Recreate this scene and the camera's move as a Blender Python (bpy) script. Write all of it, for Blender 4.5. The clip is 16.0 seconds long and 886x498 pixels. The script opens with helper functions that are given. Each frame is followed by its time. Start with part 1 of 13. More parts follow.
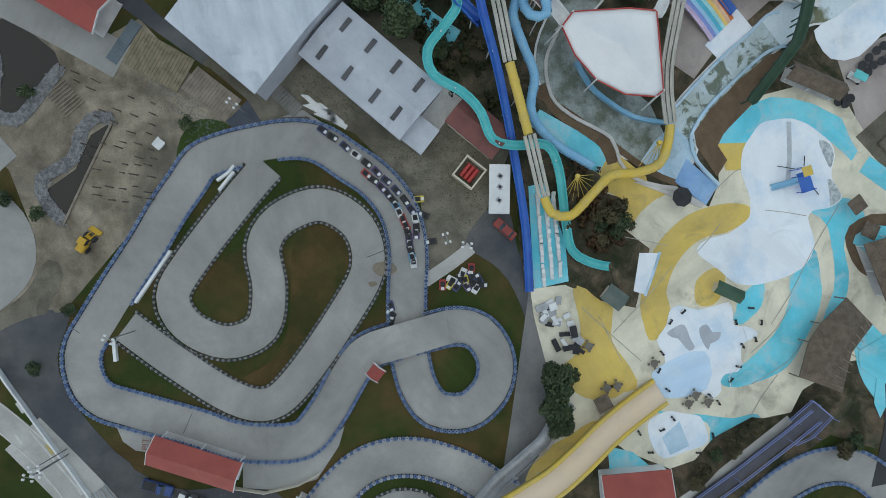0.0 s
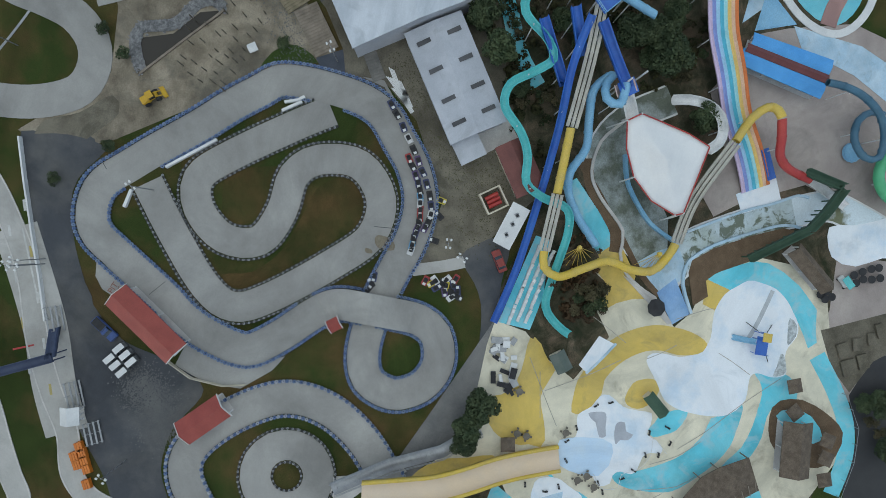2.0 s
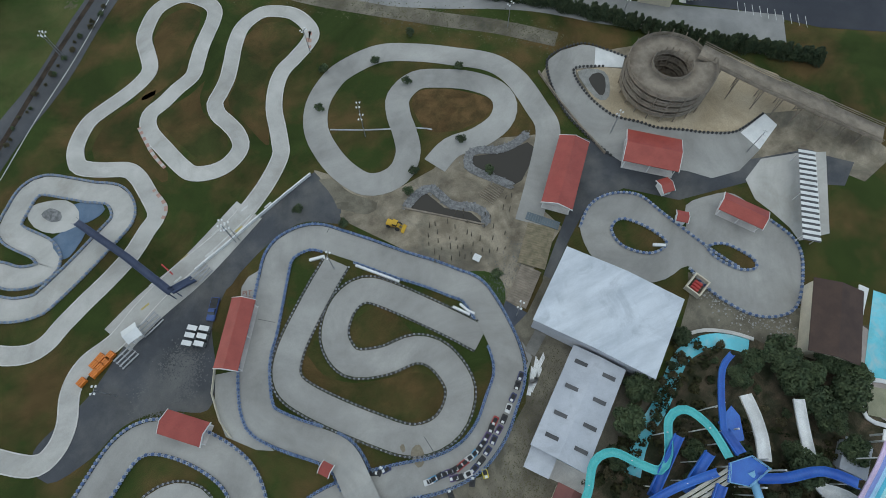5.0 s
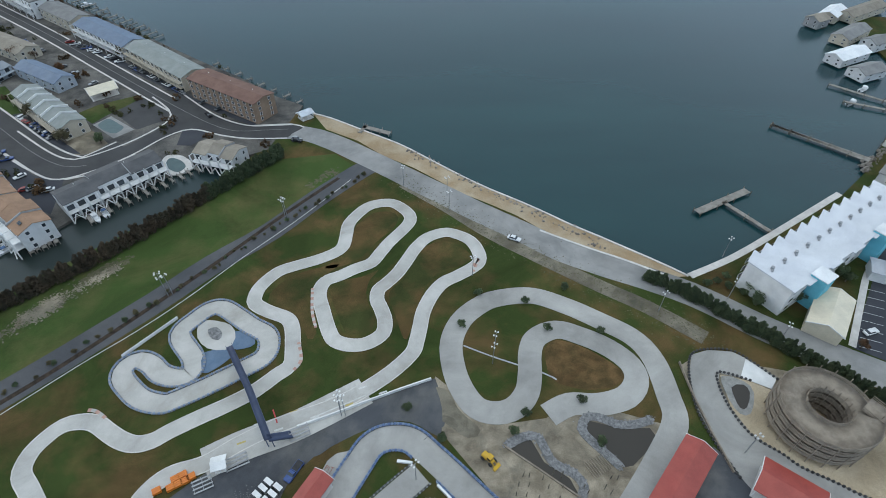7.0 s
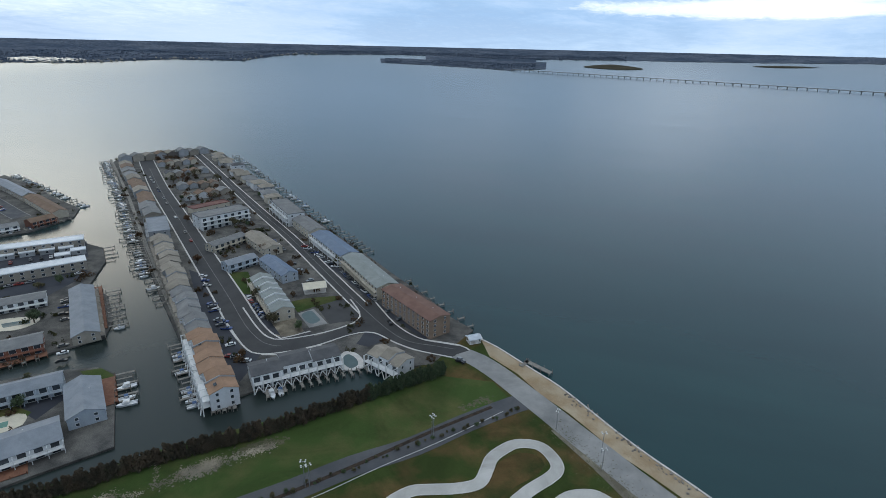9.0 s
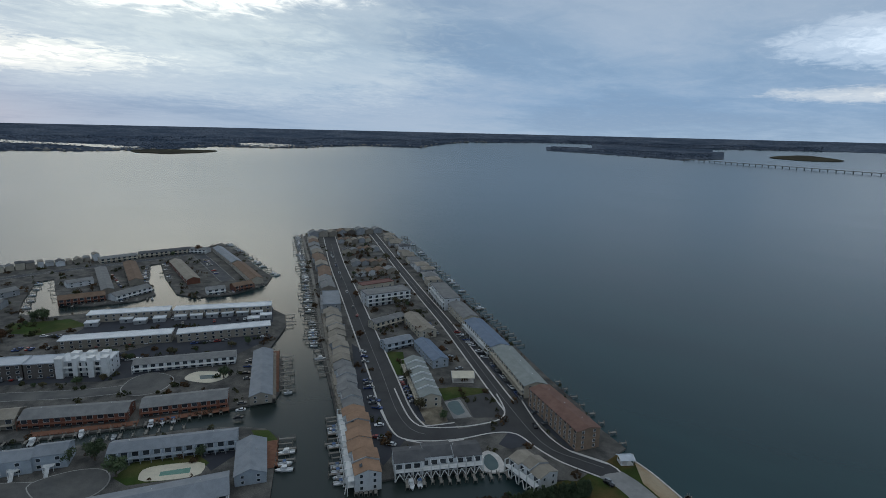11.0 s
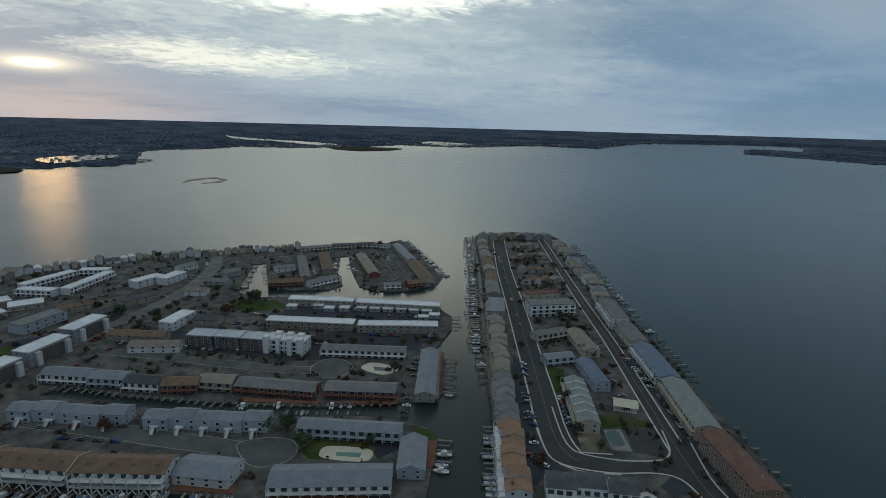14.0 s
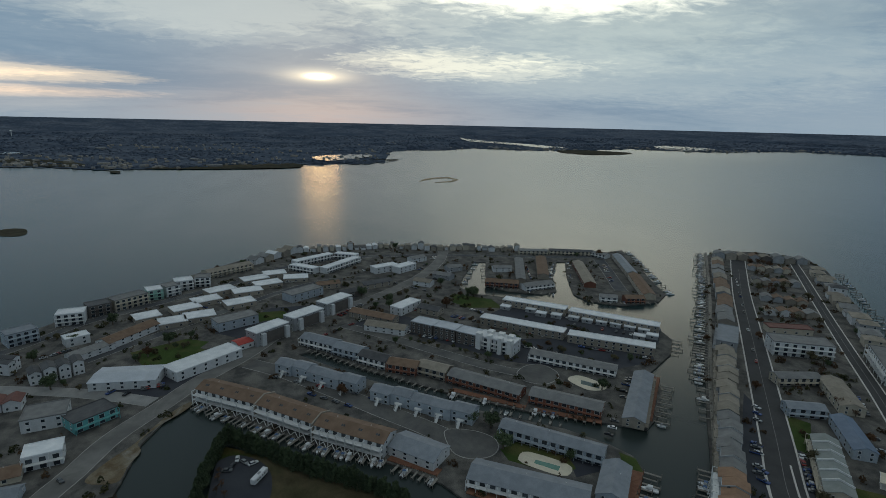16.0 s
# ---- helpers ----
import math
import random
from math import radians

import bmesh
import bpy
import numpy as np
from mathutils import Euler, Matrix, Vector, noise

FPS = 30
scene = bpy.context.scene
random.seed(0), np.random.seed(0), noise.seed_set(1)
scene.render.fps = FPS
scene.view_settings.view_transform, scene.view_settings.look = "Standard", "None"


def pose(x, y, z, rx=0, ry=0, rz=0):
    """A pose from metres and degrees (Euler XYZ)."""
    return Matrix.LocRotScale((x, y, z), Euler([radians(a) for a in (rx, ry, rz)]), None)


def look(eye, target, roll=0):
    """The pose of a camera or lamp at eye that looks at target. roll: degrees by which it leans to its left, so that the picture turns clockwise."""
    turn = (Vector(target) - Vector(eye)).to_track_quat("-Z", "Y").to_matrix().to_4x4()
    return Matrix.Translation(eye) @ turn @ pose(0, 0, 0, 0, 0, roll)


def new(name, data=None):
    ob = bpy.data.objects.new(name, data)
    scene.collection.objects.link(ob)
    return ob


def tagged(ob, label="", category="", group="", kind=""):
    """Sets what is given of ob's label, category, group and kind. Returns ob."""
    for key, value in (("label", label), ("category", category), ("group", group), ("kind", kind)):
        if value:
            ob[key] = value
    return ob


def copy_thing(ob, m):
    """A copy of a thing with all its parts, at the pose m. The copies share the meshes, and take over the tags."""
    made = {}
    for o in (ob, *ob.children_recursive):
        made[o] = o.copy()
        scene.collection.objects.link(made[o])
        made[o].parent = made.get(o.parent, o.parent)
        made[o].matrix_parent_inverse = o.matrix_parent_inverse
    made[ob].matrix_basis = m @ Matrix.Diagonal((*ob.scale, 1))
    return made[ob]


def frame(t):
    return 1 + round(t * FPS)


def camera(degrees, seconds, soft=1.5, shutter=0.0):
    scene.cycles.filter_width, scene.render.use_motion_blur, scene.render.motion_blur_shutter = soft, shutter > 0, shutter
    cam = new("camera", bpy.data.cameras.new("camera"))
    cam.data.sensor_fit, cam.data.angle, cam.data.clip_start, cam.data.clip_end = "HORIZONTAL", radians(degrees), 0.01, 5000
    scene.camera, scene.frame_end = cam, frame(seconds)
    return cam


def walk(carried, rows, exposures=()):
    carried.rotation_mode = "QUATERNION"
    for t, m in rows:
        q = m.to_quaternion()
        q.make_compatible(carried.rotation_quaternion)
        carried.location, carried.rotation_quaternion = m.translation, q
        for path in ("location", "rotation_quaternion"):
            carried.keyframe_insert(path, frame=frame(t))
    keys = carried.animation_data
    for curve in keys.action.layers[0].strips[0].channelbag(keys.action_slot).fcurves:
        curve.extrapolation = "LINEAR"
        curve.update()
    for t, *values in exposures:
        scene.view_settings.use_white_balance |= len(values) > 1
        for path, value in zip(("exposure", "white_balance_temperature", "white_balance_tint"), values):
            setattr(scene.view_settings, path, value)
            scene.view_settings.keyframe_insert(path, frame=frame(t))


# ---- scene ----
cam = camera(78.7, 16.0, 0.6)
# seconds, eye, turn in degrees
PATH = [
    (0, 1.71, -1.19, 100.55, -1.437, -1.982, -103.299),
    (0.5, 1.14, -0.85, 102.66, -1.177, -2.016, -99.254),
    (1, 0.81, -0.81, 104.94, -1.152, -1.906, -92.190),
    (1.5, 0.76, -0.29, 107.30, -1.282, -2.034, -84.390),
    (2, 0.59, 0.26, 109.71, -1.349, -2.153, -76.349),
    (2.5, 0.38, 1.12, 112.12, -0.244, -2.363, -68.473),
    (3, 1.71, 2.11, 114.16, 3.112, -2.232, -60.073),
    (3.5, 3.10, 2.20, 115.93, 6.535, -1.501, -51.326),
    (3.7, 2.90, 2.05, 116.60, 8.190, -1.267, -47.950),
    (5.8, 1.04, 0.36, 123.87, 32.987, -0.389, -14.784),
    (6, 1.13, 0.19, 124.37, 35.335, -0.292, -12.588),
    (6.5, 1.28, 0.42, 126.28, 40.495, -0.169, -7.235),
    (7, 1.00, 0.68, 128.13, 45.792, -0.150, -2.049),
    (7.5, 0.62, 0.82, 130.10, 51.144, -0.170, 3.089),
    (8, 0.46, 0.64, 131.34, 57.519, -0.286, 8.019),
    (8.5, 0.25, 0.22, 131.75, 64.497, -0.661, 13.050),
    (9, -0.39, -0.80, 131.61, 69.447, -1.212, 17.790),
    (9.5, -0.61, -0.13, 133.79, 72.793, -1.200, 22.570),
    (10, -0.75, -0.43, 135.37, 76.714, -1.324, 27.300),
    (10.2, -0.85, -0.40, 136.20, 77.201, -1.361, 29.038),
    (12.3, -1.95, 0.10, 143.90, 77.147, -1.245, 39.551),
    (12.5, -2.00, 0.10, 144.59, 77.158, -1.338, 39.851),
    (13, -1.88, -0.20, 146.10, 77.222, -1.406, 40.580),
    (13.5, -1.48, -0.67, 147.78, 77.220, -1.368, 43.520),
    (14, -1.31, -0.91, 148.91, 77.039, -1.479, 52.782),
    (14.5, -1.54, -0.63, 150.24, 76.744, -1.377, 62.535),
    (15, -1.53, -0.70, 150.73, 76.619, -1.352, 71.128),
    (15.5, -1.88, -0.45, 151.28, 76.666, -1.324, 74.528),
    (16, -2.15, -0.62, 151.66, 76.751, -1.232, 76.069),
]
walk(cam, [(t, pose(x, y, z, rx, ry, rz)) for t, x, y, z, rx, ry, rz in PATH],
     exposures=[(0, 1.03, 7050, 6), (3.5, 1.08, 7050, 6), (6, 1.42, 7100, 6), (7, 1.6, 6900, 7), (8, 1.63, 6700, 8), (9, 1.10, 6780, 8), (10, 0.62, 6780, 8), (12.5, 0.14, 6720, 4), (16, -0.04, 7060, 1)])

# ---- sky, sun ----
SUN = Vector((-0.997, 0.024, 0.070)).normalized()


def node_maker(tree):
    def make(kind, **props):
        n = tree.nodes.new(kind)
        for k, v in props.items():
            if k == "operation":
                n.operation = v
            elif k == "blend_type":
                n.blend_type = v
            elif k == "data_type":
                n.data_type = v
        return n
    return make


def ramp(n, stops, mode="LINEAR"):
    n.color_ramp.interpolation = mode
    while len(n.color_ramp.elements) < len(stops):
        n.color_ramp.elements.new(0.5)
    for e, (at, c) in zip(n.color_ramp.elements, stops):
        e.position, e.color = at, (*c, 1) if len(c) == 3 else c


def build_world():
    world = bpy.data.worlds.new("dusk_sky")
    scene.world = world
    world.use_nodes = True
    tree = world.node_tree
    tree.nodes.clear()
    make, join = node_maker(tree), tree.links.new

    def math_node(op, a, b=None):
        n = make("ShaderNodeMath", operation=op)
        for i, v in enumerate((a, b)):
            if v is None:
                continue
            if isinstance(v, (int, float)):
                n.inputs[i].default_value = v
            else:
                join(v, n.inputs[i])
        return n.outputs[0]

    def mix(fac, a, b, kind="MIX"):
        n = make("ShaderNodeMixRGB", blend_type=kind)
        for i, v in zip((0, 1, 2), (fac, a, b)):
            if isinstance(v, (int, float)):
                n.inputs[i].default_value = v
            elif isinstance(v, tuple):
                n.inputs[i].default_value = (*v, 1)
            else:
                join(v, n.inputs[i])
        return n.outputs[0]

    way = make("ShaderNodeTexCoord").outputs["Generated"]
    split = make("ShaderNodeSeparateXYZ")
    join(way, split.inputs[0])
    up = math_node("MAXIMUM", split.outputs[2], 0.0)
    flat = math_node("ADD", up, 0.11)
    comb = make("ShaderNodeCombineXYZ")
    join(math_node("DIVIDE", split.outputs[0], flat), comb.inputs[0])
    join(math_node("DIVIDE", split.outputs[1], flat), comb.inputs[1])

    def cloud(scale, detail, rough, warp, shift):
        m = make("ShaderNodeMapping")
        m.inputs["Scale"].default_value = (scale * 1.0, scale * 0.75, 1)
        m.inputs["Location"].default_value = shift
        m.inputs["Rotation"].default_value = (0, 0, 0.0)
        join(comb.outputs[0], m.inputs[0])
        n = make("ShaderNodeTexNoise")
        n.inputs["Scale"].default_value = 1.0
        n.inputs["Detail"].default_value = detail
        n.inputs["Roughness"].default_value = rough
        n.inputs["Distortion"].default_value = warp
        join(m.outputs[0], n.inputs["Vector"])
        return n.outputs["Fac"]

    # bearing from west and height over the horizon, in degrees
    bearing = math_node("MULTIPLY", math_node("ARCTAN2", math_node("MULTIPLY", split.outputs[1], -1.0), math_node("MULTIPLY", split.outputs[0], -1.0)), 57.2958)
    height = math_node("MULTIPLY", math_node("ARCSINE", split.outputs[2]), 57.2958)

    def patch(az, el, wide, tall):
        u = math_node("DIVIDE", math_node("SUBTRACT", bearing, az - 180.0), wide)
        v = math_node("DIVIDE", math_node("SUBTRACT", height, el), tall)
        q = math_node("ADD", math_node("MULTIPLY", u, u), math_node("MULTIPLY", v, v))
        return math_node("POWER", 0.36788, q)

    def stops(value, *where):
        n = make("ShaderNodeValToRGB")
        ramp(n, [(at, (v, v, v)) for at, v in where], "EASE")
        join(value, n.inputs[0])
        return n.outputs[0]

    sky = make("ShaderNodeTexSky")
    sky.sky_type = "NISHITA"
    sky.sun_disc = False
    sky.sun_elevation = math.asin(SUN.z)
    sky.sun_rotation = math.atan2(SUN.x, SUN.y)
    thin = mix(1.0, sky.outputs[0], (0.09, 0.09, 0.09), "MULTIPLY")
    # overcast deck: grey-blue, paler to the horizon
    g = make("ShaderNodeValToRGB")
    ramp(g, [(0.0, (0.25, 0.36, 0.52)), (0.05, (0.18, 0.30, 0.49)), (0.14, (0.185, 0.295, 0.465)), (0.24, (0.21, 0.30, 0.44)), (0.42, (0.17, 0.245, 0.34)), (0.65, (0.28, 0.34, 0.42)), (1.0, (0.54, 0.59, 0.64))])
    join(up, g.inputs[0])
    base = mix(0.94, thin, g.outputs[0])
    ripple = cloud(7.5, 8, 0.62, 0.9, (2.3, 0.7, 0))
    big = cloud(0.34, 5, 0.48, 0.4, (3.1, 1.7, 0))
    fine = cloud(1.7, 10, 0.66, 0.5, (0.4, 5.2, 0))
    both = math_node("ADD", math_node("MULTIPLY", big, 0.70), math_node("MULTIPLY", fine, 0.30))
    deck = mix(math_node("MULTIPLY", stops(both, (0.40, 0.0), (0.62, 1.0)), 0.5), base, (0.37, 0.44, 0.56))
    deck = mix(math_node("MULTIPLY", stops(both, (0.36, 1.0), (0.50, 0.0)), 0.40), deck, (0.17, 0.25, 0.385))
    deck = mix(math_node("MULTIPLY", stops(ripple, (0.46, 0.0), (0.70, 1.0)), 0.06), deck, (0.46, 0.52, 0.60))
    # gaps in the deck where the low sun comes through: bearing, height, widths, raggedness, strength, colour
    ragged = math_node("ADD", math_node("SUBTRACT", both, 0.5), math_node("MULTIPLY", math_node("SUBTRACT", ripple, 0.5), 0.34))
    for az, el, wide, tall, tear, power, colour in (
            (150, 16.0, 17, 5.6, 2.6, 1.35, (1.25, 1.14, 0.95)),
            (166, 5.7, 11, 1.2, 6.0, 0.52, (0.95, 0.82, 0.58)),
            (172, 12.5, 9, 1.3, 6.0, 0.45, (0.90, 0.82, 0.66)),
            (203, 3.2, 11, 0.75, 1.8, 0.8, (1.0, 0.68, 0.34)),
            (205, 1.8, 12, 0.5, 1.8, 0.55, (1.0, 0.60, 0.28)),
            (206, 2.4, 10, 2.2, 1.0, 0.20, (1.0, 0.66, 0.36)),
            (146, 20.0, 20, 5.0, 1.2, 0.5, (0.95, 0.88, 0.68)),
            (186, 10.0, 22, 3.0, 4.6, 0.28, (0.80, 0.73, 0.56)),
            (148, 8.5, 24, 6.0, 1.4, 0.36, (0.76, 0.73, 0.53)),
            (86, 7.6, 8, 2.0, 3.2, 0.42, (0.80, 0.82, 0.84)),
            (81, 3.7, 13, 0.8, 2.2, 0.52, (0.95, 0.80, 0.56))):
        p = patch(az, el, wide, tall)
        edge = stops(math_node("ADD", p, math_node("MULTIPLY", math_node("MULTIPLY", ragged, tear), math_node("POWER", p, 0.4))), (0.18, 0.0), (0.55, 0.45), (1.0, 1.0))
        deck = mix(math_node("MULTIPLY", edge, power), deck, colour, "ADD")
    # the veiled sun, flattened by a bar of cloud, and its halo
    deck = mix(math_node("MULTIPLY", patch(178.6, 4.1, 9, 3.5), 0.07), deck, (0.80, 0.66, 0.45), "ADD")
    deck = mix(math_node("MULTIPLY", patch(178.6, 4.1, 2.9, 0.62), 0.62), deck, (1.25, 1.0, 0.66), "ADD")
    deck = mix(patch(178.6, 4.1, 0.85, 0.2), deck, (7.5, 5.6, 3.3), "ADD")
    bg = make("ShaderNodeBackground")
    bg.inputs["Strength"].default_value = 1.0
    join(deck, bg.inputs["Color"])
    out = make("ShaderNodeOutputWorld")
    join(bg.outputs[0], out.inputs[0])


build_world()
lamp = bpy.data.lights.new("sun", "SUN")
lamp.energy, lamp.angle, lamp.color = 0.016, radians(4), (1.0, 0.56, 0.22)
new("sun", lamp).matrix_world = look(SUN * 100, (0, 0, 0))

# ---- materials ----
MATS = {}


def mat(name, a, b=None, scale=0.3, rough=0.8, bump=0.15, fine=4.0, metallic=0.0, spread=(0.38, 0.62), vary=0.0, own=False,
        streak=None, spec=0.5, speck=0.12, wear=0.08, stain=None):
    """Two colours in soft patches of 1/scale metres, a fine grain over them, a slight relief; vary: by object.
    stain: (colour, scale, start, full, strength) of ragged dirt patches."""
    if name in MATS:
        return MATS[name]
    m = MATS[name] = bpy.data.materials.new(name)
    m.use_nodes = True
    tree = m.node_tree
    bsdf = tree.nodes["Principled BSDF"]
    make, join = node_maker(tree), tree.links.new
    b = b or tuple(v * 0.8 for v in a)
    if own:
        place = make("ShaderNodeTexCoord").outputs["Object"]
    else:
        place = make("ShaderNodeNewGeometry").outputs["Position"]
    if streak:
        mp = make("ShaderNodeMapping")
        mp.inputs["Scale"].default_value = streak
        join(place, mp.inputs[0])
        place_a = mp.outputs[0]
    else:
        place_a = place
    n1 = make("ShaderNodeTexNoise")
    n1.inputs["Scale"].default_value, n1.inputs["Detail"].default_value = scale, 6
    n1.inputs["Roughness"].default_value = 0.6
    join(place_a, n1.inputs["Vector"])
    r1 = make("ShaderNodeValToRGB")
    ramp(r1, [(spread[0], a), (spread[1], b)])
    join(n1.outputs["Fac"], r1.inputs[0])
    n2 = make("ShaderNodeTexNoise")
    n2.inputs["Scale"].default_value, n2.inputs["Detail"].default_value = fine * 2.4, 3
    join(place, n2.inputs["Vector"])
    r2 = make("ShaderNodeValToRGB")
    ramp(r2, [(0.3, (1 - speck,) * 3), (0.7, (1 + speck,) * 3)])
    join(n2.outputs["Fac"], r2.inputs[0])
    mul = make("ShaderNodeMixRGB", blend_type="MULTIPLY")
    mul.inputs[0].default_value = 1.0
    join(r1.outputs[0], mul.inputs[1])
    join(r2.outputs[0], mul.inputs[2])
    colour = mul.outputs[0]
    if wear and not own:
        n3 = make("ShaderNodeTexNoise")
        n3.inputs["Scale"].default_value, n3.inputs["Detail"].default_value = scale * 0.31 + 0.01, 7
        n3.inputs["Roughness"].default_value, n3.inputs["Distortion"].default_value = 0.68, 1.2
        join(place, n3.inputs["Vector"])
        r4 = make("ShaderNodeValToRGB")
        ramp(r4, [(0.34, (1 - wear,) * 3), (0.5, (1, 1, 1)), (0.68, (1 + wear * 0.9,) * 3)])
        join(n3.outputs["Fac"], r4.inputs[0])
        mul3 = make("ShaderNodeMixRGB", blend_type="MULTIPLY")
        mul3.inputs[0].default_value = 1.0
        join(colour, mul3.inputs[1])
        join(r4.outputs[0], mul3.inputs[2])
        colour = mul3.outputs[0]
    if stain:
        n4 = make("ShaderNodeTexNoise")
        n4.inputs["Scale"].default_value, n4.inputs["Detail"].default_value = stain[1], 9
        n4.inputs["Roughness"].default_value, n4.inputs["Distortion"].default_value = 0.66, 0.8
        join(place, n4.inputs["Vector"])
        r5 = make("ShaderNodeValToRGB")
        ramp(r5, [(stain[2], (0, 0, 0)), (stain[3], (stain[4],) * 3)])
        join(n4.outputs["Fac"], r5.inputs[0])
        dirt = make("ShaderNodeMixRGB")
        dirt.inputs[2].default_value = (*stain[0], 1)
        join(r5.outputs[0], dirt.inputs[0])
        join(colour, dirt.inputs[1])
        colour = dirt.outputs[0]
    if vary:
        info = make("ShaderNodeObjectInfo")
        r3 = make("ShaderNodeValToRGB")
        ramp(r3, [(0.0, (1 - vary,) * 3), (1.0, (1 + vary,) * 3)])
        join(info.outputs["Random"], r3.inputs[0])
        mul2 = make("ShaderNodeMixRGB", blend_type="MULTIPLY")
        mul2.inputs[0].default_value = 1.0
        join(colour, mul2.inputs[1])
        join(r3.outputs[0], mul2.inputs[2])
        colour = mul2.outputs[0]
    join(colour, bsdf.inputs["Base Color"])
    bsdf.inputs["Roughness"].default_value = rough
    bsdf.inputs["Metallic"].default_value = metallic
    bsdf.inputs["Specular IOR Level"].default_value = spec
    if bump:
        bp = make("ShaderNodeBump")
        bp.inputs["Strength"].default_value, bp.inputs["Distance"].default_value = bump, 0.1
        join(n2.outputs["Fac"], bp.inputs["Height"])
        join(bp.outputs[0], bsdf.inputs["Normal"])
    return m


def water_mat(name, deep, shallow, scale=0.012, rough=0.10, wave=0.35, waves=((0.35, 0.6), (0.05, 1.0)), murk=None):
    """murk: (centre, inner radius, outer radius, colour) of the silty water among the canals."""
    if name in MATS:
        return MATS[name]
    m = MATS[name] = bpy.data.materials.new(name)
    m.use_nodes = True
    tree = m.node_tree
    bsdf = tree.nodes["Principled BSDF"]
    make, join = node_maker(tree), tree.links.new
    place = make("ShaderNodeNewGeometry").outputs["Position"]
    n = make("ShaderNodeTexNoise")
    n.inputs["Scale"].default_value, n.inputs["Detail"].default_value = scale, 4
    mp = make("ShaderNodeMapping")
    mp.inputs["Scale"].default_value = (0.5, 1.5, 1)
    mp.inputs["Rotation"].default_value = (0, 0, 0.5)
    join(place, mp.inputs[0])
    join(mp.outputs[0], n.inputs["Vector"])
    r = make("ShaderNodeValToRGB")
    ramp(r, [(0.35, deep), (0.68, shallow)])
    join(n.outputs["Fac"], r.inputs[0])
    colour = r.outputs[0]
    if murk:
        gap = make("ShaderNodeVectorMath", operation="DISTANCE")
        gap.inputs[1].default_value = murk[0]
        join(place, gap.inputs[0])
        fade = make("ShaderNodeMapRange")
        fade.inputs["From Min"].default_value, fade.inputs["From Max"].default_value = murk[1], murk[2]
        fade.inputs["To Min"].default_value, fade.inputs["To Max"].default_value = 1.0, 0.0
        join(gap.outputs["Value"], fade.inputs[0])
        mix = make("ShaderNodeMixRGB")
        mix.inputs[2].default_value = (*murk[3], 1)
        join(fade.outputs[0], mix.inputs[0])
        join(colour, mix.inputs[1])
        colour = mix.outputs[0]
    join(colour, bsdf.inputs["Base Color"])
    rr = make("ShaderNodeMapRange")
    rr.inputs["From Min"].default_value, rr.inputs["From Max"].default_value = 0.3, 0.7
    rr.inputs["To Min"].default_value, rr.inputs["To Max"].default_value = rough * 0.96, rough * 1.06
    join(n.outputs["Fac"], rr.inputs[0])
    join(rr.outputs[0], bsdf.inputs["Roughness"])
    bsdf.inputs["IOR"].default_value = 1.33
    last = None
    for s, strength in waves:
        w = make("ShaderNodeTexNoise")
        w.inputs["Scale"].default_value, w.inputs["Detail"].default_value = s, 3
        join(place, w.inputs["Vector"])
        bp = make("ShaderNodeBump")
        bp.inputs["Strength"].default_value, bp.inputs["Distance"].default_value = wave * strength, 0.5
        join(w.outputs["Fac"], bp.inputs["Height"])
        if last:
            join(last.outputs[0], bp.inputs["Normal"])
        last = bp
    join(last.outputs[0], bsdf.inputs["Normal"])
    return m


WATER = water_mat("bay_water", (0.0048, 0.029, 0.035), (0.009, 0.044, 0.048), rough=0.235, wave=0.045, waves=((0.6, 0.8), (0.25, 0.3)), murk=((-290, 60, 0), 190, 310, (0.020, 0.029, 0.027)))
PUDDLE = water_mat("pond_water", (0.030, 0.027, 0.023), (0.048, 0.042, 0.035), rough=0.08, wave=0.1)
GRASS = mat("grass", (0.033, 0.048, 0.013), (0.092, 0.062, 0.026), 0.06, 0.95, 0.5, 2.5, spread=(0.44, 0.64), speck=0.3, wear=0.3, spec=0.1)
LAWN = mat("lawn", (0.042, 0.068, 0.019), (0.105, 0.090, 0.038), 0.04, 0.95, 0.5, 2.5, spread=(0.47, 0.74), speck=0.26, wear=0.3, spec=0.1)
EARTH = mat("earth", (0.105, 0.093, 0.070), (0.20, 0.178, 0.138), 0.10, 0.95, 0.5, 2.0, speck=0.16, wear=0.3, spec=0.2, stain=((0.055, 0.055, 0.042), 0.12, 0.52, 0.68, 0.6))
DIRT = mat("dirt", (0.150, 0.125, 0.092), (0.285, 0.245, 0.186), 0.16, 0.95, 0.5, 1.6, speck=0.14, wear=0.34, spec=0.2, stain=((0.105, 0.098, 0.080), 0.07, 0.50, 0.66, 0.7))
SAND = mat("sand", (0.36, 0.29, 0.20), (0.27, 0.19, 0.11), 0.10, 0.95, 0.4, 2.0, speck=0.2)
TOWN = mat("town_ground", (0.055, 0.054, 0.053), (0.135, 0.128, 0.116), 0.10, 0.95, 0.3, 1.2, speck=0.3, wear=0.25, spec=0.2)
ASPHALT = mat("asphalt", (0.058, 0.062, 0.070), (0.150, 0.145, 0.134), 0.05, 0.9, 0.2, 4.0, spread=(0.46, 0.74), speck=0.1, wear=0.3, spec=0.3)
DARKASPH = mat("fresh_asphalt", (0.034, 0.034, 0.036), (0.046, 0.046, 0.047), 0.1, 0.9, 0.2, 5.0)
LOTASPH = mat("parking_asphalt", (0.025, 0.028, 0.038), (0.037, 0.040, 0.049), 0.08, 0.9, 0.2, 5.0)
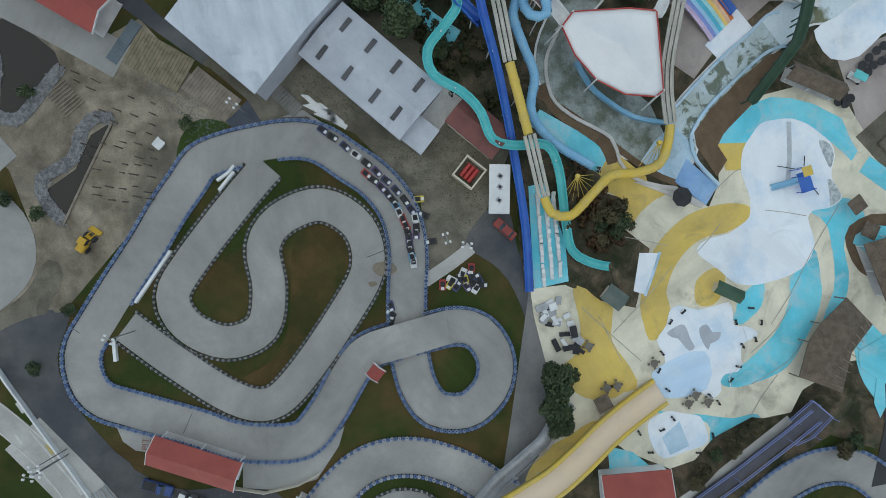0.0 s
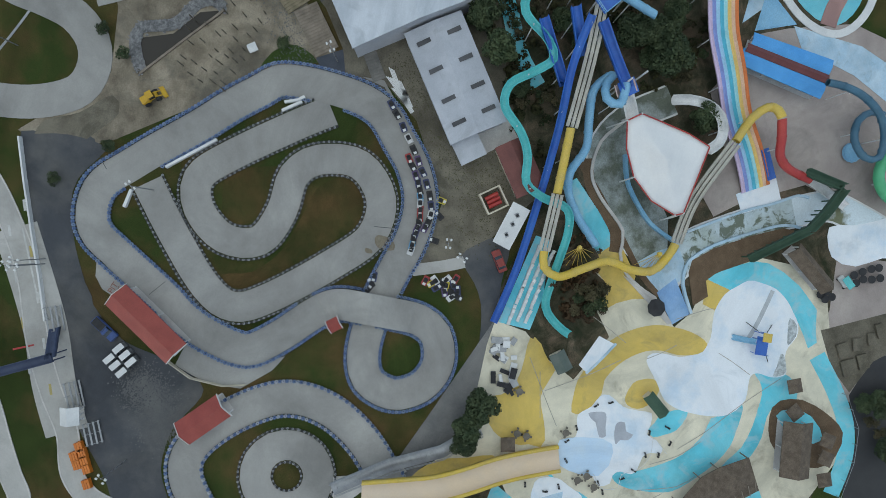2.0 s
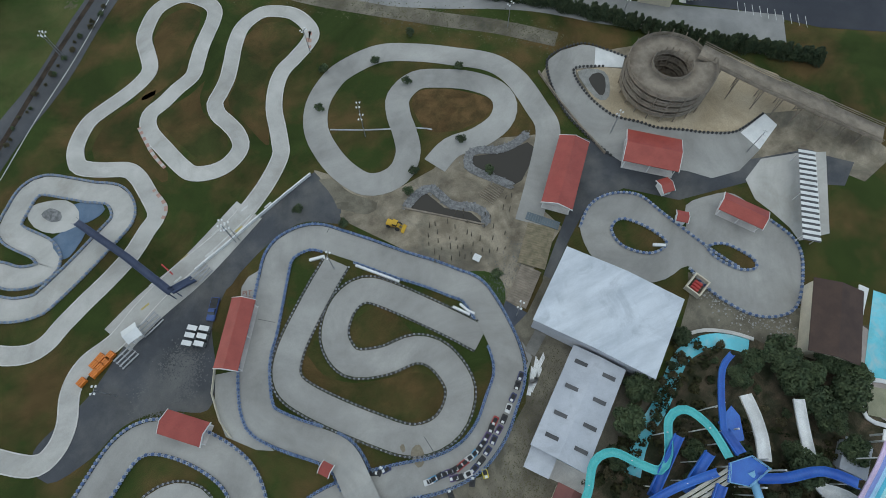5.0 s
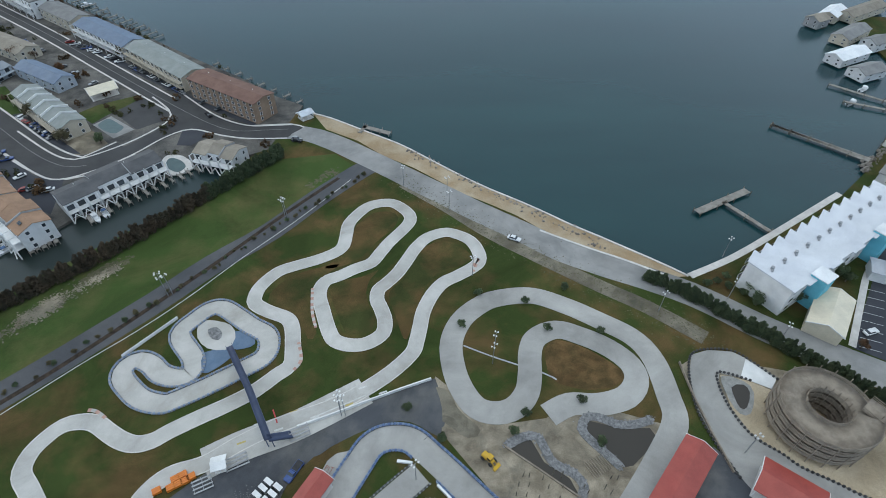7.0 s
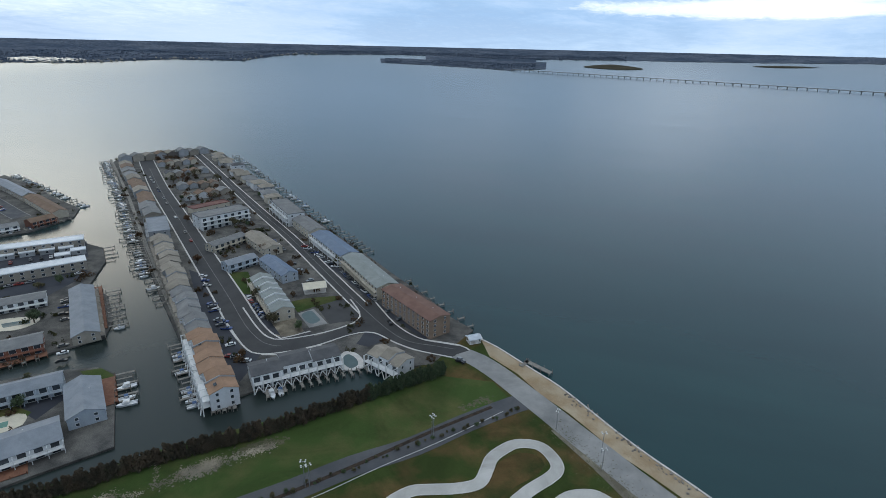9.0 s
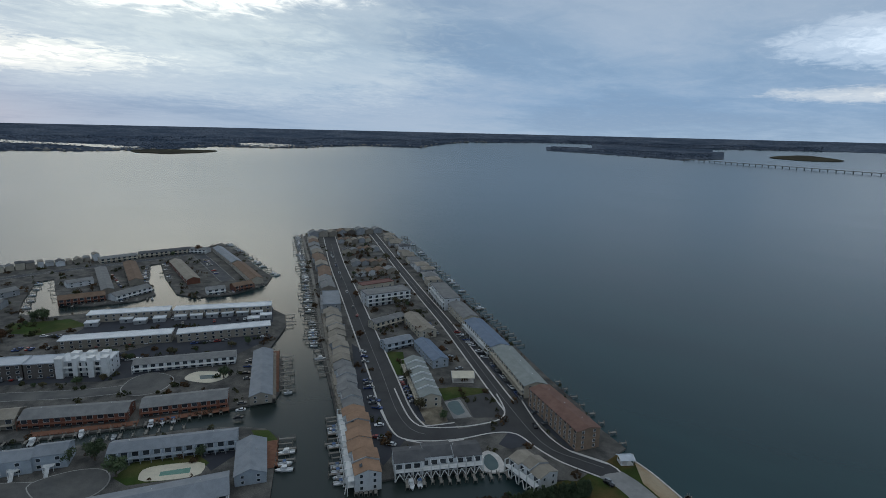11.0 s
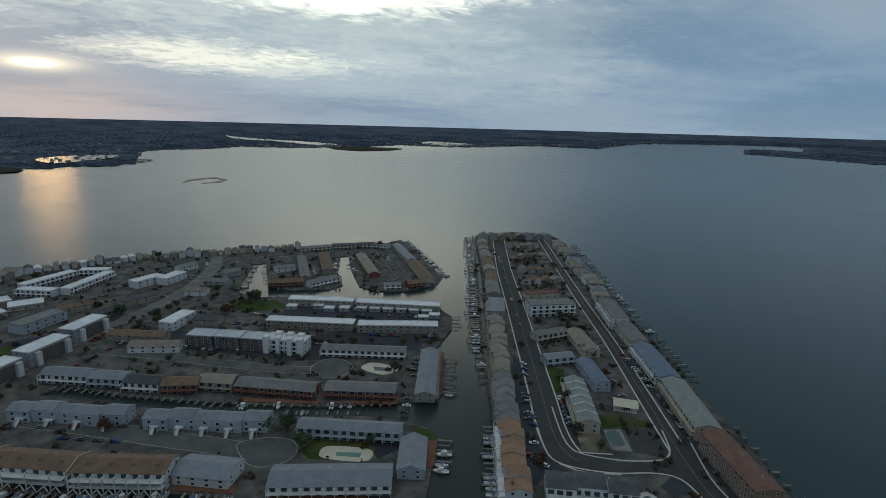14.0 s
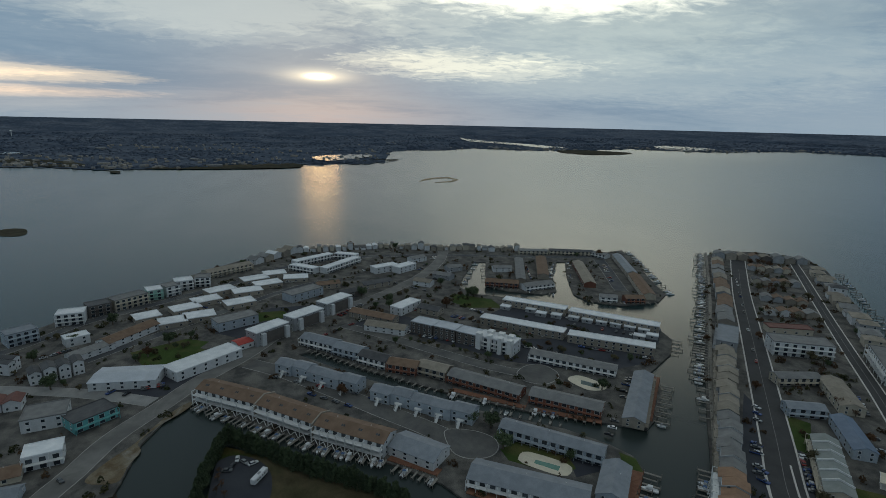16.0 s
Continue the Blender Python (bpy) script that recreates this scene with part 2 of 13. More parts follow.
OLDROAD = mat("worn_concrete_road", (0.19, 0.19, 0.187), (0.27, 0.265, 0.255), 0.06, 0.9, 0.2, 4.0, wear=0.22, speck=0.07, stain=((0.13, 0.13, 0.13), 0.04, 0.53, 0.72, 0.5), spec=0.3)
TRACK = mat("track_concrete", (0.255, 0.247, 0.233), (0.34, 0.332, 0.312), 0.06, 0.85, 0.15, 2.0, spread=(0.36, 0.64), speck=0.05, wear=0.22, stain=((0.17, 0.165, 0.155), 0.05, 0.52, 0.74, 0.55), spec=0.3)
PALETRACK = mat("pale_track_concrete", (0.365, 0.355, 0.33), (0.455, 0.44, 0.415), 0.07, 0.85, 0.15, 2.0, speck=0.05, wear=0.2, stain=((0.27, 0.25, 0.215), 0.08, 0.52, 0.72, 0.6), spec=0.3)
CURB = mat("concrete_kerb", (0.44, 0.42, 0.40), (0.55, 0.53, 0.50), 0.3, 0.85, 0.1, 4.0)
BULK = mat("timber_bulkhead", (0.10, 0.085, 0.065), (0.16, 0.14, 0.11), 0.5, 0.9, 0.3, 3.0)
DECKWOOD = mat("grey_dock_timber", (0.16, 0.145, 0.125), (0.25, 0.235, 0.21), 0.4, 0.9, 0.3, 3.0)
REDDECK = mat("red_stained_deck", (0.15, 0.062, 0.036), (0.20, 0.09, 0.052), 0.4, 0.85, 0.2, 3.0)
PAINT = mat("white_paint_line", (0.55, 0.55, 0.53), (0.42, 0.42, 0.40), 0.5, 0.8, 0.0, 5.0)
YPAINT = mat("yellow_paint_line", (0.45, 0.36, 0.12), (0.36, 0.30, 0.12), 0.5, 0.8, 0.0, 5.0)
# woodland lightened and blued: the haze of distance is painted into its colour
HAZE_FOREST = mat("far_woodland", (0.058, 0.076, 0.106), (0.105, 0.122, 0.152), 0.006, 1.0, 0.0, 0.03, speck=0.4, spec=0.0)
MARSH = mat("far_marsh", (0.075, 0.068, 0.050), (0.045, 0.045, 0.038), 0.004, 1.0, 0.0, 0.03, speck=0.3, spec=0.0)
REDROOF = mat("red_metal_roof", (0.26, 0.040, 0.030), (0.31, 0.055, 0.040), 0.3, 0.45, 0.05, 3.0)
WHITE = mat("white_paint", (0.68, 0.68, 0.67), (0.58, 0.585, 0.58), 0.25, 0.55, 0.03, 3.0, speck=0.06)
CREAM = mat("cream_paint", (0.60, 0.54, 0.42), (0.52, 0.47, 0.37), 0.25, 0.6, 0.05, 3.0)
WHROOF = mat("galvanised_roof", (0.40, 0.44, 0.49), (0.52, 0.56, 0.61), 0.18, 0.4, 0.05, 2.0, metallic=0.15, streak=(0.35, 1.6, 1), speck=0.05, stain=((0.27, 0.30, 0.34), 0.12, 0.53, 0.66, 0.5))
GREYROOF = mat("grey_membrane_roof", (0.36, 0.38, 0.42), (0.44, 0.46, 0.50), 0.15, 0.6, 0.05, 2.0, speck=0.05, stain=((0.24, 0.25, 0.27), 0.15, 0.53, 0.68, 0.5))
GLASS = mat("dark_window_glass", (0.025, 0.032, 0.040), (0.045, 0.055, 0.065), 0.2, 0.12, 0.0, 1.0, vary=0.4)
STEEL = mat("galvanised_steel", (0.35, 0.36, 0.37), (0.27, 0.28, 0.29), 0.5, 0.45, 0.05, 4.0, metallic=0.6)
BLACK = mat("black_rubber", (0.018, 0.018, 0.02), (0.03, 0.03, 0.032), 1.0, 0.8, 0.1, 6.0)
TIMBER = mat("weathered_timber", (0.17, 0.14, 0.11), (0.25, 0.21, 0.165), 0.4, 0.9, 0.3, 3.0)

# ---- helpers for shapes ----


def mesh_of(bm, name, *mats):
    me = bpy.data.meshes.new(name)
    bm.to_mesh(me)
    bm.free()
    for m in mats:
        me.materials.append(m)
    return me


def part(name, bm, material, parent, label=""):
    ob = new(name, bm if isinstance(bm, bpy.types.Mesh) else mesh_of(bm, name, *(material if isinstance(material, tuple) else (material,))))
    ob.parent = parent
    if label:
        ob["label"] = label
    return ob


def thing(name, m, label, category, group="", kind=""):
    e = new(name)
    e.empty_display_size = 0.5
    e.matrix_world = m
    return tagged(e, label, category, group, kind)


def curve_points(pts, closed=False, step=1.6):
    """Points along a smooth curve through pts (2 or 3 numbers each)."""
    P = [Vector(p) for p in pts]
    n, out = len(P), []
    for i in range(n if closed else n - 1):
        if closed:
            a, b, c, d = P[i - 1], P[i], P[(i + 1) % n], P[(i + 2) % n]
        else:
            a, b, c, d = P[max(i - 1, 0)], P[i], P[i + 1], P[min(i + 2, n - 1)]
        k = max(2, int((c - b).length / step))
        for j in range(k):
            t = j / k
            out.append(0.5 * (2 * b + (c - a) * t + (2 * a - 5 * b + 4 * c - d) * t * t + (3 * b - a - 3 * c + d) * t ** 3))
    if not closed:
        out.append(P[-1])
    return out


def sides(line, closed):
    """Unit vectors to the left of a flat line, point by point."""
    out = []
    for i, p in enumerate(line):
        if closed:
            d = line[(i + 1) % len(line)] - line[i - 1]
        else:
            d = line[min(i + 1, len(line) - 1)] - line[max(i - 1, 0)]
        d = Vector((d.x, d.y))
        d = d.normalized() if d.length > 1e-6 else Vector((1, 0))
        out.append(Vector((-d.y, d.x)))
    return out


def offset_line(pts, off, closed=False, step=1.6):
    line = curve_points([p[:2] for p in pts], closed, step)
    return [p + s * off for p, s in zip(line, sides(line, closed))]


def band_bm(pts, width, z, closed=False, thick=0.3, step=1.6, smooth=True):
    line = curve_points([p[:2] for p in pts], closed, step) if smooth else [Vector(p[:2]) for p in pts]
    bm = bmesh.new()
    rows = []
    for i, (p, s) in enumerate(zip(line, sides(line, closed))):
        w, k = width, i / max(1, len(line) - 1)
        top = z(k) if callable(z) else z
        a, b = p + s * w / 2, p - s * w / 2
        rows.append([bm.verts.new((*q, h)) for q, h in ((a, top - thick), (a, top), (b, top), (b, top - thick))])
    n = len(rows)
    for i in range(n if closed else n - 1):
        r, q = rows[i], rows[(i + 1) % n]
        for k in range(3):
            bm.faces.new((r[k], q[k], q[k + 1], r[k + 1]))
    if not closed:
        bm.faces.new(rows[0])
        bm.faces.new(rows[-1][::-1])
    bmesh.ops.recalc_face_normals(bm, faces=bm.faces)
    return bm


def pad_bm(pts, z, thick=0.3, smooth=False, step=2.0):
    if smooth:
        pts = curve_points(pts, True, step)
    pts = [Vector(p[:2]) for p in pts]
    area = sum(a.x * b.y - b.x * a.y for a, b in zip(pts, pts[1:] + pts[:1]))
    if area < 0:
        pts.reverse()
    bm = bmesh.new()
    top = [bm.verts.new((*p, z)) for p in pts]
    low = [bm.verts.new((*p, z - thick)) for p in pts]
    bm.faces.new(top)
    n = len(pts)
    for i in range(n):
        bm.faces.new((top[i], low[i], low[(i + 1) % n], top[(i + 1) % n]))
    return bm


def pad(name, pts, z, material, label, thick=0.3, smooth=False, category="ground", kind="structure", step=2.0):
    return tagged(new(name, mesh_of(pad_bm(pts, z, thick, smooth, step), name, material)), label, category, "", kind)


def band(name, pts, width, z, material, label, closed=False, thick=0.3, category="road", kind="structure", step=1.6):
    return tagged(new(name, mesh_of(band_bm(pts, width, z, closed, thick, step), name, material)), label, category, "", kind)


def box(bm, x0, x1, y0, y1, z0, z1, mi=0):
    v = [bm.verts.new((x, y, z)) for z in (z0, z1) for x, y in ((x0, y0), (x1, y0), (x1, y1), (x0, y1))]
    for f in ((3, 2, 1, 0), (4, 5, 6, 7), (0, 1, 5, 4), (1, 2, 6, 5), (2, 3, 7, 6), (3, 0, 4, 7)):
        bm.faces.new([v[i] for i in f]).material_index = mi
    return v


def beam(bm, a, b, r, n=6, r2=None, mi=0):
    """A round bar from a to b."""
    a, b = Vector(a), Vector(b)
    q = (b - a).to_track_quat("Z", "Y")
    rings = []
    for p, rad in ((a, r), (b, r if r2 is None else r2)):
        rings.append([bm.verts.new(p + q @ Vector((rad * math.cos(6.2832 * k / n), rad * math.sin(6.2832 * k / n), 0))) for k in range(n)])
    for k in range(n):
        bm.faces.new((rings[0][k], rings[0][(k + 1) % n], rings[1][(k + 1) % n], rings[1][k])).material_index = mi
    bm.faces.new(rings[0][::-1]).material_index = mi
    bm.faces.new(rings[1]).material_index = mi


def frame_of(a, b, z=0.0):
    """Pose at the middle of a to b with x along it, and its length."""
    a, b = Vector(a[:2]), Vector(b[:2])
    d = b - a
    return Matrix.Translation((*((a + b) / 2), z)) @ Matrix.Rotation(math.atan2(d.y, d.x), 4, "Z"), d.length


# ---- water, land ----
def far(x, y):
    """Past 2.8 km the distance is drawn in, so that the horizon stays within reach; it rises to eye level there."""
    r = math.hypot(x, y)
    if r <= 2800:
        return (x, y, 0.0)
    q = 2800 + 2050 * (1 - 2800 / r)
    return (x * q / r, y * q / r, 134 * (1 - q / r))


def polar_sheet(name, z, radii, material, label, a0=0.0, a1=360.0, steps=180, inner=None, category="water"):
    verts, faces = [], []
    full = a1 - a0 >= 360
    for i in range(steps + (0 if full else 1)):
        a = radians(a0 + (a1 - a0) * i / steps)
        near = inner(math.degrees(a)) if inner else radii[0]
        for r in radii:
            r = max(r, near) if r < radii[-1] else r
            x, y, h = far(r * math.cos(a), r * math.sin(a))
            verts.append((x, y, h + z))
    k = len(radii)
    n = steps if full else steps
    total = steps if full else steps + 1
    for i in range(n):
        for j in range(k - 1):
            faces.append((i * k + j, i * k + j + 1, ((i + 1) % total) * k + j + 1, ((i + 1) % total) * k + j))
    me = bpy.data.meshes.new(name)
    me.from_pydata(verts, [], faces)
    me.materials.append(material)
    for p in me.polygons:
        p.use_smooth = True
    return tagged(new(name, me), label, category, "", "structure")


RADII = [0.5, 400, 900, 1500, 2200, 2800, 3100, 3500, 4000, 4700, 5600, 7000, 9500, 14000, 24000, 60000]
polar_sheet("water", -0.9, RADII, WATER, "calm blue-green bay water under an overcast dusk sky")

# west of the bay: the wooded mainland, near shore by bearing
SHORE = [(56, 15000), (70, 12500), (78, 9600), (84, 8600), (95, 7800), (101, 6800), (112, 8800), (122, 7400), (127, 4500), (133, 4700), (140, 3900), (147, 4000), (153, 3350), (158, 3250),
         (163, 3300), (167, 2950), (170, 2900), (171.5, 2750), (172.2, 2020), (174, 1960), (178, 1930), (183, 1900), (189, 1820), (193, 1770), (199, 1820), (205, 2000), (230, 2300)]


def shore_at(deg):
    deg %= 360
    for (a, r), (b, s) in zip(SHORE, SHORE[1:]):
        if a <= deg <= b:
            r = r + (s - r) * (deg - a) / (b - a)
            return r * (1 + 0.035 * noise.noise((deg * 0.9, 3.1, 0)) + 0.02 * noise.noise((deg * 3.3, 7.7, 0)))
    return 9000


# the mainland's blue-grey carries the painted haze
polar_sheet("mainland", 0.6, [1000, 2100, 2300, 2500, 2800, 3200, 3600, 4100, 4700, 5600, 7000, 9000, 12000, 20000, 60000], HAZE_FOREST,
            "flat dark wooded mainland beyond the bay, tinted blue-grey for haze", 56, 230, 470, shore_at, "land")

LAND_PARK = [(-65.2, 217.1), (-57.5, 224.0), (-41.6, 218.7), (-23.7, 206.1), (-10.1, 196.5), (2.6, 184.8), (14.2, 173.8), (24.8, 164.8), (34.6, 157.5), (43.7, 150.3), (52.1, 143.1), (60.0, 137.2), (67.4, 131.4), (74.4, 126.0), (80.8, 120.7), (85.0, 117.0), (102.7, 123.5), (124, 135.6), (156.8, 155.1), (179.9, 173.5), (202.6, 197.4), (241.8, 235.2)]
LAND_PARK += [(260, 330), (330, 320), (330, -200), (-60, -260), (-215, -120)]
LAND_PARK += [(-178.3, -46.5), (-247.2, -43.7), (-240, -31.6), (-218.5, -1.2), (-193.9, 30.1)]
LAND_PARK += [(-139.1, 100.3), (-126.2, 119.9), (-101.8, 147.1), (-79.6, 173.6), (-71.8, 188.6), (-64.5, 198.6)]
pad("park_land", LAND_PARK, 0.0, GRASS, "dark autumn grass of the park land behind a timber bulkhead", 2.0, category="land")
LAND_STREETS = [(-55.9, 230.6), (-70, 239.6), (-88.4, 257), (-115.9, 278.1), (-147.6, 304.1), (-235.6, 373.4), (-352.9, 467.1), (-460.4, 555.5), (-512.6, 582.3), (-547.3, 547.1), (-564.9, 503.7), (-544.8, 470)]
LAND_STREETS += [(-451.1, 390.7), (-350.8, 308.2), (-284.5, 253.6), (-223.4, 204.9), (-189.8, 179.1), (-156.3, 152.8), (-137, 138.8), (-130.1, 146.8), (-123.5, 156.4), (-107.9, 170.5), (-94, 184.9), (-76.8, 188), (-65.2, 194.5)]
pad("street_peninsula_land", LAND_STREETS, 0.02, TOWN, "low built-up peninsula held by timber bulkheads", 2.0, category="land")
LAND_WEST = [(-375.3, -210.9), (-404, -205.9), (-440, -186.2), (-506.8, -146.1), (-561.5, -109.5), (-617, -66.9), (-650.8, -19.2), (-666.1, 62.5), (-647.3, 145.2), (-629.6, 199.1), (-604.9, 279.5), (-578.3, 353.7), (-586.6, 378.3), (-515.7, 355.6), (-453.7, 330.7), (-415.5, 318), (-397.9, 297.9), (-394.3, 259), (-412.2, 236.5)]
LAND_WEST += [(-432.4, 233.1), (-487.3, 253.7), (-543.3, 279.5), (-544.8, 269.8), (-489.8, 239.2), (-443.1, 221.3), (-437.5, 204.6), (-451.1, 176.7), (-471.5, 162.6), (-521.9, 176.9), (-557.8, 190.1), (-560, 176.2), (-505.2, 148.7), (-472.7, 134.9), (-450.2, 143.6), (-433.8, 170.2), (-414.7, 189.1), (-394.4, 211), (-365.6, 241.2), (-341.3, 257.9), (-319.4, 254.3), (-297, 236)]
LAND_WEST += [(-275.3, 205.3), (-253.9, 199), (-228, 178.1), (-218, 164.4), (-229.6, 143.6), (-248.2, 109.9), (-279, 70.1), (-317.5, 28.3), (-350.9, 1.3), (-345.8, -10.4), (-305.1, 27.1), (-253.3, 85.8), (-227.3, 123), (-209.8, 138.4), (-199.2, 144.1), (-188.5, 143), (-170.1, 125.8), (-151.8, 108.7), (-165, 89.8), (-184.8, 59)]
LAND_WEST += [(-199.4, 50.7), (-217.7, 31.3), (-239.5, -0.8), (-267.5, -36.9), (-293.7, -64.3), (-280.9, -74.3), (-256.7, -81.3), (-229.3, -81.8), (-194.7, -83.8), (-212, -161.7), (-323.8, -232.6)]
pad("canal_quarter_land", LAND_WEST, 0.0, TOWN, "built-up land cut by narrow canals", 2.0, category="land")
# sandbar and marsh islets in the bay
pad("sand_islet", [(-1382.9, 281.6), (-1445.1, 309.9), (-1481.5, 350.1), (-1488.2, 389.5), (-1419.9, 398.7), (-1365.7, 365.3), (-1354.7, 317.3), (-1390.1, 367.1), (-1420.4, 386.1), (-1462.2, 377.9), (-1451.4, 343), (-1420.5, 310.9)], -0.4, SAND, "thin pale sandbar ring in the bay", 1.0, False, "island")
pad("marsh_islet", [(-797.5, -398.1), (-830.9, -394.5), (-827.7, -370.9), (-791.4, -354.3), (-778.7, -364.9)], -0.4, MARSH, "low marsh islet in the bay", 1.0, True, "island", step=12)

# ---- park paving ----
band("bay_road", [(-75.5, 208.9), (-52.6, 206.7), (-38.5, 199.2), (-25.1, 188.6), (-13.2, 178.9), (-1.1, 168.7), (8.9, 160.5), (19.1, 151.8), (28.6, 144.4), (37.4, 137.5), (45.5, 130.6), (53.3, 125.9), (60.8, 121.8), (68.1, 118.2), (75.6, 114.2), (83.1, 109.6), (89.8, 104.3), (102.9, 93.3), (128.7, 76.2), (142.8, 66.6)], 10.6, 0.06, OLDROAD,
     "pale worn concrete road along the bay", category="road", step=4)
pad("bay_sand", [(-50.1, 222.9), (-41.6, 218.7), (-23.7, 206.1), (-10.1, 196.5), (2.6, 184.8), (14.2, 173.8), (24.8, 164.8), (34.6, 157.5), (43.7, 150.3), (52.1, 143.1), (60.0, 137.2), (67.4, 131.4), (74.4, 126.0), (80.8, 120.7), (85.0, 117.0), (79.5, 116.8), (72.6, 120.1), (65.8, 125.2), (58.3, 129.4), (50.5, 134.3), (42.3, 139.8), (33.8, 148.6), (24.3, 155.7), (14.1, 162.6), (3.1, 172.9), (-4.0, 179.5), (-16.6, 188.2), (-27.9, 199.8), (-42.5, 209.2)], 0.05, SAND, "sandy verge with dry brown weeds on the seawall")
band("seawall_cap", [(-50.1, 222.9), (-41.6, 218.7), (-23.7, 206.1), (-10.1, 196.5), (2.6, 184.8), (14.2, 173.8), (24.8, 164.8), (34.6, 157.5), (43.7, 150.3), (52.1, 143.1), (60.0, 137.2), (67.4, 131.4), (74.4, 126.0), (80.8, 120.7), (85.0, 117.0)], 0.7, 0.3, CURB, "pale concrete cap of the seawall", category="wall", thick=2.2, step=4)
band("road_edge_kerb", [(40.5, 140.6), (50.5, 134.3), (58.4, 129.6), (65.9, 125.4), (72.9, 121.0), (77.5, 117.9)], 0.8, 0.12, CURB, "pale concrete kerb along the bay road", category="kerb", thick=0.2, step=4)
band("park_edge_road", [(-18.5, 184), (-25, 178.5), (-40.7, 160.7), (-54.4, 142.9), (-70, 127.7), (-83.2, 112), (-95.1, 99.2), (-105.7, 87.8), (-121, 73), (-135.1, 59.8)], 9.8, 0.05, mat("service_asphalt", (0.050, 0.053, 0.060), (0.078, 0.079, 0.083), 0.06, 0.9, 0.2, 4.0, speck=0.15, wear=0.2), "dark asphalt service road beside the park", step=6)
band("service_road_line", [(-114.3, 70.4), (-104.3, 81.2), (-95.1, 90.9), (-84.8, 100.9), (-74.0, 113.2), (-61.1, 130.2), (-45.9, 148.8), (-28.6, 172.4)], 0.22, 0.07, PAINT, "worn white edge line of the service road", category="road marking", thick=0.01, step=4)
band("planted_strip", [(-118.8, 71.8), (-107.8, 82.5), (-98.7, 92.4), (-89.6, 103.1), (-79.1, 115.9), (-68.0, 129.7), (-51.1, 152.0), (-33.4, 173.6)], 1.5, 0.09, mat("dark_mulch", (0.030, 0.024, 0.020), (0.060, 0.045, 0.034), 0.6, 0.95, 0.4, 3.0, speck=0.3, spec=0.1), "dark mulched strip planted with small shrubs", category="planting", thick=0.1, step=4)
pad("field", [(-60.6, 186.8), (-36.5, 190.4), (-27, 180), (-51.5, 153.6), (-82.5, 119), (-108.5, 89.5), (-126.9, 69.6), (-146.8, 50.4), (-176.3, 74.8), (-155.9, 88.8), (-135.4, 113.1), (-102.1, 146.2)], 0.03, LAWN, "open green field with worn bare patches")
pad("lot_asphalt", [(2.1, 81.7), (2.6, 76), (4.7, 69.8), (2.4, 66.8), (-2.8, 70.1), (-8.7, 71), (-16.4, 69.3), (-22.4, 65.9), (-27.7, 61.1), (-33.5, 53.8), (-35.8, 43.6), (-39.8, 35.8), (-49, 40), (-57.3, 40.4), (-64.8, 37), (-74, 36), (-75.7, 43.6), (-63, 49.9), (-55, 56.3), (-46.1, 62.8), (-32.4, 68.7), (-18.8, 74.6), (-7.2, 78.8)], 0.04, ASPHALT, "patched dark asphalt yard between the kart tracks", 0.3, True)
pad("service_road", [(-1.7, -8.2), (-6.1, -12.1), (-10.2, -14.6), (-17.1, -16.0), (-24.2, -16.2), (-30.7, -14.7), (-35.8, -11.2), (-40.1, -8.4), (-43.0, -8.0), (-41.6, -13.2), (-37.5, -15.4), (-28.6, -19.0), (-21.1, -19.3), (-14.0, -18.9), (-4.8, -17.6), (2.4, -17.6), (4.0, -14.6), (1.7, -11.0)], 0.035, ASPHALT, "grey asphalt lane past the slides", 0.3, True)
pad("gravel_yard", [(34.4, 22.4), (39.3, 15.1), (52.1, -2), (49.5, -4), (31.9, -10.3), (24.1, -16.2), (13.6, -20.4), (0.1, -11.1), (-6.7, 0.3), (-0.5, -0.9), (8.1, -2), (22.9, 6.9), (28.3, 14.1), (28.2, 18.3)], 0.025, EARTH, "trodden earth yard round the sheds")
pad("dirt_site", [(2.2, 82.4), (8.7, 76), (17.5, 67.5), (30.3, 69), (39.8, 73.6), (59.3, 66.6), (48.8, 50.1), (51.7, 39.9), (37.6, 32), (31.5, 24.9), (28.6, 30.3), (25.9, 36.4), (13.6, 52.1), (4.7, 64), (-0.7, 74.8)], 0.03, DIRT, "bare levelled building site with scattered stakes")
pad("pond", [(25.6, 63.2), (27.9, 57.5), (33.3, 53.4), (34.5, 49.9), (33.7, 49.4), (20.2, 61.0), (22.6, 63.2)], 0.05, PUDDLE, "dark water in a lined pit", 0.2)
pad("pond", [(56.2, 65.4), (50.6, 65.5), (48.5, 65.6), (43.1, 67.3), (40.8, 68.0), (39.6, 66.3), (40.2, 64.1), (42.9, 60.8), (46.7, 55.6), (49.2, 55.9), (54.7, 60.1), (57.7, 61.6)], 0.05, PUDDLE, "dark water in a lined pit", 0.2)
RIPRAP = mat("grey_riprap", (0.11, 0.11, 0.112), (0.225, 0.225, 0.225), 1.5, 0.9, 1.0, 3.0, speck=0.3)
STONES = [(35.3, 49.2), (36.2, 51.5), (34.7, 54.3), (30.3, 57.1), (28.9, 59.8), (27.4, 63.9), (23.9, 64.2), (19.6, 62.2)], [(57.2, 67.6), (52.1, 66.4), (48.0, 66.8), (43.4, 68.9), (40.6, 68.7), (38.8, 65.7), (40.5, 62.6), (43.9, 58.5), (46.0, 55.8)]
for q in STONES:
    band("stone_edge", q, 2.3, 0.15, RIPRAP, "grey stone edging of the pit", category="stone")

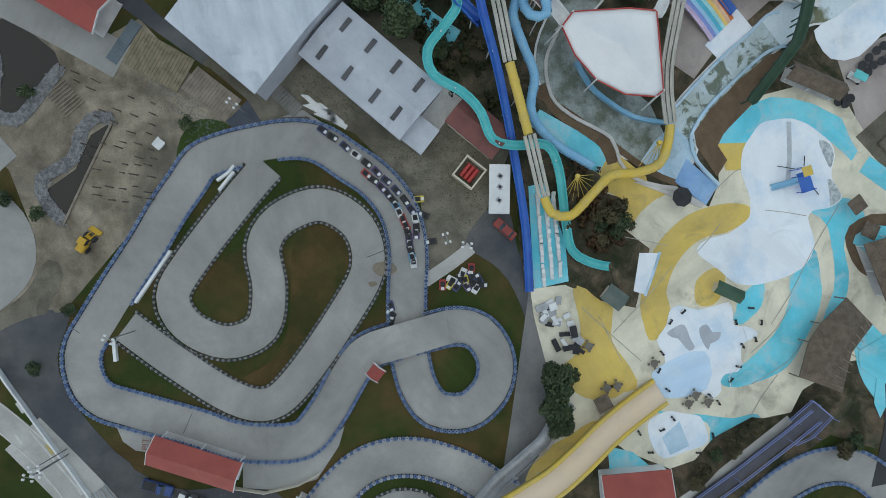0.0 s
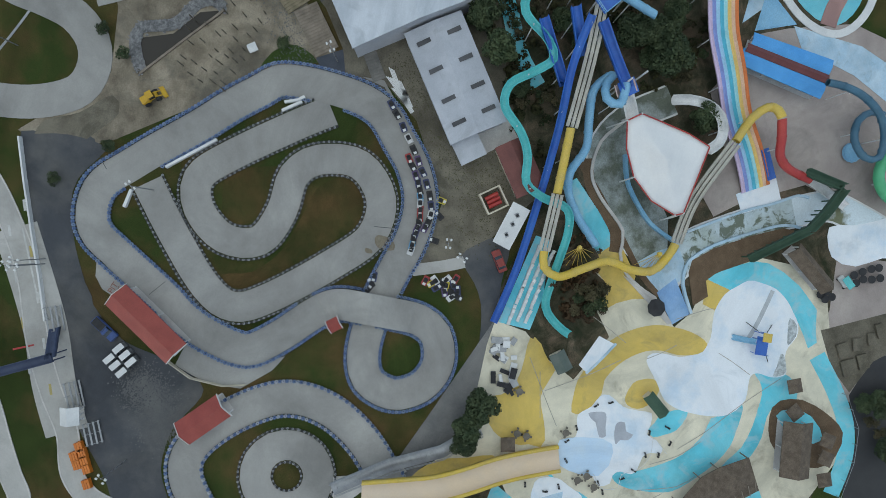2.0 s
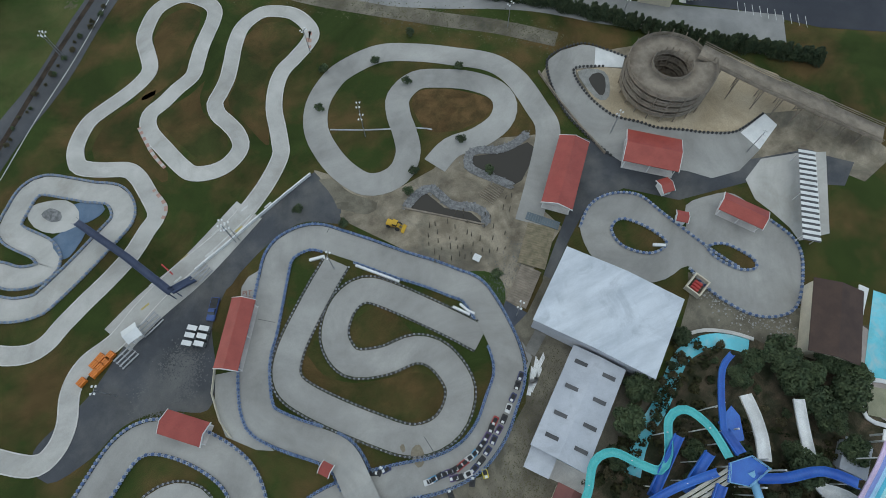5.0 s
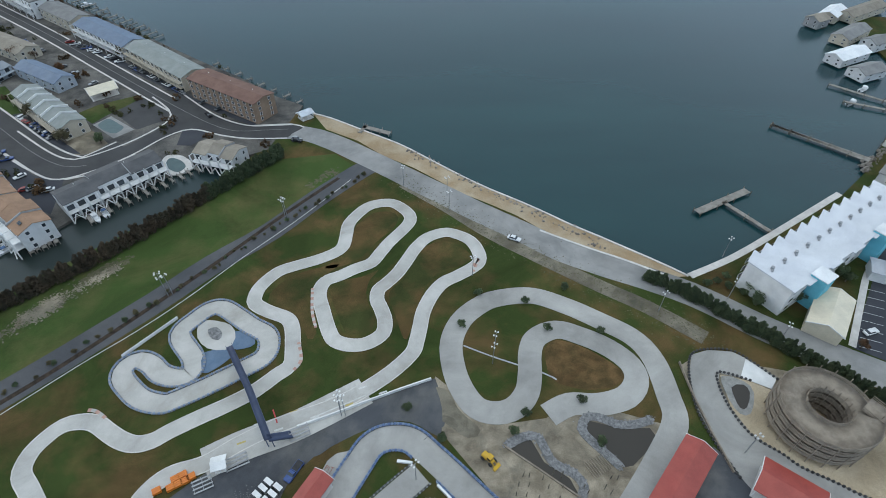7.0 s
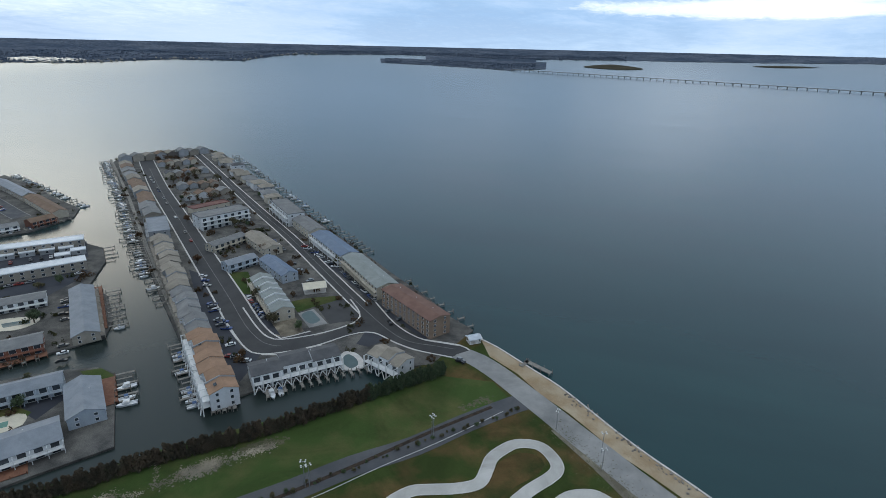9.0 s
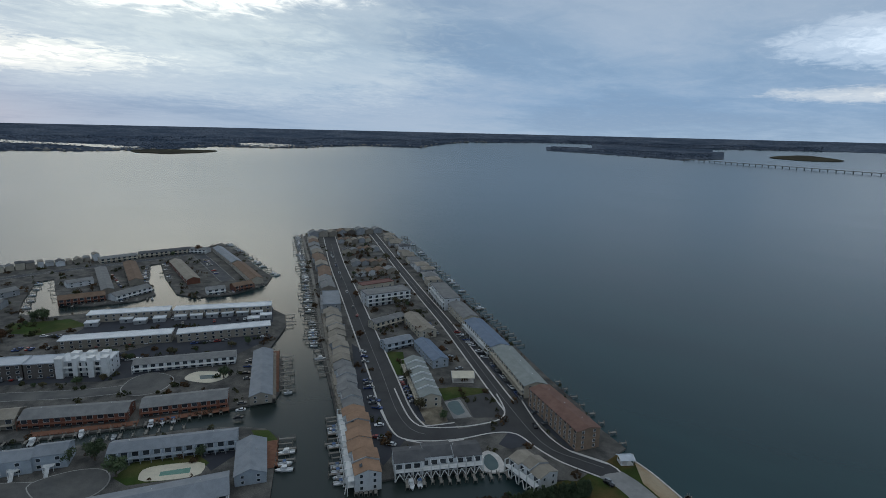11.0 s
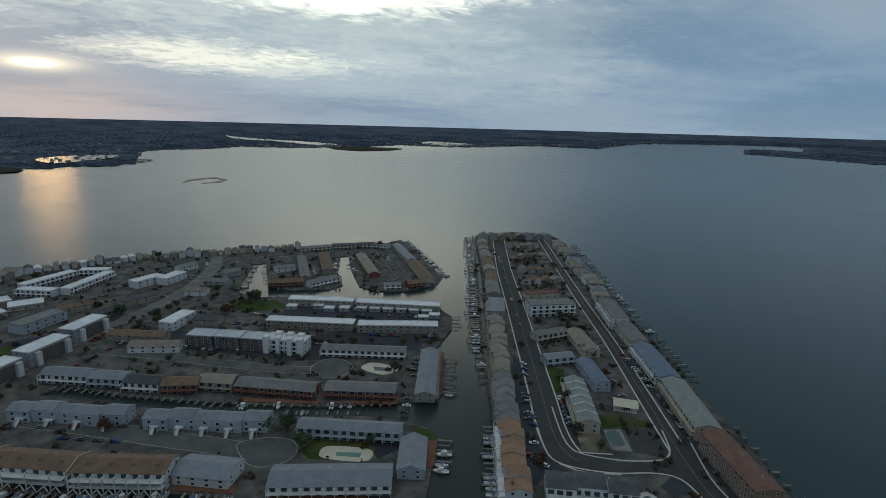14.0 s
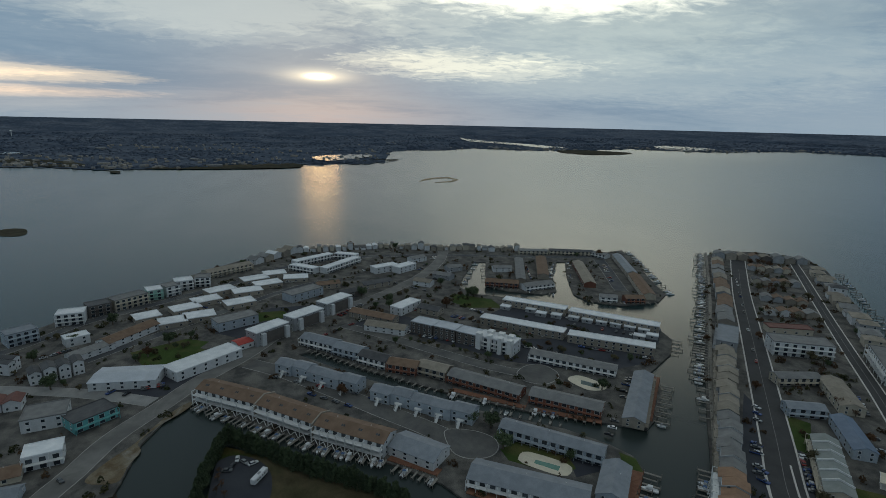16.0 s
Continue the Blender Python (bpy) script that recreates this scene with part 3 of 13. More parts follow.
pad("kart_yard", [(71, 83.8), (78.4, 88.1), (89, 83.5), (111.9, 77.6), (136.7, 42.8), (140.1, 19.9), (127.6, 17.1), (116.8, 32.4), (92.2, 37.1), (76.8, 52.9), (71.2, 61.6)], 0.02, DIRT, "sandy ground round the timber ramp")
pad("yard_lane", [(70.4, 60), (76.4, 52.2), (88.9, 39.6), (119.6, 31.6), (129.1, 22.7), (122.2, 18.4), (101.8, 29.9), (82, 33.5), (71.4, 42.5), (60.4, 42.2), (52.3, 36.8), (42.5, 29.3), (41.2, 30.9), (55.6, 43.5), (62.4, 49.8)], 0.045, ASPHALT, "grey asphalt lane between sheds")

pad("site_verge", [(41.2, 30.9), (42.5, 29.3), (39.9, 26.9), (34.5, 22.1), (27.2, 14.1), (28.6, 23.1), (33.2, 24.5), (40.3, 29.7)], 0.034, EARTH, "trodden earth beside the boardwalk")
pad("dark_patch", [(30.2, 29.3), (33.2, 24.5), (28.8, 23.0), (28.3, 27.8)], 0.05, mat("blue_black_asphalt", (0.05, 0.058, 0.075), (0.075, 0.082, 0.10), 0.2, 0.9), "blue-black asphalt patch at the end of the boards")
pad("site_grass", [(29.1, 38.0), (31.5, 35.1), (31.4, 31.9), (29.4, 28.7), (28.6, 31.7), (27.4, 36.5), (25.1, 39.7)], 0.04, LAWN, "patch of dark grass on the building site", 0.1, True)

# ---- kart tracks ----
LOOP = [(24.0, 35.3), (24.9, 30.8), (25.0, 25.3), (24.7, 20.1), (23.8, 16.1), (21.9, 12.8), (18.1, 9.3), (14.1, 5.6), (9.0, 2.9), (4.0, 2.1), (-1.5, 2.6), (-6.0, 3.9), (-11.1, 5.2), (-16.3, 6.2), (-22.2, 6.7), (-26.8, 6.2), (-30.4, 4.3), (-32.0, 0.7), (-31.9, -2.7), (-29.5, -6.5), (-26.1, -8.5), (-22.4, -8.8), (-18.2, -7.0), (-16.1, -3.1), (-15.9, 2.2), (-16.1, 8.6), (-16.8, 13.9), (-19.6, 17.8), (-25.4, 23.2), (-29.5, 28.1), (-30.0, 31.5), (-29.4, 34.9), (-28.1, 39.4), (-26.3, 43.2), (-23.8, 46.8), (-21.1, 51.4), (-18.5, 56.0), (-16.6, 59.3), (-14.5, 62.7), (-11.6, 64.7), (-7.3, 65.1), (-3.7, 63.9), (0.2, 60.2), (5.2, 55.2), (11.6, 48.4), (17.0, 43.2), (21.2, 38.5)]
INNER = [(-1.9, 55.8), (-10.7, 48.5), (-19.5, 40), (-22.1, 33.8), (-18.7, 27.3), (-9.2, 16.7), (-1.8, 10.4), (6, 10.2), (11.6, 15.9), (10.7, 23.9), (6.4, 28.2), (-1.2, 28.9), (-8, 31.9), (-9.1, 38.8), (-4.6, 44.9), (1.4, 46.3), (7, 41.4), (15.5, 31), (20.8, 23.8)]
LOOP_LINE = curve_points(LOOP, True, 1.6)
BRIDGE = Vector((-15.4, 7.2))
BRIDGE_AT = min(range(len(LOOP_LINE) // 2, len(LOOP_LINE)), key=lambda k: (LOOP_LINE[k] - BRIDGE).length) / (len(LOOP_LINE) - 1)


def loop_height(k):
    """The loop passes over itself on a low bridge."""
    return 0.12 + 2.4 * max(0.0, 1 - abs(k - BRIDGE_AT) / 0.05) ** 0.8


band("kart_track_loop", LOOP, 6.3, loop_height, TRACK, "smooth grey concrete kart track in a long loop", True, category="kart track")
band("kart_track_inner", INNER, 6.0, 0.105, TRACK, "smooth grey concrete kart track winding in an S", category="kart track")
pad("track_apron", [(-19.1, 62.0), (-23.0, 53.0), (-26.8, 45.4), (-31.7, 36.0), (-32.4, 27.6), (-29.5, 21.5), (-32.9, 23.4), (-37.9, 28.7), (-38.4, 35.5), (-36.2, 42.4), (-31.6, 41.3), (-26.8, 51.8), (-25.7, 57.0), (-24.6, 59.7), (-22.4, 61.5)], 0.085, TRACK, "concrete apron beside the red-roofed shed", 0.1)
pad("track_apron", [(-6.6, 4.9), (0.4, 3.7), (8.3, 1.6), (23, 10.7), (27.9, 14.7), (28.8, 19.5), (29.2, 15.1), (18.2, 4.8), (7.6, -1.4), (-2.9, 0.3), (-9.5, 1), (-11.6, 5.5)], 0.09, TRACK, "concrete pit apron beside the kart track", 0.1)
LOWER = [(-75, 20.9), (-64.6, 30.4), (-57.4, 35.6), (-51.1, 35.2), (-43.5, 28.9), (-37.9, 20), (-38, 11.1), (-42.6, 2.5), (-50.5, -5.2)]
band("kart_track_lower", LOWER, 6.4, 0.12, TRACK, "grey concrete kart track bending round an islet", category="kart track")
RING_C = Vector((-53.2, 15.6))
RING = [(RING_C.x + 6.4 * math.cos(k * 0.6283), RING_C.y + 6.4 * math.sin(k * 0.6283)) for k in range(10)]
band("kart_track_ring", RING, 6.2, 0.125, TRACK, "small round concrete kart track", True, category="kart track")
GRAND = [(-76.6, 40.9), (-71.7, 41.7), (-68.2, 46.1), (-66.1, 52.7), (-61.9, 57.3), (-54.2, 59.9), (-46.8, 64.8), (-37.9, 69.4), (-25.8, 73.9), (-18.1, 78.1), (-10.1, 84.0), (-4.3, 90.2), (-3.0, 94.1), (-2.0, 99.1), (-0.8, 105.5), (2.1, 112.2), (5.7, 116.9), (10.0, 119.5), (15.4, 123.1), (17.9, 126.1), (17.9, 130.7), (15.4, 136.3), (9.9, 140.0), (5.9, 140.4), (0.4, 137.7), (-3.5, 132.5), (-6.3, 126.9), (-9.4, 121.1), (-12.9, 116.8)]
GRAND += [(-14.9, 114.5), (-15.2, 110.5), (-13.7, 106.6), (-12.4, 102.0), (-12.9, 97.4), (-17.0, 94.1), (-21.6, 93.5), (-26.3, 95.1), (-28.5, 98.4), (-31.2, 105.9), (-33.4, 113.4), (-32.1, 118.6), (-27.6, 121.0), (-23.1, 123.8), (-17.9, 126.5), (-15.2, 131.0), (-12.1, 136.4), (-7.2, 143.2), (-5.2, 147.4), (-6.0, 151.5), (-10.5, 156.5), (-14.9, 157.6), (-20.9, 155.5), (-25.6, 149.3), (-27.2, 145.1), (-27.4, 140.6), (-28.0, 134.7), (-30.6, 131.5), (-36.2, 128.4)]
GRAND += [(-42.4, 126.0), (-47.8, 123.4), (-52.1, 117.6), (-53.2, 112.9), (-52.4, 109.9), (-47.9, 106.9), (-42.0, 104.1), (-39.9, 101.0), (-38.8, 96.3), (-37.8, 88.9), (-38.8, 86.3), (-40.9, 84.6), (-46.3, 79.5), (-52.8, 75.4), (-59.1, 72.1), (-65.2, 68.6), (-68.6, 66.3), (-72.5, 65.5), (-76.6, 66.7), (-80.8, 69.1), (-84.5, 71.4), (-88.1, 72.1), (-91.5, 71.6), (-94.0, 69.9), (-96.6, 65.8), (-97.4, 62.5), (-96.7, 58.8), (-93.2, 55.1), (-86.0, 47.9)]
band("kart_track_long", GRAND, 4.3, 0.12, PALETRACK, "narrow pale concrete kart track snaking over grass", True, category="kart track")
band("start_straight", [(-54.2, 59.9), (-45.4, 64.5), (-33.1, 69.4), (-16.6, 78.6)], 8.6, 0.128, PALETRACK, "wide pale concrete starting straight", category="kart track")
CROSS = [(44.8, 44.7), (54.5, 55.4), (63.0, 66.3), (64.0, 74.4), (63.6, 85.6), (60.0, 93.5), (51.6, 100.1), (42.6, 106.1), (32.8, 110.5), (22.1, 109.7), (16.2, 107.0), (10.4, 101.5), (7.1, 93.7), (7.3, 85.1), (9.3, 77.9), (12.8, 72.5), (17.9, 70.9), (22.8, 72.3), (26.6, 76.7), (28.2, 82.6), (29.2, 89.1), (31.7, 94.3), (38.3, 97.1), (45.3, 94.4), (52.1, 90.0), (56.7, 84.3), (56.8, 78.9), (52.6, 74.3), (44.9, 72.4), (37.5, 72.8), (31.0, 69.8)]
band("kart_track_double_bend", CROSS, 6.6, 0.12, TRACK, "wide grey concrete kart track in a double bend", category="kart track")
KIDS = [(-61.9, 108.7), (-55.8, 104.5), (-51.4, 101.2), (-46.7, 98.2), (-45.2, 94.1), (-46.2, 89.9), (-51.6, 86.2), (-58.8, 81.7), (-66.6, 77.5), (-69.9, 76.5), (-75.6, 78.1), (-80.5, 81.9), (-83.5, 85.3), (-83.5, 88.6), (-80.7, 90.5), (-76.7, 88.9), (-73.0, 85.7), (-68.4, 84.3), (-65.2, 85.4), (-64.8, 88.1), (-66.2, 91.3), (-69.3, 94.9), (-71.6, 98.0), (-71.8, 100.9), (-69.2, 104.6), (-66.0, 108.2)]
band("kart_track_small", KIDS, 5.2, 0.135, PALETRACK, "short pale concrete kart track ringed with tyres", True, category="kart track")
pad("kart_pad", [(55.7, 38.1), (61.1, 42.1), (67.4, 42.5), (73.5, 39.1), (76.3, 31.6), (79.1, 26.5), (82.7, 31.5), (89.9, 31.1), (95.5, 28.7), (98.8, 18.8), (100.6, 12.5), (98.2, 6.8), (90.7, -0.8), (84.5, -1.1), (78.8, 2.7), (74.4, 11.1), (73.5, 17.8), (66.7, 17.4), (59.6, 19.9), (54.3, 28.7)], 0.12, TRACK,
    "broad grey concrete kart circuit", category="kart track", smooth=True)
pad("kart_islet", [(62.2, 34.1), (66.1, 35.3), (70.4, 30.5), (72.2, 25), (67.1, 24.5), (62.2, 29.1)], 0.16, GRASS, "grass islet ringed with tyres", smooth=True)
pad("kart_islet", [(80.5, 19.7), (84.9, 18.5), (88.4, 12.6), (87.5, 10.3), (84, 11.6), (81, 15.9)], 0.16, GRASS, "grass islet ringed with tyres", smooth=True)
pad("kart_track_ramp_lane", [(74.9, 87), (80.2, 88.4), (86.8, 87.6), (90.1, 85.1), (95.6, 78.7), (92.5, 75.2), (87.8, 78.3), (80.4, 80.8), (78.7, 77.5), (79, 70), (81.3, 62.7), (86.5, 57.5), (89.5, 54.3), (95.7, 50.4), (100.5, 47), (107.5, 43.9), (117.6, 45.3), (118.8, 40.7), (109.1, 36.3), (100.9, 33.7), (93.2, 35), (88.8, 39.6), (75.8, 48), (74, 52), (71.3, 61.4), (70.2, 70.2), (71.8, 80.3)], 0.12, TRACK, "broad concrete kart lane beside the timber ramp", 0.3, category="kart track")
pad("sand_yard", [(80.3, 80.2), (87.6, 78), (92.3, 74.9), (101.7, 80.6), (118.3, 70.7), (130.1, 54.1), (127.2, 41.9), (117.7, 45.5), (107.6, 44), (100.6, 47.2), (95.8, 50.5), (89.5, 54.4), (86.6, 57.7), (81.3, 62.9), (79.2, 70.2)], 0.10, mat("pale_sand", (0.36, 0.285, 0.19), (0.44, 0.36, 0.255), 0.1, 0.95, 0.4, 2.0, speck=0.2, wear=0.2), "pale sand under the spiral ramp", 0.1)
pad("pond_margin", [(80.5, 79.8), (85.9, 78), (87.2, 74.5), (83.7, 68.5), (80.8, 68.5), (79.7, 72.7)], 0.11, mat("grey_gravel", (0.20, 0.20, 0.19), (0.28, 0.275, 0.26), 0.5, 0.95, 0.5, 3.0, speck=0.3), "grey gravel margin of the pond", 0.1, True)
pad("hotel_lot", [(129.1, 96), (141.5, 110.6), (165.7, 139.2), (189, 155.4), (232.5, 144.4), (219.6, 82.2), (169.4, 52), (152.5, 62.3), (135.5, 78.4), (122, 87.8)], 0.05, LOTASPH, "dark asphalt hotel car park with white stalls")

AUTUMN = mat("autumn_grass", (0.037, 0.043, 0.014), (0.088, 0.058, 0.024), 0.07, 0.95, 0.5, 2.5, spread=(0.40, 0.60), speck=0.3, wear=0.3, spec=0.1)
RUSSET = mat("russet_grass", (0.072, 0.050, 0.022), (0.125, 0.076, 0.034), 0.3, 0.95, 0.5, 2.5, speck=0.3, wear=0.3, spec=0.1)
for q in ([(-24.4, 145.1), (-18.8, 151.7), (-12.7, 152.5), (-9.5, 149.2), (-11.4, 143.2), (-17.0, 136.1), (-21.3, 129.4), (-26.6, 125.6), (-33.0, 124.5), (-28.9, 129.6), (-25.8, 133.6), (-25.0, 139.2)],
          [(-29.5, 118.2), (-20.7, 120.3), (-15.3, 123.2), (-17.9, 119.0), (-18.7, 113.0), (-17.1, 107.3), (-15.2, 102.8), (-16.6, 98.7), (-20.7, 97.4), (-24.1, 98.9), (-26.6, 104.3), (-29.9, 113.4)],
          [(-3.4, 128.8), (0.5, 134.1), (6.4, 136.2), (11.2, 134.6), (14.8, 130.1), (15.5, 127.3), (10.6, 123.8), (4.9, 122.0), (0.3, 115.9), (-2.5, 107.9), (-5.0, 97.2), (-6.6, 95.3), (-9.3, 103.7), (-11.2, 109.3), (-11.3, 113.9), (-7.0, 119.9)],
          [(-43.4, 121.1), (-35.7, 124.6), (-28.5, 126.2), (-31.7, 121.9), (-35.6, 117.2), (-35.4, 109.0), (-32.3, 98.2), (-34.5, 96.2), (-37.0, 102.5), (-40.9, 105.8), (-47.3, 108.3), (-48.8, 114.0)],
          [(0.8, 41.3), (3.9, 40.8), (5.7, 37.4), (7.2, 32.3), (7.5, 29.1), (3.5, 30.4), (-0.7, 30.7), (-4.3, 33.5), (-6.1, 37.2), (-4.9, 40.0)],
          [(5.0, 23.0), (7.9, 19.4), (7.6, 15.8), (4.8, 13.0), (0.8, 12.3), (-3.6, 16.3), (-10.5, 23.4), (-17.0, 30.3), (-18.3, 34.9), (-16.3, 37.6), (-14.4, 31.8), (-9.1, 27.3), (-3.1, 25.3)]):
    pad("autumn_grass", q, 0.03, AUTUMN, "browned autumn grass inside the bends of a track", 0.02, True)
pad("russet_grass", [(33.7, 89.9), (37.6, 93.4), (45.9, 89.9), (53.7, 82.7), (53.8, 80.3), (50.0, 77.5), (42.9, 76.8), (38.5, 77.9), (33.7, 80.7)], 0.035, RUSSET, "tall russet grass on the islet of a bend", 0.02, True)
band("cable_duct", [(10.5, 92.3), (19.7, 87.7), (31.7, 82.5), (35.2, 80.2)], 0.45, 0.09, STEEL, "grey cable duct across the grass and track", category="duct", thick=0.06)

# ---- sheds ----


def gable_bm(L, D, h0, rise, over=0.4, thick=0.18):
    """A pitched roof, ridge along x, over an L by D box of height h0."""
    bm = bmesh.new()
    x0, x1 = -L / 2 - over, L / 2 + over
    y = D / 2 + over
    e = h0 - over * rise / (D / 2)
    prof = [(-y, e), (0, h0 + rise), (y, e), (y, e + thick), (0, h0 + rise + thick), (-y, e + thick)]
    ends = [[bm.verts.new((x, *p)) for p in prof] for x in (x0, x1)]
    n = len(prof)
    for i in range(n):
        bm.faces.new((ends[0][i], ends[0][(i + 1) % n], ends[1][(i + 1) % n], ends[1][i]))
    for ring in ends:
        bm.faces.new((ring[0], ring[1], ring[4], ring[5]))
        bm.faces.new((ring[1], ring[2], ring[3], ring[4]))
    bmesh.ops.recalc_face_normals(bm, faces=bm.faces)
    return bm


def walls_bm(L, D, h, rise=0.0):
    """Outer walls as one closed body, with gable tops where rise is given."""
    bm = bmesh.new()
    low = [bm.verts.new((x, y, 0)) for x, y in ((-L / 2, -D / 2), (L / 2, -D / 2), (L / 2, D / 2), (-L / 2, D / 2))]
    top = [bm.verts.new((v.co.x, v.co.y, h)) for v in low]
    bm.faces.new(low[::-1])
    for i in (0, 2):
        bm.faces.new((low[i], low[(i + 1) % 4], top[(i + 1) % 4], top[i]))
    if rise:
        r = [bm.verts.new((x, 0, h + rise)) for x in (-L / 2, L / 2)]
        bm.faces.new((low[1], low[2], top[2], r[1], top[1]))
        bm.faces.new((low[3], low[0], top[0], r[0], top[3]))
        bm.faces.new((top[0], top[1], r[1], r[0]))
        bm.faces.new((top[2], top[3], r[0], r[1]))
    else:
        bm.faces.new((low[1], low[2], top[2], top[1]))
        bm.faces.new((low[3], low[0], top[0], top[3]))
        bm.faces.new(top)
    return bm


def shed(name, a, b, depth, h, rise, roof, label, posts=False, wall=WHITE, trim=True, category="shed"):
    """A long roofed shed; a to b is its middle line. posts: open sides on posts."""
    m, L = frame_of(a, b, 0.0)
    t = thing(name, m, label, category)
    part("roof", gable_bm(L, depth, h, rise), roof, t)
    if trim:
        for s in (-1, 1):
            bm = bmesh.new()
            x = s * (L / 2 + 0.42)
            for q in (-1, 1):
                v = [bm.verts.new(p) for p in ((x, q * (depth / 2 + 0.5), h - 0.45), (x, 0, h + rise - 0.1), (x, 0, h + rise + 0.25), (x, q * (depth / 2 + 0.5), h - 0.02))]
                w = [bm.verts.new(p.co + Vector((s * 0.12, 0, 0))) for p in v]
                for i in range(4):
                    bm.faces.new((v[i], v[(i + 1) % 4], w[(i + 1) % 4], w[i]))
                bm.faces.new(w)
            bmesh.ops.recalc_face_normals(bm, faces=bm.faces)
            part("bargeboard", bm, WHITE, t, "white bargeboard")
    if posts:
        n = max(3, int(L / 4))
        for k in range(n):
            for s in (-1, 1):
                bm = bmesh.new()
                x, y = -L / 2 + 0.3 + k * (L - 0.6) / (n - 1), s * (depth / 2 - 0.2)
                box(bm, x - 0.1, x + 0.1, y - 0.1, y + 0.1, 0, h + 0.05)
                part("post", bm, WHITE, t)
        bm = bmesh.new()
        box(bm, -L / 2, L / 2, -depth / 2, depth / 2, 0.0, 0.14)
        part("floor_slab", bm, CURB, t)
    else:
        part("wall", walls_bm(L, depth, h, rise - 0.05), wall, t)
    return t


RED = "kart shed with red metal roof"
shed("kart_shed", ([(-24.4, 54.6), (-32.5, 41.6)][0]), ([(-24.4, 54.6), (-32.5, 41.6)][1]), 4.7, 3.9, 1.1, REDROOF, RED + " on white posts", True)
shed("kart_shed", ([(-47.6, 36.5), (-40.9, 30.5)][0]), ([(-47.6, 36.5), (-40.9, 30.5)][1]), 4.3, 3.6, 1.1, REDROOF, RED + " beside the ring track", True)
shed("kart_shed", ([(65.6, 58.7), (52.2, 44.5)][0]), ([(65.6, 58.7), (52.2, 44.5)][1]), 7.0, 3.9, 1.2, REDROOF, RED + " at the edge of the site", True)
shed("kart_shed", ([(76.9, 51.4), (86.9, 43)][0]), ([(76.9, 51.4), (86.9, 43)][1]), 9.0, 3.9, 1.3, REDROOF, RED + " below the timber ramp", True)
shed("kart_shed", ([(89.4, 27.5), (95.1, 19.1)][0]), ([(89.4, 27.5), (95.1, 19.1)][1]), 4.6, 3.4, 1.0, REDROOF, RED + " on the broad circuit", True)
shed("ticket_hut", ([(-21.1, 13.8), (-20.1, 12.6)][0]), ([(-21.1, 13.8), (-20.1, 12.6)][1]), 1.8, 2.4, 0.5, REDROOF, "small red-roofed hut beside the kart track")
shed("ticket_hut", ([(78.8, 37.9), (81.1, 37.6)][0]), ([(78.8, 37.9), (81.1, 37.6)][1]), 3.2, 2.4, 0.7, REDROOF, "small red-roofed hut on a concrete pad")
shed("ticket_hut", ([(77.8, 29.4), (79.4, 28.1)][0]), ([(77.8, 29.4), (79.4, 28.1)][1]), 2.2, 2.4, 0.5, REDROOF, "small red-roofed hut beside the broad circuit")
shed("warehouse", ([(55.4, 21.6), (40.4, 10.4)][0]), ([(55.4, 21.6), (40.4, 10.4)][1]), 27.1, 6.8, 1.2, WHROOF, "large warehouse with a pale galvanised metal roof", wall=GREYROOF, trim=False, category="warehouse")
shed("long_shed", ([(40.9, 7.9), (23, -5.4)][0]), ([(40.9, 7.9), (23, -5.4)][1]), 11.2, 4.4, 0.5, GREYROOF, "long shed with a pale grey membrane roof and skylights", wall=GREYROOF, trim=False)
shed("brown_shed", ([(22.4, -12.2), (14.4, -18.3)][0]), ([(22.4, -12.2), (14.4, -18.3)][1]), 5.5, 3.4, 0.8, mat("maroon_roof", (0.13, 0.045, 0.04), (0.17, 0.06, 0.05), 0.4, 0.7), "shed with a faded maroon roof", wall=CREAM, trim=False)

band("verge_path", [(-7.9, 169.3), (8, 154.7), (22.5, 140), (39.6, 126), (55.5, 113.6), (67.6, 104.8), (81.1, 92.6)], 5.5, 0.045, EARTH, "brown trodden path along the road", category="path", step=3)
THIN = mat("thin_bare_grass", (0.095, 0.086, 0.050), (0.066, 0.066, 0.030), 0.5, 0.95, 0.4, 2.5, speck=0.3, wear=0.25)


def soil_scatter(name, pts, width, n, z, mt, label, seed, sizes=(0.15, 0.8)):
    """Worn spots thinning out to both sides of a line; one object, too many to count."""
    rnd = random.Random(seed)
    line = curve_points(pts, False, 1.0)
    verts, faces = [], []
    for k in range(n):
        p = rnd.choice(line)
        x, y = p.x + rnd.gauss(0, width), p.y + rnd.gauss(0, width)
        r, turn, thin = rnd.uniform(*sizes), rnd.uniform(0, 6.28), rnd.uniform(0.35, 1.0)
        v0 = len(verts)
        for q in range(7):
            a, g = q * 0.8976, r * rnd.uniform(0.6, 1.2)
            u, v = g * math.cos(a), g * math.sin(a) * thin
            verts.append((x + u * math.cos(turn) - v * math.sin(turn), y + u * math.sin(turn) + v * math.cos(turn), z + k * 0.00001))
        faces.append(tuple(range(v0, v0 + 7)))
    me = bpy.data.meshes.new(name)
    me.from_pydata(verts, [], faces)
    me.materials.append(mt)
    tagged(new(name, me), label, "soil", "", "stuff")


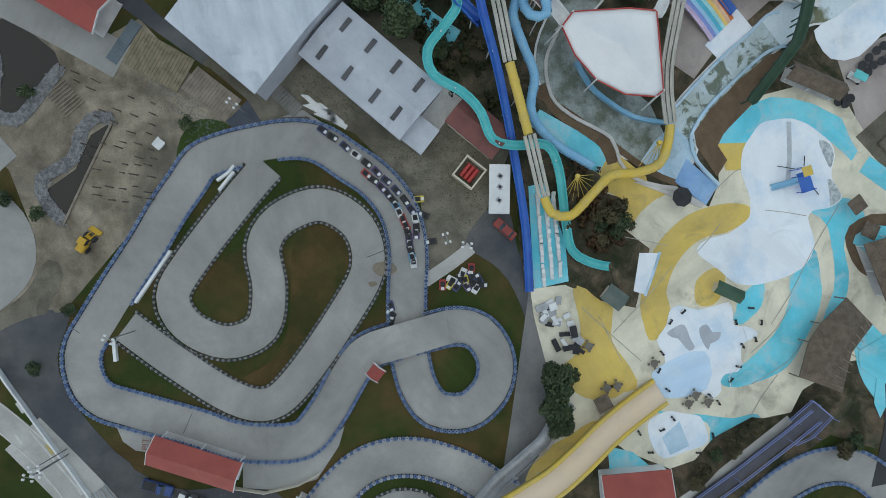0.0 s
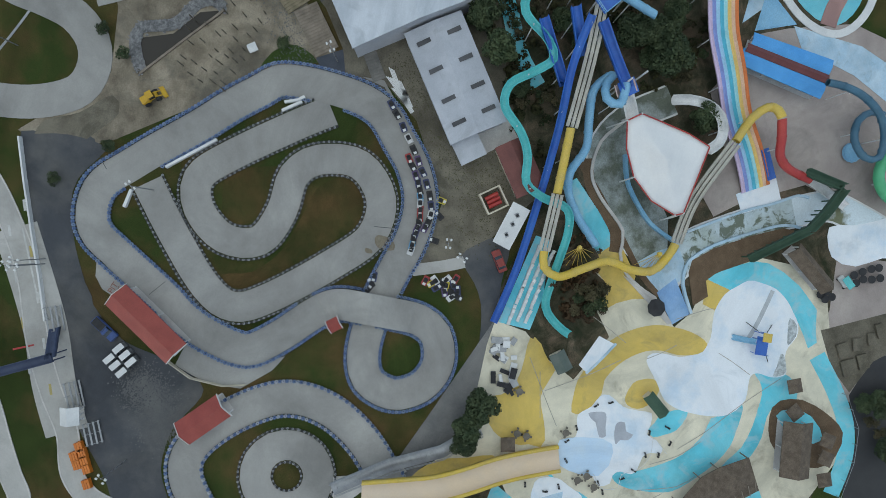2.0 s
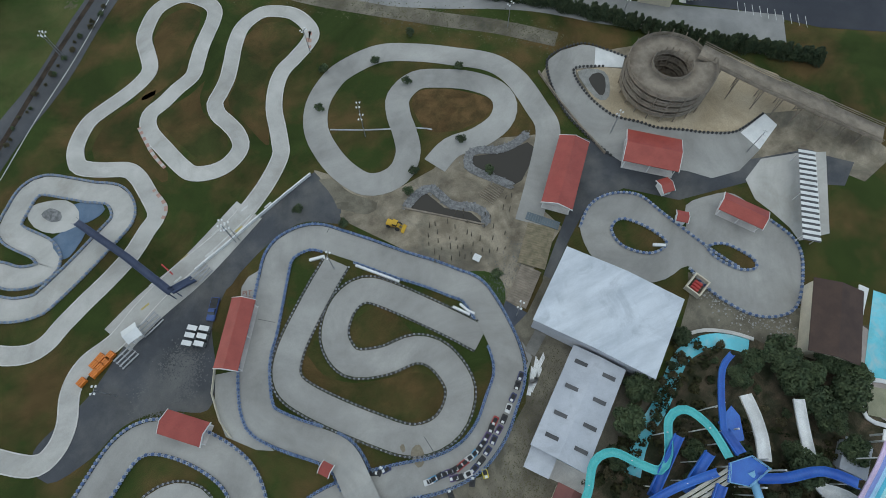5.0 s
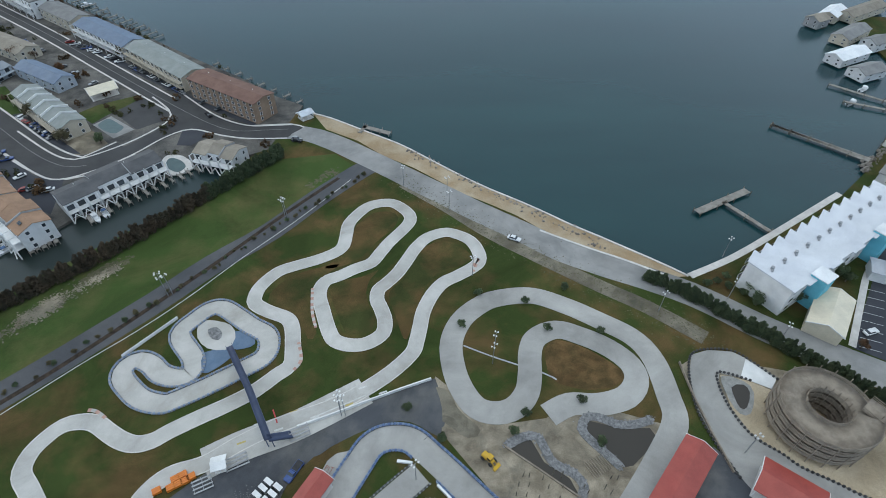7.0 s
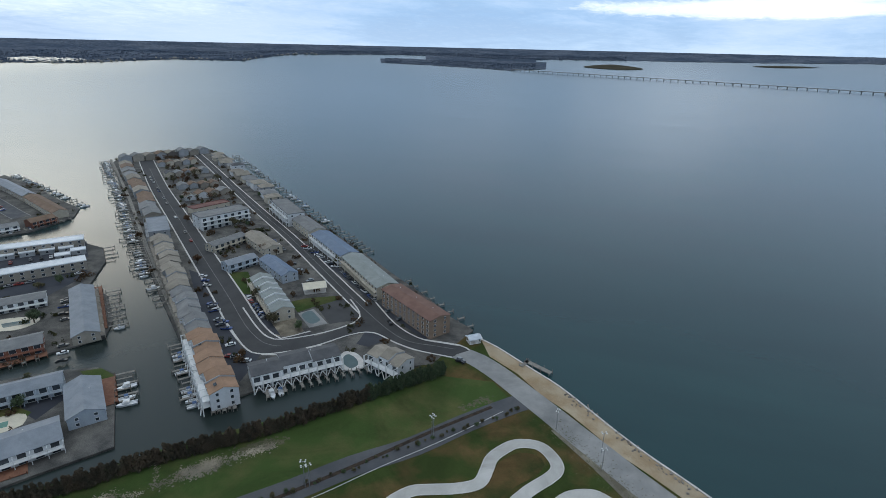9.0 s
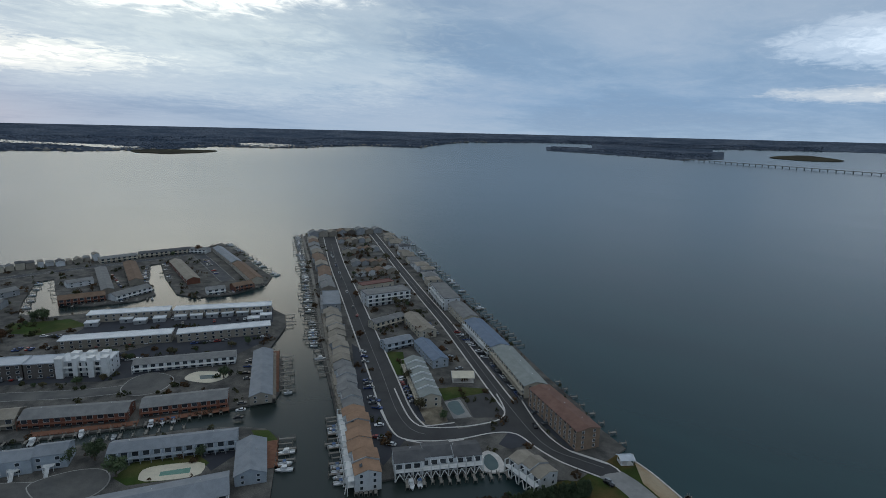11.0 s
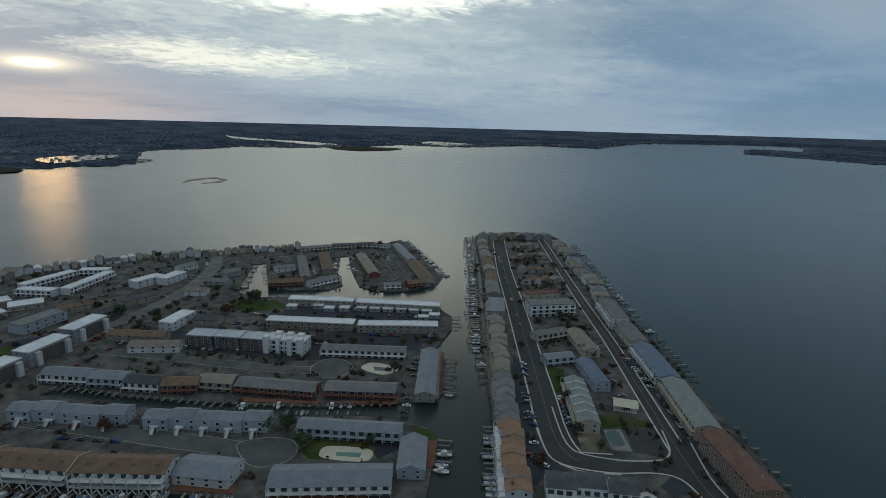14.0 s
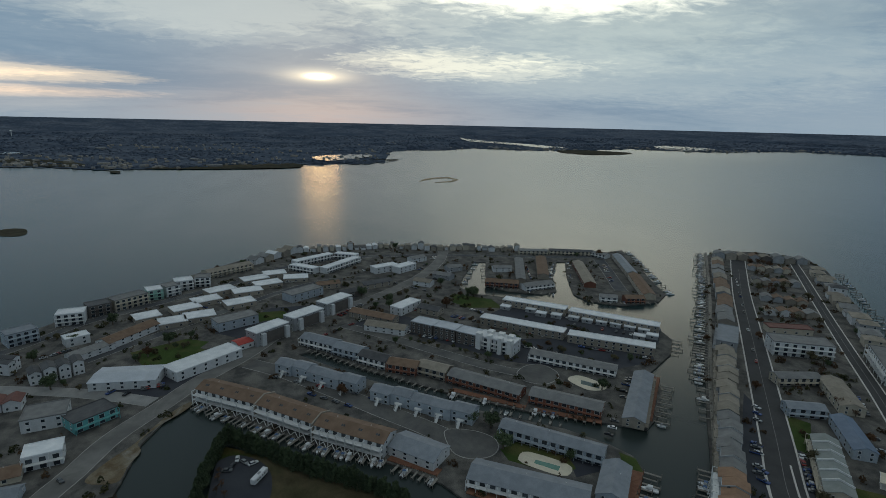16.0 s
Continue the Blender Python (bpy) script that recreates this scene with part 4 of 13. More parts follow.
soil_scatter("bare_soil", [(-124.8, 99.3), (-117.8, 107.3), (-111.2, 115.5), (-101.7, 127.3)], 1.3, 600, 0.045, EARTH, "pale bare soil along the windbreak", 1, (0.1, 0.5))
soil_scatter("bare_soil", [(-117, 107.6), (-113, 112.2)], 1.6, 350, 0.053, EARTH, "pale bare soil along the windbreak", 2, (0.1, 0.5))
soil_scatter("bare_soil", [(-109.7, 120.8), (-104.7, 126.6), (-99.4, 130.3)], 1.2, 220, 0.045, THIN, "thin worn grass in the field", 3)
soil_scatter("bare_soil", [(-44.1, 168.9), (-36.6, 177.8), (-32.6, 175.2)], 1.0, 160, 0.045, THIN, "thin worn grass in the field", 4)
soil_scatter("bare_soil", [(-137.7, 82.4), (-136.3, 86.9), (-133.9, 90.6)], 1.5, 1500, 0.055, DIRT, "pale bare sandy soil along the windbreak", 20, (0.06, 0.34))
soil_scatter("bare_soil", [(-121.0, 105.9), (-117.5, 109.3), (-113.8, 114.4)], 1.4, 1500, 0.056, DIRT, "pale bare sandy soil along the windbreak", 21, (0.06, 0.34))
soil_scatter("bare_soil", [(-106.3, 121.4), (-101.5, 126.5)], 1.0, 600, 0.057, DIRT, "pale bare sandy soil along the windbreak", 22, (0.06, 0.34))
soil_scatter("bare_soil", [(-134.9, 109.8), (-126.4, 101.3)], 0.5, 160, 0.058, DIRT, "pale bare sandy soil along the windbreak", 23, (0.06, 0.34))
soil_scatter("bare_soil", [(-130.8, 92.5), (-126.5, 95.3)], 0.7, 160, 0.059, DIRT, "pale bare sandy soil along the windbreak", 24, (0.06, 0.34))
soil_scatter("verge_soil", [(-7.9, 169.3), (8, 154.7), (22.5, 140), (39.6, 126), (55.5, 113.6), (67.6, 104.8), (81.1, 92.6)], 3.0, 2600, 0.05, THIN, "brown worn verge along the road", 5, (0.05, 0.3))
for k, q in enumerate(STONES):
    soil_scatter("riprap", q, 0.5, 900, 0.22, RIPRAP, "loose grey stones along the pit", 40 + k, (0.12, 0.42))
soil_scatter("yard_dust", [(-41.5, 48.6), (-45.9, 43), (-49.9, 42.5)], 2.2, 5000, 0.044, mat("pale_dust", (0.095, 0.096, 0.098), (0.12, 0.12, 0.118), 0.3, 0.95, 0.2, 3.0), "pale dust on the asphalt yard", 6, (0.05, 0.24))
soil_scatter("yard_dust", [(23.5, 30), (33, 34.4), (41.3, 38.1)], 2.2, 1500, 0.044, MATS["pale_dust"], "pale dust on the asphalt yard", 7, (0.04, 0.16))

band("concrete_strip", [(-6.6, 0.7), (-4.4, -5.1), (-2.5, -9.2)], 2.4, 0.11, PALETRACK, "worn concrete strip between the kart yard and the lane", category="path", thick=0.1)
pad("mud_patch", [(-1.5, 9.4), (-1.2, 7.6), (-2, 5.6), (-3.5, 5.3), (-4, 7.8), (-3, 9.3)], 0.128, DIRT, "dried mud on the concrete track", 0.01, True, "stain", step=0.6)
pad("mud_patch", [(-4.4, 10.9), (-4.5, 9.6), (-5.2, 9.4), (-5.3, 10.7)], 0.128, DIRT, "dried mud on the concrete track", 0.01, True, "stain", step=0.6)
pad("lot_lane", [(0.9, 80.6), (2.6, 77.6), (3.6, 72.9), (3.5, 67.8), (2.4, 65.0), (-2.3, 68.0), (-7.2, 69.5), (-15.9, 67.3), (-24.1, 63.2), (-28.7, 60.5), (-35.0, 65.3), (-25.7, 69.6), (-15.4, 74.7), (-4.9, 78.7)], 0.056, ASPHALT, "dusty asphalt lane beside the kart loop", 0.02, True)
pad("dust_patch", [(-15.4, 71.9), (-9.5, 75.7), (-3.1, 78.8), (4.5, 78.4), (8.3, 71.8), (13.2, 66.3), (9.9, 64.3), (3.1, 69.5), (-3.8, 73.4), (-10, 71)], 0.05, EARTH, "dusty ground at the edge of the yard", 0.01, True, "ground", step=1.5)

# ---- kinds of buildings, boats, cars, trees ----
ROOFS = {
    "brown": mat("brown_shingle", (0.135, 0.085, 0.056), (0.18, 0.118, 0.08), 0.25, 0.9, 0.3, 3.0, vary=0.08),
    "grey": mat("grey_shingle", (0.155, 0.155, 0.155), (0.20, 0.20, 0.195), 0.25, 0.9, 0.3, 3.0, vary=0.12),
    "blue": mat("blue_grey_roof", (0.165, 0.185, 0.21), (0.205, 0.225, 0.25), 0.25, 0.7, 0.2, 3.0, vary=0.08),
    "navy": mat("blue_metal_roof", (0.085, 0.125, 0.19), (0.11, 0.155, 0.22), 0.25, 0.6, 0.2, 3.0),
    "dark": mat("dark_shingle", (0.065, 0.066, 0.07), (0.09, 0.09, 0.093), 0.25, 0.9, 0.3, 3.0, vary=0.15),
    "white": mat("white_membrane_roof", (0.70, 0.71, 0.72), (0.58, 0.60, 0.62), 0.15, 0.7, 0.1, 3.0, vary=0.06),
    "tan": mat("tan_shingle", (0.20, 0.175, 0.14), (0.255, 0.225, 0.185), 0.25, 0.9, 0.3, 3.0, vary=0.12),
    "green": mat("green_grey_roof", (0.19, 0.21, 0.20), (0.23, 0.25, 0.24), 0.25, 0.8, 0.2, 3.0),
    "orange": mat("orange_brown_shingle", (0.225, 0.135, 0.085), (0.28, 0.17, 0.108), 0.25, 0.9, 0.3, 3.0, vary=0.06),
    "maroon": mat("maroon_brown_shingle", (0.135, 0.072, 0.055), (0.175, 0.098, 0.075), 0.25, 0.9, 0.3, 3.0),
    "pale": mat("pale_metal_roof", (0.40, 0.43, 0.47), (0.48, 0.51, 0.55), 0.12, 0.6, 0.1, 2.0, vary=0.06),
    "scarlet": mat("bright_red_roof", (0.34, 0.04, 0.03), (0.40, 0.055, 0.04), 0.3, 0.7, 0.2, 3.0),
    "red": mat("dull_red_roof", (0.13, 0.055, 0.045), (0.165, 0.075, 0.06), 0.3, 0.8, 0.2, 3.0),
}
WALLS = {
    "white": mat("white_siding", (0.55, 0.56, 0.57), (0.48, 0.49, 0.50), 0.3, 0.7, 0.1, 4.0, vary=0.06),
    "grey": mat("grey_siding", (0.30, 0.31, 0.32), (0.25, 0.26, 0.27), 0.3, 0.75, 0.1, 4.0, vary=0.15),
    "taupe": mat("taupe_siding", (0.29, 0.255, 0.21), (0.235, 0.21, 0.175), 0.3, 0.75, 0.1, 4.0, vary=0.18),
    "brick": mat("tan_brick", (0.235, 0.165, 0.115), (0.19, 0.13, 0.09), 0.4, 0.85, 0.3, 5.0, vary=0.05),
    "blue": mat("pale_blue_siding", (0.34, 0.385, 0.43), (0.29, 0.33, 0.375), 0.3, 0.7, 0.1, 4.0),
    "dark": mat("dark_siding", (0.085, 0.075, 0.068), (0.11, 0.095, 0.085), 0.3, 0.8, 0.1, 4.0, vary=0.1),
    "rust": mat("rust_red_siding", (0.17, 0.065, 0.04), (0.14, 0.055, 0.035), 0.3, 0.8, 0.1, 4.0, vary=0.1),
    "cream": mat("cream_siding", (0.46, 0.41, 0.33), (0.40, 0.36, 0.29), 0.3, 0.75, 0.1, 4.0, vary=0.08),
    "mint": mat("mint_siding", (0.26, 0.44, 0.38), (0.22, 0.38, 0.33), 0.3, 0.75, 0.1, 4.0),
    "teal": mat("teal_siding", (0.12, 0.36, 0.36), (0.10, 0.30, 0.31), 0.3, 0.75, 0.1, 4.0),
}
SHARED = {}


def window_mesh(w, h):
    """A window of w by h metres in the plane y = 0, facing -y: frame proud of the wall, pane set back in it."""
    key = ("window", w, h)
    if key not in SHARED:
        bm = bmesh.new()
        f, y = 0.1, -0.08
        o = [bm.verts.new((a * (w / 2 + f), q, b)) for q in (0, y) for a, b in ((-1, -f), (1, -f), (1, h + f), (-1, h + f))]
        p = [bm.verts.new((a * w / 2, q, b)) for q in (y, -0.03) for a, b in ((-1, 0), (1, 0), (1, h), (-1, h))]
        for k in range(4):
            n = (k + 1) % 4
            bm.faces.new((o[k], o[n], o[4 + n], o[4 + k]))
            bm.faces.new((o[4 + k], o[4 + n], p[n], p[k]))
            bm.faces.new((p[k], p[n], p[4 + n], p[4 + k]))
        bm.faces.new(p[4:]).material_index = 1
        bmesh.ops.recalc_face_normals(bm, faces=bm.faces)
        SHARED[key] = mesh_of(bm, "window", WHITE, GLASS)
    return SHARED[key]


def put_window(t, x, y, z, turn, w, h):
    """Only on the sides that look towards the park; the backs stay blank."""
    m = t.matrix_world
    if (m.to_3x3() @ Vector((math.sin(turn), -math.cos(turn), 0))).dot(m.translation.normalized()) > -0.12:
        return None
    ob = part("window", window_mesh(w, h), None, t)
    ob.matrix_local = Matrix.Translation((x, y, z)) @ Matrix.Rotation(turn, 4, "Z")
    return ob


def hip_bm(L, D, h, rise, over=0.4):
    bm = bmesh.new()
    e = [bm.verts.new((x, y, h)) for x, y in ((-L / 2 - over, -D / 2 - over), (L / 2 + over, -D / 2 - over), (L / 2 + over, D / 2 + over), (-L / 2 - over, D / 2 + over))]
    g = [bm.verts.new(v.co + Vector((0, 0, 0.18))) for v in e]
    k = max(0.1, (L - D) / 2)
    r = [bm.verts.new((x, 0, h + rise)) for x in (-k, k)]
    bm.faces.new(e[::-1])
    for i in range(4):
        bm.faces.new((e[i], e[(i + 1) % 4], g[(i + 1) % 4], g[i]))
    bm.faces.new((g[0], g[1], r[1], r[0]))
    bm.faces.new((g[2], g[3], r[0], r[1]))
    bm.faces.new((g[1], g[2], r[1]))
    bm.faces.new((g[3], g[0], r[0]))
    return bm


def flat_bm(L, D, h, lip=0.35):
    """A flat roof with a raised edge."""
    bm = bmesh.new()
    o = 0.25
    box(bm, -L / 2 - o, L / 2 + o, -D / 2 - o, D / 2 + o, h, h + 0.25)
    for x0, x1, y0, y1 in ((-L / 2 - o, L / 2 + o, -D / 2 - o, -D / 2 + 0.05), (-L / 2 - o, L / 2 + o, D / 2 - 0.05, D / 2 + o),
                           (-L / 2 - o, -L / 2 + 0.05, -D / 2 + 0.05, D / 2 - 0.05), (L / 2 - 0.05, L / 2 + o, -D / 2 + 0.05, D / 2 - 0.05)):
        box(bm, x0, x1, y0, y1, h + 0.25, h + 0.25 + lip)
    return bm


PLOTS, LANES_OF_TOWN = [], []


def building(name, label, ends, top, depth, storeys=2, roof="gable", tiles="grey", wall="white", rise=2.2, balcony=0, pitch=3.4, category="house", group="", steps=0, braces=False, skylights=0, units=1):
    """ends: the middle line of the roof; top: its height. balcony: the side (-1 or 1) that carries galleries.
    units: dwellings that step to and fro and up and down along the row."""
    m, L = frame_of(ends[0], ends[1], 0.0)
    t = thing(name, m, label, category, group)
    PLOTS.append((m.inverted(), L / 2 + 2.6, depth / 2 + 3.2))
    h = top - (rise if roof != "flat" else 0.3)
    def step_at(x):
        k = min(units - 1, max(0, int((x + L / 2) / L * units)))
        return (0.0, 0.0) if units == 1 else ((-0.7, 0.6, 0.1)[k % 3], (0.0, 0.35, -0.3)[k % 3])

    if units == 1:
        part("wall", walls_bm(L, depth, h, rise - 0.06 if roof == "gable" else 0), WALLS[wall], t)
        shape = gable_bm(L, depth, h, rise) if roof == "gable" else hip_bm(L, depth, h, rise) if roof == "hip" else flat_bm(L, depth, h)
        part("roof", shape, ROOFS[tiles], t)
    for k in range(units if units > 1 else 0):
        x = -L / 2 + (k + 0.5) * L / units
        dy, dz = step_at(x)
        for nm, bm, mt in (("wall", walls_bm(L / units, depth, h + dz, rise - 0.06), WALLS[wall]), ("roof", gable_bm(L / units, depth, h + dz, rise, 0.28 if k in (0, units - 1) else 0.02), ROOFS[tiles])):
            part(nm, bm, mt, t).matrix_local = Matrix.Translation((x, dy, 0))
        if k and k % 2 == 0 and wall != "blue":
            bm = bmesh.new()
            for e in (-1, 1):
                v = box(bm, -0.16, 0.16, min(0, e * (depth / 2 + 0.5)), max(0, e * (depth / 2 + 0.5)), h + rise - 0.35, h + rise + 0.42)
                for q in ((0, 1, 4, 5) if e < 0 else (2, 3, 6, 7)):
                    v[q].co.z -= rise
            part("parapet", bm, WALLS["grey"], t, "pale grey chevron parapet").matrix_local = Matrix.Translation((x - L / units / 2, dy, max(dz, 0.0)))
    each = h / storeys
    away = Vector(m.translation).length
    n = max(1, int(L / (pitch * (1.1 if balcony else 1.25 if away < 260 else 1.6))))
    for s in range(storeys):
        z = s * each + 0.95
        for k in range(n):
            x = -L / 2 + (k + 0.5) * L / n
            for side in (-1, 1):
                if side == balcony:
                    put_window(t, x, side * depth / 2 + step_at(x)[0], s * each + 0.2, 0 if side < 0 else math.pi, 2.4, min(2.1, each - 0.4))
                else:
                    put_window(t, x, side * depth / 2 + step_at(x)[0], z, 0 if side < 0 else math.pi, 1.5, min(1.4, each - 1.2))
        for side in (-1, 1) if away < 450 else ():
            for y in (-depth / 4, depth / 4):
                put_window(t, side * L / 2, y + step_at(side * L / 2.1)[0], z, -math.pi / 2 * -side, 1.1, min(1.3, each - 1.2))
    if balcony:
        y0, y1 = depth / 2, depth / 2 + (2.9 if braces else 2.0)
        thick = 0.2 if braces else 0.12
        rail = WALLS["taupe"] if units > 1 and not braces else WHITE if wall == "white" else WALLS[wall]
        for s in range(1, storeys):
            bm = bmesh.new()
            a, b = sorted((balcony * y0, balcony * y1))
            box(bm, -L / 2, L / 2, a, b, s * each - 0.12, s * each + 0.06)
            y = balcony * y1
            box(bm, -L / 2, L / 2, y - 0.05, y + 0.05, s * each + 0.95, s * each + 1.06)
            for k in range(n * 4):
                x = -L / 2 + (k + 0.5) * L / (n * 4)
                box(bm, x - 0.04, x + 0.04, y - 0.03, y + 0.03, s * each + 0.06, s * each + 0.95)
            part("balcony", bm, rail, t, "white railed balcony" if rail is WHITE else "railed timber balcony")
        for k in range(n + 1):
            bm = bmesh.new()
            x, y = -L / 2 + k * L / n, balcony * (y1 - 0.1)
            box(bm, x - thick, x + thick, y - thick, y + thick, -0.9, h)
            q = sorted((balcony * y0, balcony * y1))
            box(bm, x - 0.07, x + 0.07, q[0], q[1] - 0.24 if balcony > 0 else q[1], h - 0.3, h - 0.02)
            if k % 2 == 0 or away < 260:
                part("balcony_post", bm, rail, t)
            else:
                bm.free()
        if braces:
            for k in range(n):
                x, y = -L / 2 + (k + 0.5) * L / n, balcony * (y1 + 0.1)
                bm = bmesh.new()
                for e in (-1, 1):
                    beam(bm, (x, y, each * 0.85), (x + e * L / n * 0.48, y + balcony * 0.9, 0.0), 0.2, 5)
                part("brace", bm, WHITE, t, "white raking brace")
    for k in range(steps):
        bm = bmesh.new()
        x, side = -L / 2 + (k + 0.5) * L / steps, balcony or -1
        for q in range(9):
            y = side * (depth / 2 + 2.05 + 0.34 * q)
            box(bm, x - 0.75, x + 0.75, min(y, y + side * 0.36), max(y, y + side * 0.36), max(0, each - 0.33 * (q + 1) - 0.4), each - 0.33 * (q + 1))
        for e in (-0.75, 0.75):
            beam(bm, (x + e, side * (depth / 2 + 2.0), each + 0.9), (x + e, side * (depth / 2 + 5.0), 0.9), 0.09, 5)
        box(bm, x - 2.0, x + 2.0, *sorted((side * depth / 2, side * (depth / 2 + 2.06))), each - 0.55, each - 0.3)
        for e in (-1.9, 1.9):
            beam(bm, (x + e, side * (depth / 2 + 1.95), 0), (x + e, side * (depth / 2 + 1.95), each + 0.7), 0.1, 5)
        beam(bm, (x - 1.9, side * (depth / 2 + 1.95), each + 0.7), (x + 1.9, side * (depth / 2 + 1.95), each + 0.7), 0.08, 5)
        part("stair", bm, WHITE, t, "white outside stair with a landing")
    slope = math.atan2(rise, depth / 2 + 0.4)
    for k in range(skylights):
        for e in (-0.55, 0.55):
            bm = bmesh.new()
            box(bm, -0.42, 0.42, -0.6, 0.6, -0.05, 0.12)
            x = -L / 2 + (k + 0.5) * L / skylights + e
            ob = part("roof_window", bm, GLASS, t)
            side = balcony or -1
            ob.matrix_local = Matrix.Translation((x, side * depth * 0.22, h + rise * 0.56 + 0.12)) @ Matrix.Rotation(-side * slope, 4, "X")
    if L > 9 and roof != "flat" and away < 300:
        for k in range(max(1, int(L / 14))):
            bm = bmesh.new()
            x = -L / 2 + (k + 0.4) * L / max(1, int(L / 14))
            beam(bm, (x, depth * 0.18, h + rise * 0.4), (x, depth * 0.18, h + rise * 0.64 + 0.5), 0.16, 6)
            part("vent_pipe", bm, WHITE, t)
    return t


def house_row(name, a, b, n, depth, tops, tiles, walls, label, across=False, storeys=2, gap=0.4, seed=1, balcony=0, category="house", group=""):
    """n houses side by side from a to b; across: ridges at right angles to the row."""
    rnd = random.Random(seed)
    a, b = Vector(a), Vector(b)
    d = (b - a) / n
    u = d.normalized()
    side = Vector((-u.y, u.x))
    for i in range(n):
        far_row = n >= 12 and across
        c = a + d * (i + 0.5) + side * rnd.uniform(-1.4, 1.4) * (2.6 if far_row else 1.0)
        w = d.length * (rnd.uniform(0.55, 0.98) if far_row else rnd.uniform(0.86, 1.0)) - gap
        top, tile, wall = rnd.uniform(*tops), rnd.choice(tiles), rnd.choice(walls)
        words = f"{ {'brown': 'brown', 'grey': 'grey', 'blue': 'blue-grey', 'navy': 'blue', 'dark': 'dark', 'white': 'white', 'tan': 'tan', 'green': 'green-grey', 'red': 'dull red'}[tile] }-roofed {label}"
        if across:
            building(name, words, (c - side * depth / 2, c + side * depth / 2), top * (rnd.uniform(0.72, 1.12) if far_row else 1.0), w, storeys, rnd.choice(("gable", "hip", "hip")) if far_row else "gable", tile, wall, min(2.6, w * 0.22), 0, 3.6, category, group)
        else:
            building(name, words, (c - u * w / 2, c + u * w / 2), top, depth, storeys, "gable", tile, wall, 2.2, balcony, 3.4, category, group)


# ---- boats ----
HULL = mat("white_gelcoat", (0.66, 0.67, 0.68), (0.56, 0.57, 0.58), 0.5, 0.35, 0.0, 3.0, own=True, vary=0.1)
CANVAS = mat("boat_canvas", (0.05, 0.10, 0.20), (0.07, 0.13, 0.25), 0.5, 0.8, 0.1, 3.0, own=True, vary=0.3)


def boat_proto(name, L, W, cabin, label, cover=CANVAS):
    t = thing(name, pose(0, 0, -50), label, "boat", "boats at the docks")
    bm = bmesh.new()
    rows = []
    for x, k in ((-0.5, 0.86), (-0.2, 1.0), (0.15, 0.92), (0.36, 0.55), (0.5, 0.03)):
        lift = 0.25 * max(0, x + 0.1)
        rows.append([bm.verts.new((x * L * (1 if j else 0.94), s * W / 2 * k * (1 if j else 0.6), z + lift)) for s, j, z in ((-1, 1, 0.85), (-1, 0, -0.15), (1, 0, -0.15), (1, 1, 0.85))])
    for r, q in zip(rows, rows[1:]):
        for i in range(3):
            bm.faces.new((r[i], q[i], q[i + 1], r[i + 1]))
    bm.faces.new(rows[0][::-1])
    inner = []
    for r in rows:
        a, b = r[0].co, r[3].co
        inner.append([bm.verts.new((a.x * 0.95, a.y * 0.82, a.z - 0.02)), bm.verts.new((b.x * 0.95, b.y * 0.82, b.z - 0.02))])
    for i in range(len(rows) - 1):
        bm.faces.new((rows[i][0], inner[i][0], inner[i + 1][0], rows[i + 1][0]))
        bm.faces.new((rows[i][3], rows[i + 1][3], inner[i + 1][1], inner[i][1]))
        if i >= 2:
            bm.faces.new((inner[i][0], inner[i][1], inner[i + 1][1], inner[i + 1][0]))
    low = [bm.verts.new((v.co.x, v.co.y, 0.3)) for r in inner[:3] for v in r]
    bm.faces.new((low[0], low[1], low[3], low[2]))
    bm.faces.new((low[2], low[3], low[5], low[4]))
    for i in range(2):
        bm.faces.new((inner[i][0], low[2 * i], low[2 * i + 2], inner[i + 1][0]))
        bm.faces.new((inner[i][1], inner[i + 1][1], low[2 * i + 3], low[2 * i + 1]))
    bm.faces.new((inner[2][0], low[4], low[5], inner[2][1]))
    bm.faces.new((inner[0][0], inner[0][1], low[1], low[0]))
    part("hull", bm, HULL, t)
    bm = bmesh.new()
    if cabin:
        v = box(bm, -0.1 * L, 0.24 * L, -W * 0.3, W * 0.3, 0.8, 1.7)
        for q in (v[5], v[6]):
            q.co.x -= 0.08 * L
        part("cabin", bm, HULL, t)
        bm = bmesh.new()
        box(bm, -0.16 * L, 0.12 * L, -W * 0.34, W * 0.34, 2.3, 2.4)
        for x in (-0.14 * L, 0.1 * L):
            for y in (-W * 0.3, W * 0.3):
                beam(bm, (x, y, 0.7), (x, y, 2.3), 0.04, 5)
        part("hardtop", bm, HULL, t)
    else:
        box(bm, -0.08 * L, 0.06 * L, -W * 0.16, W * 0.16, 0.3, 1.3)
        part("console", bm, HULL, t)
        bm = bmesh.new()
        box(bm, -0.14 * L, 0.1 * L, -W * 0.36, W * 0.36, 2.1, 2.17)
        for x in (-0.12 * L, 0.08 * L):
            for y in (-W * 0.33, W * 0.33):
                beam(bm, (x, y, 0.6), (x, y, 2.1), 0.03, 5)
        part("bimini_top", bm, cover, t, "blue canvas sun top")
    bm = bmesh.new()
    box(bm, -0.56 * L, -0.49 * L, -0.2, 0.2, 0.2, 1.15)
    part("outboard_motor", bm, BLACK, t, "black outboard motor")
    return t


BOATS = [boat_proto("motor_boat", 7.6, 2.6, True, "white cabin motor boat moored at a dock"),
         boat_proto("motor_boat", 6.2, 2.3, False, "white open motor boat with a blue sun top"),
         boat_proto("skiff", 4.8, 1.9, False, "small white skiff moored at a dock", mat("grey_canvas", (0.2, 0.21, 0.22), None, 0.5, 0.8))]
USED = [False, False, False]


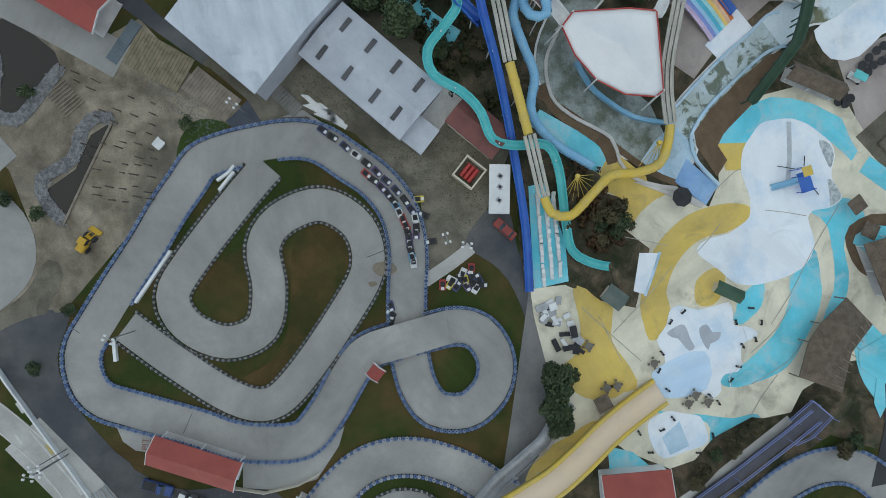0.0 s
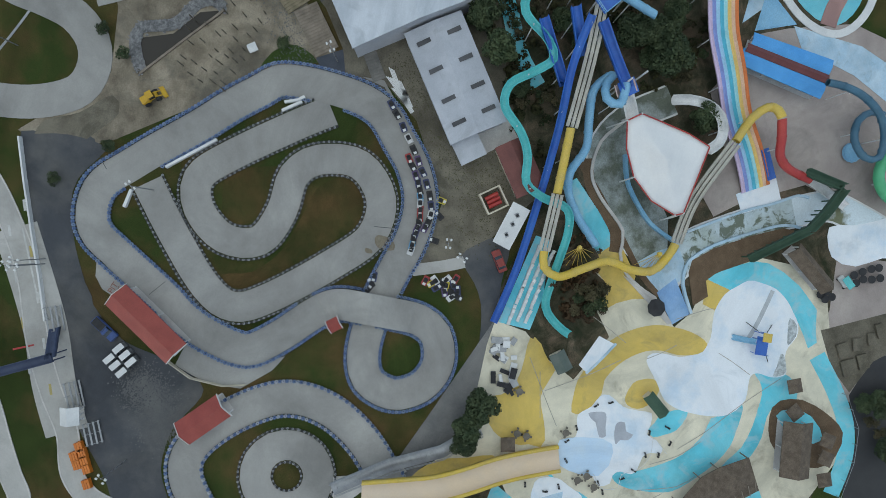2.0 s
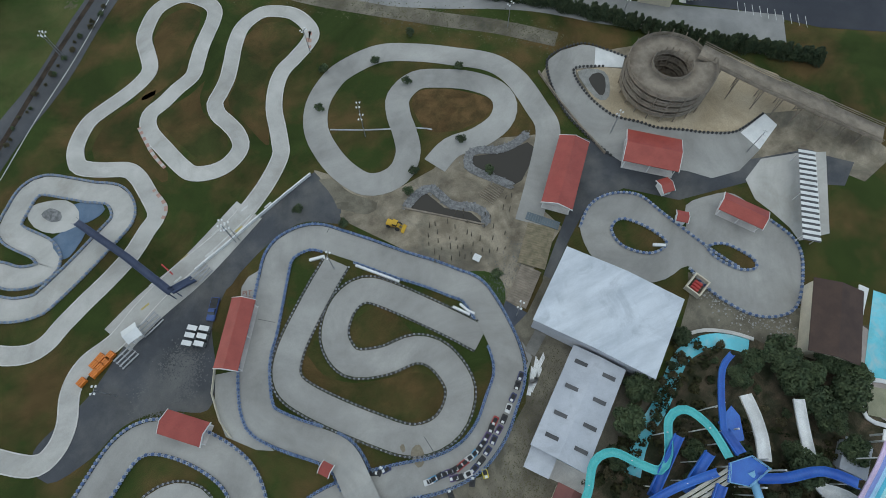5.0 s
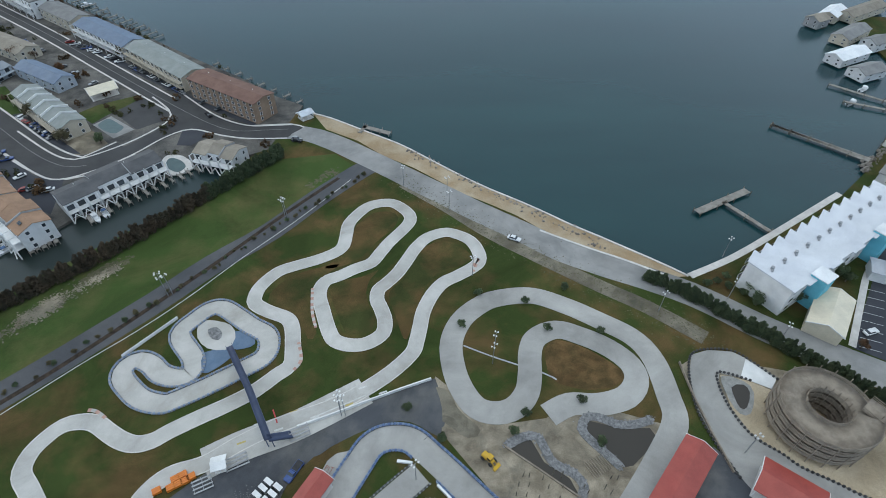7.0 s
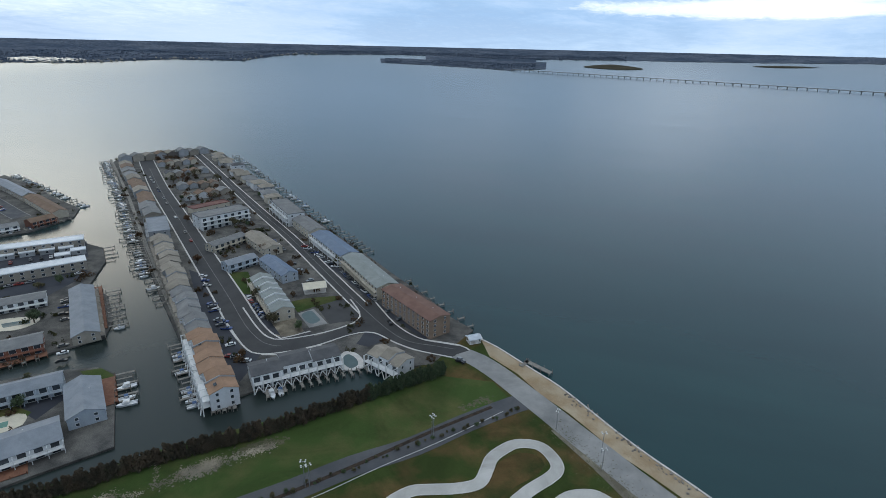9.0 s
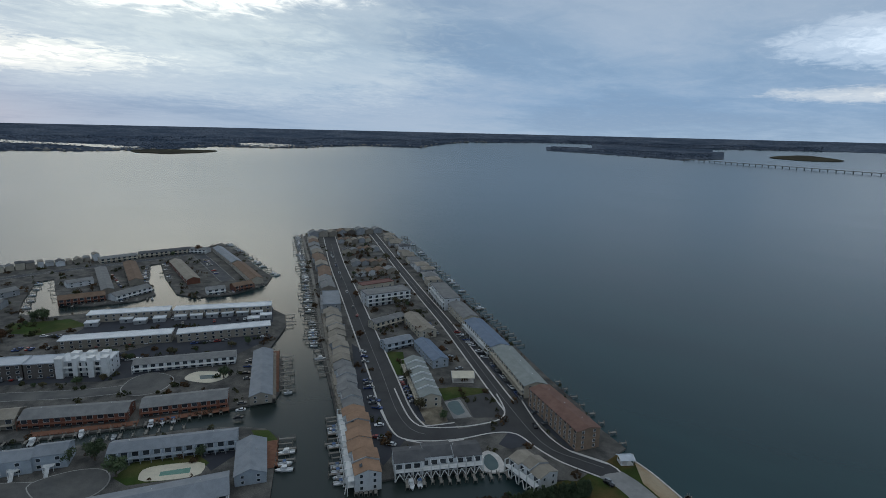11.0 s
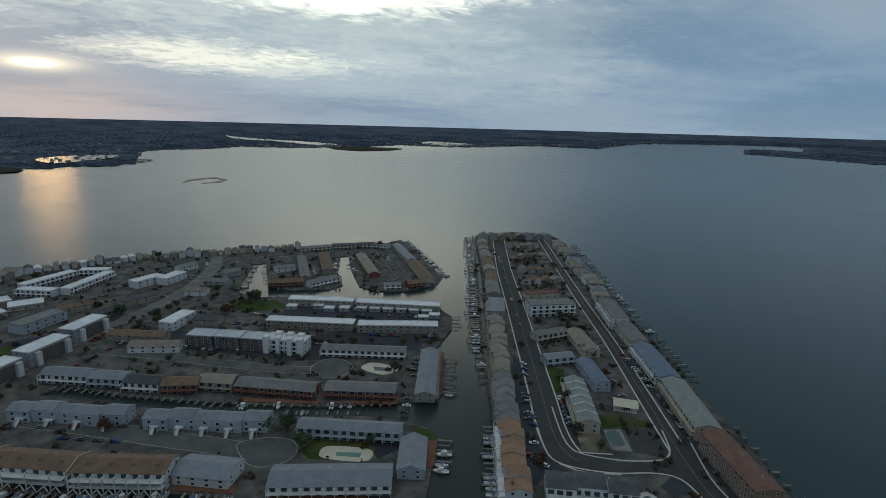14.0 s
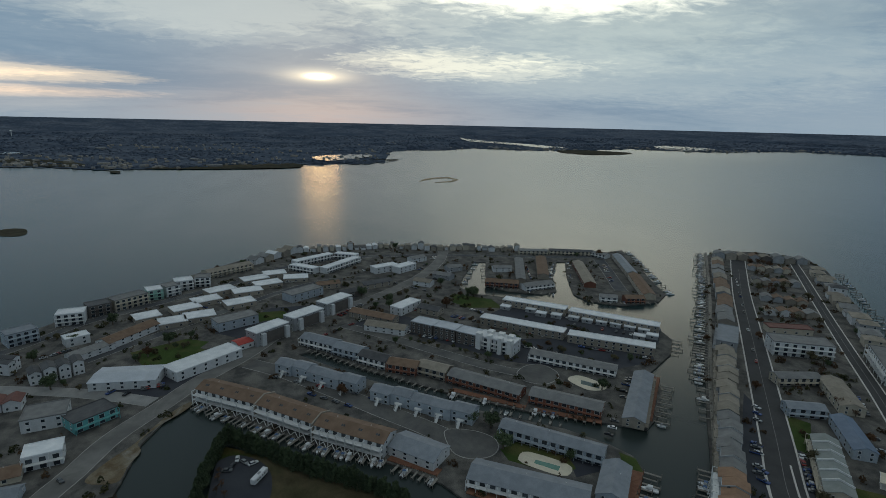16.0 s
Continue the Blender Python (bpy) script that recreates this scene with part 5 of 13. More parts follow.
def joined(proto):
    """All parts of a thing in one mesh, for those that stand far off."""
    key = ("joined", proto.name)
    if key not in SHARED:
        bm, mats = bmesh.new(), []
        for ob in proto.children:
            if ob.data.materials[0] not in mats:
                mats.append(ob.data.materials[0])
            n = len(bm.faces)
            bm.from_mesh(ob.data)
            bm.faces.ensure_lookup_table()
            for f in bm.faces[n:]:
                f.material_index = mats.index(ob.data.materials[0])
        SHARED[key] = mesh_of(bm, proto.name.split(".")[0], *mats)
    return SHARED[key]


def far_copy(proto, m):
    ob = tagged(new(proto.name.split(".")[0], joined(proto)), proto["label"], proto["category"], proto["group"])
    ob.matrix_world = m
    return ob


def put_boat(k, x, y, deg, scale=1.0):
    m = pose(x, y, -0.85, 0, 0, deg)
    if math.hypot(x, y) > 235:
        return far_copy(BOATS[k], m)
    if not USED[k]:
        USED[k] = True
        BOATS[k].matrix_world = m
        return BOATS[k]
    return copy_thing(BOATS[k], m)


def dock(a, b, width=1.4, z=0.45, label="grey timber dock on piles", mt=DECKWOOD, name="dock", piles=True):
    m, L = frame_of(a, b, 0)
    bm = bmesh.new()
    n = max(2, int(L / 1.2))
    for k in range(n):
        x = -L / 2 + (k + 0.5) * L / n
        box(bm, x - L / n / 2 + 0.02, x + L / n / 2 - 0.02, -width / 2, width / 2, z - 0.08, z)
    for y in (-width / 2 + 0.1, width / 2 - 0.2):
        box(bm, -L / 2, L / 2, y, y + 0.1, z - 0.28, z - 0.081)
    if name != "pier":
        for i in range(max(2, int(L / 4) + 1)):
            x = -L / 2 + 0.2 + i * (L - 0.4) / max(1, int(L / 4))
            for y in (-width / 2 - 0.12, width / 2 + 0.12):
                beam(bm, (x, y, -1.6), (x, y, z + 0.9), 0.14, 6)
        t = tagged(new(name, mesh_of(bm, name, mt)), label, "dock")
        t.matrix_world = m
        return t
    t = thing(name, m, label, "dock")
    part("deck", bm, mt, t)
    if piles and name == "pier":
        k = max(2, int(L / 7) + 1)
        for i in range(k):
            x = -L / 2 + 0.2 + i * (L - 0.4) / (k - 1)
            for y in (-width / 2 - 0.12, width / 2 + 0.12):
                bm = bmesh.new()
                beam(bm, (x, y, -1.6), (x, y, z + 0.75), 0.16, 6)
                part("pier_post", bm, BULK, t)
    return t


def berths(a, b, out, n, length=6.0, fill=0.7, seed=3, walk_too=True, side=None):
    """Finger piers with moored boats along a quay from a to b; out: 1 to the left of a-b, -1 to the right."""
    n = max(2, round(n))
    rnd = random.Random(seed)
    a, b = Vector(a), Vector(b)
    u = (b - a).normalized()
    o = Vector((-u.y, u.x)) * out
    d = (b - a) / n
    deg = math.degrees(math.atan2(o.y, o.x))
    for i in range(n):
        p = a + d * (i + 0.5)
        ln = length * rnd.uniform(0.8, 1.1)
        if i % 2 == 0:
            dock(p, p + o * ln, 1.2, 0.35)
        else:
            dock(p, p + o * ln * 0.8, 0.9, 0.35)
        if rnd.random() < fill * 0.72:
            q = p + d * 0.5 + o * ln * 0.5
            put_boat(rnd.choice((0, 1, 1, 2)), q.x, q.y, deg + rnd.choice((0, 180)) + rnd.uniform(-5, 5))


# ---- cars ----
CAR_PAINTS = [mat("car_white", (0.62, 0.63, 0.64), None, 1, 0.3, 0), mat("car_silver", (0.33, 0.34, 0.35), None, 1, 0.3, 0, metallic=0.5), mat("car_black", (0.02, 0.02, 0.022), None, 1, 0.25, 0),
              mat("car_blue", (0.03, 0.07, 0.22), None, 1, 0.3, 0), mat("car_red", (0.25, 0.025, 0.02), None, 1, 0.3, 0), mat("car_grey", (0.10, 0.105, 0.11), None, 1, 0.3, 0)]
CAR_WORDS = ["white", "silver", "black", "dark blue", "red", "grey"]


def car_proto(paint, words, pickup=False):
    kind = "pickup_truck" if pickup else "car"
    t = thing(kind, pose(0, 0, -60), f"parked {words} {'pickup truck' if pickup else 'car'} on asphalt", "truck" if pickup else "car", "parked vehicles")
    L, W = (5.7, 1.95) if pickup else (4.7, 1.82)
    bm = bmesh.new()
    v = box(bm, -L / 2, L / 2, -W / 2, W / 2, 0.35, 0.95)
    bmesh.ops.bevel(bm, geom=bm.edges[:], offset=0.12, segments=2, affect="EDGES")
    part("body", bm, paint, t)
    bm = bmesh.new()
    x0, x1 = (0.0, 1.5) if pickup else (-1.75, 1.05)
    v = box(bm, x0, x1, -W / 2 + 0.12, W / 2 - 0.12, 0.9, 1.42)
    for q in (5, 6):
        v[q].co.x -= 0.6
    for q in (4, 7):
        v[q].co.x += 0.25 if pickup else 0.5
    for q in (4, 5, 6, 7):
        v[q].co.y *= 0.86
    part("cabin_glass", bm, GLASS, t, "dark glazed cabin")
    bm = bmesh.new()
    xa, xb = (0.28, 0.88) if pickup else (-1.2, 0.42)
    box(bm, xa, xb, -W / 2 + 0.24, W / 2 - 0.24, 1.42, 1.48)
    part("roof", bm, paint, t)
    if pickup:
        bm = bmesh.new()
        box(bm, -L / 2 + 0.15, -0.15, -W / 2 + 0.14, W / 2 - 0.14, 0.95, 0.97)
        part("load_bed", bm, BLACK, t, "black load bed")
    for x in (-L / 2 + 0.85, L / 2 - 0.9):
        for s in (-1, 1):
            bm = bmesh.new()
            beam(bm, (x, s * (W / 2 - 0.2), 0.33), (x, s * (W / 2 + 0.02), 0.33), 0.33, 10)
            part("wheel", bm, BLACK, t)
    return t


CARS = [car_proto(p, w) for p, w in zip(CAR_PAINTS, CAR_WORDS)] + [car_proto(CAR_PAINTS[3], "blue", True), car_proto(CAR_PAINTS[0], "white", True)]
CAR_USED = [False] * len(CARS)


def put_car(k, x, y, deg, z=0.05):
    m = pose(x, y, z, 0, 0, deg)
    if math.hypot(x, y) > 235:
        return far_copy(CARS[k], m)
    if not CAR_USED[k]:
        CAR_USED[k] = True
        CARS[k].matrix_world = m
        return CARS[k]
    return copy_thing(CARS[k], m)


def park_cars(a, b, n, deg_off=90, seed=1, fill=0.7, z=0.06):
    rnd = random.Random(seed)
    a, b = Vector(a), Vector(b)
    base = math.degrees(math.atan2(b.y - a.y, b.x - a.x)) + deg_off
    for i in range(n):
        if rnd.random() < fill:
            p = a + (b - a) * ((i + 0.5) / n)
            put_car(rnd.choice((0, 0, 1, 2, 3, 4, 5, 5, 6, 7)), p.x + rnd.uniform(-0.2, 0.2), p.y + rnd.uniform(-0.2, 0.2), base + rnd.choice((0, 180)) + rnd.uniform(-3, 3), z)


# ---- trees ----
BARK = mat("bark", (0.09, 0.07, 0.05), (0.13, 0.105, 0.08), 2.0, 0.95, 0.5, 6.0)
LEAF_DARK = mat("dark_evergreen_leaves", (0.036, 0.060, 0.026), (0.075, 0.100, 0.045), 0.6, 0.9, 0.3, 4.0, speck=0.35, vary=0.2)
LEAF_HEDGE = mat("conifer_needles", (0.026, 0.044, 0.020), (0.050, 0.068, 0.031), 0.7, 0.95, 0.3, 4.0, speck=0.35, vary=0.2)
LEAF_RUSSET = mat("browned_needles", (0.029, 0.026, 0.015), (0.058, 0.040, 0.024), 0.2, 0.95, 0.3, 4.0, speck=0.35, vary=0.25)
LEAF_RUST = mat("rusty_autumn_leaves", (0.10, 0.045, 0.02), (0.07, 0.04, 0.02), 0.6, 0.95, 0.3, 4.0, speck=0.3, vary=0.25)
LEAF_OLIVE = mat("olive_brush", (0.065, 0.062, 0.03), (0.105, 0.085, 0.045), 0.6, 0.95, 0.3, 4.0, speck=0.3, vary=0.25)


def crown_bm(rnd, blobs, leaves, size):
    """Leaf sprays scattered through a few uneven lumps, with gaps between."""
    bm = bmesh.new()
    for c, r in blobs:
        c = Vector(c)
        for _ in range(leaves):
            d = Vector((rnd.gauss(0, 1), rnd.gauss(0, 1), rnd.gauss(0, 0.8))).normalized()
            p = c + d * r * rnd.uniform(0.55, 1.08)
            q = Vector((rnd.gauss(0, 1), rnd.gauss(0, 1), rnd.gauss(0, 1))).normalized()
            s = size * rnd.uniform(0.6, 1.35)
            u = (d + q * 0.9).orthogonal().normalized()
            w = (d + q * 0.6).cross(u).normalized()
            a = [p + u * s, p + w * s * 0.7 + d * s * 0.25, p - u * s * 0.9, p - w * s * 0.75 - d * s * 0.1]
            bm.faces.new([bm.verts.new(v) for v in a])
    return bm


def tree_proto(name, H, R, leaf, label, seed, conifer=False, n=9, leaves=70, one_mesh=False):
    rnd = random.Random(seed)
    t = thing(name, pose(0, 0, -70), label, "tree")
    bm = bmesh.new()
    beam(bm, (0, 0, -0.1), (0.1, 0, H * 0.55), R * 0.09 + 0.08, 7, R * 0.05 + 0.03)
    blobs = []
    if conifer:
        for k in range(n):
            f = k / (n - 1)
            a = rnd.uniform(0, 6.28)
            rr = R * (1 - f * 0.65)
            blobs.append(((math.cos(a) * rr * 0.35, math.sin(a) * rr * 0.35, H * (0.16 + 0.78 * f)), rr * 0.75))
    else:
        for k in range(n):
            a, f = 6.28 * k / n + rnd.uniform(-0.4, 0.4), rnd.uniform(0.25, 0.75)
            c = Vector((math.cos(a) * R * f, math.sin(a) * R * f, H * rnd.uniform(0.5, 0.85)))
            blobs.append((c, R * rnd.uniform(0.3, 0.48)))
            beam(bm, (0.05, 0, H * 0.35), c, R * 0.035 + 0.03, 5, 0.03)
        blobs.append(((0, 0, H * 0.82), R * 0.45))
    if one_mesh:
        for f in bm.faces:
            f.material_index = 1
        crown = crown_bm(rnd, blobs, leaves, R * 0.10 + 0.03 if conifer else R * 0.07 + 0.05)
        rest = bpy.data.meshes.new("rest")
        bm.to_mesh(rest)
        bm.free()
        crown.from_mesh(rest)
        bpy.data.meshes.remove(rest)
        bpy.data.objects.remove(t)
        t = tagged(new(name, mesh_of(crown, name, leaf, BARK)), label, "tree")
        t.matrix_world = pose(0, 0, -70)
        return t
    part("trunk", bm, BARK, t)
    part("crown", crown_bm(rnd, blobs, leaves, R * 0.055 + 0.08), leaf, t)
    return t


TREES = {}
TREE_USED = set()


def put_tree(kind, x, y, scale=1.0, z=0.0, seed=None):
    m = pose(x, y, z, 0, 0, (x * 37 + y * 91) % 360) @ Matrix.Scale(scale, 4)
    if kind not in TREE_USED:
        TREE_USED.add(kind)
        TREES[kind].matrix_world = m
        return TREES[kind]
    ob = copy_thing(TREES[kind], m)
    ob.matrix_basis = m
    return ob


for k in range(3):
    TREES["oak%d" % k] = tree_proto("oak_tree", 8.5, 5.0, LEAF_DARK, "dense dark evergreen tree among the slides", 10 + k, False, 15, 420)
    TREES["conifer%d" % k] = tree_proto("conifer", 5.5, 1.7, LEAF_HEDGE, "dark green conifer in a windbreak row", 20 + k, True, 9, 200, True)
    TREES["russet%d" % k] = tree_proto("conifer", 5.5, 1.7, LEAF_RUSSET, "browned conifer in a windbreak row", 25 + k, True, 9, 200, True)
    TREES["yard%d" % k] = tree_proto("garden_tree", 5.5, 2.8, (LEAF_DARK, LEAF_RUST, LEAF_OLIVE)[k], "%s garden tree between houses" % ("dark green", "rust-brown", "olive")[k], 30 + k, False, 9, 160)
    TREES["brush%d" % k] = tree_proto("shrub", 2.2, 1.5, (LEAF_OLIVE, LEAF_DARK, LEAF_OLIVE)[k], "%s shrub on rough ground" % ("olive", "dark green", "olive-brown")[k], 40 + k, False, 7, 110, True)


def lamp_post(x, y, h=9.0, arms=4, z=0.0):
    t = thing("floodlight_mast", pose(x, y, z, 0, 0, (x * 13) % 90), "tall grey mast with clustered white floodlights", "street lamp", "floodlight masts")
    bm = bmesh.new()
    beam(bm, (0, 0, 0), (0, 0, h), 0.13, 8, 0.08)
    beam(bm, (-0.9, 0, h - 0.1), (0.9, 0, h - 0.1), 0.05, 5)
    part("mast", bm, STEEL, t)
    for k in range(arms):
        bm = bmesh.new()
        px, py = (-0.75, 0.75)[k % 2], (-0.4, 0.4)[k // 2 % 2]
        box(bm, px - 0.24, px + 0.24, py - 0.18, py + 0.18, h - 0.05, h + 0.22)
        bmesh.ops.bevel(bm, geom=bm.edges[:], offset=0.05, segments=1, affect="EDGES")
        head = part("floodlight", bm, WHITE, t, "white floodlight head")
        bm = bmesh.new()
        box(bm, px - 0.19, px + 0.19, py - 0.13, py + 0.13, h - 0.07, h - 0.051)
        part("lens", bm, GLASS, head, "glass lens")
    return t
for k in range(2):
    TREES["bare%d" % k] = tree_proto("autumn_tree", 6.5, 3.0, (LEAF_RUST, LEAF_OLIVE)[k], "thin %s autumn tree between houses" % ("rust-brown", "olive")[k], 60 + k, False, 9, 30, True)

# ---- the street peninsula ----
WSTREET = [(-547.6, 515.6), (-481.3, 458), (-403.8, 391.6), (-322.4, 325.8), (-246, 263.8), (-194.2, 221.8), (-161.8, 195), (-144.6, 184.9), (-135.8, 185.3), (-124.8, 197.4)]
ESTREET = [(-498.6, 549.3), (-448.6, 508.6), (-353.6, 429.5), (-279.1, 368.4), (-214.4, 316.3), (-160, 269.8), (-120.7, 236.2), (-94.7, 215.6), (-81.7, 209.2), (-70.8, 209.5), (-59.1, 210), (-55.4, 208.1)]
for nm, ln, w in (("west_street", WSTREET, 14.1), ("east_street", ESTREET, 8.0 * 0.95)):
    band(nm + "_kerb", ln, w + 1.8, 0.10, CURB, "pale concrete kerb and footway", category="kerb", thick=0.2, step=4)
    band(nm, ln, w, 0.115 if nm[0] == "w" else 0.122, DARKASPH, "dark new asphalt street with a worn centre line", thick=0.2, step=4)
    band(nm + "_line", ln[1:-1], 0.28, 0.135, mat("faded_line_paint", (0.20, 0.20, 0.19), (0.12, 0.12, 0.115), 0.3, 0.85, 0.0, 4.0), "faded pale centre line", category="road marking", thick=0.01, step=4)
pad("street_junction", [(-160.8, 195.1), (-147.1, 188.4), (-138.0, 189.4), (-125.5, 199.0), (-114.1, 215.2), (-116.3, 229.4), (-115.9, 244.0), (-94.2, 222.4), (-77.4, 213.6), (-60.0, 213.2), (-58.6, 203.2), (-74.7, 202.6), (-87.4, 206.0), (-99.2, 211.5), (-106.4, 208.9), (-121.2, 191.7), (-132.6, 181.2), (-142.7, 176.5), (-156.1, 182.3)], 0.128, DARKASPH, "dark asphalt street junction", 0.2, True, "road")
for q in ([(-174.9, 196.1), (-152.7, 179.8), (-142.4, 176.1), (-132.3, 180.8), (-121.0, 191.2), (-110.8, 205.5), (-101.5, 211.2), (-87.4, 206.0), (-74.9, 203.0), (-58.5, 202.8)], [(-117.0, 245.1), (-94.4, 223.0), (-78.3, 213.8), (-67.3, 213.3), (-58.5, 213.7)]):
    band("junction_kerb", q, 0.8, 0.165, CURB, "pale kerb round the street corner", category="kerb", thick=0.2, step=3)
for q in ([(-176.9, 212.1), (-157.0, 196.5), (-146.3, 190.3), (-138.8, 190.8), (-126.3, 200.5), (-117.2, 212.2), (-114.1, 220.2), (-117.1, 228.4), (-128.7, 240.8)],):
    band("junction_kerb", q, 0.8, 0.166, CURB, "pale kerb round the block between the streets", category="kerb", thick=0.2, step=3)
pad("house_parking", [(-239.9, 243.9), (-227.3, 240.6), (-179.6, 198.7), (-152.9, 178.5), (-140.8, 176.9), (-138.4, 167.8), (-135.6, 155), (-154.3, 164), (-182.9, 189.7)], 0.06, LOTASPH, "dark asphalt parking beside the town houses")
pad("house_parking", [(-191.1, 302.8), (-147.3, 272.2), (-103.6, 235.1), (-73.8, 217.6), (-74.9, 213.1), (-101.1, 229.7), (-149.1, 268.2), (-193.9, 299.8)], 0.06, LOTASPH, "dark asphalt parking along the street")
pad("house_parking", [(-185.3, 226.9), (-161, 209.4), (-141.8, 193.7), (-147, 193.9), (-163.1, 204.5), (-190.3, 224)], 0.06, LOTASPH, "dark asphalt parking by the row house")
pad("house_parking", [(-104.2, 198.8), (-105.6, 213.1), (-98.9, 213.2), (-92.2, 207.2), (-98.1, 198.4)], 0.06, LOTASPH, "dark asphalt parking by the pool")
pad("sport_court", [(-141.4, 226.5), (-132.9, 240.7), (-115.5, 224.9), (-115.6, 220.1), (-125.5, 211.8)], 0.07, DARKASPH, "dark asphalt court with a low fence")
pad("pool_deck", [(-146.4, 216.3), (-141.3, 223.6), (-126.6, 211.9), (-132.9, 205)], 0.07, OLDROAD, "pale concrete deck round a kidney-shaped pool")
pad("kidney_pool", [(-144, 216.2), (-141.6, 221.2), (-135.4, 216.9), (-131.9, 213.5), (-133.8, 209), (-139.3, 211.3)], 0.10, mat("covered_pool", (0.035, 0.07, 0.075), (0.05, 0.09, 0.09), 0.4, 0.4), "dark green covered kidney-shaped pool", 0.05, True, "pool", step=0.8)
pad("terrace", [(-106.3, 185.9), (-105.5, 191.5), (-99.3, 190.8), (-92.6, 183.8), (-95.7, 178.8), (-100.8, 178.2)], 0.07, CURB, "pale terrace on the canal", 0.6, True, step=1)
pad("kidney_pool", [(-104.4, 186), (-103.5, 189.5), (-98.6, 187.2), (-95.7, 183), (-97.5, 179.6), (-101.6, 181.6)], 0.10, MATS["covered_pool"], "grey covered kidney-shaped pool", 0.05, True, "pool", step=0.8)
pad("yard_lawn", [(-157.7, 226.4), (-151.5, 234), (-136.5, 242.6), (-132.8, 239.2), (-142.7, 225.8), (-147.1, 217.3)], 0.05, LAWN, "green lawn strip")
pad("yard_lawn", [(-215.2, 247.7), (-204.6, 254), (-181.2, 229.3), (-189.5, 224.5)], 0.05, LAWN, "green lawn strip")
pad("gravel_lot", [(-160.5, 209.6), (-153.1, 219.8), (-133.8, 201.3), (-137, 194), (-143.7, 192.6), (-154.4, 199.2)], 0.05, DIRT, "pale gravel lot")

building("condominium_block", "long tan brick condominium with a brown roof", [(-105.6, 244.4), (-69.8, 219.4)], 11, 12, 4, "gable", "maroon", "brick", 1.2, 0, 3.0, "apartment house")
building("row_house", "long row house with a green-grey roof", [(-149.5, 284.7), (-110.1, 250)], 9, 13, 3, "gable", "green", "cream", 1.8, -1, 3.6, "row house")
building("row_house", "row house with a blue metal roof", [(-190.3, 316.6), (-151.6, 285.7)], 9, 13, 3, "gable", "navy", "white", 1.8, -1, 3.6, "row house")
building("row_house", "row house with a grey roof by the bay", [(-223, 343.3), (-195.1, 321.4)], 8.5, 12, 2, "gable", "grey", "cream", 1.8, 0, 3.6, "row house")
building("apartment_block", "white apartment block with a grey flat roof", [(-260.8, 372.3), (-225.9, 342.9)], 10, 13, 3, "flat", "grey", "white", 0, -1, 4.0, "apartment house")
building("town_house_block", "town house block with an orange-brown roof", [(-169.3, 172.7), (-148.1, 154.9)], 10, 10.5, 3, "gable", "orange", "white", 1.8, -1, 4.0, "row house", "", 0, True, 3, units=4)
building("town_house_block", "town house block with an orange-brown roof", [(-147.6, 154.2), (-129.7, 139.1)], 9.8, 10.5, 3, "gable", "orange", "white", 1.8, -1, 4.0, "row house", "", 0, True, 3, units=3)
building("town_house_block", "town house block with a grey roof", [(-190.4, 189.7), (-171, 174.1)], 9.5, 10, 3, "gable", "grey", "white", 2.2, -1, 4.0, "row house", units=3)
building("town_house_block", "town house block with a grey roof and white parapet", [(-210.4, 207), (-190.2, 189.5)], 9.9, 10, 3, "gable", "grey", "white", 2.2, -1, 4.0, "row house", units=3)
building("town_house_block", "town house block with a taupe roof", [(-242, 233.2), (-212.5, 208.8)], 9.5, 10, 3, "gable", "tan", "grey", 2.2, -1, 4.0, "row house", units=4)
building("town_house_block", "town house block with a grey-brown roof", [(-285.9, 270.3), (-243.6, 234.6)], 9.5, 11, 3, "gable", "tan", "taupe", 2.2, -1, 4.0, "row house", units=6)
building("town_house_block", "blue-grey flat-roofed town house block", [(-316.1, 298.5), (-289.5, 274)], 9.5, 13, 3, "flat", "blue", "grey", 0, -1, 4.0, "row house")
building("balcony_house", "white row house with balconies over the canal", [(-131.3, 156.3), (-105.5, 182.8)], 8, 11, 2, "gable", "dark", "white", 1.6, -1, 3.2, "row house", "", 0, True, units=3)
building("balcony_house", "white house with balconies beside the canal", [(-89.5, 189.7), (-73.1, 183.5)], 7.5, 10, 2, "gable", "tan", "white", 1.6, -1, 3.4, "row house", "", 0, True, units=3)
building("row_house", "cream row house with a green-grey roof", [(-185, 239.4), (-148.5, 207.1)], 8, 11, 2, "gable", "green", "cream", 2.0, -1, 3.4, "row house")
rowm, rowl = frame_of(*[(-185, 239.4), (-148.5, 207.1)])
for k in range(1, 6):
    bm = bmesh.new()
    for e in (-1, 1):
        v = box(bm, -0.16, 0.16, min(0, e * 5.8), max(0, e * 5.8), 9.5, 10.45)
        for q in ((0, 1, 4, 5) if e < 0 else (2, 3, 6, 7)):
            v[q].co.z -= 2.1
    tagged(new("fire_parapet", mesh_of(bm, "fire_parapet", WHITE)), "white chevron parapet between two roofs", "parapet").matrix_world = rowm @ Matrix.Translation((-rowl / 2 + k * rowl / 6, 0, -1.4))
park_cars(*[(-194.5, 209.1), (-147.1, 168.5)], 11, 90, 21, 0.55)
park_cars(*[(-184.9, 227.7), (-157.5, 205)], 9, 90, 22, 0.75)
building("motel", "low motel with a dark blue roof and pale gable", [(-200, 267.6), (-172, 249.7)], 7, 10, 2, "gable", "navy", "blue", 2.0, 0, 3.6, "motel")
building("motel", "tan-roofed low apartment house", [(-237.8, 303.7), (-206.1, 283.6)], 7, 12, 2, "gable", "tan", "cream", 2.0, 0, 3.6, "motel")
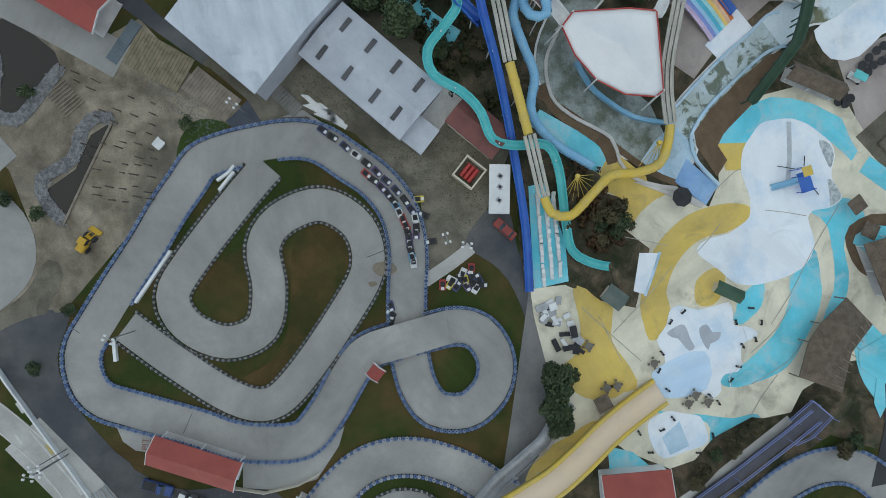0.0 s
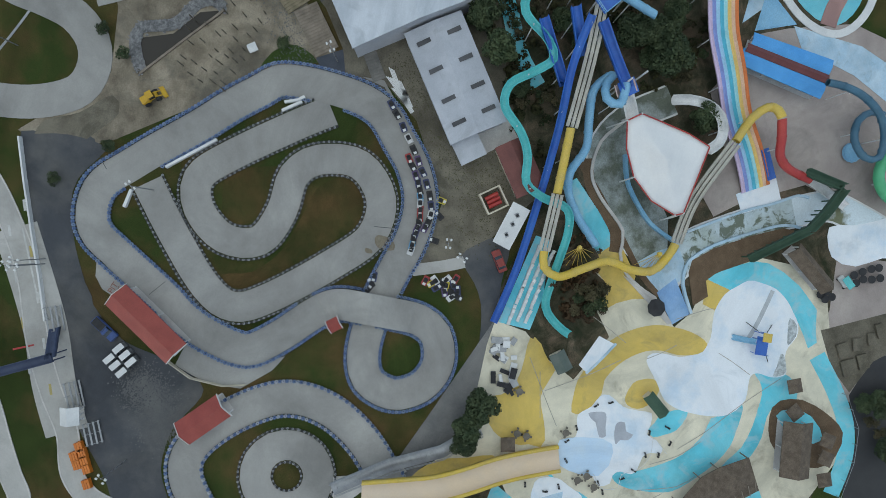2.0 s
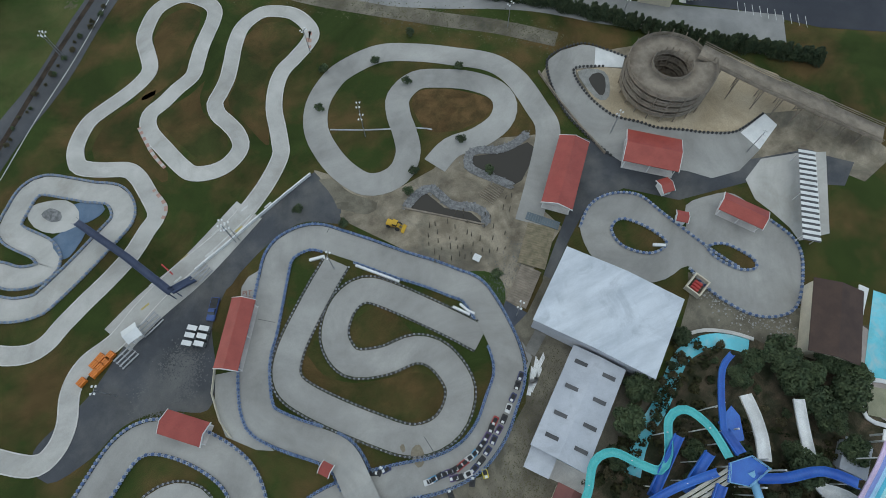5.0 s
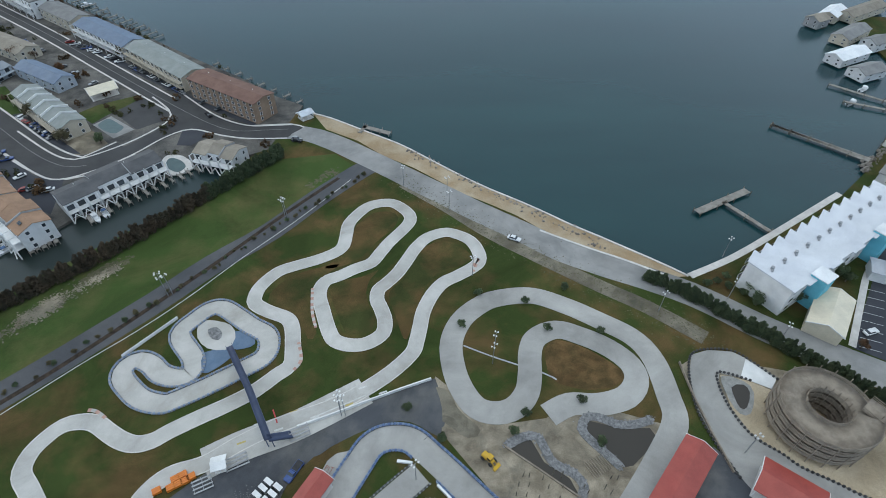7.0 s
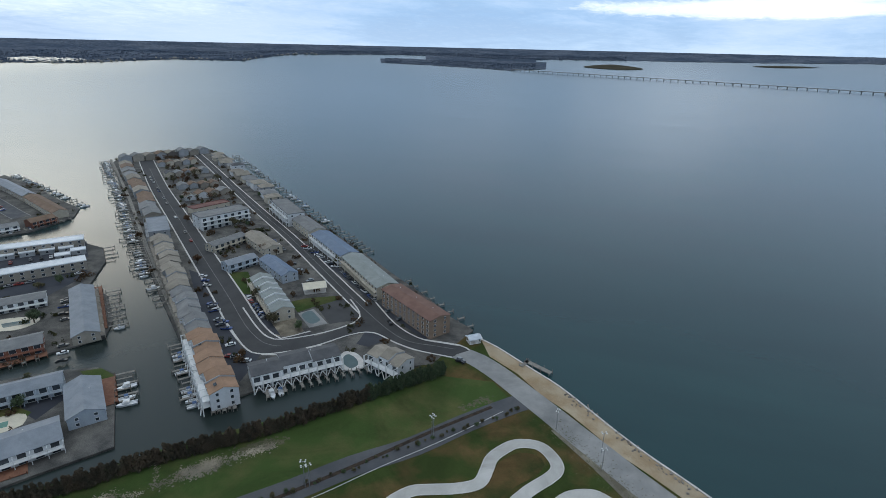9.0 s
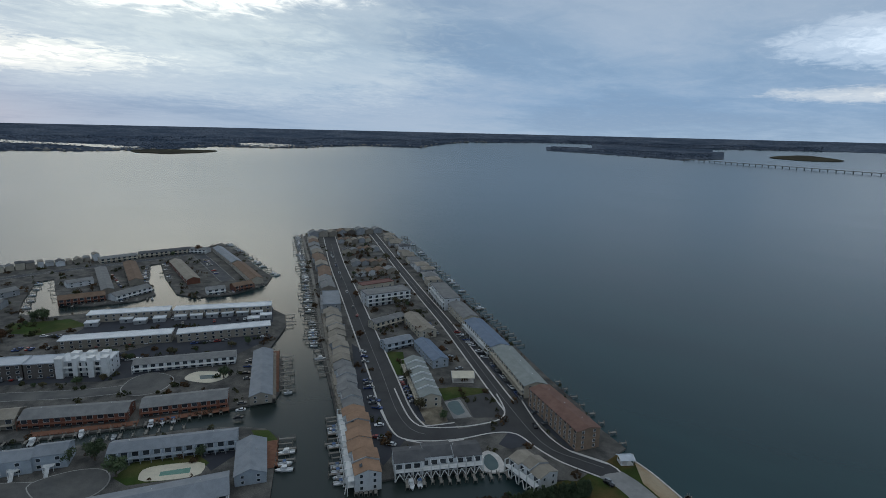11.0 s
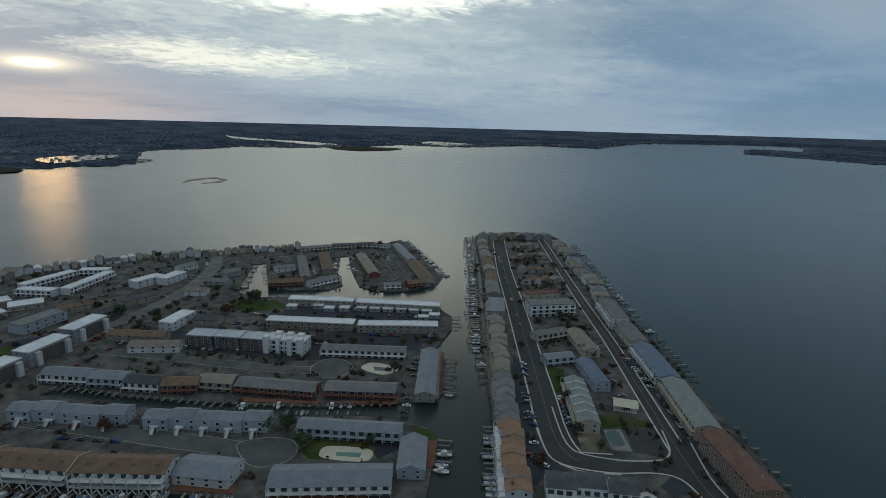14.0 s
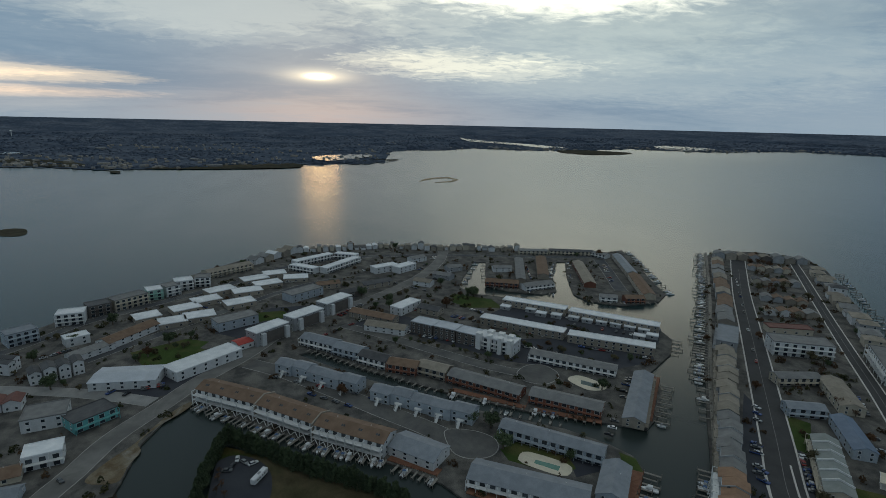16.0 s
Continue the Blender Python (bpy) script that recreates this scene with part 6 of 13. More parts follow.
building("motel", "low grey-roofed apartment house", [(-248.4, 273.1), (-242.7, 299.4)], 6.5, 9, 2, "gable", "grey", "cream", 1.6, -1, 3.6, "motel")
building("motel", "pale blue two-storey motel", [(-217.5, 249.6), (-210.2, 267.8)], 6.5, 9, 2, "gable", "blue", "blue", 1.6, -1, 3.6, "motel")
building("hotel_block", "white three-storey hotel with balconies", [(-290.4, 310.3), (-273.2, 343.8)], 10, 16, 3, "flat", "grey", "white", 0, -1, 4.4, "hotel")
building("motel", "low motel with a faded red flat roof", [(-321.3, 338.5), (-309.6, 367.6)], 5, 10, 1, "flat", "red", "cream", 0, 0, 4.0, "motel")
shed("open_pavilion", ([(-157.6, 240.5), (-148.1, 247.8)][0]), ([(-157.6, 240.5), (-148.1, 247.8)][1]), 9, 3.2, 1.6, CREAM, "open pavilion with a cream roof", True)
house_row("bungalow", *[(-356.8, 369), (-338.1, 406.1)], 4, 10, (5, 6.5), ("brown", "tan", "grey", "blue"), ("white", "taupe", "blue"), "bungalow between the streets", True, 1, seed=4)
house_row("bungalow", *[(-387.7, 396.2), (-366.5, 427.1)], 4, 10, (5, 6.5), ("brown", "tan", "grey"), ("cream", "taupe", "grey"), "bungalow between the streets", True, 1, seed=5)
house_row("bungalow", *[(-436.6, 432.6), (-413.9, 468.6)], 5, 10, (5, 6.5), ("brown", "dark", "grey"), ("cream", "taupe", "grey"), "bungalow between the streets", True, 1, seed=6)
house_row("bungalow", *[(-482.1, 469.5), (-457.1, 502.9)], 5, 11, (5, 6.5), ("brown", "dark", "tan"), ("cream", "taupe", "grey"), "bungalow between the streets", True, 1, seed=7)
house_row("town_house", *[(-511.8, 455.9), (-331.5, 311.2)], 12, 11.5, (7, 9), ("tan", "grey", "grey", "brown"), ("white", "taupe", "grey"), "town house on the channel", False, 2, seed=8)
house_row("town_house", *[(-463.1, 544), (-274.1, 388.6)], 14, 13, (7, 9), ("tan", "grey", "grey", "dark"), ("white", "taupe", "grey", "cream"), "town house on the bay", True, 2, seed=9)
house_row("town_house", *[(-534, 468.4), (-487.5, 556.9)], 8, 12, (7.5, 10), ("dark", "grey", "tan", "brown"), ("taupe", "grey", "dark"), "tall house at the point", True, 3, seed=10)
for k, (x, y) in enumerate([(-357.7, 368.5), (-400.3, 423.6), (-411.1, 416.6), (-377.9, 422.8), (-354.3, 409.2), (-436.6, 450), (-439.8, 473.9), (-497.5, 488.7), (-376.5, 439), (-196.3, 269.7), (-183.1, 266.6), (-150.8, 201.3), (-136.6, 201.6), (-308.3, 319.4), (-267.5, 323.3), (-259.9, 327.9), (-162.1, 287.6), (-157.7, 283.6), (-302, 403.5), (-242.1, 254.1), (-175.8, 224)]):
    put_tree("yard%d" % (k % 3), x, y, 0.8 + 0.25 * (k % 3))

# channel-side promenade, its piers and boats
band("promenade", [(-557.1, 477.2), (-497.7, 430.8), (-400.9, 353.8), (-332.7, 297.2), (-287.1, 259.8), (-255.3, 233.9), (-235.6, 218.5), (-206.6, 195.6), (-183, 176.5)], 2.8, 0.35, DECKWOOD, "long timber boardwalk along the channel", category="boardwalk", thick=0.3, step=5)
berths(*[(-551.2, 472.6), (-403.7, 354.7)], -1, 34, 13, 0.85, 11)
berths(*[(-403.7, 354.7), (-307.8, 275.7)], -1, 24, 13, 0.9, 19)
berths(*[(-307.8, 275.7), (-253.3, 231.8)], -1, 14, 12, 0.75, 20)
berths(*[(-250.8, 230), (-215, 201.6)], -1, 5, 8, 0.2, 12)
berths(*[(-180.6, 173.5), (-139.9, 139.3)], -1, 14, 8, 0.6, 13)
berths(*[(-136.5, 138.3), (-129.5, 144.7)], -1, 5, 7, 0.2, 14)
berths(*[(-123.2, 152.3), (-90.7, 183.9)], -1, 13, 5, 0.15, 15)
berths(*[(-449.3, 553.4), (-238.2, 377.6)], 1, 30, 9, 0.6, 16)
berths(*[(-235.7, 375.3), (-148.5, 305.9)], 1, 16, 8, 0.2, 17)
berths(*[(-112.2, 276.5), (-55.6, 229.6)], 1, 8, 4, 0.1, 18)
park_cars(*[(-197, 211.7), (-160.7, 183)], 6, 60, 3, 0.6)
park_cars(*[(-227.3, 240.6), (-198.6, 215)], 5, 60, 4, 0.5)
park_cars(*[(-154.1, 169.4), (-140.9, 169)], 3, 20, 5, 0.7)
park_cars(*[(-183, 224), (-156.8, 204.7)], 6, 0, 6, 0.8)
park_cars(*[(-151, 273), (-110.7, 239.7)], 12, 0, 7, 0.5)
park_cars(*[(-103.6, 235.1), (-77.8, 217)], 12, 90, 8, 0.25)
park_cars(*[(-197.6, 305.5), (-156.1, 277.2)], 10, 60, 9, 0.5)
park_cars(*[(-187.5, 274.9), (-159.6, 252.6)], 6, 90, 10, 0.7)
park_cars(*[(-272, 347.2), (-201.5, 290.2)], 9, 0, 11, 0.4)
park_cars(*[(-353.3, 348), (-270.8, 282.3)], 10, 0, 12, 0.4)
park_cars(*[(-448.3, 424.9), (-356, 350.8)], 12, 0, 13, 0.4)
put_car(2, -97.1, 222.3, -50)
shed("gate_house", ([(-55.1, 217.7), (-50.7, 221.3)][0]), ([(-55.1, 217.7), (-50.7, 221.3)][1]), 4.5, 2.6, 0.9, WHROOF, "small white waterside kiosk with a pale metal roof", True)
dock(*[(-26.3, 210.8), (-14.3, 204.8)], 2.4, 0.4, "timber landing stage below the seawall")
dock(*[(-27.6, 205.7), (-25.3, 211.4)], 1.6, 0.4, "short timber gangway to the landing")

# ---- the canal quarter ----
TKERB = mat("dull_kerb", (0.22, 0.215, 0.205), (0.32, 0.31, 0.29), 0.15, 0.9, 0.1, 3.0, wear=0.25)
def road(name, pts, width, label="grey asphalt street with pale kerbs", mt=None, z=0.05):
    LANES_OF_TOWN.append((curve_points(pts, False, 4.0), width / 2 + 1.5))
    band(name + "_kerb", pts, width + 0.8, z, TKERB, "pale concrete kerb", category="kerb", thick=0.2, step=5)
    band(name, pts, width, z + 0.015, mt or ASPHALT, label, thick=0.2, step=5)


STREET = mat("worn_grey_street", (0.085, 0.085, 0.084), (0.125, 0.121, 0.114), 0.08, 0.9, 0.2, 4.0, speck=0.15, wear=0.2, spec=0.25)
pad("turning_kerb", [(-237.9, 61.8), (-238.6, 68.9), (-234.2, 78.5), (-226.8, 84.7), (-218.9, 84.3), (-213.0, 78.8), (-212.3, 69.9), (-216.3, 63.3), (-223.5, 60.7)], 0.095, TKERB, "pale kerb round a turning place", 0.2, True, "kerb")
pad("turning_circle", [(-237.5, 62.1), (-238.1, 69.1), (-233.8, 78.2), (-226.7, 84.2), (-219.1, 83.8), (-213.5, 78.6), (-212.8, 70.0), (-216.6, 63.7), (-223.5, 61.2)], 0.112, STREET, "round asphalt turning place with a pale kerb", 0.2, True, "road")
road("canal_avenue", [(-194.4, -106.7), (-218.5, -109.7), (-239.4, -103.4), (-265.5, -95.9), (-294.4, -80), (-318.4, -67.2), (-349.1, -45.3), (-388.1, -22.1), (-414.3, 2.5), (-432.9, 25.7), (-464.6, 62.9), (-509, 103), (-564, 136.3), (-615.1, 155.5)], 11, "wide worn grey avenue", mat("avenue_asphalt", (0.118, 0.116, 0.112), (0.175, 0.170, 0.160), 0.06, 0.9, 0.2, 4.0, speck=0.08, wear=0.25, spec=0.3), 0.06)
road("court_street", [(-338.2, -40.2), (-319.9, -17.7), (-294.6, 7.0), (-264.0, 34.3), (-242.6, 54.0), (-230.2, 63.9), (-223.3, 73.3)], 12, mt=STREET, z=0.07)
road("second_street", [(-394.2, 21.9), (-367.3, 49.4), (-331.5, 82.0), (-306.4, 105.7), (-293.1, 122.0), (-288.1, 133.5)], 9, mt=STREET, z=0.08)
road("cross_street", [(-335, -196), (-326.2, -159.5), (-319.1, -134.6), (-309.2, -109), (-298.3, -86.5)], 9, "worn concrete street", OLDROAD, 0.05)
road("bay_drive", [(-373.9, -204.2), (-400.8, -184.7), (-430.7, -168), (-462.5, -134.6), (-515.3, -77.2), (-577.1, -17.7), (-602.6, 56.2), (-594.3, 160.5), (-569.7, 263.7), (-558.9, 331.1)], 8, "asphalt drive along the bay", ASPHALT, 0.05)
road("inner_drive", [(-361.2, -140.6), (-392.9, -113), (-443.3, -67.9), (-495.7, -16.2), (-517.2, 20.5)], 7, z=0.045)
pad("turning_kerb", [(-293.0, 122.5), (-300.9, 132.8), (-299.8, 142.8), (-289.4, 147.5), (-280.4, 145.2), (-274.3, 135.1), (-276.7, 126.8), (-283.2, 121.4)], 0.097, TKERB, "pale kerb round a turning place", 0.2, True, "kerb")
pad("turning_circle", [(-292.8, 123.0), (-300.4, 132.8), (-299.4, 142.5), (-289.3, 147.0), (-280.7, 144.8), (-274.8, 135.0), (-277.1, 127.1), (-283.3, 121.8)], 0.115, STREET, "round asphalt turning place with a pale kerb", 0.2, True, "road")
pad("court_lawn", [(-217.5, 84.3), (-222.2, 96.2), (-208.9, 113.9), (-195.9, 113), (-193, 103.3), (-208.3, 85.1)], 0.05, LAWN, "court lawn round a pool")
pad("court_lawn", [(-203.4, 139.2), (-196.9, 144.1), (-187.6, 141.7), (-178.9, 132.3), (-180.3, 129.6), (-191.2, 134.6)], 0.05, LAWN, "lawn on the point")
pad("court_lawn", [(-453.8, 123.2), (-432, 153.6), (-408.9, 155.7), (-414.2, 127.5), (-430.9, 117.1)], 0.05, LAWN, "lawn beside the basin")
pad("court_lawn", [(-369.7, -117.3), (-387.8, -86.6), (-379.6, -70.6), (-349.6, -82.6), (-340.9, -100)], 0.05, LAWN, "lawn with shrubs")
pad("court_lawn", [(-433.2, -49.7), (-435.1, -23.9), (-420.1, -14.7), (-412.3, -39.6)], 0.05, LAWN, "lawn strip")
pad("court_paving", [(-246.3, 96.3), (-206.7, 135.1), (-191.8, 122.1), (-190.3, 110.2), (-208.9, 113.9), (-223.9, 88.1)], 0.04, LOTASPH, "dark asphalt court")
pad("court_paving", [(-410.4, 37.4), (-411.9, 64.8), (-347.6, 120.3), (-336.5, 177.1), (-306.5, 226.6), (-289.4, 219.2), (-281.8, 173.3), (-308.6, 122.9), (-368.9, 66.3), (-382.1, 26.3)], 0.04, LOTASPH, "dark asphalt court")
pad("court_paving", [(-414.9, 163.1), (-340.8, 260.1), (-314.1, 238.8), (-346.6, 182.1), (-392.1, 135.1)], 0.035, LOTASPH, "dark asphalt court between white-roofed rows")
pad("court_paving", [(-327.6, -126.2), (-338.9, -90), (-351.7, -49), (-309.5, -71.6), (-301.5, -90.1)], 0.045, LOTASPH, "dark asphalt car park")
pad("court_paving", [(-380.4, -48.5), (-433.8, 21.1), (-468.1, 43.1), (-444.3, 3.1), (-443.8, -33.1), (-395, -69.2)], 0.035, LOTASPH, "dark asphalt car park")
pad("pool_surround", [(-210.2, 90.9), (-212.6, 96.7), (-199.7, 110.8), (-193.4, 109), (-193, 103.3), (-204.9, 90.7)], 0.09, CREAM, "pale pool surround", 0.1, True)
pad("swimming_pool", [(-206, 97.6), (-198.9, 106.7), (-196.1, 104.2), (-203.8, 95.8)], 0.12, mat("green_pool_water", (0.10, 0.22, 0.17), (0.13, 0.26, 0.20), 0.3, 0.2), "small pool with green water", 0.05, category="pool")
pad("pool_surround", [(-277.2, 149.6), (-280.7, 159), (-267.4, 168.2), (-260.9, 165.1), (-262.9, 155.2)], 0.09, CREAM, "pale pool surround", 0.1, True)
pad("swimming_pool", [(-274.9, 157.1), (-266.6, 165.4), (-262.8, 162.5), (-270.2, 154.7)], 0.12, MATS["covered_pool"], "small covered pool", 0.05, category="pool")

DRYBANK = mat("brown_bank", (0.115, 0.085, 0.052), (0.17, 0.145, 0.105), 0.16, 0.95, 0.5, 2.0, speck=0.25, wear=0.3, spec=0.1, stain=((0.27, 0.26, 0.24), 0.09, 0.56, 0.66, 0.6))
pad("canal_bank", [(-232.0, -96.6), (-245.9, -91.9), (-256.6, -85.2), (-270.7, -79.9), (-286.5, -73.3), (-294.2, -67.0), (-291.1, -65.2), (-282.7, -69.5), (-272.3, -77.2), (-258.9, -82.9), (-250.8, -80.0), (-240.4, -82.2), (-228.8, -83.6)], 0.06, DRYBANK, "bare brown bank between the avenue and the canal", 0.2, True)
pad("canal_bank", [(-217.6, -38.7), (-219.2, -44.0), (-230.4, -44.5), (-234.8, -39.6), (-235.2, -27.4), (-224.1, -11.2), (-205.2, 16.3), (-184.5, 41.0), (-171.0, 48.6), (-189.5, -10.9)], 0.03, mat("brown_rough_grass", (0.055, 0.052, 0.028), (0.085, 0.07, 0.042), 0.08, 0.95, 0.5, 2.5, speck=0.3, wear=0.3, spec=0.1), "rough brown grass behind the hedge", 0.1, True)

BAL = "white-balconied town house row with a brown shingle roof"
for q in ([(-299.6, -59.7), (-276.6, -27.1)], [(-275.1, -25.9), (-251.5, 1.3)], [(-249.6, 2.4), (-226.9, 32.7)]):
    building("canal_row_house", BAL, q, 10, 13, 3, "gable", "brown", "white", 2.4, -1, 4.2, "row house", "brown-roofed canal rows", 0, True, 4)
for q in ((-275.9, -26.5), (-250.5, 1.9)):
    m, L = frame_of((q[0] - 0.3, q[1] - 0.36), (q[0] + 0.3, q[1] + 0.36), 0.0)
    t = thing("party_wall", m, "pale chevron party wall between brown-roofed rows", "wall", "party walls")
    bm = bmesh.new()
    for e in (-1, 1):
        v = box(bm, -0.4, 0.4, min(0, e * 7.6), max(0, e * 7.6), 0.0, 10.5)
        for k in ((4, 5) if e < 0 else (6, 7)):
            v[k].co.z -= 2.5
    part("wall", bm, WALLS["taupe"], t)
building("canal_house", "blue-grey roofed house with a red-brown deck", [(-229.5, 36.8), (-212.7, 54.3)], 7, 15, 2, "gable", "blue", "white", 2.4, 0, 4.0)
building("canal_house", "long blue-grey roofed house with a red-brown deck", [(-200.2, 64.9), (-172.2, 106.4)], 7, 15, 2, "gable", "blue", "white", 2.4, -1, 4.0)
building("canal_house", "blue-grey house with its gable to the channel", [(-189.6, 129.7), (-169.8, 114.4)], 7, 12, 2, "gable", "blue", "blue", 2.4, 0, 4.0)
building("court_house", "long two-storey blue-grey row house with galleries", [(-231.5, 90.5), (-198.6, 128.7)], 7, 10, 2, "gable", "blue", "blue", 1.8, -1, 3.6, "row house")
building("stepped_row_house", "blue-grey row house with white outside stairs", [(-326.3, -20), (-287.9, 24.9)], 8, 10, 2, "gable", "blue", "blue", 2.0, 0, 3.8, "row house", steps=4, units=5)
building("stepped_row_house", "blue-grey row house with white outside stairs", [(-280.7, 32.4), (-243.2, 79.8)], 8, 10, 2, "gable", "blue", "blue", 2.0, 0, 3.8, "row house", steps=5, units=5)
for i, q in enumerate(([(-366.1, -5.8), (-347.7, 15.5)], [(-345.8, 15.4), (-332.2, 31.7)], [(-329.7, 30.3), (-316, 45.9)], [(-314.3, 45.7), (-304.3, 62.4)], [(-307.3, 64.1), (-294.5, 79)])):
    building("canal_town_house", ("blue-grey", "blue-grey", "dark brown", "brown", "tan")[i] + "-roofed town house by a canal", q, 7.5, 11, 2, "gable", ("blue", "blue", "dark", "brown", "tan")[i], ("white", "blue", "white", "rust", "taupe")[i], 2.2, -1, 3.6, "row house")
building("canal_row_house", "low grey-roofed row house with a red deck", [(-293.2, 80.4), (-261.7, 113.4)], 6.5, 12, 2, "gable", "grey", "rust", 2.0, -1, 3.8, "row house")
building("canal_row_house", "low grey-roofed row house with a red deck", [(-260.6, 118.7), (-236.2, 149.4)], 6.5, 12, 2, "gable", "grey", "rust", 2.0, -1, 3.8, "row house")
building("channel_house", "grey-roofed house standing along the channel", [(-267.7, 195.4), (-220.5, 157.7)], 6.5, 11, 2, "gable", "blue", "taupe", 2.0, 1, 3.8)
building("carport_row", "long low grey-roofed row with open carports", [(-311.6, 139.7), (-277, 182.5)], 6, 10, 2, "gable", "grey", "white", 1.4, -1, 3.6, "row house")
ob = building("white_villa", "white three-storey house with roof terraces", [(-338.9, 113.7), (-318.9, 132.4)], 9, 12, 3, "flat", "white", "white", 0, -1, 3.6)
for x, w in ((-11.6, 3.6), (-3.4, 2.4), (4.6, 3.0), (11.8, 3.2)):
    bm = bmesh.new()
    box(bm, x - w / 2, x + w / 2, -8.6, -4.2, 0.0, 11.4)
    box(bm, x - w / 2 - 0.2, x + w / 2 + 0.2, -8.8, -4.0, 11.4, 11.7)
    part("stair_tower", bm, WHITE, ob, "white corner tower")
for x in (-7.5, 0.6, 8.2):
    bm = bmesh.new()
    box(bm, x - 2.2, x + 2.2, 1.0, 5.4, 9.0, 11.0)
    part("penthouse", bm, WHITE, ob, "white roof room")
for q in ([(-374.1, 73.6), (-362.2, 86.8)], [(-362, 87.6), (-350.5, 100.6)], [(-349.3, 101.1), (-338.4, 112.8)]):
    building("dark_block", "dark three-storey apartment block with a pale flat roof", q, 9, 12, 3, "flat", "pale", "dark", 0, 0, 2.6, "apartment house", "dark apartment blocks")
for q in ([(-417.3, 160.1), (-383.3, 201.3)], [(-380.2, 202.8), (-334.8, 254)], [(-379.5, 127.9), (-337.9, 177.3)], [(-334.4, 178.7), (-300.4, 226.1)]):
    building("white_roofed_row", "town house row under a long white flat roof", q, 6.0, 10, 2, "flat", "white", "taupe", 0, 0, 3.0, "row house", "white-roofed rows")
GARAGES = [(-405.8, 157), (-395.3, 175.4), (-384.8, 179.8), (-378.8, 190.4), (-371.3, 202), (-364.6, 210.3), (-357.9, 218.8), (-351.4, 227.2), (-343.9, 234.7), (-336.6, 242.1), (-326.3, 231.4), (-325.4, 241.6)]
for k, (x, y) in enumerate(GARAGES):
    u = Vector((GARAGES[9][0] - GARAGES[0][0], GARAGES[9][1] - GARAGES[0][1])).normalized() * 4
    building("garage", "small garage with a white flat roof", ((x - u.x, y - u.y), (x + u.x, y + u.y)), 3, 6, 1, "flat", "white", "grey", 0, 0, 5, "garage", "white-roofed garages")
# west end: low flats with white roofs
for i, q in enumerate(([(-415.1, -110.7), (-421.3, -92.7)], [(-424.3, -95.2), (-430.5, -74.2)], [(-442, -107.7), (-452.3, -89.4)], [(-460.7, -96), (-470.7, -76.5)], [(-450.1, -69.3), (-459.5, -48.3)], [(-481.8, -67), (-489.4, -44.2)], [(-501.1, -50.9), (-510.1, -28.6)], [(-485.7, -89.2), (-499, -69.1)], [(-517.9, -63.4), (-527.8, -41.8)], [(-536.5, -45.5), (-541.3, -25)], [(-521.1, -25.9), (-521.2, -3.3)], [(-428.5, -130.8), (-436.8, -115)])):
    building("flat_block", "low flat block with a white roof", q, 4, 15, 1, "flat", "white", "taupe", 0, 0, 4, "apartment house", "white-roofed flats")
building("store_block", "long white-roofed block with white walls", [(-325.7, -83.5), (-354.6, -50.4)], 6, 15, 2, "flat", "white", "white", 0, 0, 4, "shop")
building("store_block", "broad block with a pale grey metal roof", [(-327.8, -123.3), (-325.1, -87.9)], 6, 20, 2, "gable", "pale", "white", 1.0, 0, 4, "shop")
building("store_block", "shop block with a grey roof and pale walls", [(-401.7, -69.7), (-416.4, -43.6)], 7, 14, 2, "flat", "grey", "blue", 0, 0, 4, "shop")
building("store_block", "pale blue shop block with a grey roof", [(-457.7, -20.7), (-477.8, 5.4)], 7, 14, 2, "flat", "grey", "blue", 0, 0, 4, "shop")
for q in ([(-367.7, -41.5), (-385.6, -20.8)], [(-392.1, -17.4), (-410.8, 4)], [(-419.9, 6.9), (-439.6, 27.7)]):
    ob = building("white_apartment", "white-roofed apartment block with white stair towers", q, 10, 12, 3, "flat", "white", "grey", 0, 0, 3.8, "apartment house", "white-towered apartments")
    w = (Vector(q[1]) - Vector(q[0])).length
    for f in (0.18, 0.9):
        bm = bmesh.new()
        box(bm, -w / 2 + f * w - 1.6, -w / 2 + f * w + 1.6, -8.2, -6.02, 0, 8.6)
        part("stair_tower", bm, WALLS["white"], ob, "white stair tower")
    # a dark slab lies on the wall here; no recess is cut
    bm = bmesh.new()
    box(bm, -w / 2 + 0.26 * w, -w / 2 + 0.82 * w, -6.3, -6.02, 0.4, 8.4)
    part("dark_front", bm, WALLS["dark"], ob, "dark slab on the front")
for q in ([(-561.4, -18.3), (-541.8, 5.1)], [(-540.7, 11.8), (-582.2, 49.4)], [(-573, -17.4), (-602.4, 21.7)], [(-604.1, 28), (-592.5, 50.3)]):
    building("motor_lodge", "white flat-roofed lodge round a court", q, 6, 9, 2, "flat", "white", "white", 0, -1, 3.8, "motel", "lodge wings")
building("teal_motel", "dark flat-roofed motel with teal walls", [(-277.2, -119.1), (-290.9, -104.2)], 6, 14, 2, "flat", "dark", "teal", 0, -1, 3.8, "motel")
building("white_house", "white flat-roofed house with stepped roofs", [(-285.5, -141.2), (-289.5, -123)], 7, 16, 2, "flat", "grey", "white", 0, 0, 3.8)
building("white_house", "white two-storey house with a flat roof", [(-249.6, -125.8), (-253.5, -111.7)], 7, 11, 2, "flat", "white", "white", 0, -1, 3.8)
building("cottage", "cottage with a brown roof", [(-240.2, -134.4), (-243, -123.7)], 5, 10, 1, "gable", "brown", "cream", 2.2, 0, 3.8)
building("cottage", "cottage with pale blue walls", [(-225.6, -125.6), (-226.5, -117.3)], 5, 10, 2, "gable", "blue", "blue", 2.0, 0, 3.8)
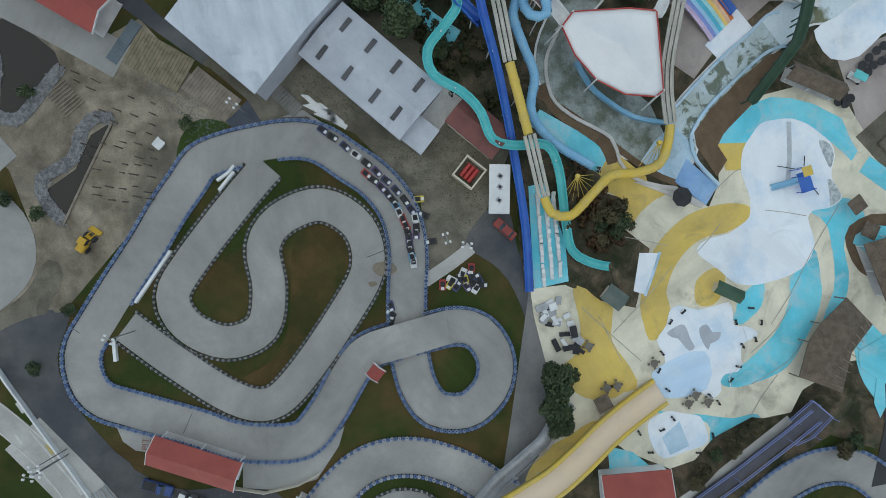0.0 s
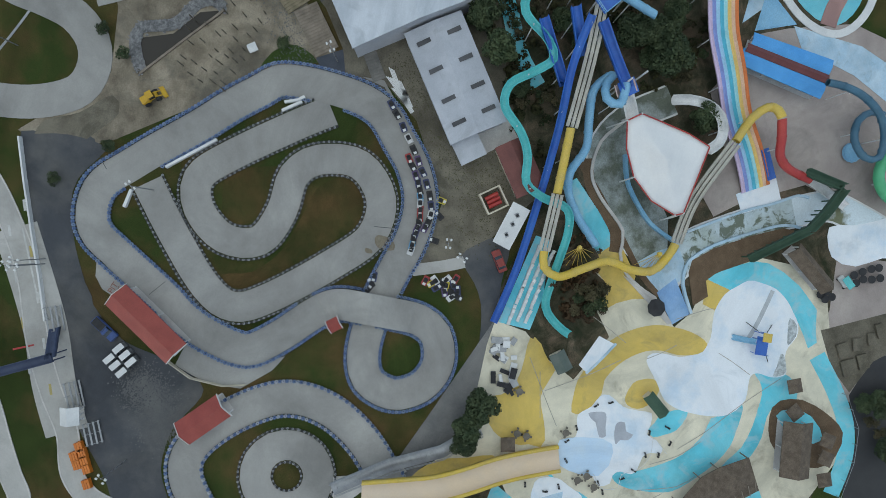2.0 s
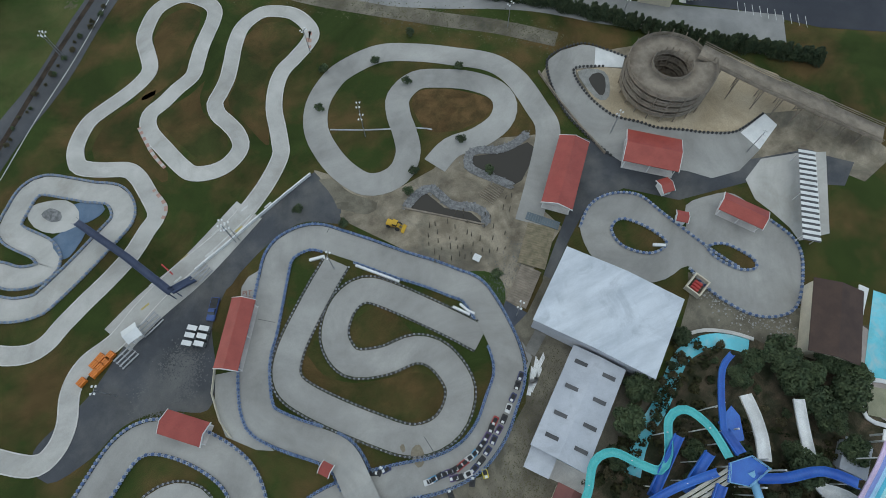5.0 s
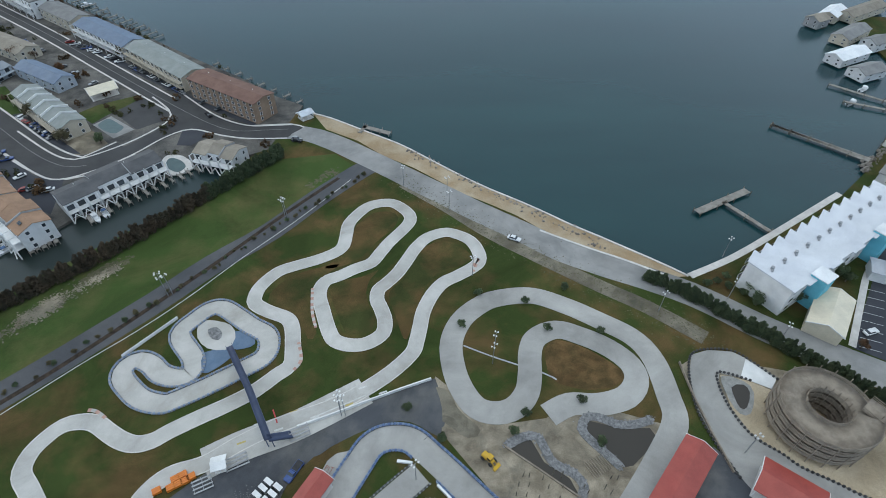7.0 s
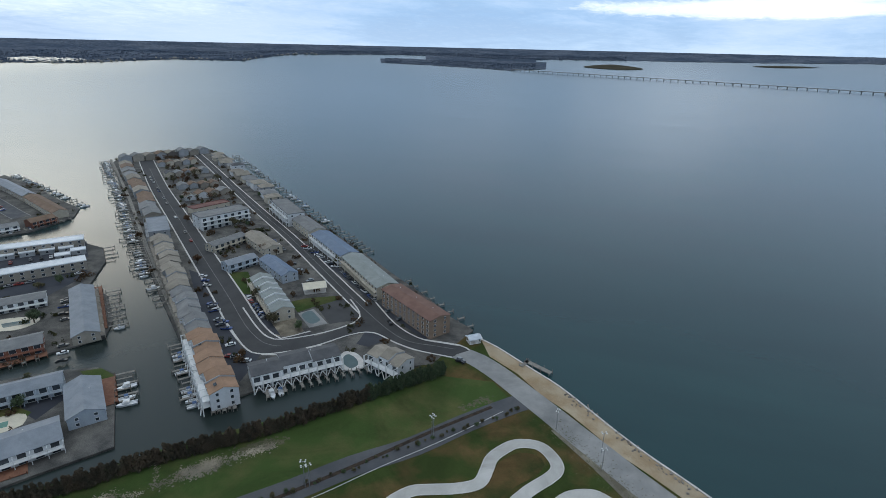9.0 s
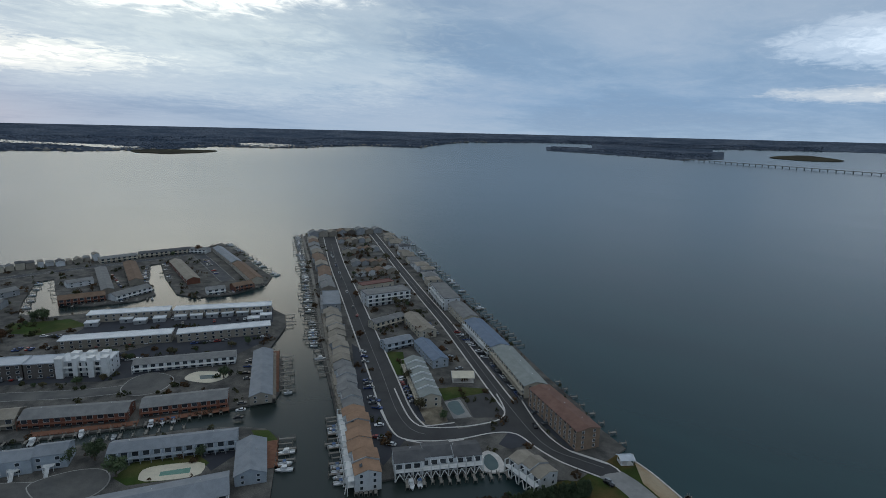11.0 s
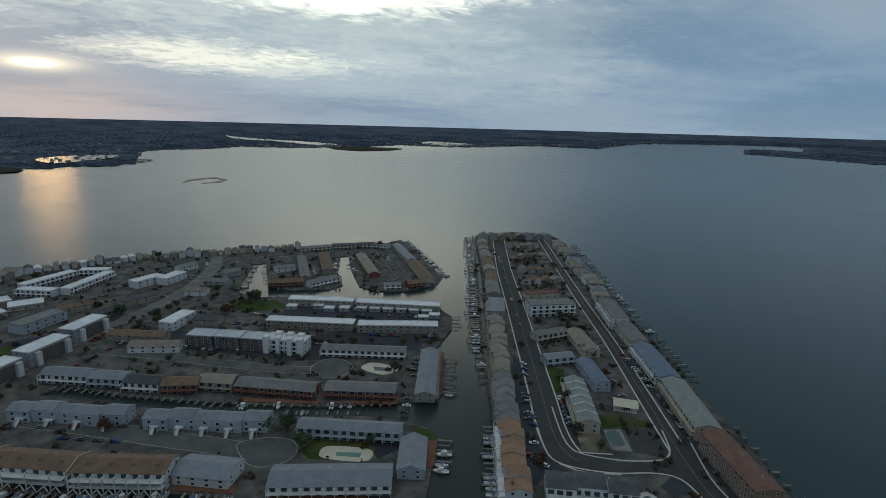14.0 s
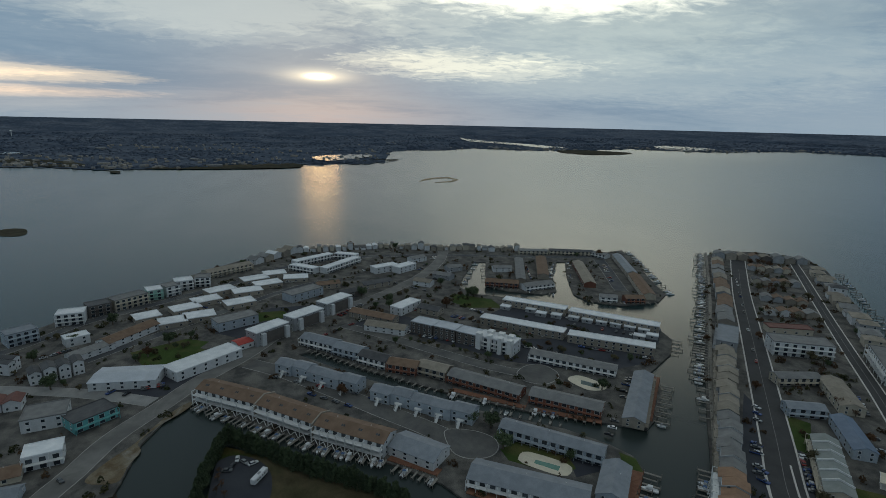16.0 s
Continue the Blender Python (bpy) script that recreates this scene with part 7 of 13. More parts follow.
building("long_house", "long brown-roofed house with white gables", [(-380.4, -136.4), (-413.6, -113.8)], 7, 13, 2, "gable", "brown", "white", 2.4, 0, 4)
building("long_house", "grey-roofed row of cottages", [(-362.4, -149.7), (-382, -132)], 6, 10, 2, "gable", "grey", "white", 2.0, 0, 4)
building("long_house", "white-roofed house by the drive", [(-389.8, -162.4), (-397.7, -150.6)], 6, 10, 2, "flat", "white", "white", 0, 0, 4)
house_row("gabled_house", *[(-349.6, -181), (-360.3, -177.1)], 2, 10, (8, 9), ("dark",), ("white",), "white gabled house by the road", True, 2, seed=21)
house_row("gabled_house", *[(-334.5, -160.2), (-348.2, -136.1)], 4, 11, (8, 9.5), ("dark",), ("white",), "white gabled house by the road", True, 2, seed=22)
house_row("gabled_house", *[(-304.5, -168), (-307.9, -150.4)], 2, 10, (6, 7), ("red", "brown"), ("white",), "white cottage by the road", True, 1, seed=23)
BAYSIDE = [(-397.6, -200.1), (-408.6, -186.7), (-435.5, -183.3), (-438.6, -165.9), (-449.5, -168.9), (-458.1, -156), (-460.8, -155.3), (-478.1, -135.7), (-484.5, -136), (-489.1, -125.3), (-492.3, -124.8), (-499.2, -115.4), (-508.7, -119.2), (-513.5, -105.2), (-518.9, -103.8), (-520.5, -91)]
for i, (tile, wall) in enumerate((("blue", "blue"), ("white", "white"), ("dark", "dark"), ("grey", "cream"), ("white", "mint"), ("grey", "white"), ("white", "white"), ("grey", "white"))):
    building("bayside_block", "%s bayside block of flats" % wall, BAYSIDE[2 * i:2 * i + 2], 9, 13, 3, "flat", tile, wall, 0, -1, 3.6, "apartment house")
building("bayside_lodge", "tan-roofed lodge on the bay", [(-543.4, -99.7), (-572.4, -62.2)], 8, 13, 3, "gable", "tan", "cream", 2, -1, 4, "apartment house")
house_row("bayside_house", *[(-589, -61.4), (-639.2, -18.9)], 5, 13, (7, 9), ("grey", "tan", "white"), ("white", "taupe"), "house on the bay", True, 2, seed=24)
house_row("bayside_house", *[(-638.7, -15.7), (-644.4, 101.8)], 16, 10, (5, 8), ("grey", "dark", "tan", "white"), ("white", "white", "cream"), "house on the bay", True, 2, seed=25)
house_row("bayside_house", *[(-637.9, 104.3), (-603.6, 248.9)], 19, 10, (5, 8.5), ("grey", "dark", "tan"), ("white", "white", "cream", "taupe"), "house on the bay", True, 2, seed=26)
building("bay_row", "long white row house on the bay", [(-591, 242.1), (-583, 275.1)], 6, 11, 2, "gable", "grey", "cream", 1.6, -1, 4, "row house")
building("bay_row", "long white row house on the bay", [(-585.4, 279.1), (-569.1, 327.3)], 6, 11, 2, "gable", "dark", "cream", 1.6, -1, 4, "row house")
building("bay_row", "grey row house near the point", [(-565.9, 328.5), (-550.3, 337.3)], 6, 11, 2, "gable", "grey", "white", 1.6, -1, 4, "row house")
# basins
building("basin_row", "dark brown-roofed row house by a basin", [(-474.6, 162.2), (-462, 190.7)], 7, 11, 2, "gable", "brown", "rust", 2.2, -1, 3.8, "row house")
building("basin_row", "white row house by a basin", [(-454, 191.5), (-459.8, 222.9)], 6, 12, 2, "gable", "grey", "white", 1.8, -1, 3.8, "row house")
building("basin_row", "brown-roofed row house by a basin", [(-555, 254.6), (-483.5, 225.9)], 6, 11, 2, "gable", "brown", "taupe", 1.8, 0, 3.8, "row house")
building("basin_row", "grey-roofed long house by a basin", [(-555.2, 227.9), (-475.3, 198.5)], 5, 9, 1, "gable", "grey", "taupe", 1.4, 0, 3.8, "row house")
building("basin_row", "grey-roofed long house by a basin", [(-521.1, 185.2), (-517.9, 204.8)], 6, 10, 2, "gable", "grey", "white", 1.8, 0, 3.8, "row house")
building("basin_row", "brown-roofed row house by a basin", [(-527, 286), (-448.2, 258.4)], 6.5, 11, 2, "gable", "tan", "rust", 2.0, 0, 3.8, "row house")
building("basin_row", "white-walled house by the turning place", [(-412.7, 248.3), (-407, 261.8)], 6, 9, 2, "gable", "grey", "white", 1.8, -1, 3.8, "row house")
building("basin_row", "brown-roofed house by the channel", [(-404.4, 267.4), (-401.4, 284.1)], 6.5, 10, 2, "gable", "brown", "rust", 2.0, -1, 3.8, "row house")
building("basin_row", "blue-grey roofed row house by the channel", [(-547.4, 347.2), (-472.6, 319.8)], 7, 10, 2, "gable", "blue", "taupe", 2.0, 0, 3.8, "row house")
building("basin_row", "brown-roofed row house by the channel", [(-468.5, 318.5), (-404.8, 293.2)], 7, 11, 2, "gable", "brown", "cream", 2.0, 0, 3.8, "row house")
road("basin_street", [(-546.5, 324), (-500, 307.6), (-451.2, 289.3), (-433.9, 283.5)], 12, z=0.06)
for i, q in enumerate(([(-384.7, 39.2), (-367.9, 66.1)], [(-414.7, 31.2), (-389.5, 61.2)], [(-489.8, 96.3), (-479.6, 110.6)], [(-408.6, 64.3), (-426.5, 83.9)], [(-414.4, 86.2), (-402, 99.9)], [(-533.3, 61), (-545.2, 86)], [(-530.3, 83.6), (-545.6, 104.1)], [(-570.4, 105.7), (-578.2, 123.2)], [(-529.1, 136.9), (-531.1, 152.8)], [(-509.7, 120.3), (-496.8, 134.5)], [(-483.2, 44.6), (-493.5, 72.4)], [(-461.1, 22.8), (-469.3, 43.3)], [(-490.2, 4.1), (-494, 24.7)])):
    building("quarter_house", "%s-roofed house in the canal quarter" % ("tan", "brown", "cream", "white", "dark", "white", "white", "grey", "grey", "grey", "dark", "dark", "brown")[i], q, 6.5, 11, 2, "gable" if i not in (3, 5, 6) else "flat",
             ("tan", "brown", "tan", "white", "dark", "white", "white", "grey", "grey", "grey", "dark", "dark", "brown")[i], ("white", "taupe", "white", "white", "taupe", "white", "white", "white", "grey", "grey", "taupe", "dark", "taupe")[i], 2, 0, 3.8)
for k, (x, y) in enumerate([(-444.6, 128.6), (-448.1, 136.5), (-442.3, 141.1), (-352, 55.3), (-440.5, 64.5), (-417.6, 108.7), (-292.7, 202.4), (-241.8, 77.5), (-235.7, 85.7), (-355.1, -110), (-360.9, -104.3), (-379.5, -95.7), (-389.2, -83.2), (-367.3, -170.9), (-426.2, -144.2), (-369.3, -180.9), (-493, 19.4), (-460.1, 42.3), (-428.3, 50.8), (-481, 119.3), (-558.9, 331.1), (-563.2, 304), (-426.2, 62.3), (-574.1, -68.4), (-618.4, -43), (-285.1, 14), (-217.3, 85.6), (-202.2, 113.5), (-261.2, 163.5), (-332.2, 136), (-571.5, -92.6), (-391.6, -157.7), (-324.5, -145), (-449.4, -170.7), (-638.4, 100.9), (-646.7, 47), (-399.5, -4)]):
    put_tree("yard%d" % (0 if k % 5 else 1), x, y, 0.9 + 0.35 * (k % 3))
# red-brown decks, quays, boats
def quay_deck(a, b, width, label="red-brown stained deck along the quay"):
    m, L = frame_of(a, b)
    dock(a, b, width, 0.35, label, REDDECK, "quay_deck")


quay_deck(*[(-221.9, 31.9), (-205.8, 51.7)], 5)
quay_deck(*[(-192.3, 60.8), (-169.2, 91.8)], 5)
quay_deck(*[(-188.1, 139.2), (-171.9, 125.9)], 5)
quay_deck(*[(-279, 76.8), (-251, 111.1)], 4)
quay_deck(*[(-248.4, 115), (-228.7, 144.8)], 4)
quay_deck(*[(-269, 205), (-225.3, 169.3)], 5)
berths(*[(-291.4, -62.5), (-239, -0.8)], -1, 26, 7, 0.45, 31)
berths(*[(-239, -0.8), (-219.8, 31.6)], -1, 12, 7, 0.6, 32)
berths(*[(-216.4, 33.7), (-201.2, 51.1)], -1, 7, 6, 0.4, 33)
berths(*[(-188.5, 143), (-170.1, 125.8)], 1, 6, 8, 0.7, 34)
berths(*[(-260.4, 202.9), (-222.2, 170.6)], 1, 9, 8, 0.5, 35)
berths(*[(-353.9, -4.2), (-279, 70.1)], -1, 22, 5, 0.45, 36)
berths(*[(-277, 72.9), (-229.1, 143.3)], -1, 18, 4, 0.3, 37)
berths(*[(-252.1, 88.6), (-227.8, 123.3)], 1, 8, 4, 0.3, 38)
berths(*[(-321.3, 255.7), (-297, 236)], 1, 4, 8, 0.3, 39)
berths(*[(-544.8, 269.8), (-485.9, 237.4)], -1, 9, 6, 0.8, 40)
berths(*[(-543.1, 280.2), (-483.4, 252.4)], 1, 9, 6, 0.8, 41)
berths(*[(-560, 176.2), (-477.7, 138)], 1, 10, 6, 0.7, 42)
berths(*[(-557.8, 190.1), (-482.4, 165.1)], -1, 6, 6, 0.6, 43)
berths(*[(-580.5, 378.4), (-418.6, 320.2)], 1, 22, 8, 0.8, 44)
berths(*[(-412.2, 236.5), (-396.5, 296.9)], -1, 10, 6, 0.3, 45)
berths(*[(-467.3, 165.7), (-437.3, 215.7)], -1, 8, 6, 0.4, 46)
park_cars(*[(-278.7, 29.2), (-244.7, 76.9)], 14, 0, 51, 0.6)
park_cars(*[(-297.3, -12.4), (-252.6, 39.4)], 8, 0, 52, 0.5)
park_cars(*[(-324.8, -39.5), (-282.9, 24.9)], 10, 0, 53, 0.5)
park_cars(*[(-315.4, -116.5), (-305.5, -91.1)], 8, 80, 54, 0.4)
park_cars(*[(-332.1, -76), (-356.3, -49.6)], 10, 90, 55, 0.5)
park_cars(*[(-372.2, -32.8), (-433.8, 21.1)], 14, 0, 56, 0.5)
park_cars(*[(-375.9, 59.1), (-337.5, 108.7)], 14, 90, 57, 0.6)
park_cars(*[(-333.2, 115.6), (-317.5, 132.4)], 5, 90, 58, 0.7)
park_cars(*[(-309.8, 139.3), (-280.3, 180.4)], 16, 90, 59, 0.6)
park_cars(*[(-377.7, 197.5), (-334.3, 245.7)], 16, 90, 60, 0.5)
park_cars(*[(-374.2, 129.2), (-337.3, 173)], 12, 90, 61, 0.4)
park_cars(*[(-209.1, 135), (-252.4, 172.9)], 8, 90, 62, 0.5)
park_cars(*[(-533.5, 107.9), (-589.5, 139)], 9, 90, 63, 0.6)
park_cars(*[(-543.2, 50.4), (-548.3, 86.5)], 8, 90, 64, 0.5)
park_cars(*[(-425.3, 66.9), (-415.1, 84.1)], 5, 90, 65, 0.8)
put_car(5, -234.3, -106.4, 40, 0.08)

for n, (a, b) in enumerate(([(-498.4, 73.1), (-456.5, 108.1)], [(-491.9, 110.7), (-527.7, 142.8)], [(-424.5, 71.6), (-409.9, 97.2)], [(-397.1, 108.2), (-378.5, 126)], [(-410.1, 126.2), (-390.8, 141.9)], [(-361.8, 194.4), (-326.4, 240.3)], [(-341.1, 126.7), (-311.9, 160.7)], [(-252.7, 171.3), (-277.5, 194.6)], [(-324.4, 175.5), (-293.3, 217.6)], [(-413.6, 19.9), (-437.5, 40.1)], [(-370.6, 1.7), (-408.7, 46.2)], [(-314.5, -96.3), (-318.6, -82.5)], [(-513.6, -67.1), (-514, -16.5)], [(-442, -97), (-492.3, -45.6)], [(-367.3, -170.9), (-381.5, -154.1)], [(-466.5, -156.3), (-508.8, -109.8)], [(-536.6, 228.8), (-484, 213.1)], [(-522.3, 315.8), (-460.9, 289)])):
    park_cars(a, b, 11, 90 if n % 2 else 0, 70 + n, 0.55)
rnd = random.Random(99)
for n, (a, b, k) in enumerate([(*q, 7) for q in ([(-483.5, 3.8), (-503, 46.5)], [(-437.5, 40.1), (-461, 82.9)], [(-425.4, 105.8), (-450.2, 143.6)], [(-360, 56.5), (-308.6, 122.9)], [(-396.6, -182.9), (-440.8, -125.1)], [(-355.8, -113.4), (-381, -78.1)], [(-352.4, -176.5), (-320.2, -123.8)], [(-618, 44.7), (-553.8, 124.4)], [(-334.8, 132.8), (-293.1, 200.5)], [(-585.7, -69.6), (-624, 6.5)])]):
    for q in range(k):
        p = Vector(a).lerp(Vector(b), (q + rnd.random()) / k)
        put_tree("brush%d" % rnd.randrange(3), p.x + rnd.uniform(-3, 3), p.y + rnd.uniform(-3, 3), rnd.uniform(0.9, 2.0))
for p in [Vector(a).lerp(Vector(b), rnd.random()) for a, b in ([(-476.6, 473.2), (-345.1, 401.7)], [(-411.1, 416.6), (-411.9, 466.3)], [(-357.7, 368.5), (-317.8, 393.6)], [(-263.7, 325.6), (-202.1, 277.8)], [(-501.4, 486), (-477.7, 515.4)]) for _ in range(9)]:
    put_tree("bare%d" % rnd.randrange(2), p.x + rnd.uniform(-5, 5), p.y + rnd.uniform(-5, 5), rnd.uniform(0.7, 1.2))

# low shrubs and weeds in the yards and along the banks, too many to count
def inside(p, poly):
    hit = False
    for (ax, ay), (bx, by) in zip(poly, poly[1:] + poly[:1]):
        if (ay > p.y) != (by > p.y) and p.x < (bx - ax) * (p.y - ay) / (by - ay) + ax:
            hit = not hit
    return hit


def yard_shrubs(name, land, n, seed, material, label, size):
    rnd = random.Random(seed)
    xs, ys = [p[0] for p in land], [p[1] for p in land]
    lanes = LANES_OF_TOWN + [(curve_points(WSTREET, False, 4.0), 9.0), (curve_points(ESTREET, False, 4.0), 6.0)]
    verts, faces, tries = [], [], 0
    while n and tries < 20000:
        tries += 1
        p = Vector((rnd.uniform(min(xs), max(xs)), rnd.uniform(min(ys), max(ys))))
        if not inside(p, land):
            continue
        q = Vector((p.x, p.y, 0.0))
        if any(abs((m @ q).x) < a and abs((m @ q).y) < b for m, a, b in PLOTS) or any((p - c).length < w for line, w in lanes for c in line):
            continue
        n -= 1
        for _ in range(rnd.randrange(1, 5)):
            c = Vector((p.x + rnd.gauss(0, 1.6), p.y + rnd.gauss(0, 1.6), 0.0))
            r, h = rnd.uniform(*size), rnd.uniform(*size) * 1.5
            for _ in range(26):
                d = Vector((rnd.gauss(0, 1), rnd.gauss(0, 1), abs(rnd.gauss(0.3, 0.8)))).normalized()
                u = Vector((rnd.gauss(0, 1), rnd.gauss(0, 1), rnd.gauss(0, 0.7))).normalized() * r * 0.34
                v = u.cross(d).normalized() * r * 0.28
                o = Vector((c.x + d.x * r * rnd.uniform(0.5, 1.0), c.y + d.y * r * rnd.uniform(0.5, 1.0), 0.1 + d.z * h))
                k = len(verts)
                verts += [tuple(o - u), tuple(o + v), tuple(o + u), tuple(o - v)]
                faces.append((k, k + 1, k + 2, k + 3))
    me = bpy.data.meshes.new(name)
    me.from_pydata(verts, [], faces)
    me.materials.append(material)
    tagged(new(name, me), label, "shrubs", "", "stuff")


SHRUB = mat("dark_shrub_leaf", (0.026, 0.034, 0.016), (0.060, 0.055, 0.026), 0.15, 0.9, 0.0, 2.0, speck=0.35, spec=0.1)
RUSTLEAF = mat("rusty_shrub_leaf", (0.085, 0.050, 0.026), (0.050, 0.036, 0.024), 0.15, 0.9, 0.0, 2.0, speck=0.35, spec=0.1)
yard_shrubs("yard_shrubs", LAND_WEST, 300, 301, SHRUB, "dark shrubs in the yards of the canal quarter", (0.6, 1.9))
yard_shrubs("yard_shrubs", LAND_WEST, 170, 302, RUSTLEAF, "rusty autumn shrubs in the canal quarter", (0.6, 2.1))
yard_shrubs("yard_shrubs", LAND_STREETS, 110, 303, RUSTLEAF, "rusty autumn shrubs between the streets", (0.7, 2.2))
yard_shrubs("yard_shrubs", LAND_STREETS, 90, 304, SHRUB, "dark shrubs between the streets", (0.6, 1.8))

# yard behind the windbreak with a camper
pad("camper_yard", [(-230, -44.9), (-237, -42.3), (-238.1, -35.1), (-230.8, -25.4), (-220.7, -20.5), (-205.6, -20), (-193.3, -24.1), (-197.2, -42.1)], 0.06, LOTASPH, "dark asphalt yard behind the windbreak", 0.1, True)
t = thing("camper", frame_of(*[(-213.8, -27.6), (-222.7, -22.5)], 0.07)[0], "white camper trailer parked on dark asphalt", "camper", "parked vehicles")
bm = bmesh.new()
box(bm, -5.0, 4.6, -1.25, 1.25, 0.6, 3.2)
bmesh.ops.bevel(bm, geom=bm.edges[:], offset=0.25, segments=2, affect="EDGES")
part("body", bm, HULL, t)
bm = bmesh.new()
box(bm, -1.0, 0.6, -0.5, 0.5, 3.2, 3.5)
part("roof_unit", bm, STEEL, t)
for x in (-3, -1.5, 0.5, 2.0):
    ob = part("window", window_mesh(0.9, 0.7), None, t)
    ob.matrix_local = Matrix.Translation((x, -1.26, 1.8))
for x in (-0.9, 0.4):
    for y in (-1.1, 1.1):
        bm = bmesh.new()
        beam(bm, (x, y - 0.12, 0.36), (x, y + 0.12, 0.36), 0.36, 10)
        part("wheel", bm, BLACK, t)
bm = bmesh.new()
beam(bm, (4.5, 0, 0.6), (6.0, 0, 0.5), 0.08, 6)
part("drawbar", bm, STEEL, t)
for n, (x, y) in enumerate([(-234.4, -35.9), (-231.5, -32.5), (-226.8, -39.3), (-229.8, -28.7), (-230, -37.4)]):
    put_car((0, 1, 5, 0, 2)[n], x, y, 40 * n, 0.07)
for x, y in [(-221.5, -42.3), (-216.5, -40.2), (-213.2, -41.8), (-209.6, -38), (-226.2, -42.5)]:
    put_tree("bare0", x, y, 0.5)
building("red_roofed_kiosk", "small shop with a bright red roof", [(-363.6, -51.6), (-369.7, -42.9)], 5.2, 10.5, 1, "gable", "scarlet", "white", 1.2, 0, 3, "shop")
pad("court_lawn", [(-352.4, -96.4), (-370.9, -76.3), (-362.5, -67.2), (-340, -83.9)], 0.055, LAWN, "dark lawn with shrubs")

# ---- water park: paving and pools ----
DECK = mat("cream_painted_deck", (0.706, 0.649, 0.504), (0.599, 0.561, 0.444), 0.12, 0.85, 0.05, 3.5, speck=0.05, wear=0.22, stain=((0.25, 0.215, 0.155), 0.16, 0.53, 0.72, 0.65), spec=0.3)
YDECK = mat("yellow_painted_deck", (0.66, 0.475, 0.125), (0.57, 0.42, 0.135), 0.12, 0.85, 0.05, 3.5, speck=0.05, wear=0.2, stain=((0.30, 0.24, 0.12), 0.16, 0.53, 0.72, 0.6), spec=0.3)
CDECK = mat("turquoise_painted_deck", (0.11, 0.52, 0.63), (0.18, 0.57, 0.65), 0.10, 0.85, 0.05, 3.5, speck=0.05, wear=0.25, stain=((0.42, 0.56, 0.60), 0.22, 0.50, 0.68, 0.75), spec=0.3)
POOLW = mat("bare_white_pool", (0.76, 0.79, 0.82), (0.56, 0.67, 0.77), 0.11, 0.7, 0.03, 2.0, spread=(0.48, 0.66), speck=0.03, wear=0.10, stain=((0.40, 0.46, 0.50), 0.12, 0.56, 0.74, 0.5))
PINKC = mat("weathered_pink_concrete", (0.32, 0.27, 0.25), (0.39, 0.34, 0.31), 0.09, 0.9, 0.15, 2.5, speck=0.07, wear=0.2, stain=((0.18, 0.165, 0.155), 0.1, 0.52, 0.72, 0.6), spec=0.3)
ALGAE = mat("algae_stained_channel", (0.30, 0.34, 0.33), (0.12, 0.135, 0.105), 0.16, 0.85, 0.2, 2.0, spread=(0.42, 0.58), speck=0.2, wear=0.3)
STAINED = mat("stained_pale_channel", (0.58, 0.66, 0.70), (0.16, 0.17, 0.10), 0.10, 0.8, 0.1, 2.0, spread=(0.50, 0.585), speck=0.1, wear=0.1)
PALEBLUE = mat("pale_blue_channel", (0.34, 0.50, 0.62), (0.46, 0.58, 0.66), 0.2, 0.8, 0.1, 2.0, speck=0.06, wear=0.2, stain=((0.20, 0.24, 0.24), 0.3, 0.55, 0.72, 0.6))
BED = mat("leaf_litter_bed", (0.055, 0.056, 0.036), (0.135, 0.100, 0.070), 0.25, 0.95, 0.6, 2.5, speck=0.3, wear=0.35, spec=0.1, stain=((0.022, 0.028, 0.014), 0.18, 0.44, 0.6, 0.8))
RUSTBED = mat("brown_bark_mulch", (0.11, 0.07, 0.04), (0.15, 0.10, 0.06), 0.4, 0.95, 0.6, 3.0, speck=0.3)
TEAL = mat("teal_fibreglass", (0.07, 0.43, 0.44), (0.10, 0.50, 0.50), 0.3, 0.35, 0.0, 2.0, own=False)
BLUE = mat("blue_fibreglass", (0.02, 0.10, 0.42), (0.03, 0.14, 0.48), 0.25, 0.4, 0.0, 2.0)
YELLOW = mat("yellow_fibreglass", (0.62, 0.43, 0.06), (0.55, 0.40, 0.10), 0.3, 0.4, 0.0, 2.0)
LBLUE = mat("light_blue_fibreglass", (0.16, 0.38, 0.58), (0.22, 0.45, 0.62), 0.3, 0.4, 0.0, 2.0)
PALE = mat("bleached_fibreglass", (0.52, 0.50, 0.44), (0.42, 0.41, 0.37), 0.3, 0.6, 0.05, 2.0)
WSLIDE = mat("white_fibreglass", (0.74, 0.74, 0.73), (0.58, 0.58, 0.57), 0.3, 0.5, 0.02, 2.0)
REDF = mat("red_fibreglass", (0.38, 0.03, 0.03), (0.44, 0.05, 0.04), 0.3, 0.4, 0.0, 2.0)
GREENF = mat("dark_green_paint", (0.03, 0.075, 0.045), (0.045, 0.095, 0.06), 0.4, 0.7, 0.1, 3.0)
PEACH = mat("peach_fibreglass", (0.70, 0.53, 0.36), (0.66, 0.52, 0.39), 0.15, 0.5, 0.0, 2.0, speck=0.04)
THATCH = mat("brown_plank_roof", (0.10, 0.075, 0.055), (0.15, 0.115, 0.085), 0.8, 0.95, 0.5, 3.0, streak=(1, 1, 1), speck=0.25)

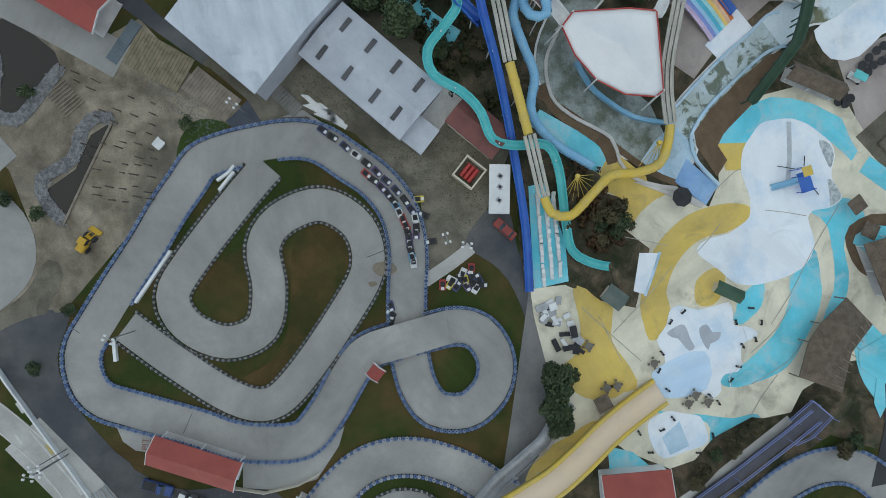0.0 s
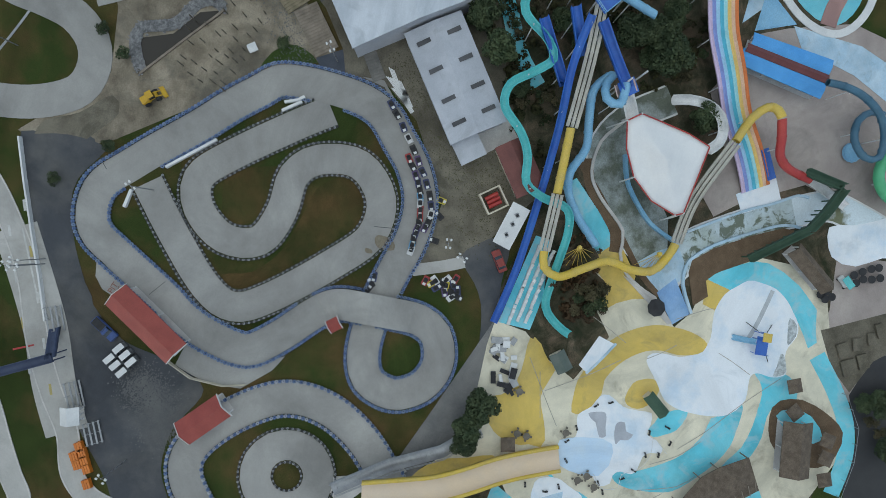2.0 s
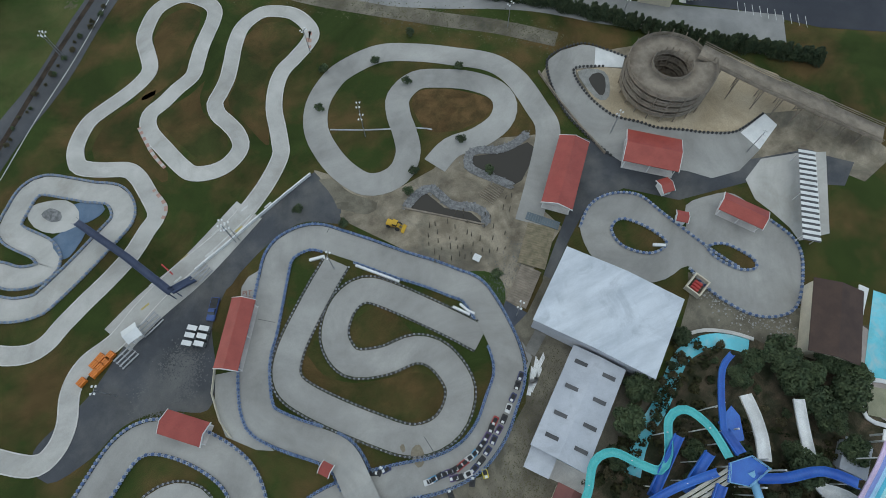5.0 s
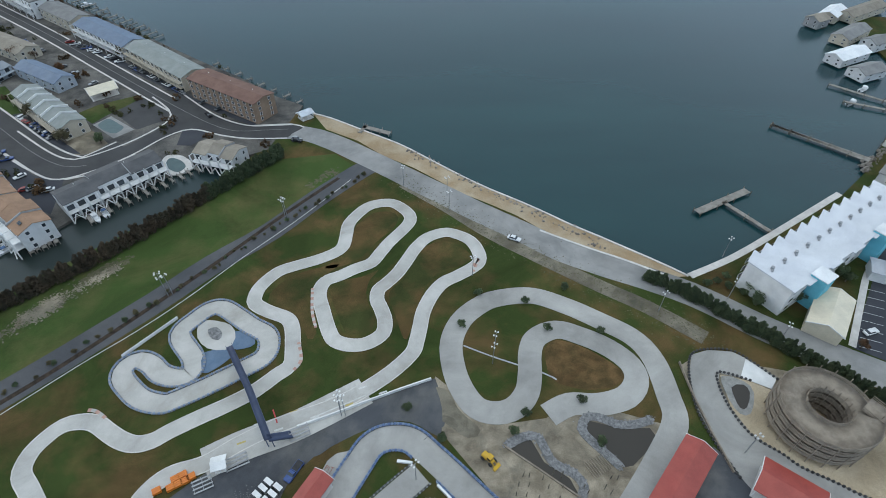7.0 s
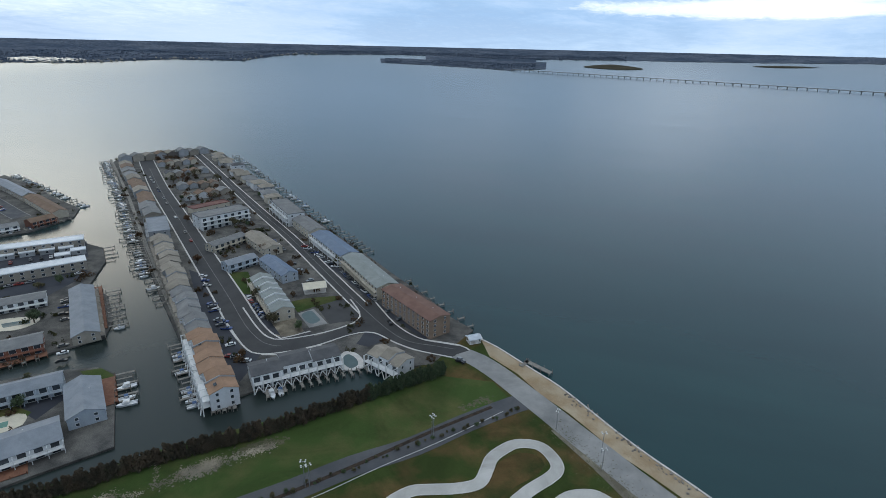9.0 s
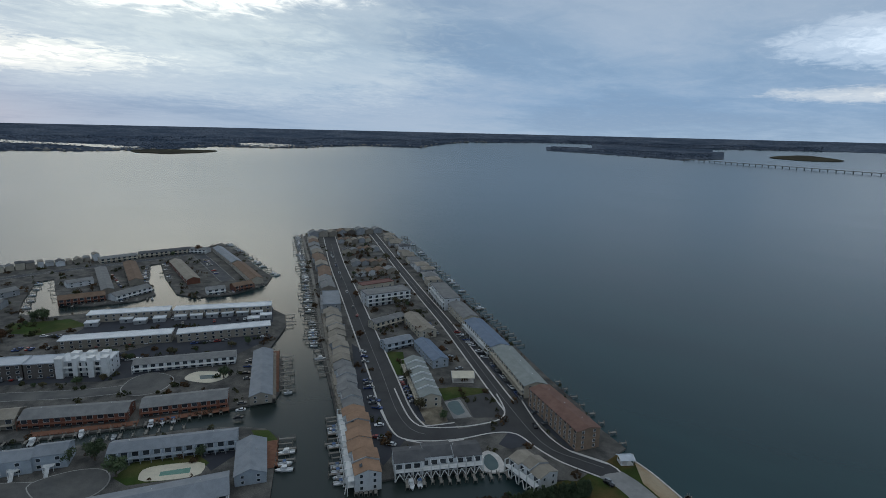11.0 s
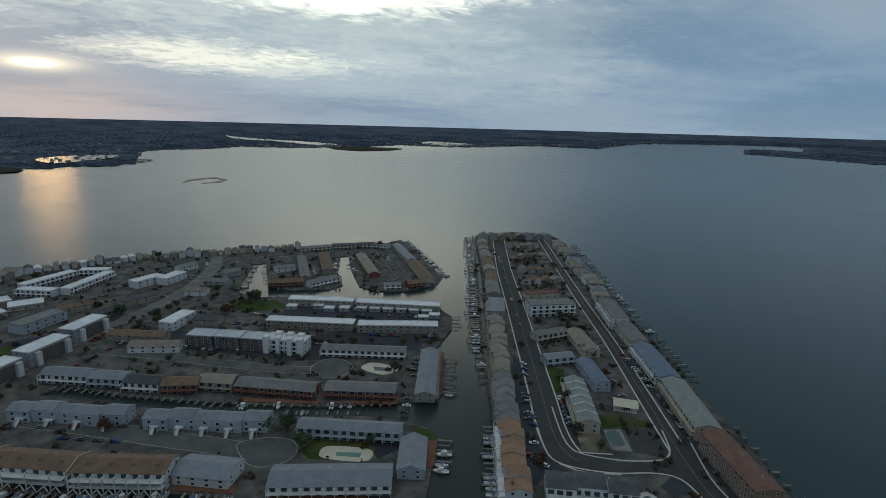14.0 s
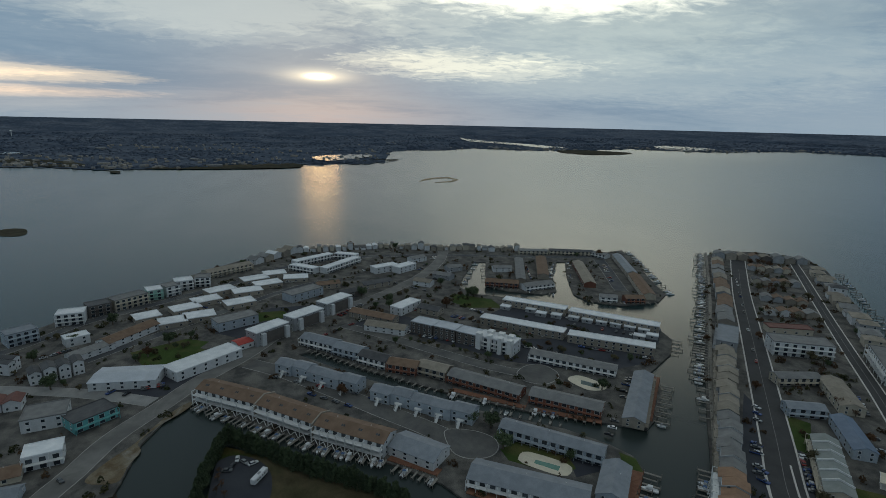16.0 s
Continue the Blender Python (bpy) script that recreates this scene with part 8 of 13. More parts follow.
pad("slide_grounds", [(47.7, -1.3), (34.3, -10.5), (20, -13.1), (12.7, -18.3), (9.5, -20.4), (-3.2, -18.2), (-13.6, -16.4), (-22.6, -17.9), (-36.4, -17.6), (-46.2, -10.5), (-53.9, 0.1), (-59.6, -7.5), (-73.8, -44.7), (-72.4, -84), (17.1, -103), (29.2, -97.5), (118.9, -40.5), (103.3, -12.9), (91.3, -6.9), (79.1, -2.8), (65, 6), (52.6, -1.7)], 0.02, BED, "dark planting beds under the water slides")
pad("bathing_deck", [(-12.6, -18.2), (-13.4, -24.8), (-17.8, -30.4), (-20.8, -36.9), (-10.5, -42), (-5.7, -38), (-0.3, -39.7), (2.1, -35.2), (5, -38.9), (0, -47.7), (-5.4, -54.8), (-1.5, -57.6), (5.1, -58.8), (9.2, -63.1), (12.8, -68.9), (13, -77.3), (7.5, -85.1), (-6.3, -89.9), (-21.3, -97.2), (-41.6, -88.3), (-40.6, -74.8), (-43.8, -64.9), (-47.5, -61.8), (-47.2, -54), (-51.5, -46.2), (-52.4, -36.5), (-47.2, -29.2), (-41.7, -24.9), (-48.5, -16.7), (-51.4, -10.5), (-47.7, -9.1), (-39.6, -16.5), (-33.8, -20.1), (-26.6, -17.9), (-17.8, -17.7)], 0.06, DECK, "cream painted concrete bathing deck")
pad("upper_terrace", [(43.5, -50.1), (49.4, -53.5), (56.8, -56), (60, -62.9), (64.4, -76.2), (60.4, -98.3), (26.8, -111.1), (18.7, -93.6), (27.9, -81.6), (29.7, -74.5), (23, -62.3), (18.7, -57.2), (22.2, -53.9), (32.9, -56)], 0.05, PINKC, "weathered pinkish concrete terrace")
pad("upper_terrace", [(100.5, -11.6), (104.7, -23.2), (108.6, -36.5), (114.7, -48.3), (96.2, -63.4), (86.9, -54.1), (88.8, -41.9), (91.3, -32.4), (87.7, -23.8), (91.8, -16.1)], 0.05, PINKC, "weathered concrete terrace by the slide tower")
pad("yellow_swirl", [(-7.8, -62.6), (-6.6, -61.7), (-5.6, -58.6), (-5.4, -54.7), (-5.9, -50.7), (-7.5, -47.1), (-9.8, -43.8), (-12.5, -41.5), (-16.4, -39.5), (-20.4, -37.8), (-24.3, -37.7), (-27.4, -38.1), (-27.3, -40.2), (-25.0, -42.2), (-22.3, -43.3), (-19.5, -43.2), (-17.5, -44.1), (-15.4, -45.5), (-13.4, -47.5), (-11.7, -50.1), (-10.8, -53.2), (-10.9, -56.9), (-10.1, -60.1), (-9.0, -62.1)], 0.085, YDECK, "broad yellow painted swirl on the deck", 0.02, True, "deck paint")
pad("yellow_patch", [(-14, -26.9), (-17.8, -30.4), (-19.8, -32.7), (-25.4, -30.9), (-31.1, -31.8), (-35.6, -31.9), (-36.4, -26.1), (-33, -21.4), (-29.1, -21.2), (-24.1, -25.6)], 0.08, YDECK, "yellow painted curve on the deck", 0.02, True, "deck paint")
pad("yellow_patch", [(6.0, -37.1), (4.9, -40.5), (2.0, -42.6), (0.1, -46.0), (-1.0, -48.1), (-1.8, -44.8), (-3.3, -41.9), (-5.6, -39.3), (-4.9, -38.1), (-0.9, -39.9), (2.2, -36.0)], 0.08, YDECK, "yellow painted curve on the deck", 0.02, False, "deck paint")
pad("yellow_patch", [(-18.7, -49.2), (-17.5, -50.9), (-16.9, -53.0), (-17.9, -54.8), (-20.1, -54.7), (-22.5, -53.3), (-23.7, -51.4), (-23.4, -49.1), (-21.8, -48.3)], 0.08, YDECK, "yellow painted disc on the deck", 0.02, True, "deck paint")
pad("yellow_patch", [(-43.3, -13.5), (-41.4, -19.4), (-39.8, -24.2), (-41.9, -26), (-47.8, -18), (-51.4, -10.5), (-47.7, -9.1)], 0.08, YDECK, "yellow painted strip by the wide slide", 0.02, True, "deck paint")
pad("yellow_patch", [(5.9, -58.7), (4.7, -64.8), (2.1, -63.0), (-0.1, -62.3), (0.6, -59.4), (3.5, -59.3)], 0.088, YDECK, "yellow painted patch by the pool", 0.02, False, "deck paint")
pad("turquoise_swirl", [(-17.7, -72.8), (-20.6, -73.2), (-23.9, -72.9), (-26.8, -72.5), (-30.8, -70.5), (-34.5, -67.4), (-37.9, -64.1), (-39.5, -61.0), (-40.3, -55.4), (-40.1, -52.1), (-39.4, -50.3), (-38.3, -49.7), (-36.6, -51.7), (-36.5, -54.0), (-35.3, -56.5), (-33.6, -59.4), (-30.8, -63.1), (-26.1, -66.2), (-22.1, -67.1), (-20.8, -69.8)], 0.085, CDECK, "broad turquoise painted band on the deck", 0.02, True, "deck paint")
pad("turquoise_swirl", [(-10.7, -73.7), (-10.7, -77.7), (-9.5, -80.0), (-11.0, -82.7), (-14.3, -83.9), (-16.2, -80.1), (-19.1, -78.6), (-23.6, -78.6), (-27.7, -77.4), (-30.8, -75.4), (-32.8, -72.9), (-33.5, -71.0), (-29.9, -72.6), (-26.6, -74.9), (-21.8, -76.1), (-18.0, -76.3), (-14.7, -76.4), (-12.3, -75.3)], 0.088, CDECK, "turquoise painted band on the deck", 0.02, True, "deck paint")
pad("turquoise_patch", [(6.0, -58.7), (9.2, -63.0), (11.7, -67.5), (12.1, -70.9), (11.0, -74.6), (9.0, -78.6), (5.1, -83.4), (1.1, -84.2), (-1.6, -85.1), (-3.2, -83.6), (-1.0, -82.1), (1.4, -80.3), (3.1, -77.9), (4.0, -76.4), (4.2, -73.1), (5.0, -69.3), (4.6, -66.5), (4.3, -64.7)], 0.086, CDECK, "turquoise painted margin of the pool", 0.02, False, "deck paint")
pad("turquoise_patch", [(-39.9, -35.1), (-41.1, -37.3), (-42.7, -40.3), (-43.3, -43.7), (-44.5, -46.8), (-45.9, -50.8), (-45.9, -54.2), (-46.8, -55.7), (-48.4, -53.0), (-49.9, -49.9), (-50.7, -46.9), (-50.2, -44.8), (-46.8, -45.8), (-44.5, -44.3), (-42.4, -38.1)], 0.084, CDECK, "turquoise painted margin of the pool", 0.02, True, "deck paint")
pad("turquoise_patch", [(-25.8, -55.6), (-23.4, -56.9), (-21.4, -61.3), (-23.1, -61.9), (-26.2, -60.5), (-27.6, -58.4), (-28.7, -56.0), (-27.4, -54.7)], 0.0845, CDECK, "turquoise painted corner by the green kiosk", 0.02, True, "deck paint")
pad("turquoise_patch", [(-45.2, -25.8), (-47.5, -30.3), (-54.4, -35.5), (-56.8, -31.5), (-51.7, -24.9)], 0.084, CDECK, "turquoise painted corner of the deck", 0.02, False, "deck paint")
pad("turquoise_pool_edge", [(-32.3, -77.7), (-38.1, -83.1), (-50.8, -88.6), (-56.1, -82.9), (-50.7, -79.4), (-43.2, -76.5)], 0.09, CDECK, "turquoise wading pool", 0.02, True, "pool")
pad("drained_pool", [(7.6, -67.7), (7.8, -70.0), (7.3, -73.7), (5.5, -76.7), (3.5, -78.5), (1.2, -80.3), (-1.4, -80.6), (-3.9, -79.4), (-6.0, -79.2), (-9.0, -80.3), (-10.1, -79.7), (-10.9, -77.4), (-10.7, -74.3), (-11.8, -73.0), (-14.0, -73.1), (-16.7, -73.2), (-19.2, -71.9), (-21.0, -69.6), (-21.8, -66.2), (-22.0, -62.8), (-21.8, -59.5), (-20.5, -56.4), (-17.2, -53.8), (-13.6, -50.8), (-11.8, -51.6), (-11.2, -54.6), (-11.2, -57.4), (-10.2, -59.8), (-9.0, -61.9), (-5.7, -62.8), (-3.2, -62.5), (0.1, -62.3), (3.7, -63.5), (5.6, -65.3)], 0.11, POOLW, "drained white leisure pool with stains", 0.05, True, "pool", step=1)
pad("drained_pool", [(-23.0, -43.0), (-22.2, -44.9), (-23.9, -48.4), (-24.0, -51.7), (-23.9, -54.5), (-26.2, -54.9), (-28.4, -54.7), (-29.2, -56.9), (-30.4, -58.5), (-31.7, -58.4), (-32.0, -56.3), (-33.2, -54.9), (-36.1, -54.4), (-37.3, -53.3), (-37.2, -51.0), (-38.3, -49.7), (-40.1, -49.5), (-41.2, -47.5), (-39.8, -45.9), (-38.6, -45.1), (-37.4, -43.1), (-37.8, -40.8), (-38.6, -38.9), (-37.5, -37.5), (-35.5, -36.1), (-33.9, -37.8), (-32.3, -40.1), (-30.0, -40.0), (-27.7, -39.5), (-25.3, -41.9)], 0.112, POOLW, "drained white splash pool with stains", 0.05, True, "pool", step=1)
pad("drained_pool", [(-42.4, -34.7), (-41.4, -38.3), (-42.6, -41.4), (-44.0, -44.4), (-46.6, -45.0), (-49.3, -44.6), (-49.9, -40.3), (-50.1, -35.8), (-47.3, -34.2), (-44.5, -34.0)], 0.112, POOLW, "small drained white pool", 0.05, True, "pool", step=1)
pad("blue_pool_floor", [(-46.1, -36.3), (-43.9, -40.3), (-49.0, -41.1), (-49.8, -37.1)], 0.122, PALEBLUE, "pale blue square in the small white pool", 0.01, category="pool")
pad("grey_stain", [(-26.9, -41.6), (-26.3, -42.8), (-25.9, -44.8), (-26.9, -45.5), (-29.0, -45.8), (-30.7, -46.3), (-31.2, -45.1), (-29.8, -44.2), (-28.4, -43.5), (-27.9, -42.5)], 0.125, GREYROOF, "grey bare patch in the white pool", 0.01, True, "stain", step=0.6)
pad("grey_stain", [(-27.5, -47.9), (-27.0, -49.4), (-28.8, -50.3), (-29.1, -51.8), (-30.5, -51.0), (-30.8, -49.4), (-31.9, -48.8), (-30.9, -48.2), (-29.2, -47.8)], 0.125, GREYROOF, "grey bare patch in the white pool", 0.01, True, "stain", step=0.6)
# dark run-off stains at the pool's bays, expansion joints and the drain slot of the leisure pool
POOLSTAIN = mat("pool_algae_stain", (0.30, 0.33, 0.33), (0.55, 0.59, 0.61), 1.2, 0.85, 0.05, 3.0, spread=(0.40, 0.62), speck=0.15)
for q in ([(2.1, -78.2), (1.0, -80.0), (-1.3, -80.4), (-3.6, -79.2), (-2.0, -78.7), (-0.1, -78.3)], [(-5.6, -78.2), (-6.2, -79.2), (-9.0, -80.2), (-10.0, -79.4), (-10.6, -77.7), (-8.5, -78.0)]):
    pad("pool_stain", q, 0.118, POOLSTAIN, "grey stain in a bay of the drained pool", 0.01, True, "stain", step=0.8)
JOINT = mat("grey_joint", (0.30, 0.29, 0.26), (0.40, 0.38, 0.33), 0.6, 0.9, 0.0, 3.0)
for q in ([(-8.5, -65.2), (-9.7, -68.7), (-11.4, -72.8)], [(-10.7, -79.4), (-17.7, -72.8), (-25.1, -66.6), (-30.0, -61.6)], [(-13.1, -50.8), (-11.0, -53.8), (-8.9, -56.2)], [(-24.4, -31.6), (-18.8, -40.1), (-14.6, -45.5)], [(-18.3, -26.9), (-25.6, -31.9), (-30.9, -35.7)], [(-7.2, -37.7), (-9.2, -42.2), (-10.9, -45.7)], [(-3.8, -54.6), (-0.1, -60.9), (0.1, -62.3)], [(-40.3, -55.4), (-37.7, -63.3), (-34.7, -66.8)], [(-46.1, -54.1), (-42.9, -57.1), (-39.8, -60.7)], [(-20.7, -29.7), (-30.0, -32.0)], [(-27.3, -66.2), (-31.3, -62.1), (-34.4, -56.7)]):
    band("deck_joint", q, 0.13, 0.127, JOINT, "grey expansion joint in the deck", category="joint", thick=0.01)
band("drain_slot", [(6.8, -73.2), (2.2, -72.3), (-2.0, -71.3), (-5.0, -70.2)], 0.9, 0.125, mat("dull_grey_slot", (0.40, 0.43, 0.45), (0.50, 0.53, 0.55), 0.5, 0.8), "grey drain slot in the leisure pool", category="drain", thick=0.01)
RIVER = [(39.9, -42.8), (33.4, -34.6), (26.3, -31.4), (18.7, -34.4), (11.5, -40.4), (7.7, -46.7), (5.6, -51.6), (11.4, -53.6), (16.5, -60.4), (20.4, -67.0), (23.6, -73.5), (26.6, -80.6), (25.5, -87.6), (22.4, -98.3)]
band("drained_river", RIVER, 6.6, 0.09, WHITE, "white rim of the drained river", category="pool rim", thick=0.3)
band("drained_river_bed", RIVER[:6], 5.8, 0.10, ALGAE, "drained channel bed dark with algae", category="channel")
band("drained_river_bed", RIVER[6:11], 5.8, 0.108, mat("mossy_channel", (0.44, 0.52, 0.55), (0.36, 0.42, 0.40), 0.15, 0.85, 0.2, 2.0, speck=0.1, wear=0.2, stain=((0.085, 0.10, 0.055), 0.3, 0.49, 0.56, 0.85)), "drained channel bed with dark green moss", category="channel")
band("drained_river_bed", RIVER[6:], 5.8, 0.101, STAINED, "pale drained channel bed with dark algae stains", category="channel")
pad("algae_basin", [(26.3, -31.4), (31.2, -34.7), (24.2, -41.3), (16, -48), (8.6, -49.7), (8.2, -45.5), (13.6, -39.3), (18.9, -34.6)], 0.095, ALGAE, "algae-stained basin beside the funnel slide", 0.1)
pad("splash_channel", [(17.2, -25), (19.6, -27.5), (14.6, -33), (9.3, -39.1), (5.5, -35.6), (9.9, -30.8)], 0.10, CDECK, "turquoise run-out channel", 0.1)
pad("yellow_patch", [(-14.4, -26.1), (-16.4, -29.4), (-20.1, -31.7), (-25.8, -31.1), (-32.0, -33.5), (-35.9, -33.6), (-34.9, -27.0), (-32.7, -23.7), (-28.3, -20.4), (-26.6, -24.5), (-21.1, -25.9)], 0.087, YDECK, "broad yellow painted strip of the deck", 0.02, True, "deck paint")
pad("pool_paint", [(-33.6, -37.1), (-31.4, -46.0), (-33.6, -48.6), (-39.1, -46.8), (-38.8, -38.5)], 0.135, mat("pale_sky_paint", (0.50, 0.66, 0.82), (0.60, 0.72, 0.82), 0.12, 0.8, 0.05, 2.0, speck=0.03, wear=0.12), "pale blue painted floor where the wide slide ends", 0.02, True, "deck paint")
pad("yellow_landing", [(5.5, -35.6), (9.3, -39.1), (2.9, -44.3), (-1.7, -44), (-2.2, -40)], 0.10, YDECK, "yellow painted landing", 0.1)
pad("pale_channel", [(0.7, -49.4), (4.5, -52.5), (-2.0, -57.2), (-5.0, -54.2)], 0.125, mat("blue_slab_paint", (0.17, 0.32, 0.56), (0.26, 0.42, 0.62), 0.15, 0.8, 0.1, 2.0, wear=0.2, speck=0.06), "worn blue painted channel end", 0.1)
pad("channel_floor", [(0.7, -49.4), (5.7, -43.7), (8.9, -47.2), (11.2, -51.3), (8.2, -53.5), (4.1, -53.6)], 0.118, PALEBLUE, "pale blue worn channel floor", 0.1)
band("mulch_strip", [(23.3, -26.8), (17.5, -32.9), (10.5, -39.1), (3.6, -45.3), (0.2, -50)], 1.2, 0.12, RUSTBED, "brown mulch strip", category="ground", thick=0.05)
pad("mulch_bed", [(5.5, -58.9), (7.6, -60.7), (12.2, -68.0), (16.5, -73.2), (20.0, -77.7), (19.9, -72.1), (16.5, -65.5), (12.3, -58.8), (8.9, -55.0), (6.2, -54.9), (-0.2, -57.5), (2.4, -60.1)], 0.12, RUSTBED, "brown planting bed in a white kerb", 0.2)
pad("round_pool", [(73.6, -56), (80.1, -53.9), (86.9, -57.1), (91.2, -63.5), (84.8, -73.8), (71, -76.7), (63.2, -72.8), (64.8, -65)], 0.12, mat("turquoise_pool_water", (0.10, 0.45, 0.55), (0.14, 0.50, 0.58), 0.2, 0.15), "turquoise round pool with white star marks", 0.05, True, "pool")
band("pool_island_edge", [(89.4, -69.3), (86.3, -66.5), (82.3, -66.0), (79.8, -69.1), (75.4, -69.2), (72.2, -72.4), (66.3, -71.1), (62.6, -70.8)], 3.4, 0.2, mat("salmon_pool_paint", (0.34, 0.20, 0.18), (0.28, 0.165, 0.15), 0.15, 0.8, 0.1, 2.0, wear=0.2), "wavy salmon painted edge in the round pool", category="pool", thick=0.12)
band("round_pool_rim", [(72.6, -54.7), (80.4, -52.2), (87.9, -55.7), (93, -63.2), (86, -75.3), (70.3, -78.7), (61.7, -73.8), (63, -64.7)], 1.6, 0.19, WHITE, "white rim of the round pool", True, category="pool rim")
pad("star_awning", [(57.7, -56.1), (66.9, -56.7), (61.2, -64.4)], 0.14, LBLUE, "pale blue shade sail", 0.03, category="awning")
pad("pale_pool", [(81.5, -45.3), (82.8, -49), (70.3, -55.9), (63.5, -57.5), (58.6, -53.2), (65.1, -53.4), (73.7, -52.1)], 0.11, PALEBLUE, "pale blue drained channel", 0.05)
pad("pale_pool", [(60.8, -63.9), (60.3, -78.9), (55.8, -92.4), (48.7, -91.1), (54.1, -78.8), (56.7, -66.6)], 0.11, PALEBLUE, "pale blue drained channel", 0.05)
band("shaded_channel", [(74.1, -4.2), (70.3, -0.9), (65.8, 0.9), (60, 0.7), (55.8, -1.5), (49.5, -5.9), (43.6, -8.8), (39.9, -11.2), (35.7, -15.3)], 3.4, 0.10, CDECK, "turquoise channel winding among trees", category="channel", thick=0.1)
band("channel_kerb", [(76.1, -3.3), (72.6, 0.1), (67.6, 3.2), (62.6, 4.3)], 0.8, 0.35, CURB, "pale kerb wall round the channel bend", category="wall", thick=0.3)


# ---- water slides ----
def sweep_bm(line, prof, closed=False, mi=None):
    """A profile of (across, up) points carried along a 3D line."""
    bm = bmesh.new()
    rows = []
    flat = sides([Vector((p.x, p.y)) for p in line], False)
    for p, s in zip(line, flat):
        s3 = Vector((s.x, s.y, 0))
        rows.append([bm.verts.new(p + s3 * a + Vector((0, 0, b))) for a, b in prof])
    n = len(prof)
    for r, q in zip(rows, rows[1:]):
        for i in range(n if closed else n - 1):
            f = bm.faces.new((r[i], q[i], q[(i + 1) % n], r[(i + 1) % n]))
            f.smooth = True
            if mi:
                f.material_index = mi[i]
    bmesh.ops.recalc_face_normals(bm, faces=bm.faces)
    return bm


def tube_profile(r, n=12):
    return [(r * math.cos(6.2832 * k / n), r * math.sin(6.2832 * k / n)) for k in range(n)]


def flume_profile(r, n=8, t=0.08):
    """An open half pipe with thickness and rolled rims."""
    outer = [(-r * math.cos(math.pi * k / n), -r * math.sin(math.pi * k / n)) for k in range(n + 1)]
    inner = [(-(r - t) * math.cos(math.pi * k / n), -(r - t) * math.sin(math.pi * k / n)) for k in range(n + 1)]
    return [(-r - 0.12, 0.04)] + outer[0:0] + inner + [(r + 0.12, 0.04)] + outer[::-1]


def slide(name, label, segments, supports=True, step=1.2):
    """segments: (part name, kind, radius or width, material, 3D points)."""
    t = thing(name, pose(0, 0, 0), label, "water slide")
    count = 0
    for nm, kind, r, mt, pts in segments:
        line = curve_points(pts, False, step)
        if kind == "tube":
            bm = sweep_bm(line, tube_profile(r), True)
        elif kind == "flume":
            bm = sweep_bm(line, flume_profile(r), True)
        elif kind == "rails":
            for off in (-r / 2, 0.0, r / 2):
                across = sides([Vector((p.x, p.y)) for p in line], False)
                rail = [p + Vector((q.x, q.y, 0)) * off for p, q in zip(line, across)]
                part("chute", sweep_bm(rail, [(-0.30, 0.3), (-0.24, 0.3), (-0.2, 0.05), (0.2, 0.05), (0.24, 0.3), (0.30, 0.3), (0.30, -0.08), (-0.30, -0.08)], True), mt, t, "bleached white chute")
            for k in range(1, len(line) - 1, 3):
                d = (line[k + 1] - line[k - 1]).normalized()
                u = Vector((-d.y, d.x, 0)) * (r / 2 + 0.3)
                bm = bmesh.new()
                beam(bm, line[k] - u - Vector((0, 0, 0.14)), line[k] + u - Vector((0, 0, 0.14)), 0.09, 5)
                part("crosstie", bm, STEEL, t)
            continue
        else:
            w = r / 2
            bm = sweep_bm(line, [(-w, 0.55), (-w + 0.14, 0.55), (-w + 0.16, 0.1), (w - 0.16, 0.1), (w - 0.14, 0.55), (w, 0.55), (w, -0.12), (-w, -0.12)], True)
        part(nm, bm, mt, t)
        if kind == "tube":
            for k in range(3, len(line) - 2, 4):
                bm = sweep_bm([line[k - 1].lerp(line[k], 0.45), line[k - 1].lerp(line[k], 0.75)], tube_profile(r + 0.09), True)
                part("joint_ring", bm, mt, t)
        if supports:
            for k in range(4, len(line) - 1, 9):
                p = line[k]
                if p.z > 1.6:
                    bm = bmesh.new()
                    beam(bm, (p.x, p.y, 0.02), (p.x, p.y, p.z - 0.1), 0.13, 6)
                    a = 1.2 if kind == "lane" else 0.6
                    beam(bm, (p.x - a, p.y, p.z - r - 0.1 if kind != "lane" else p.z - 0.2), (p.x + a, p.y, p.z - r - 0.1 if kind != "lane" else p.z - 0.2), 0.07, 5)
                    part("support", bm, WHITE, t, "white steel support")
                    count += 1
    return t


slide("teal_body_slide", "winding open teal fibreglass body slide", [("flume", "flume", 0.75, TEAL, [(50.4, -19.1, 12), (51, -13.3, 11), (49, -8.5, 10.5), (45.1, -8.5, 10), (41.6, -14, 9), (38.6, -15.7, 8.6), (35.8, -13, 8), (32.5, -9.1, 7.5), (28.3, -9.1, 7), (24.5, -13.4, 6), (20.6, -15.8, 5.5), (15.5, -16.9, 5), (13.5, -20.8, 4.6), (12.5, -26.1, 4), (7.9, -27.7, 3), (-1.5, -27.1, 2), (-7.3, -27.2, 1.5), (-10.5, -30.5, 1.1), (-11.9, -33.6, 0.8)])])
slide("blue_speed_slide", "straight blue multi-lane speed slide", [("chute", "lane", 1.5, BLUE, [(46.8, -20.1, 12), (37.9, -19.3, 9.6), (26.9, -20.2, 6.4), (12.7, -20.3, 3.2), (-1.3, -19.6, 1.4), (-13, -17.8, 0.5)])])
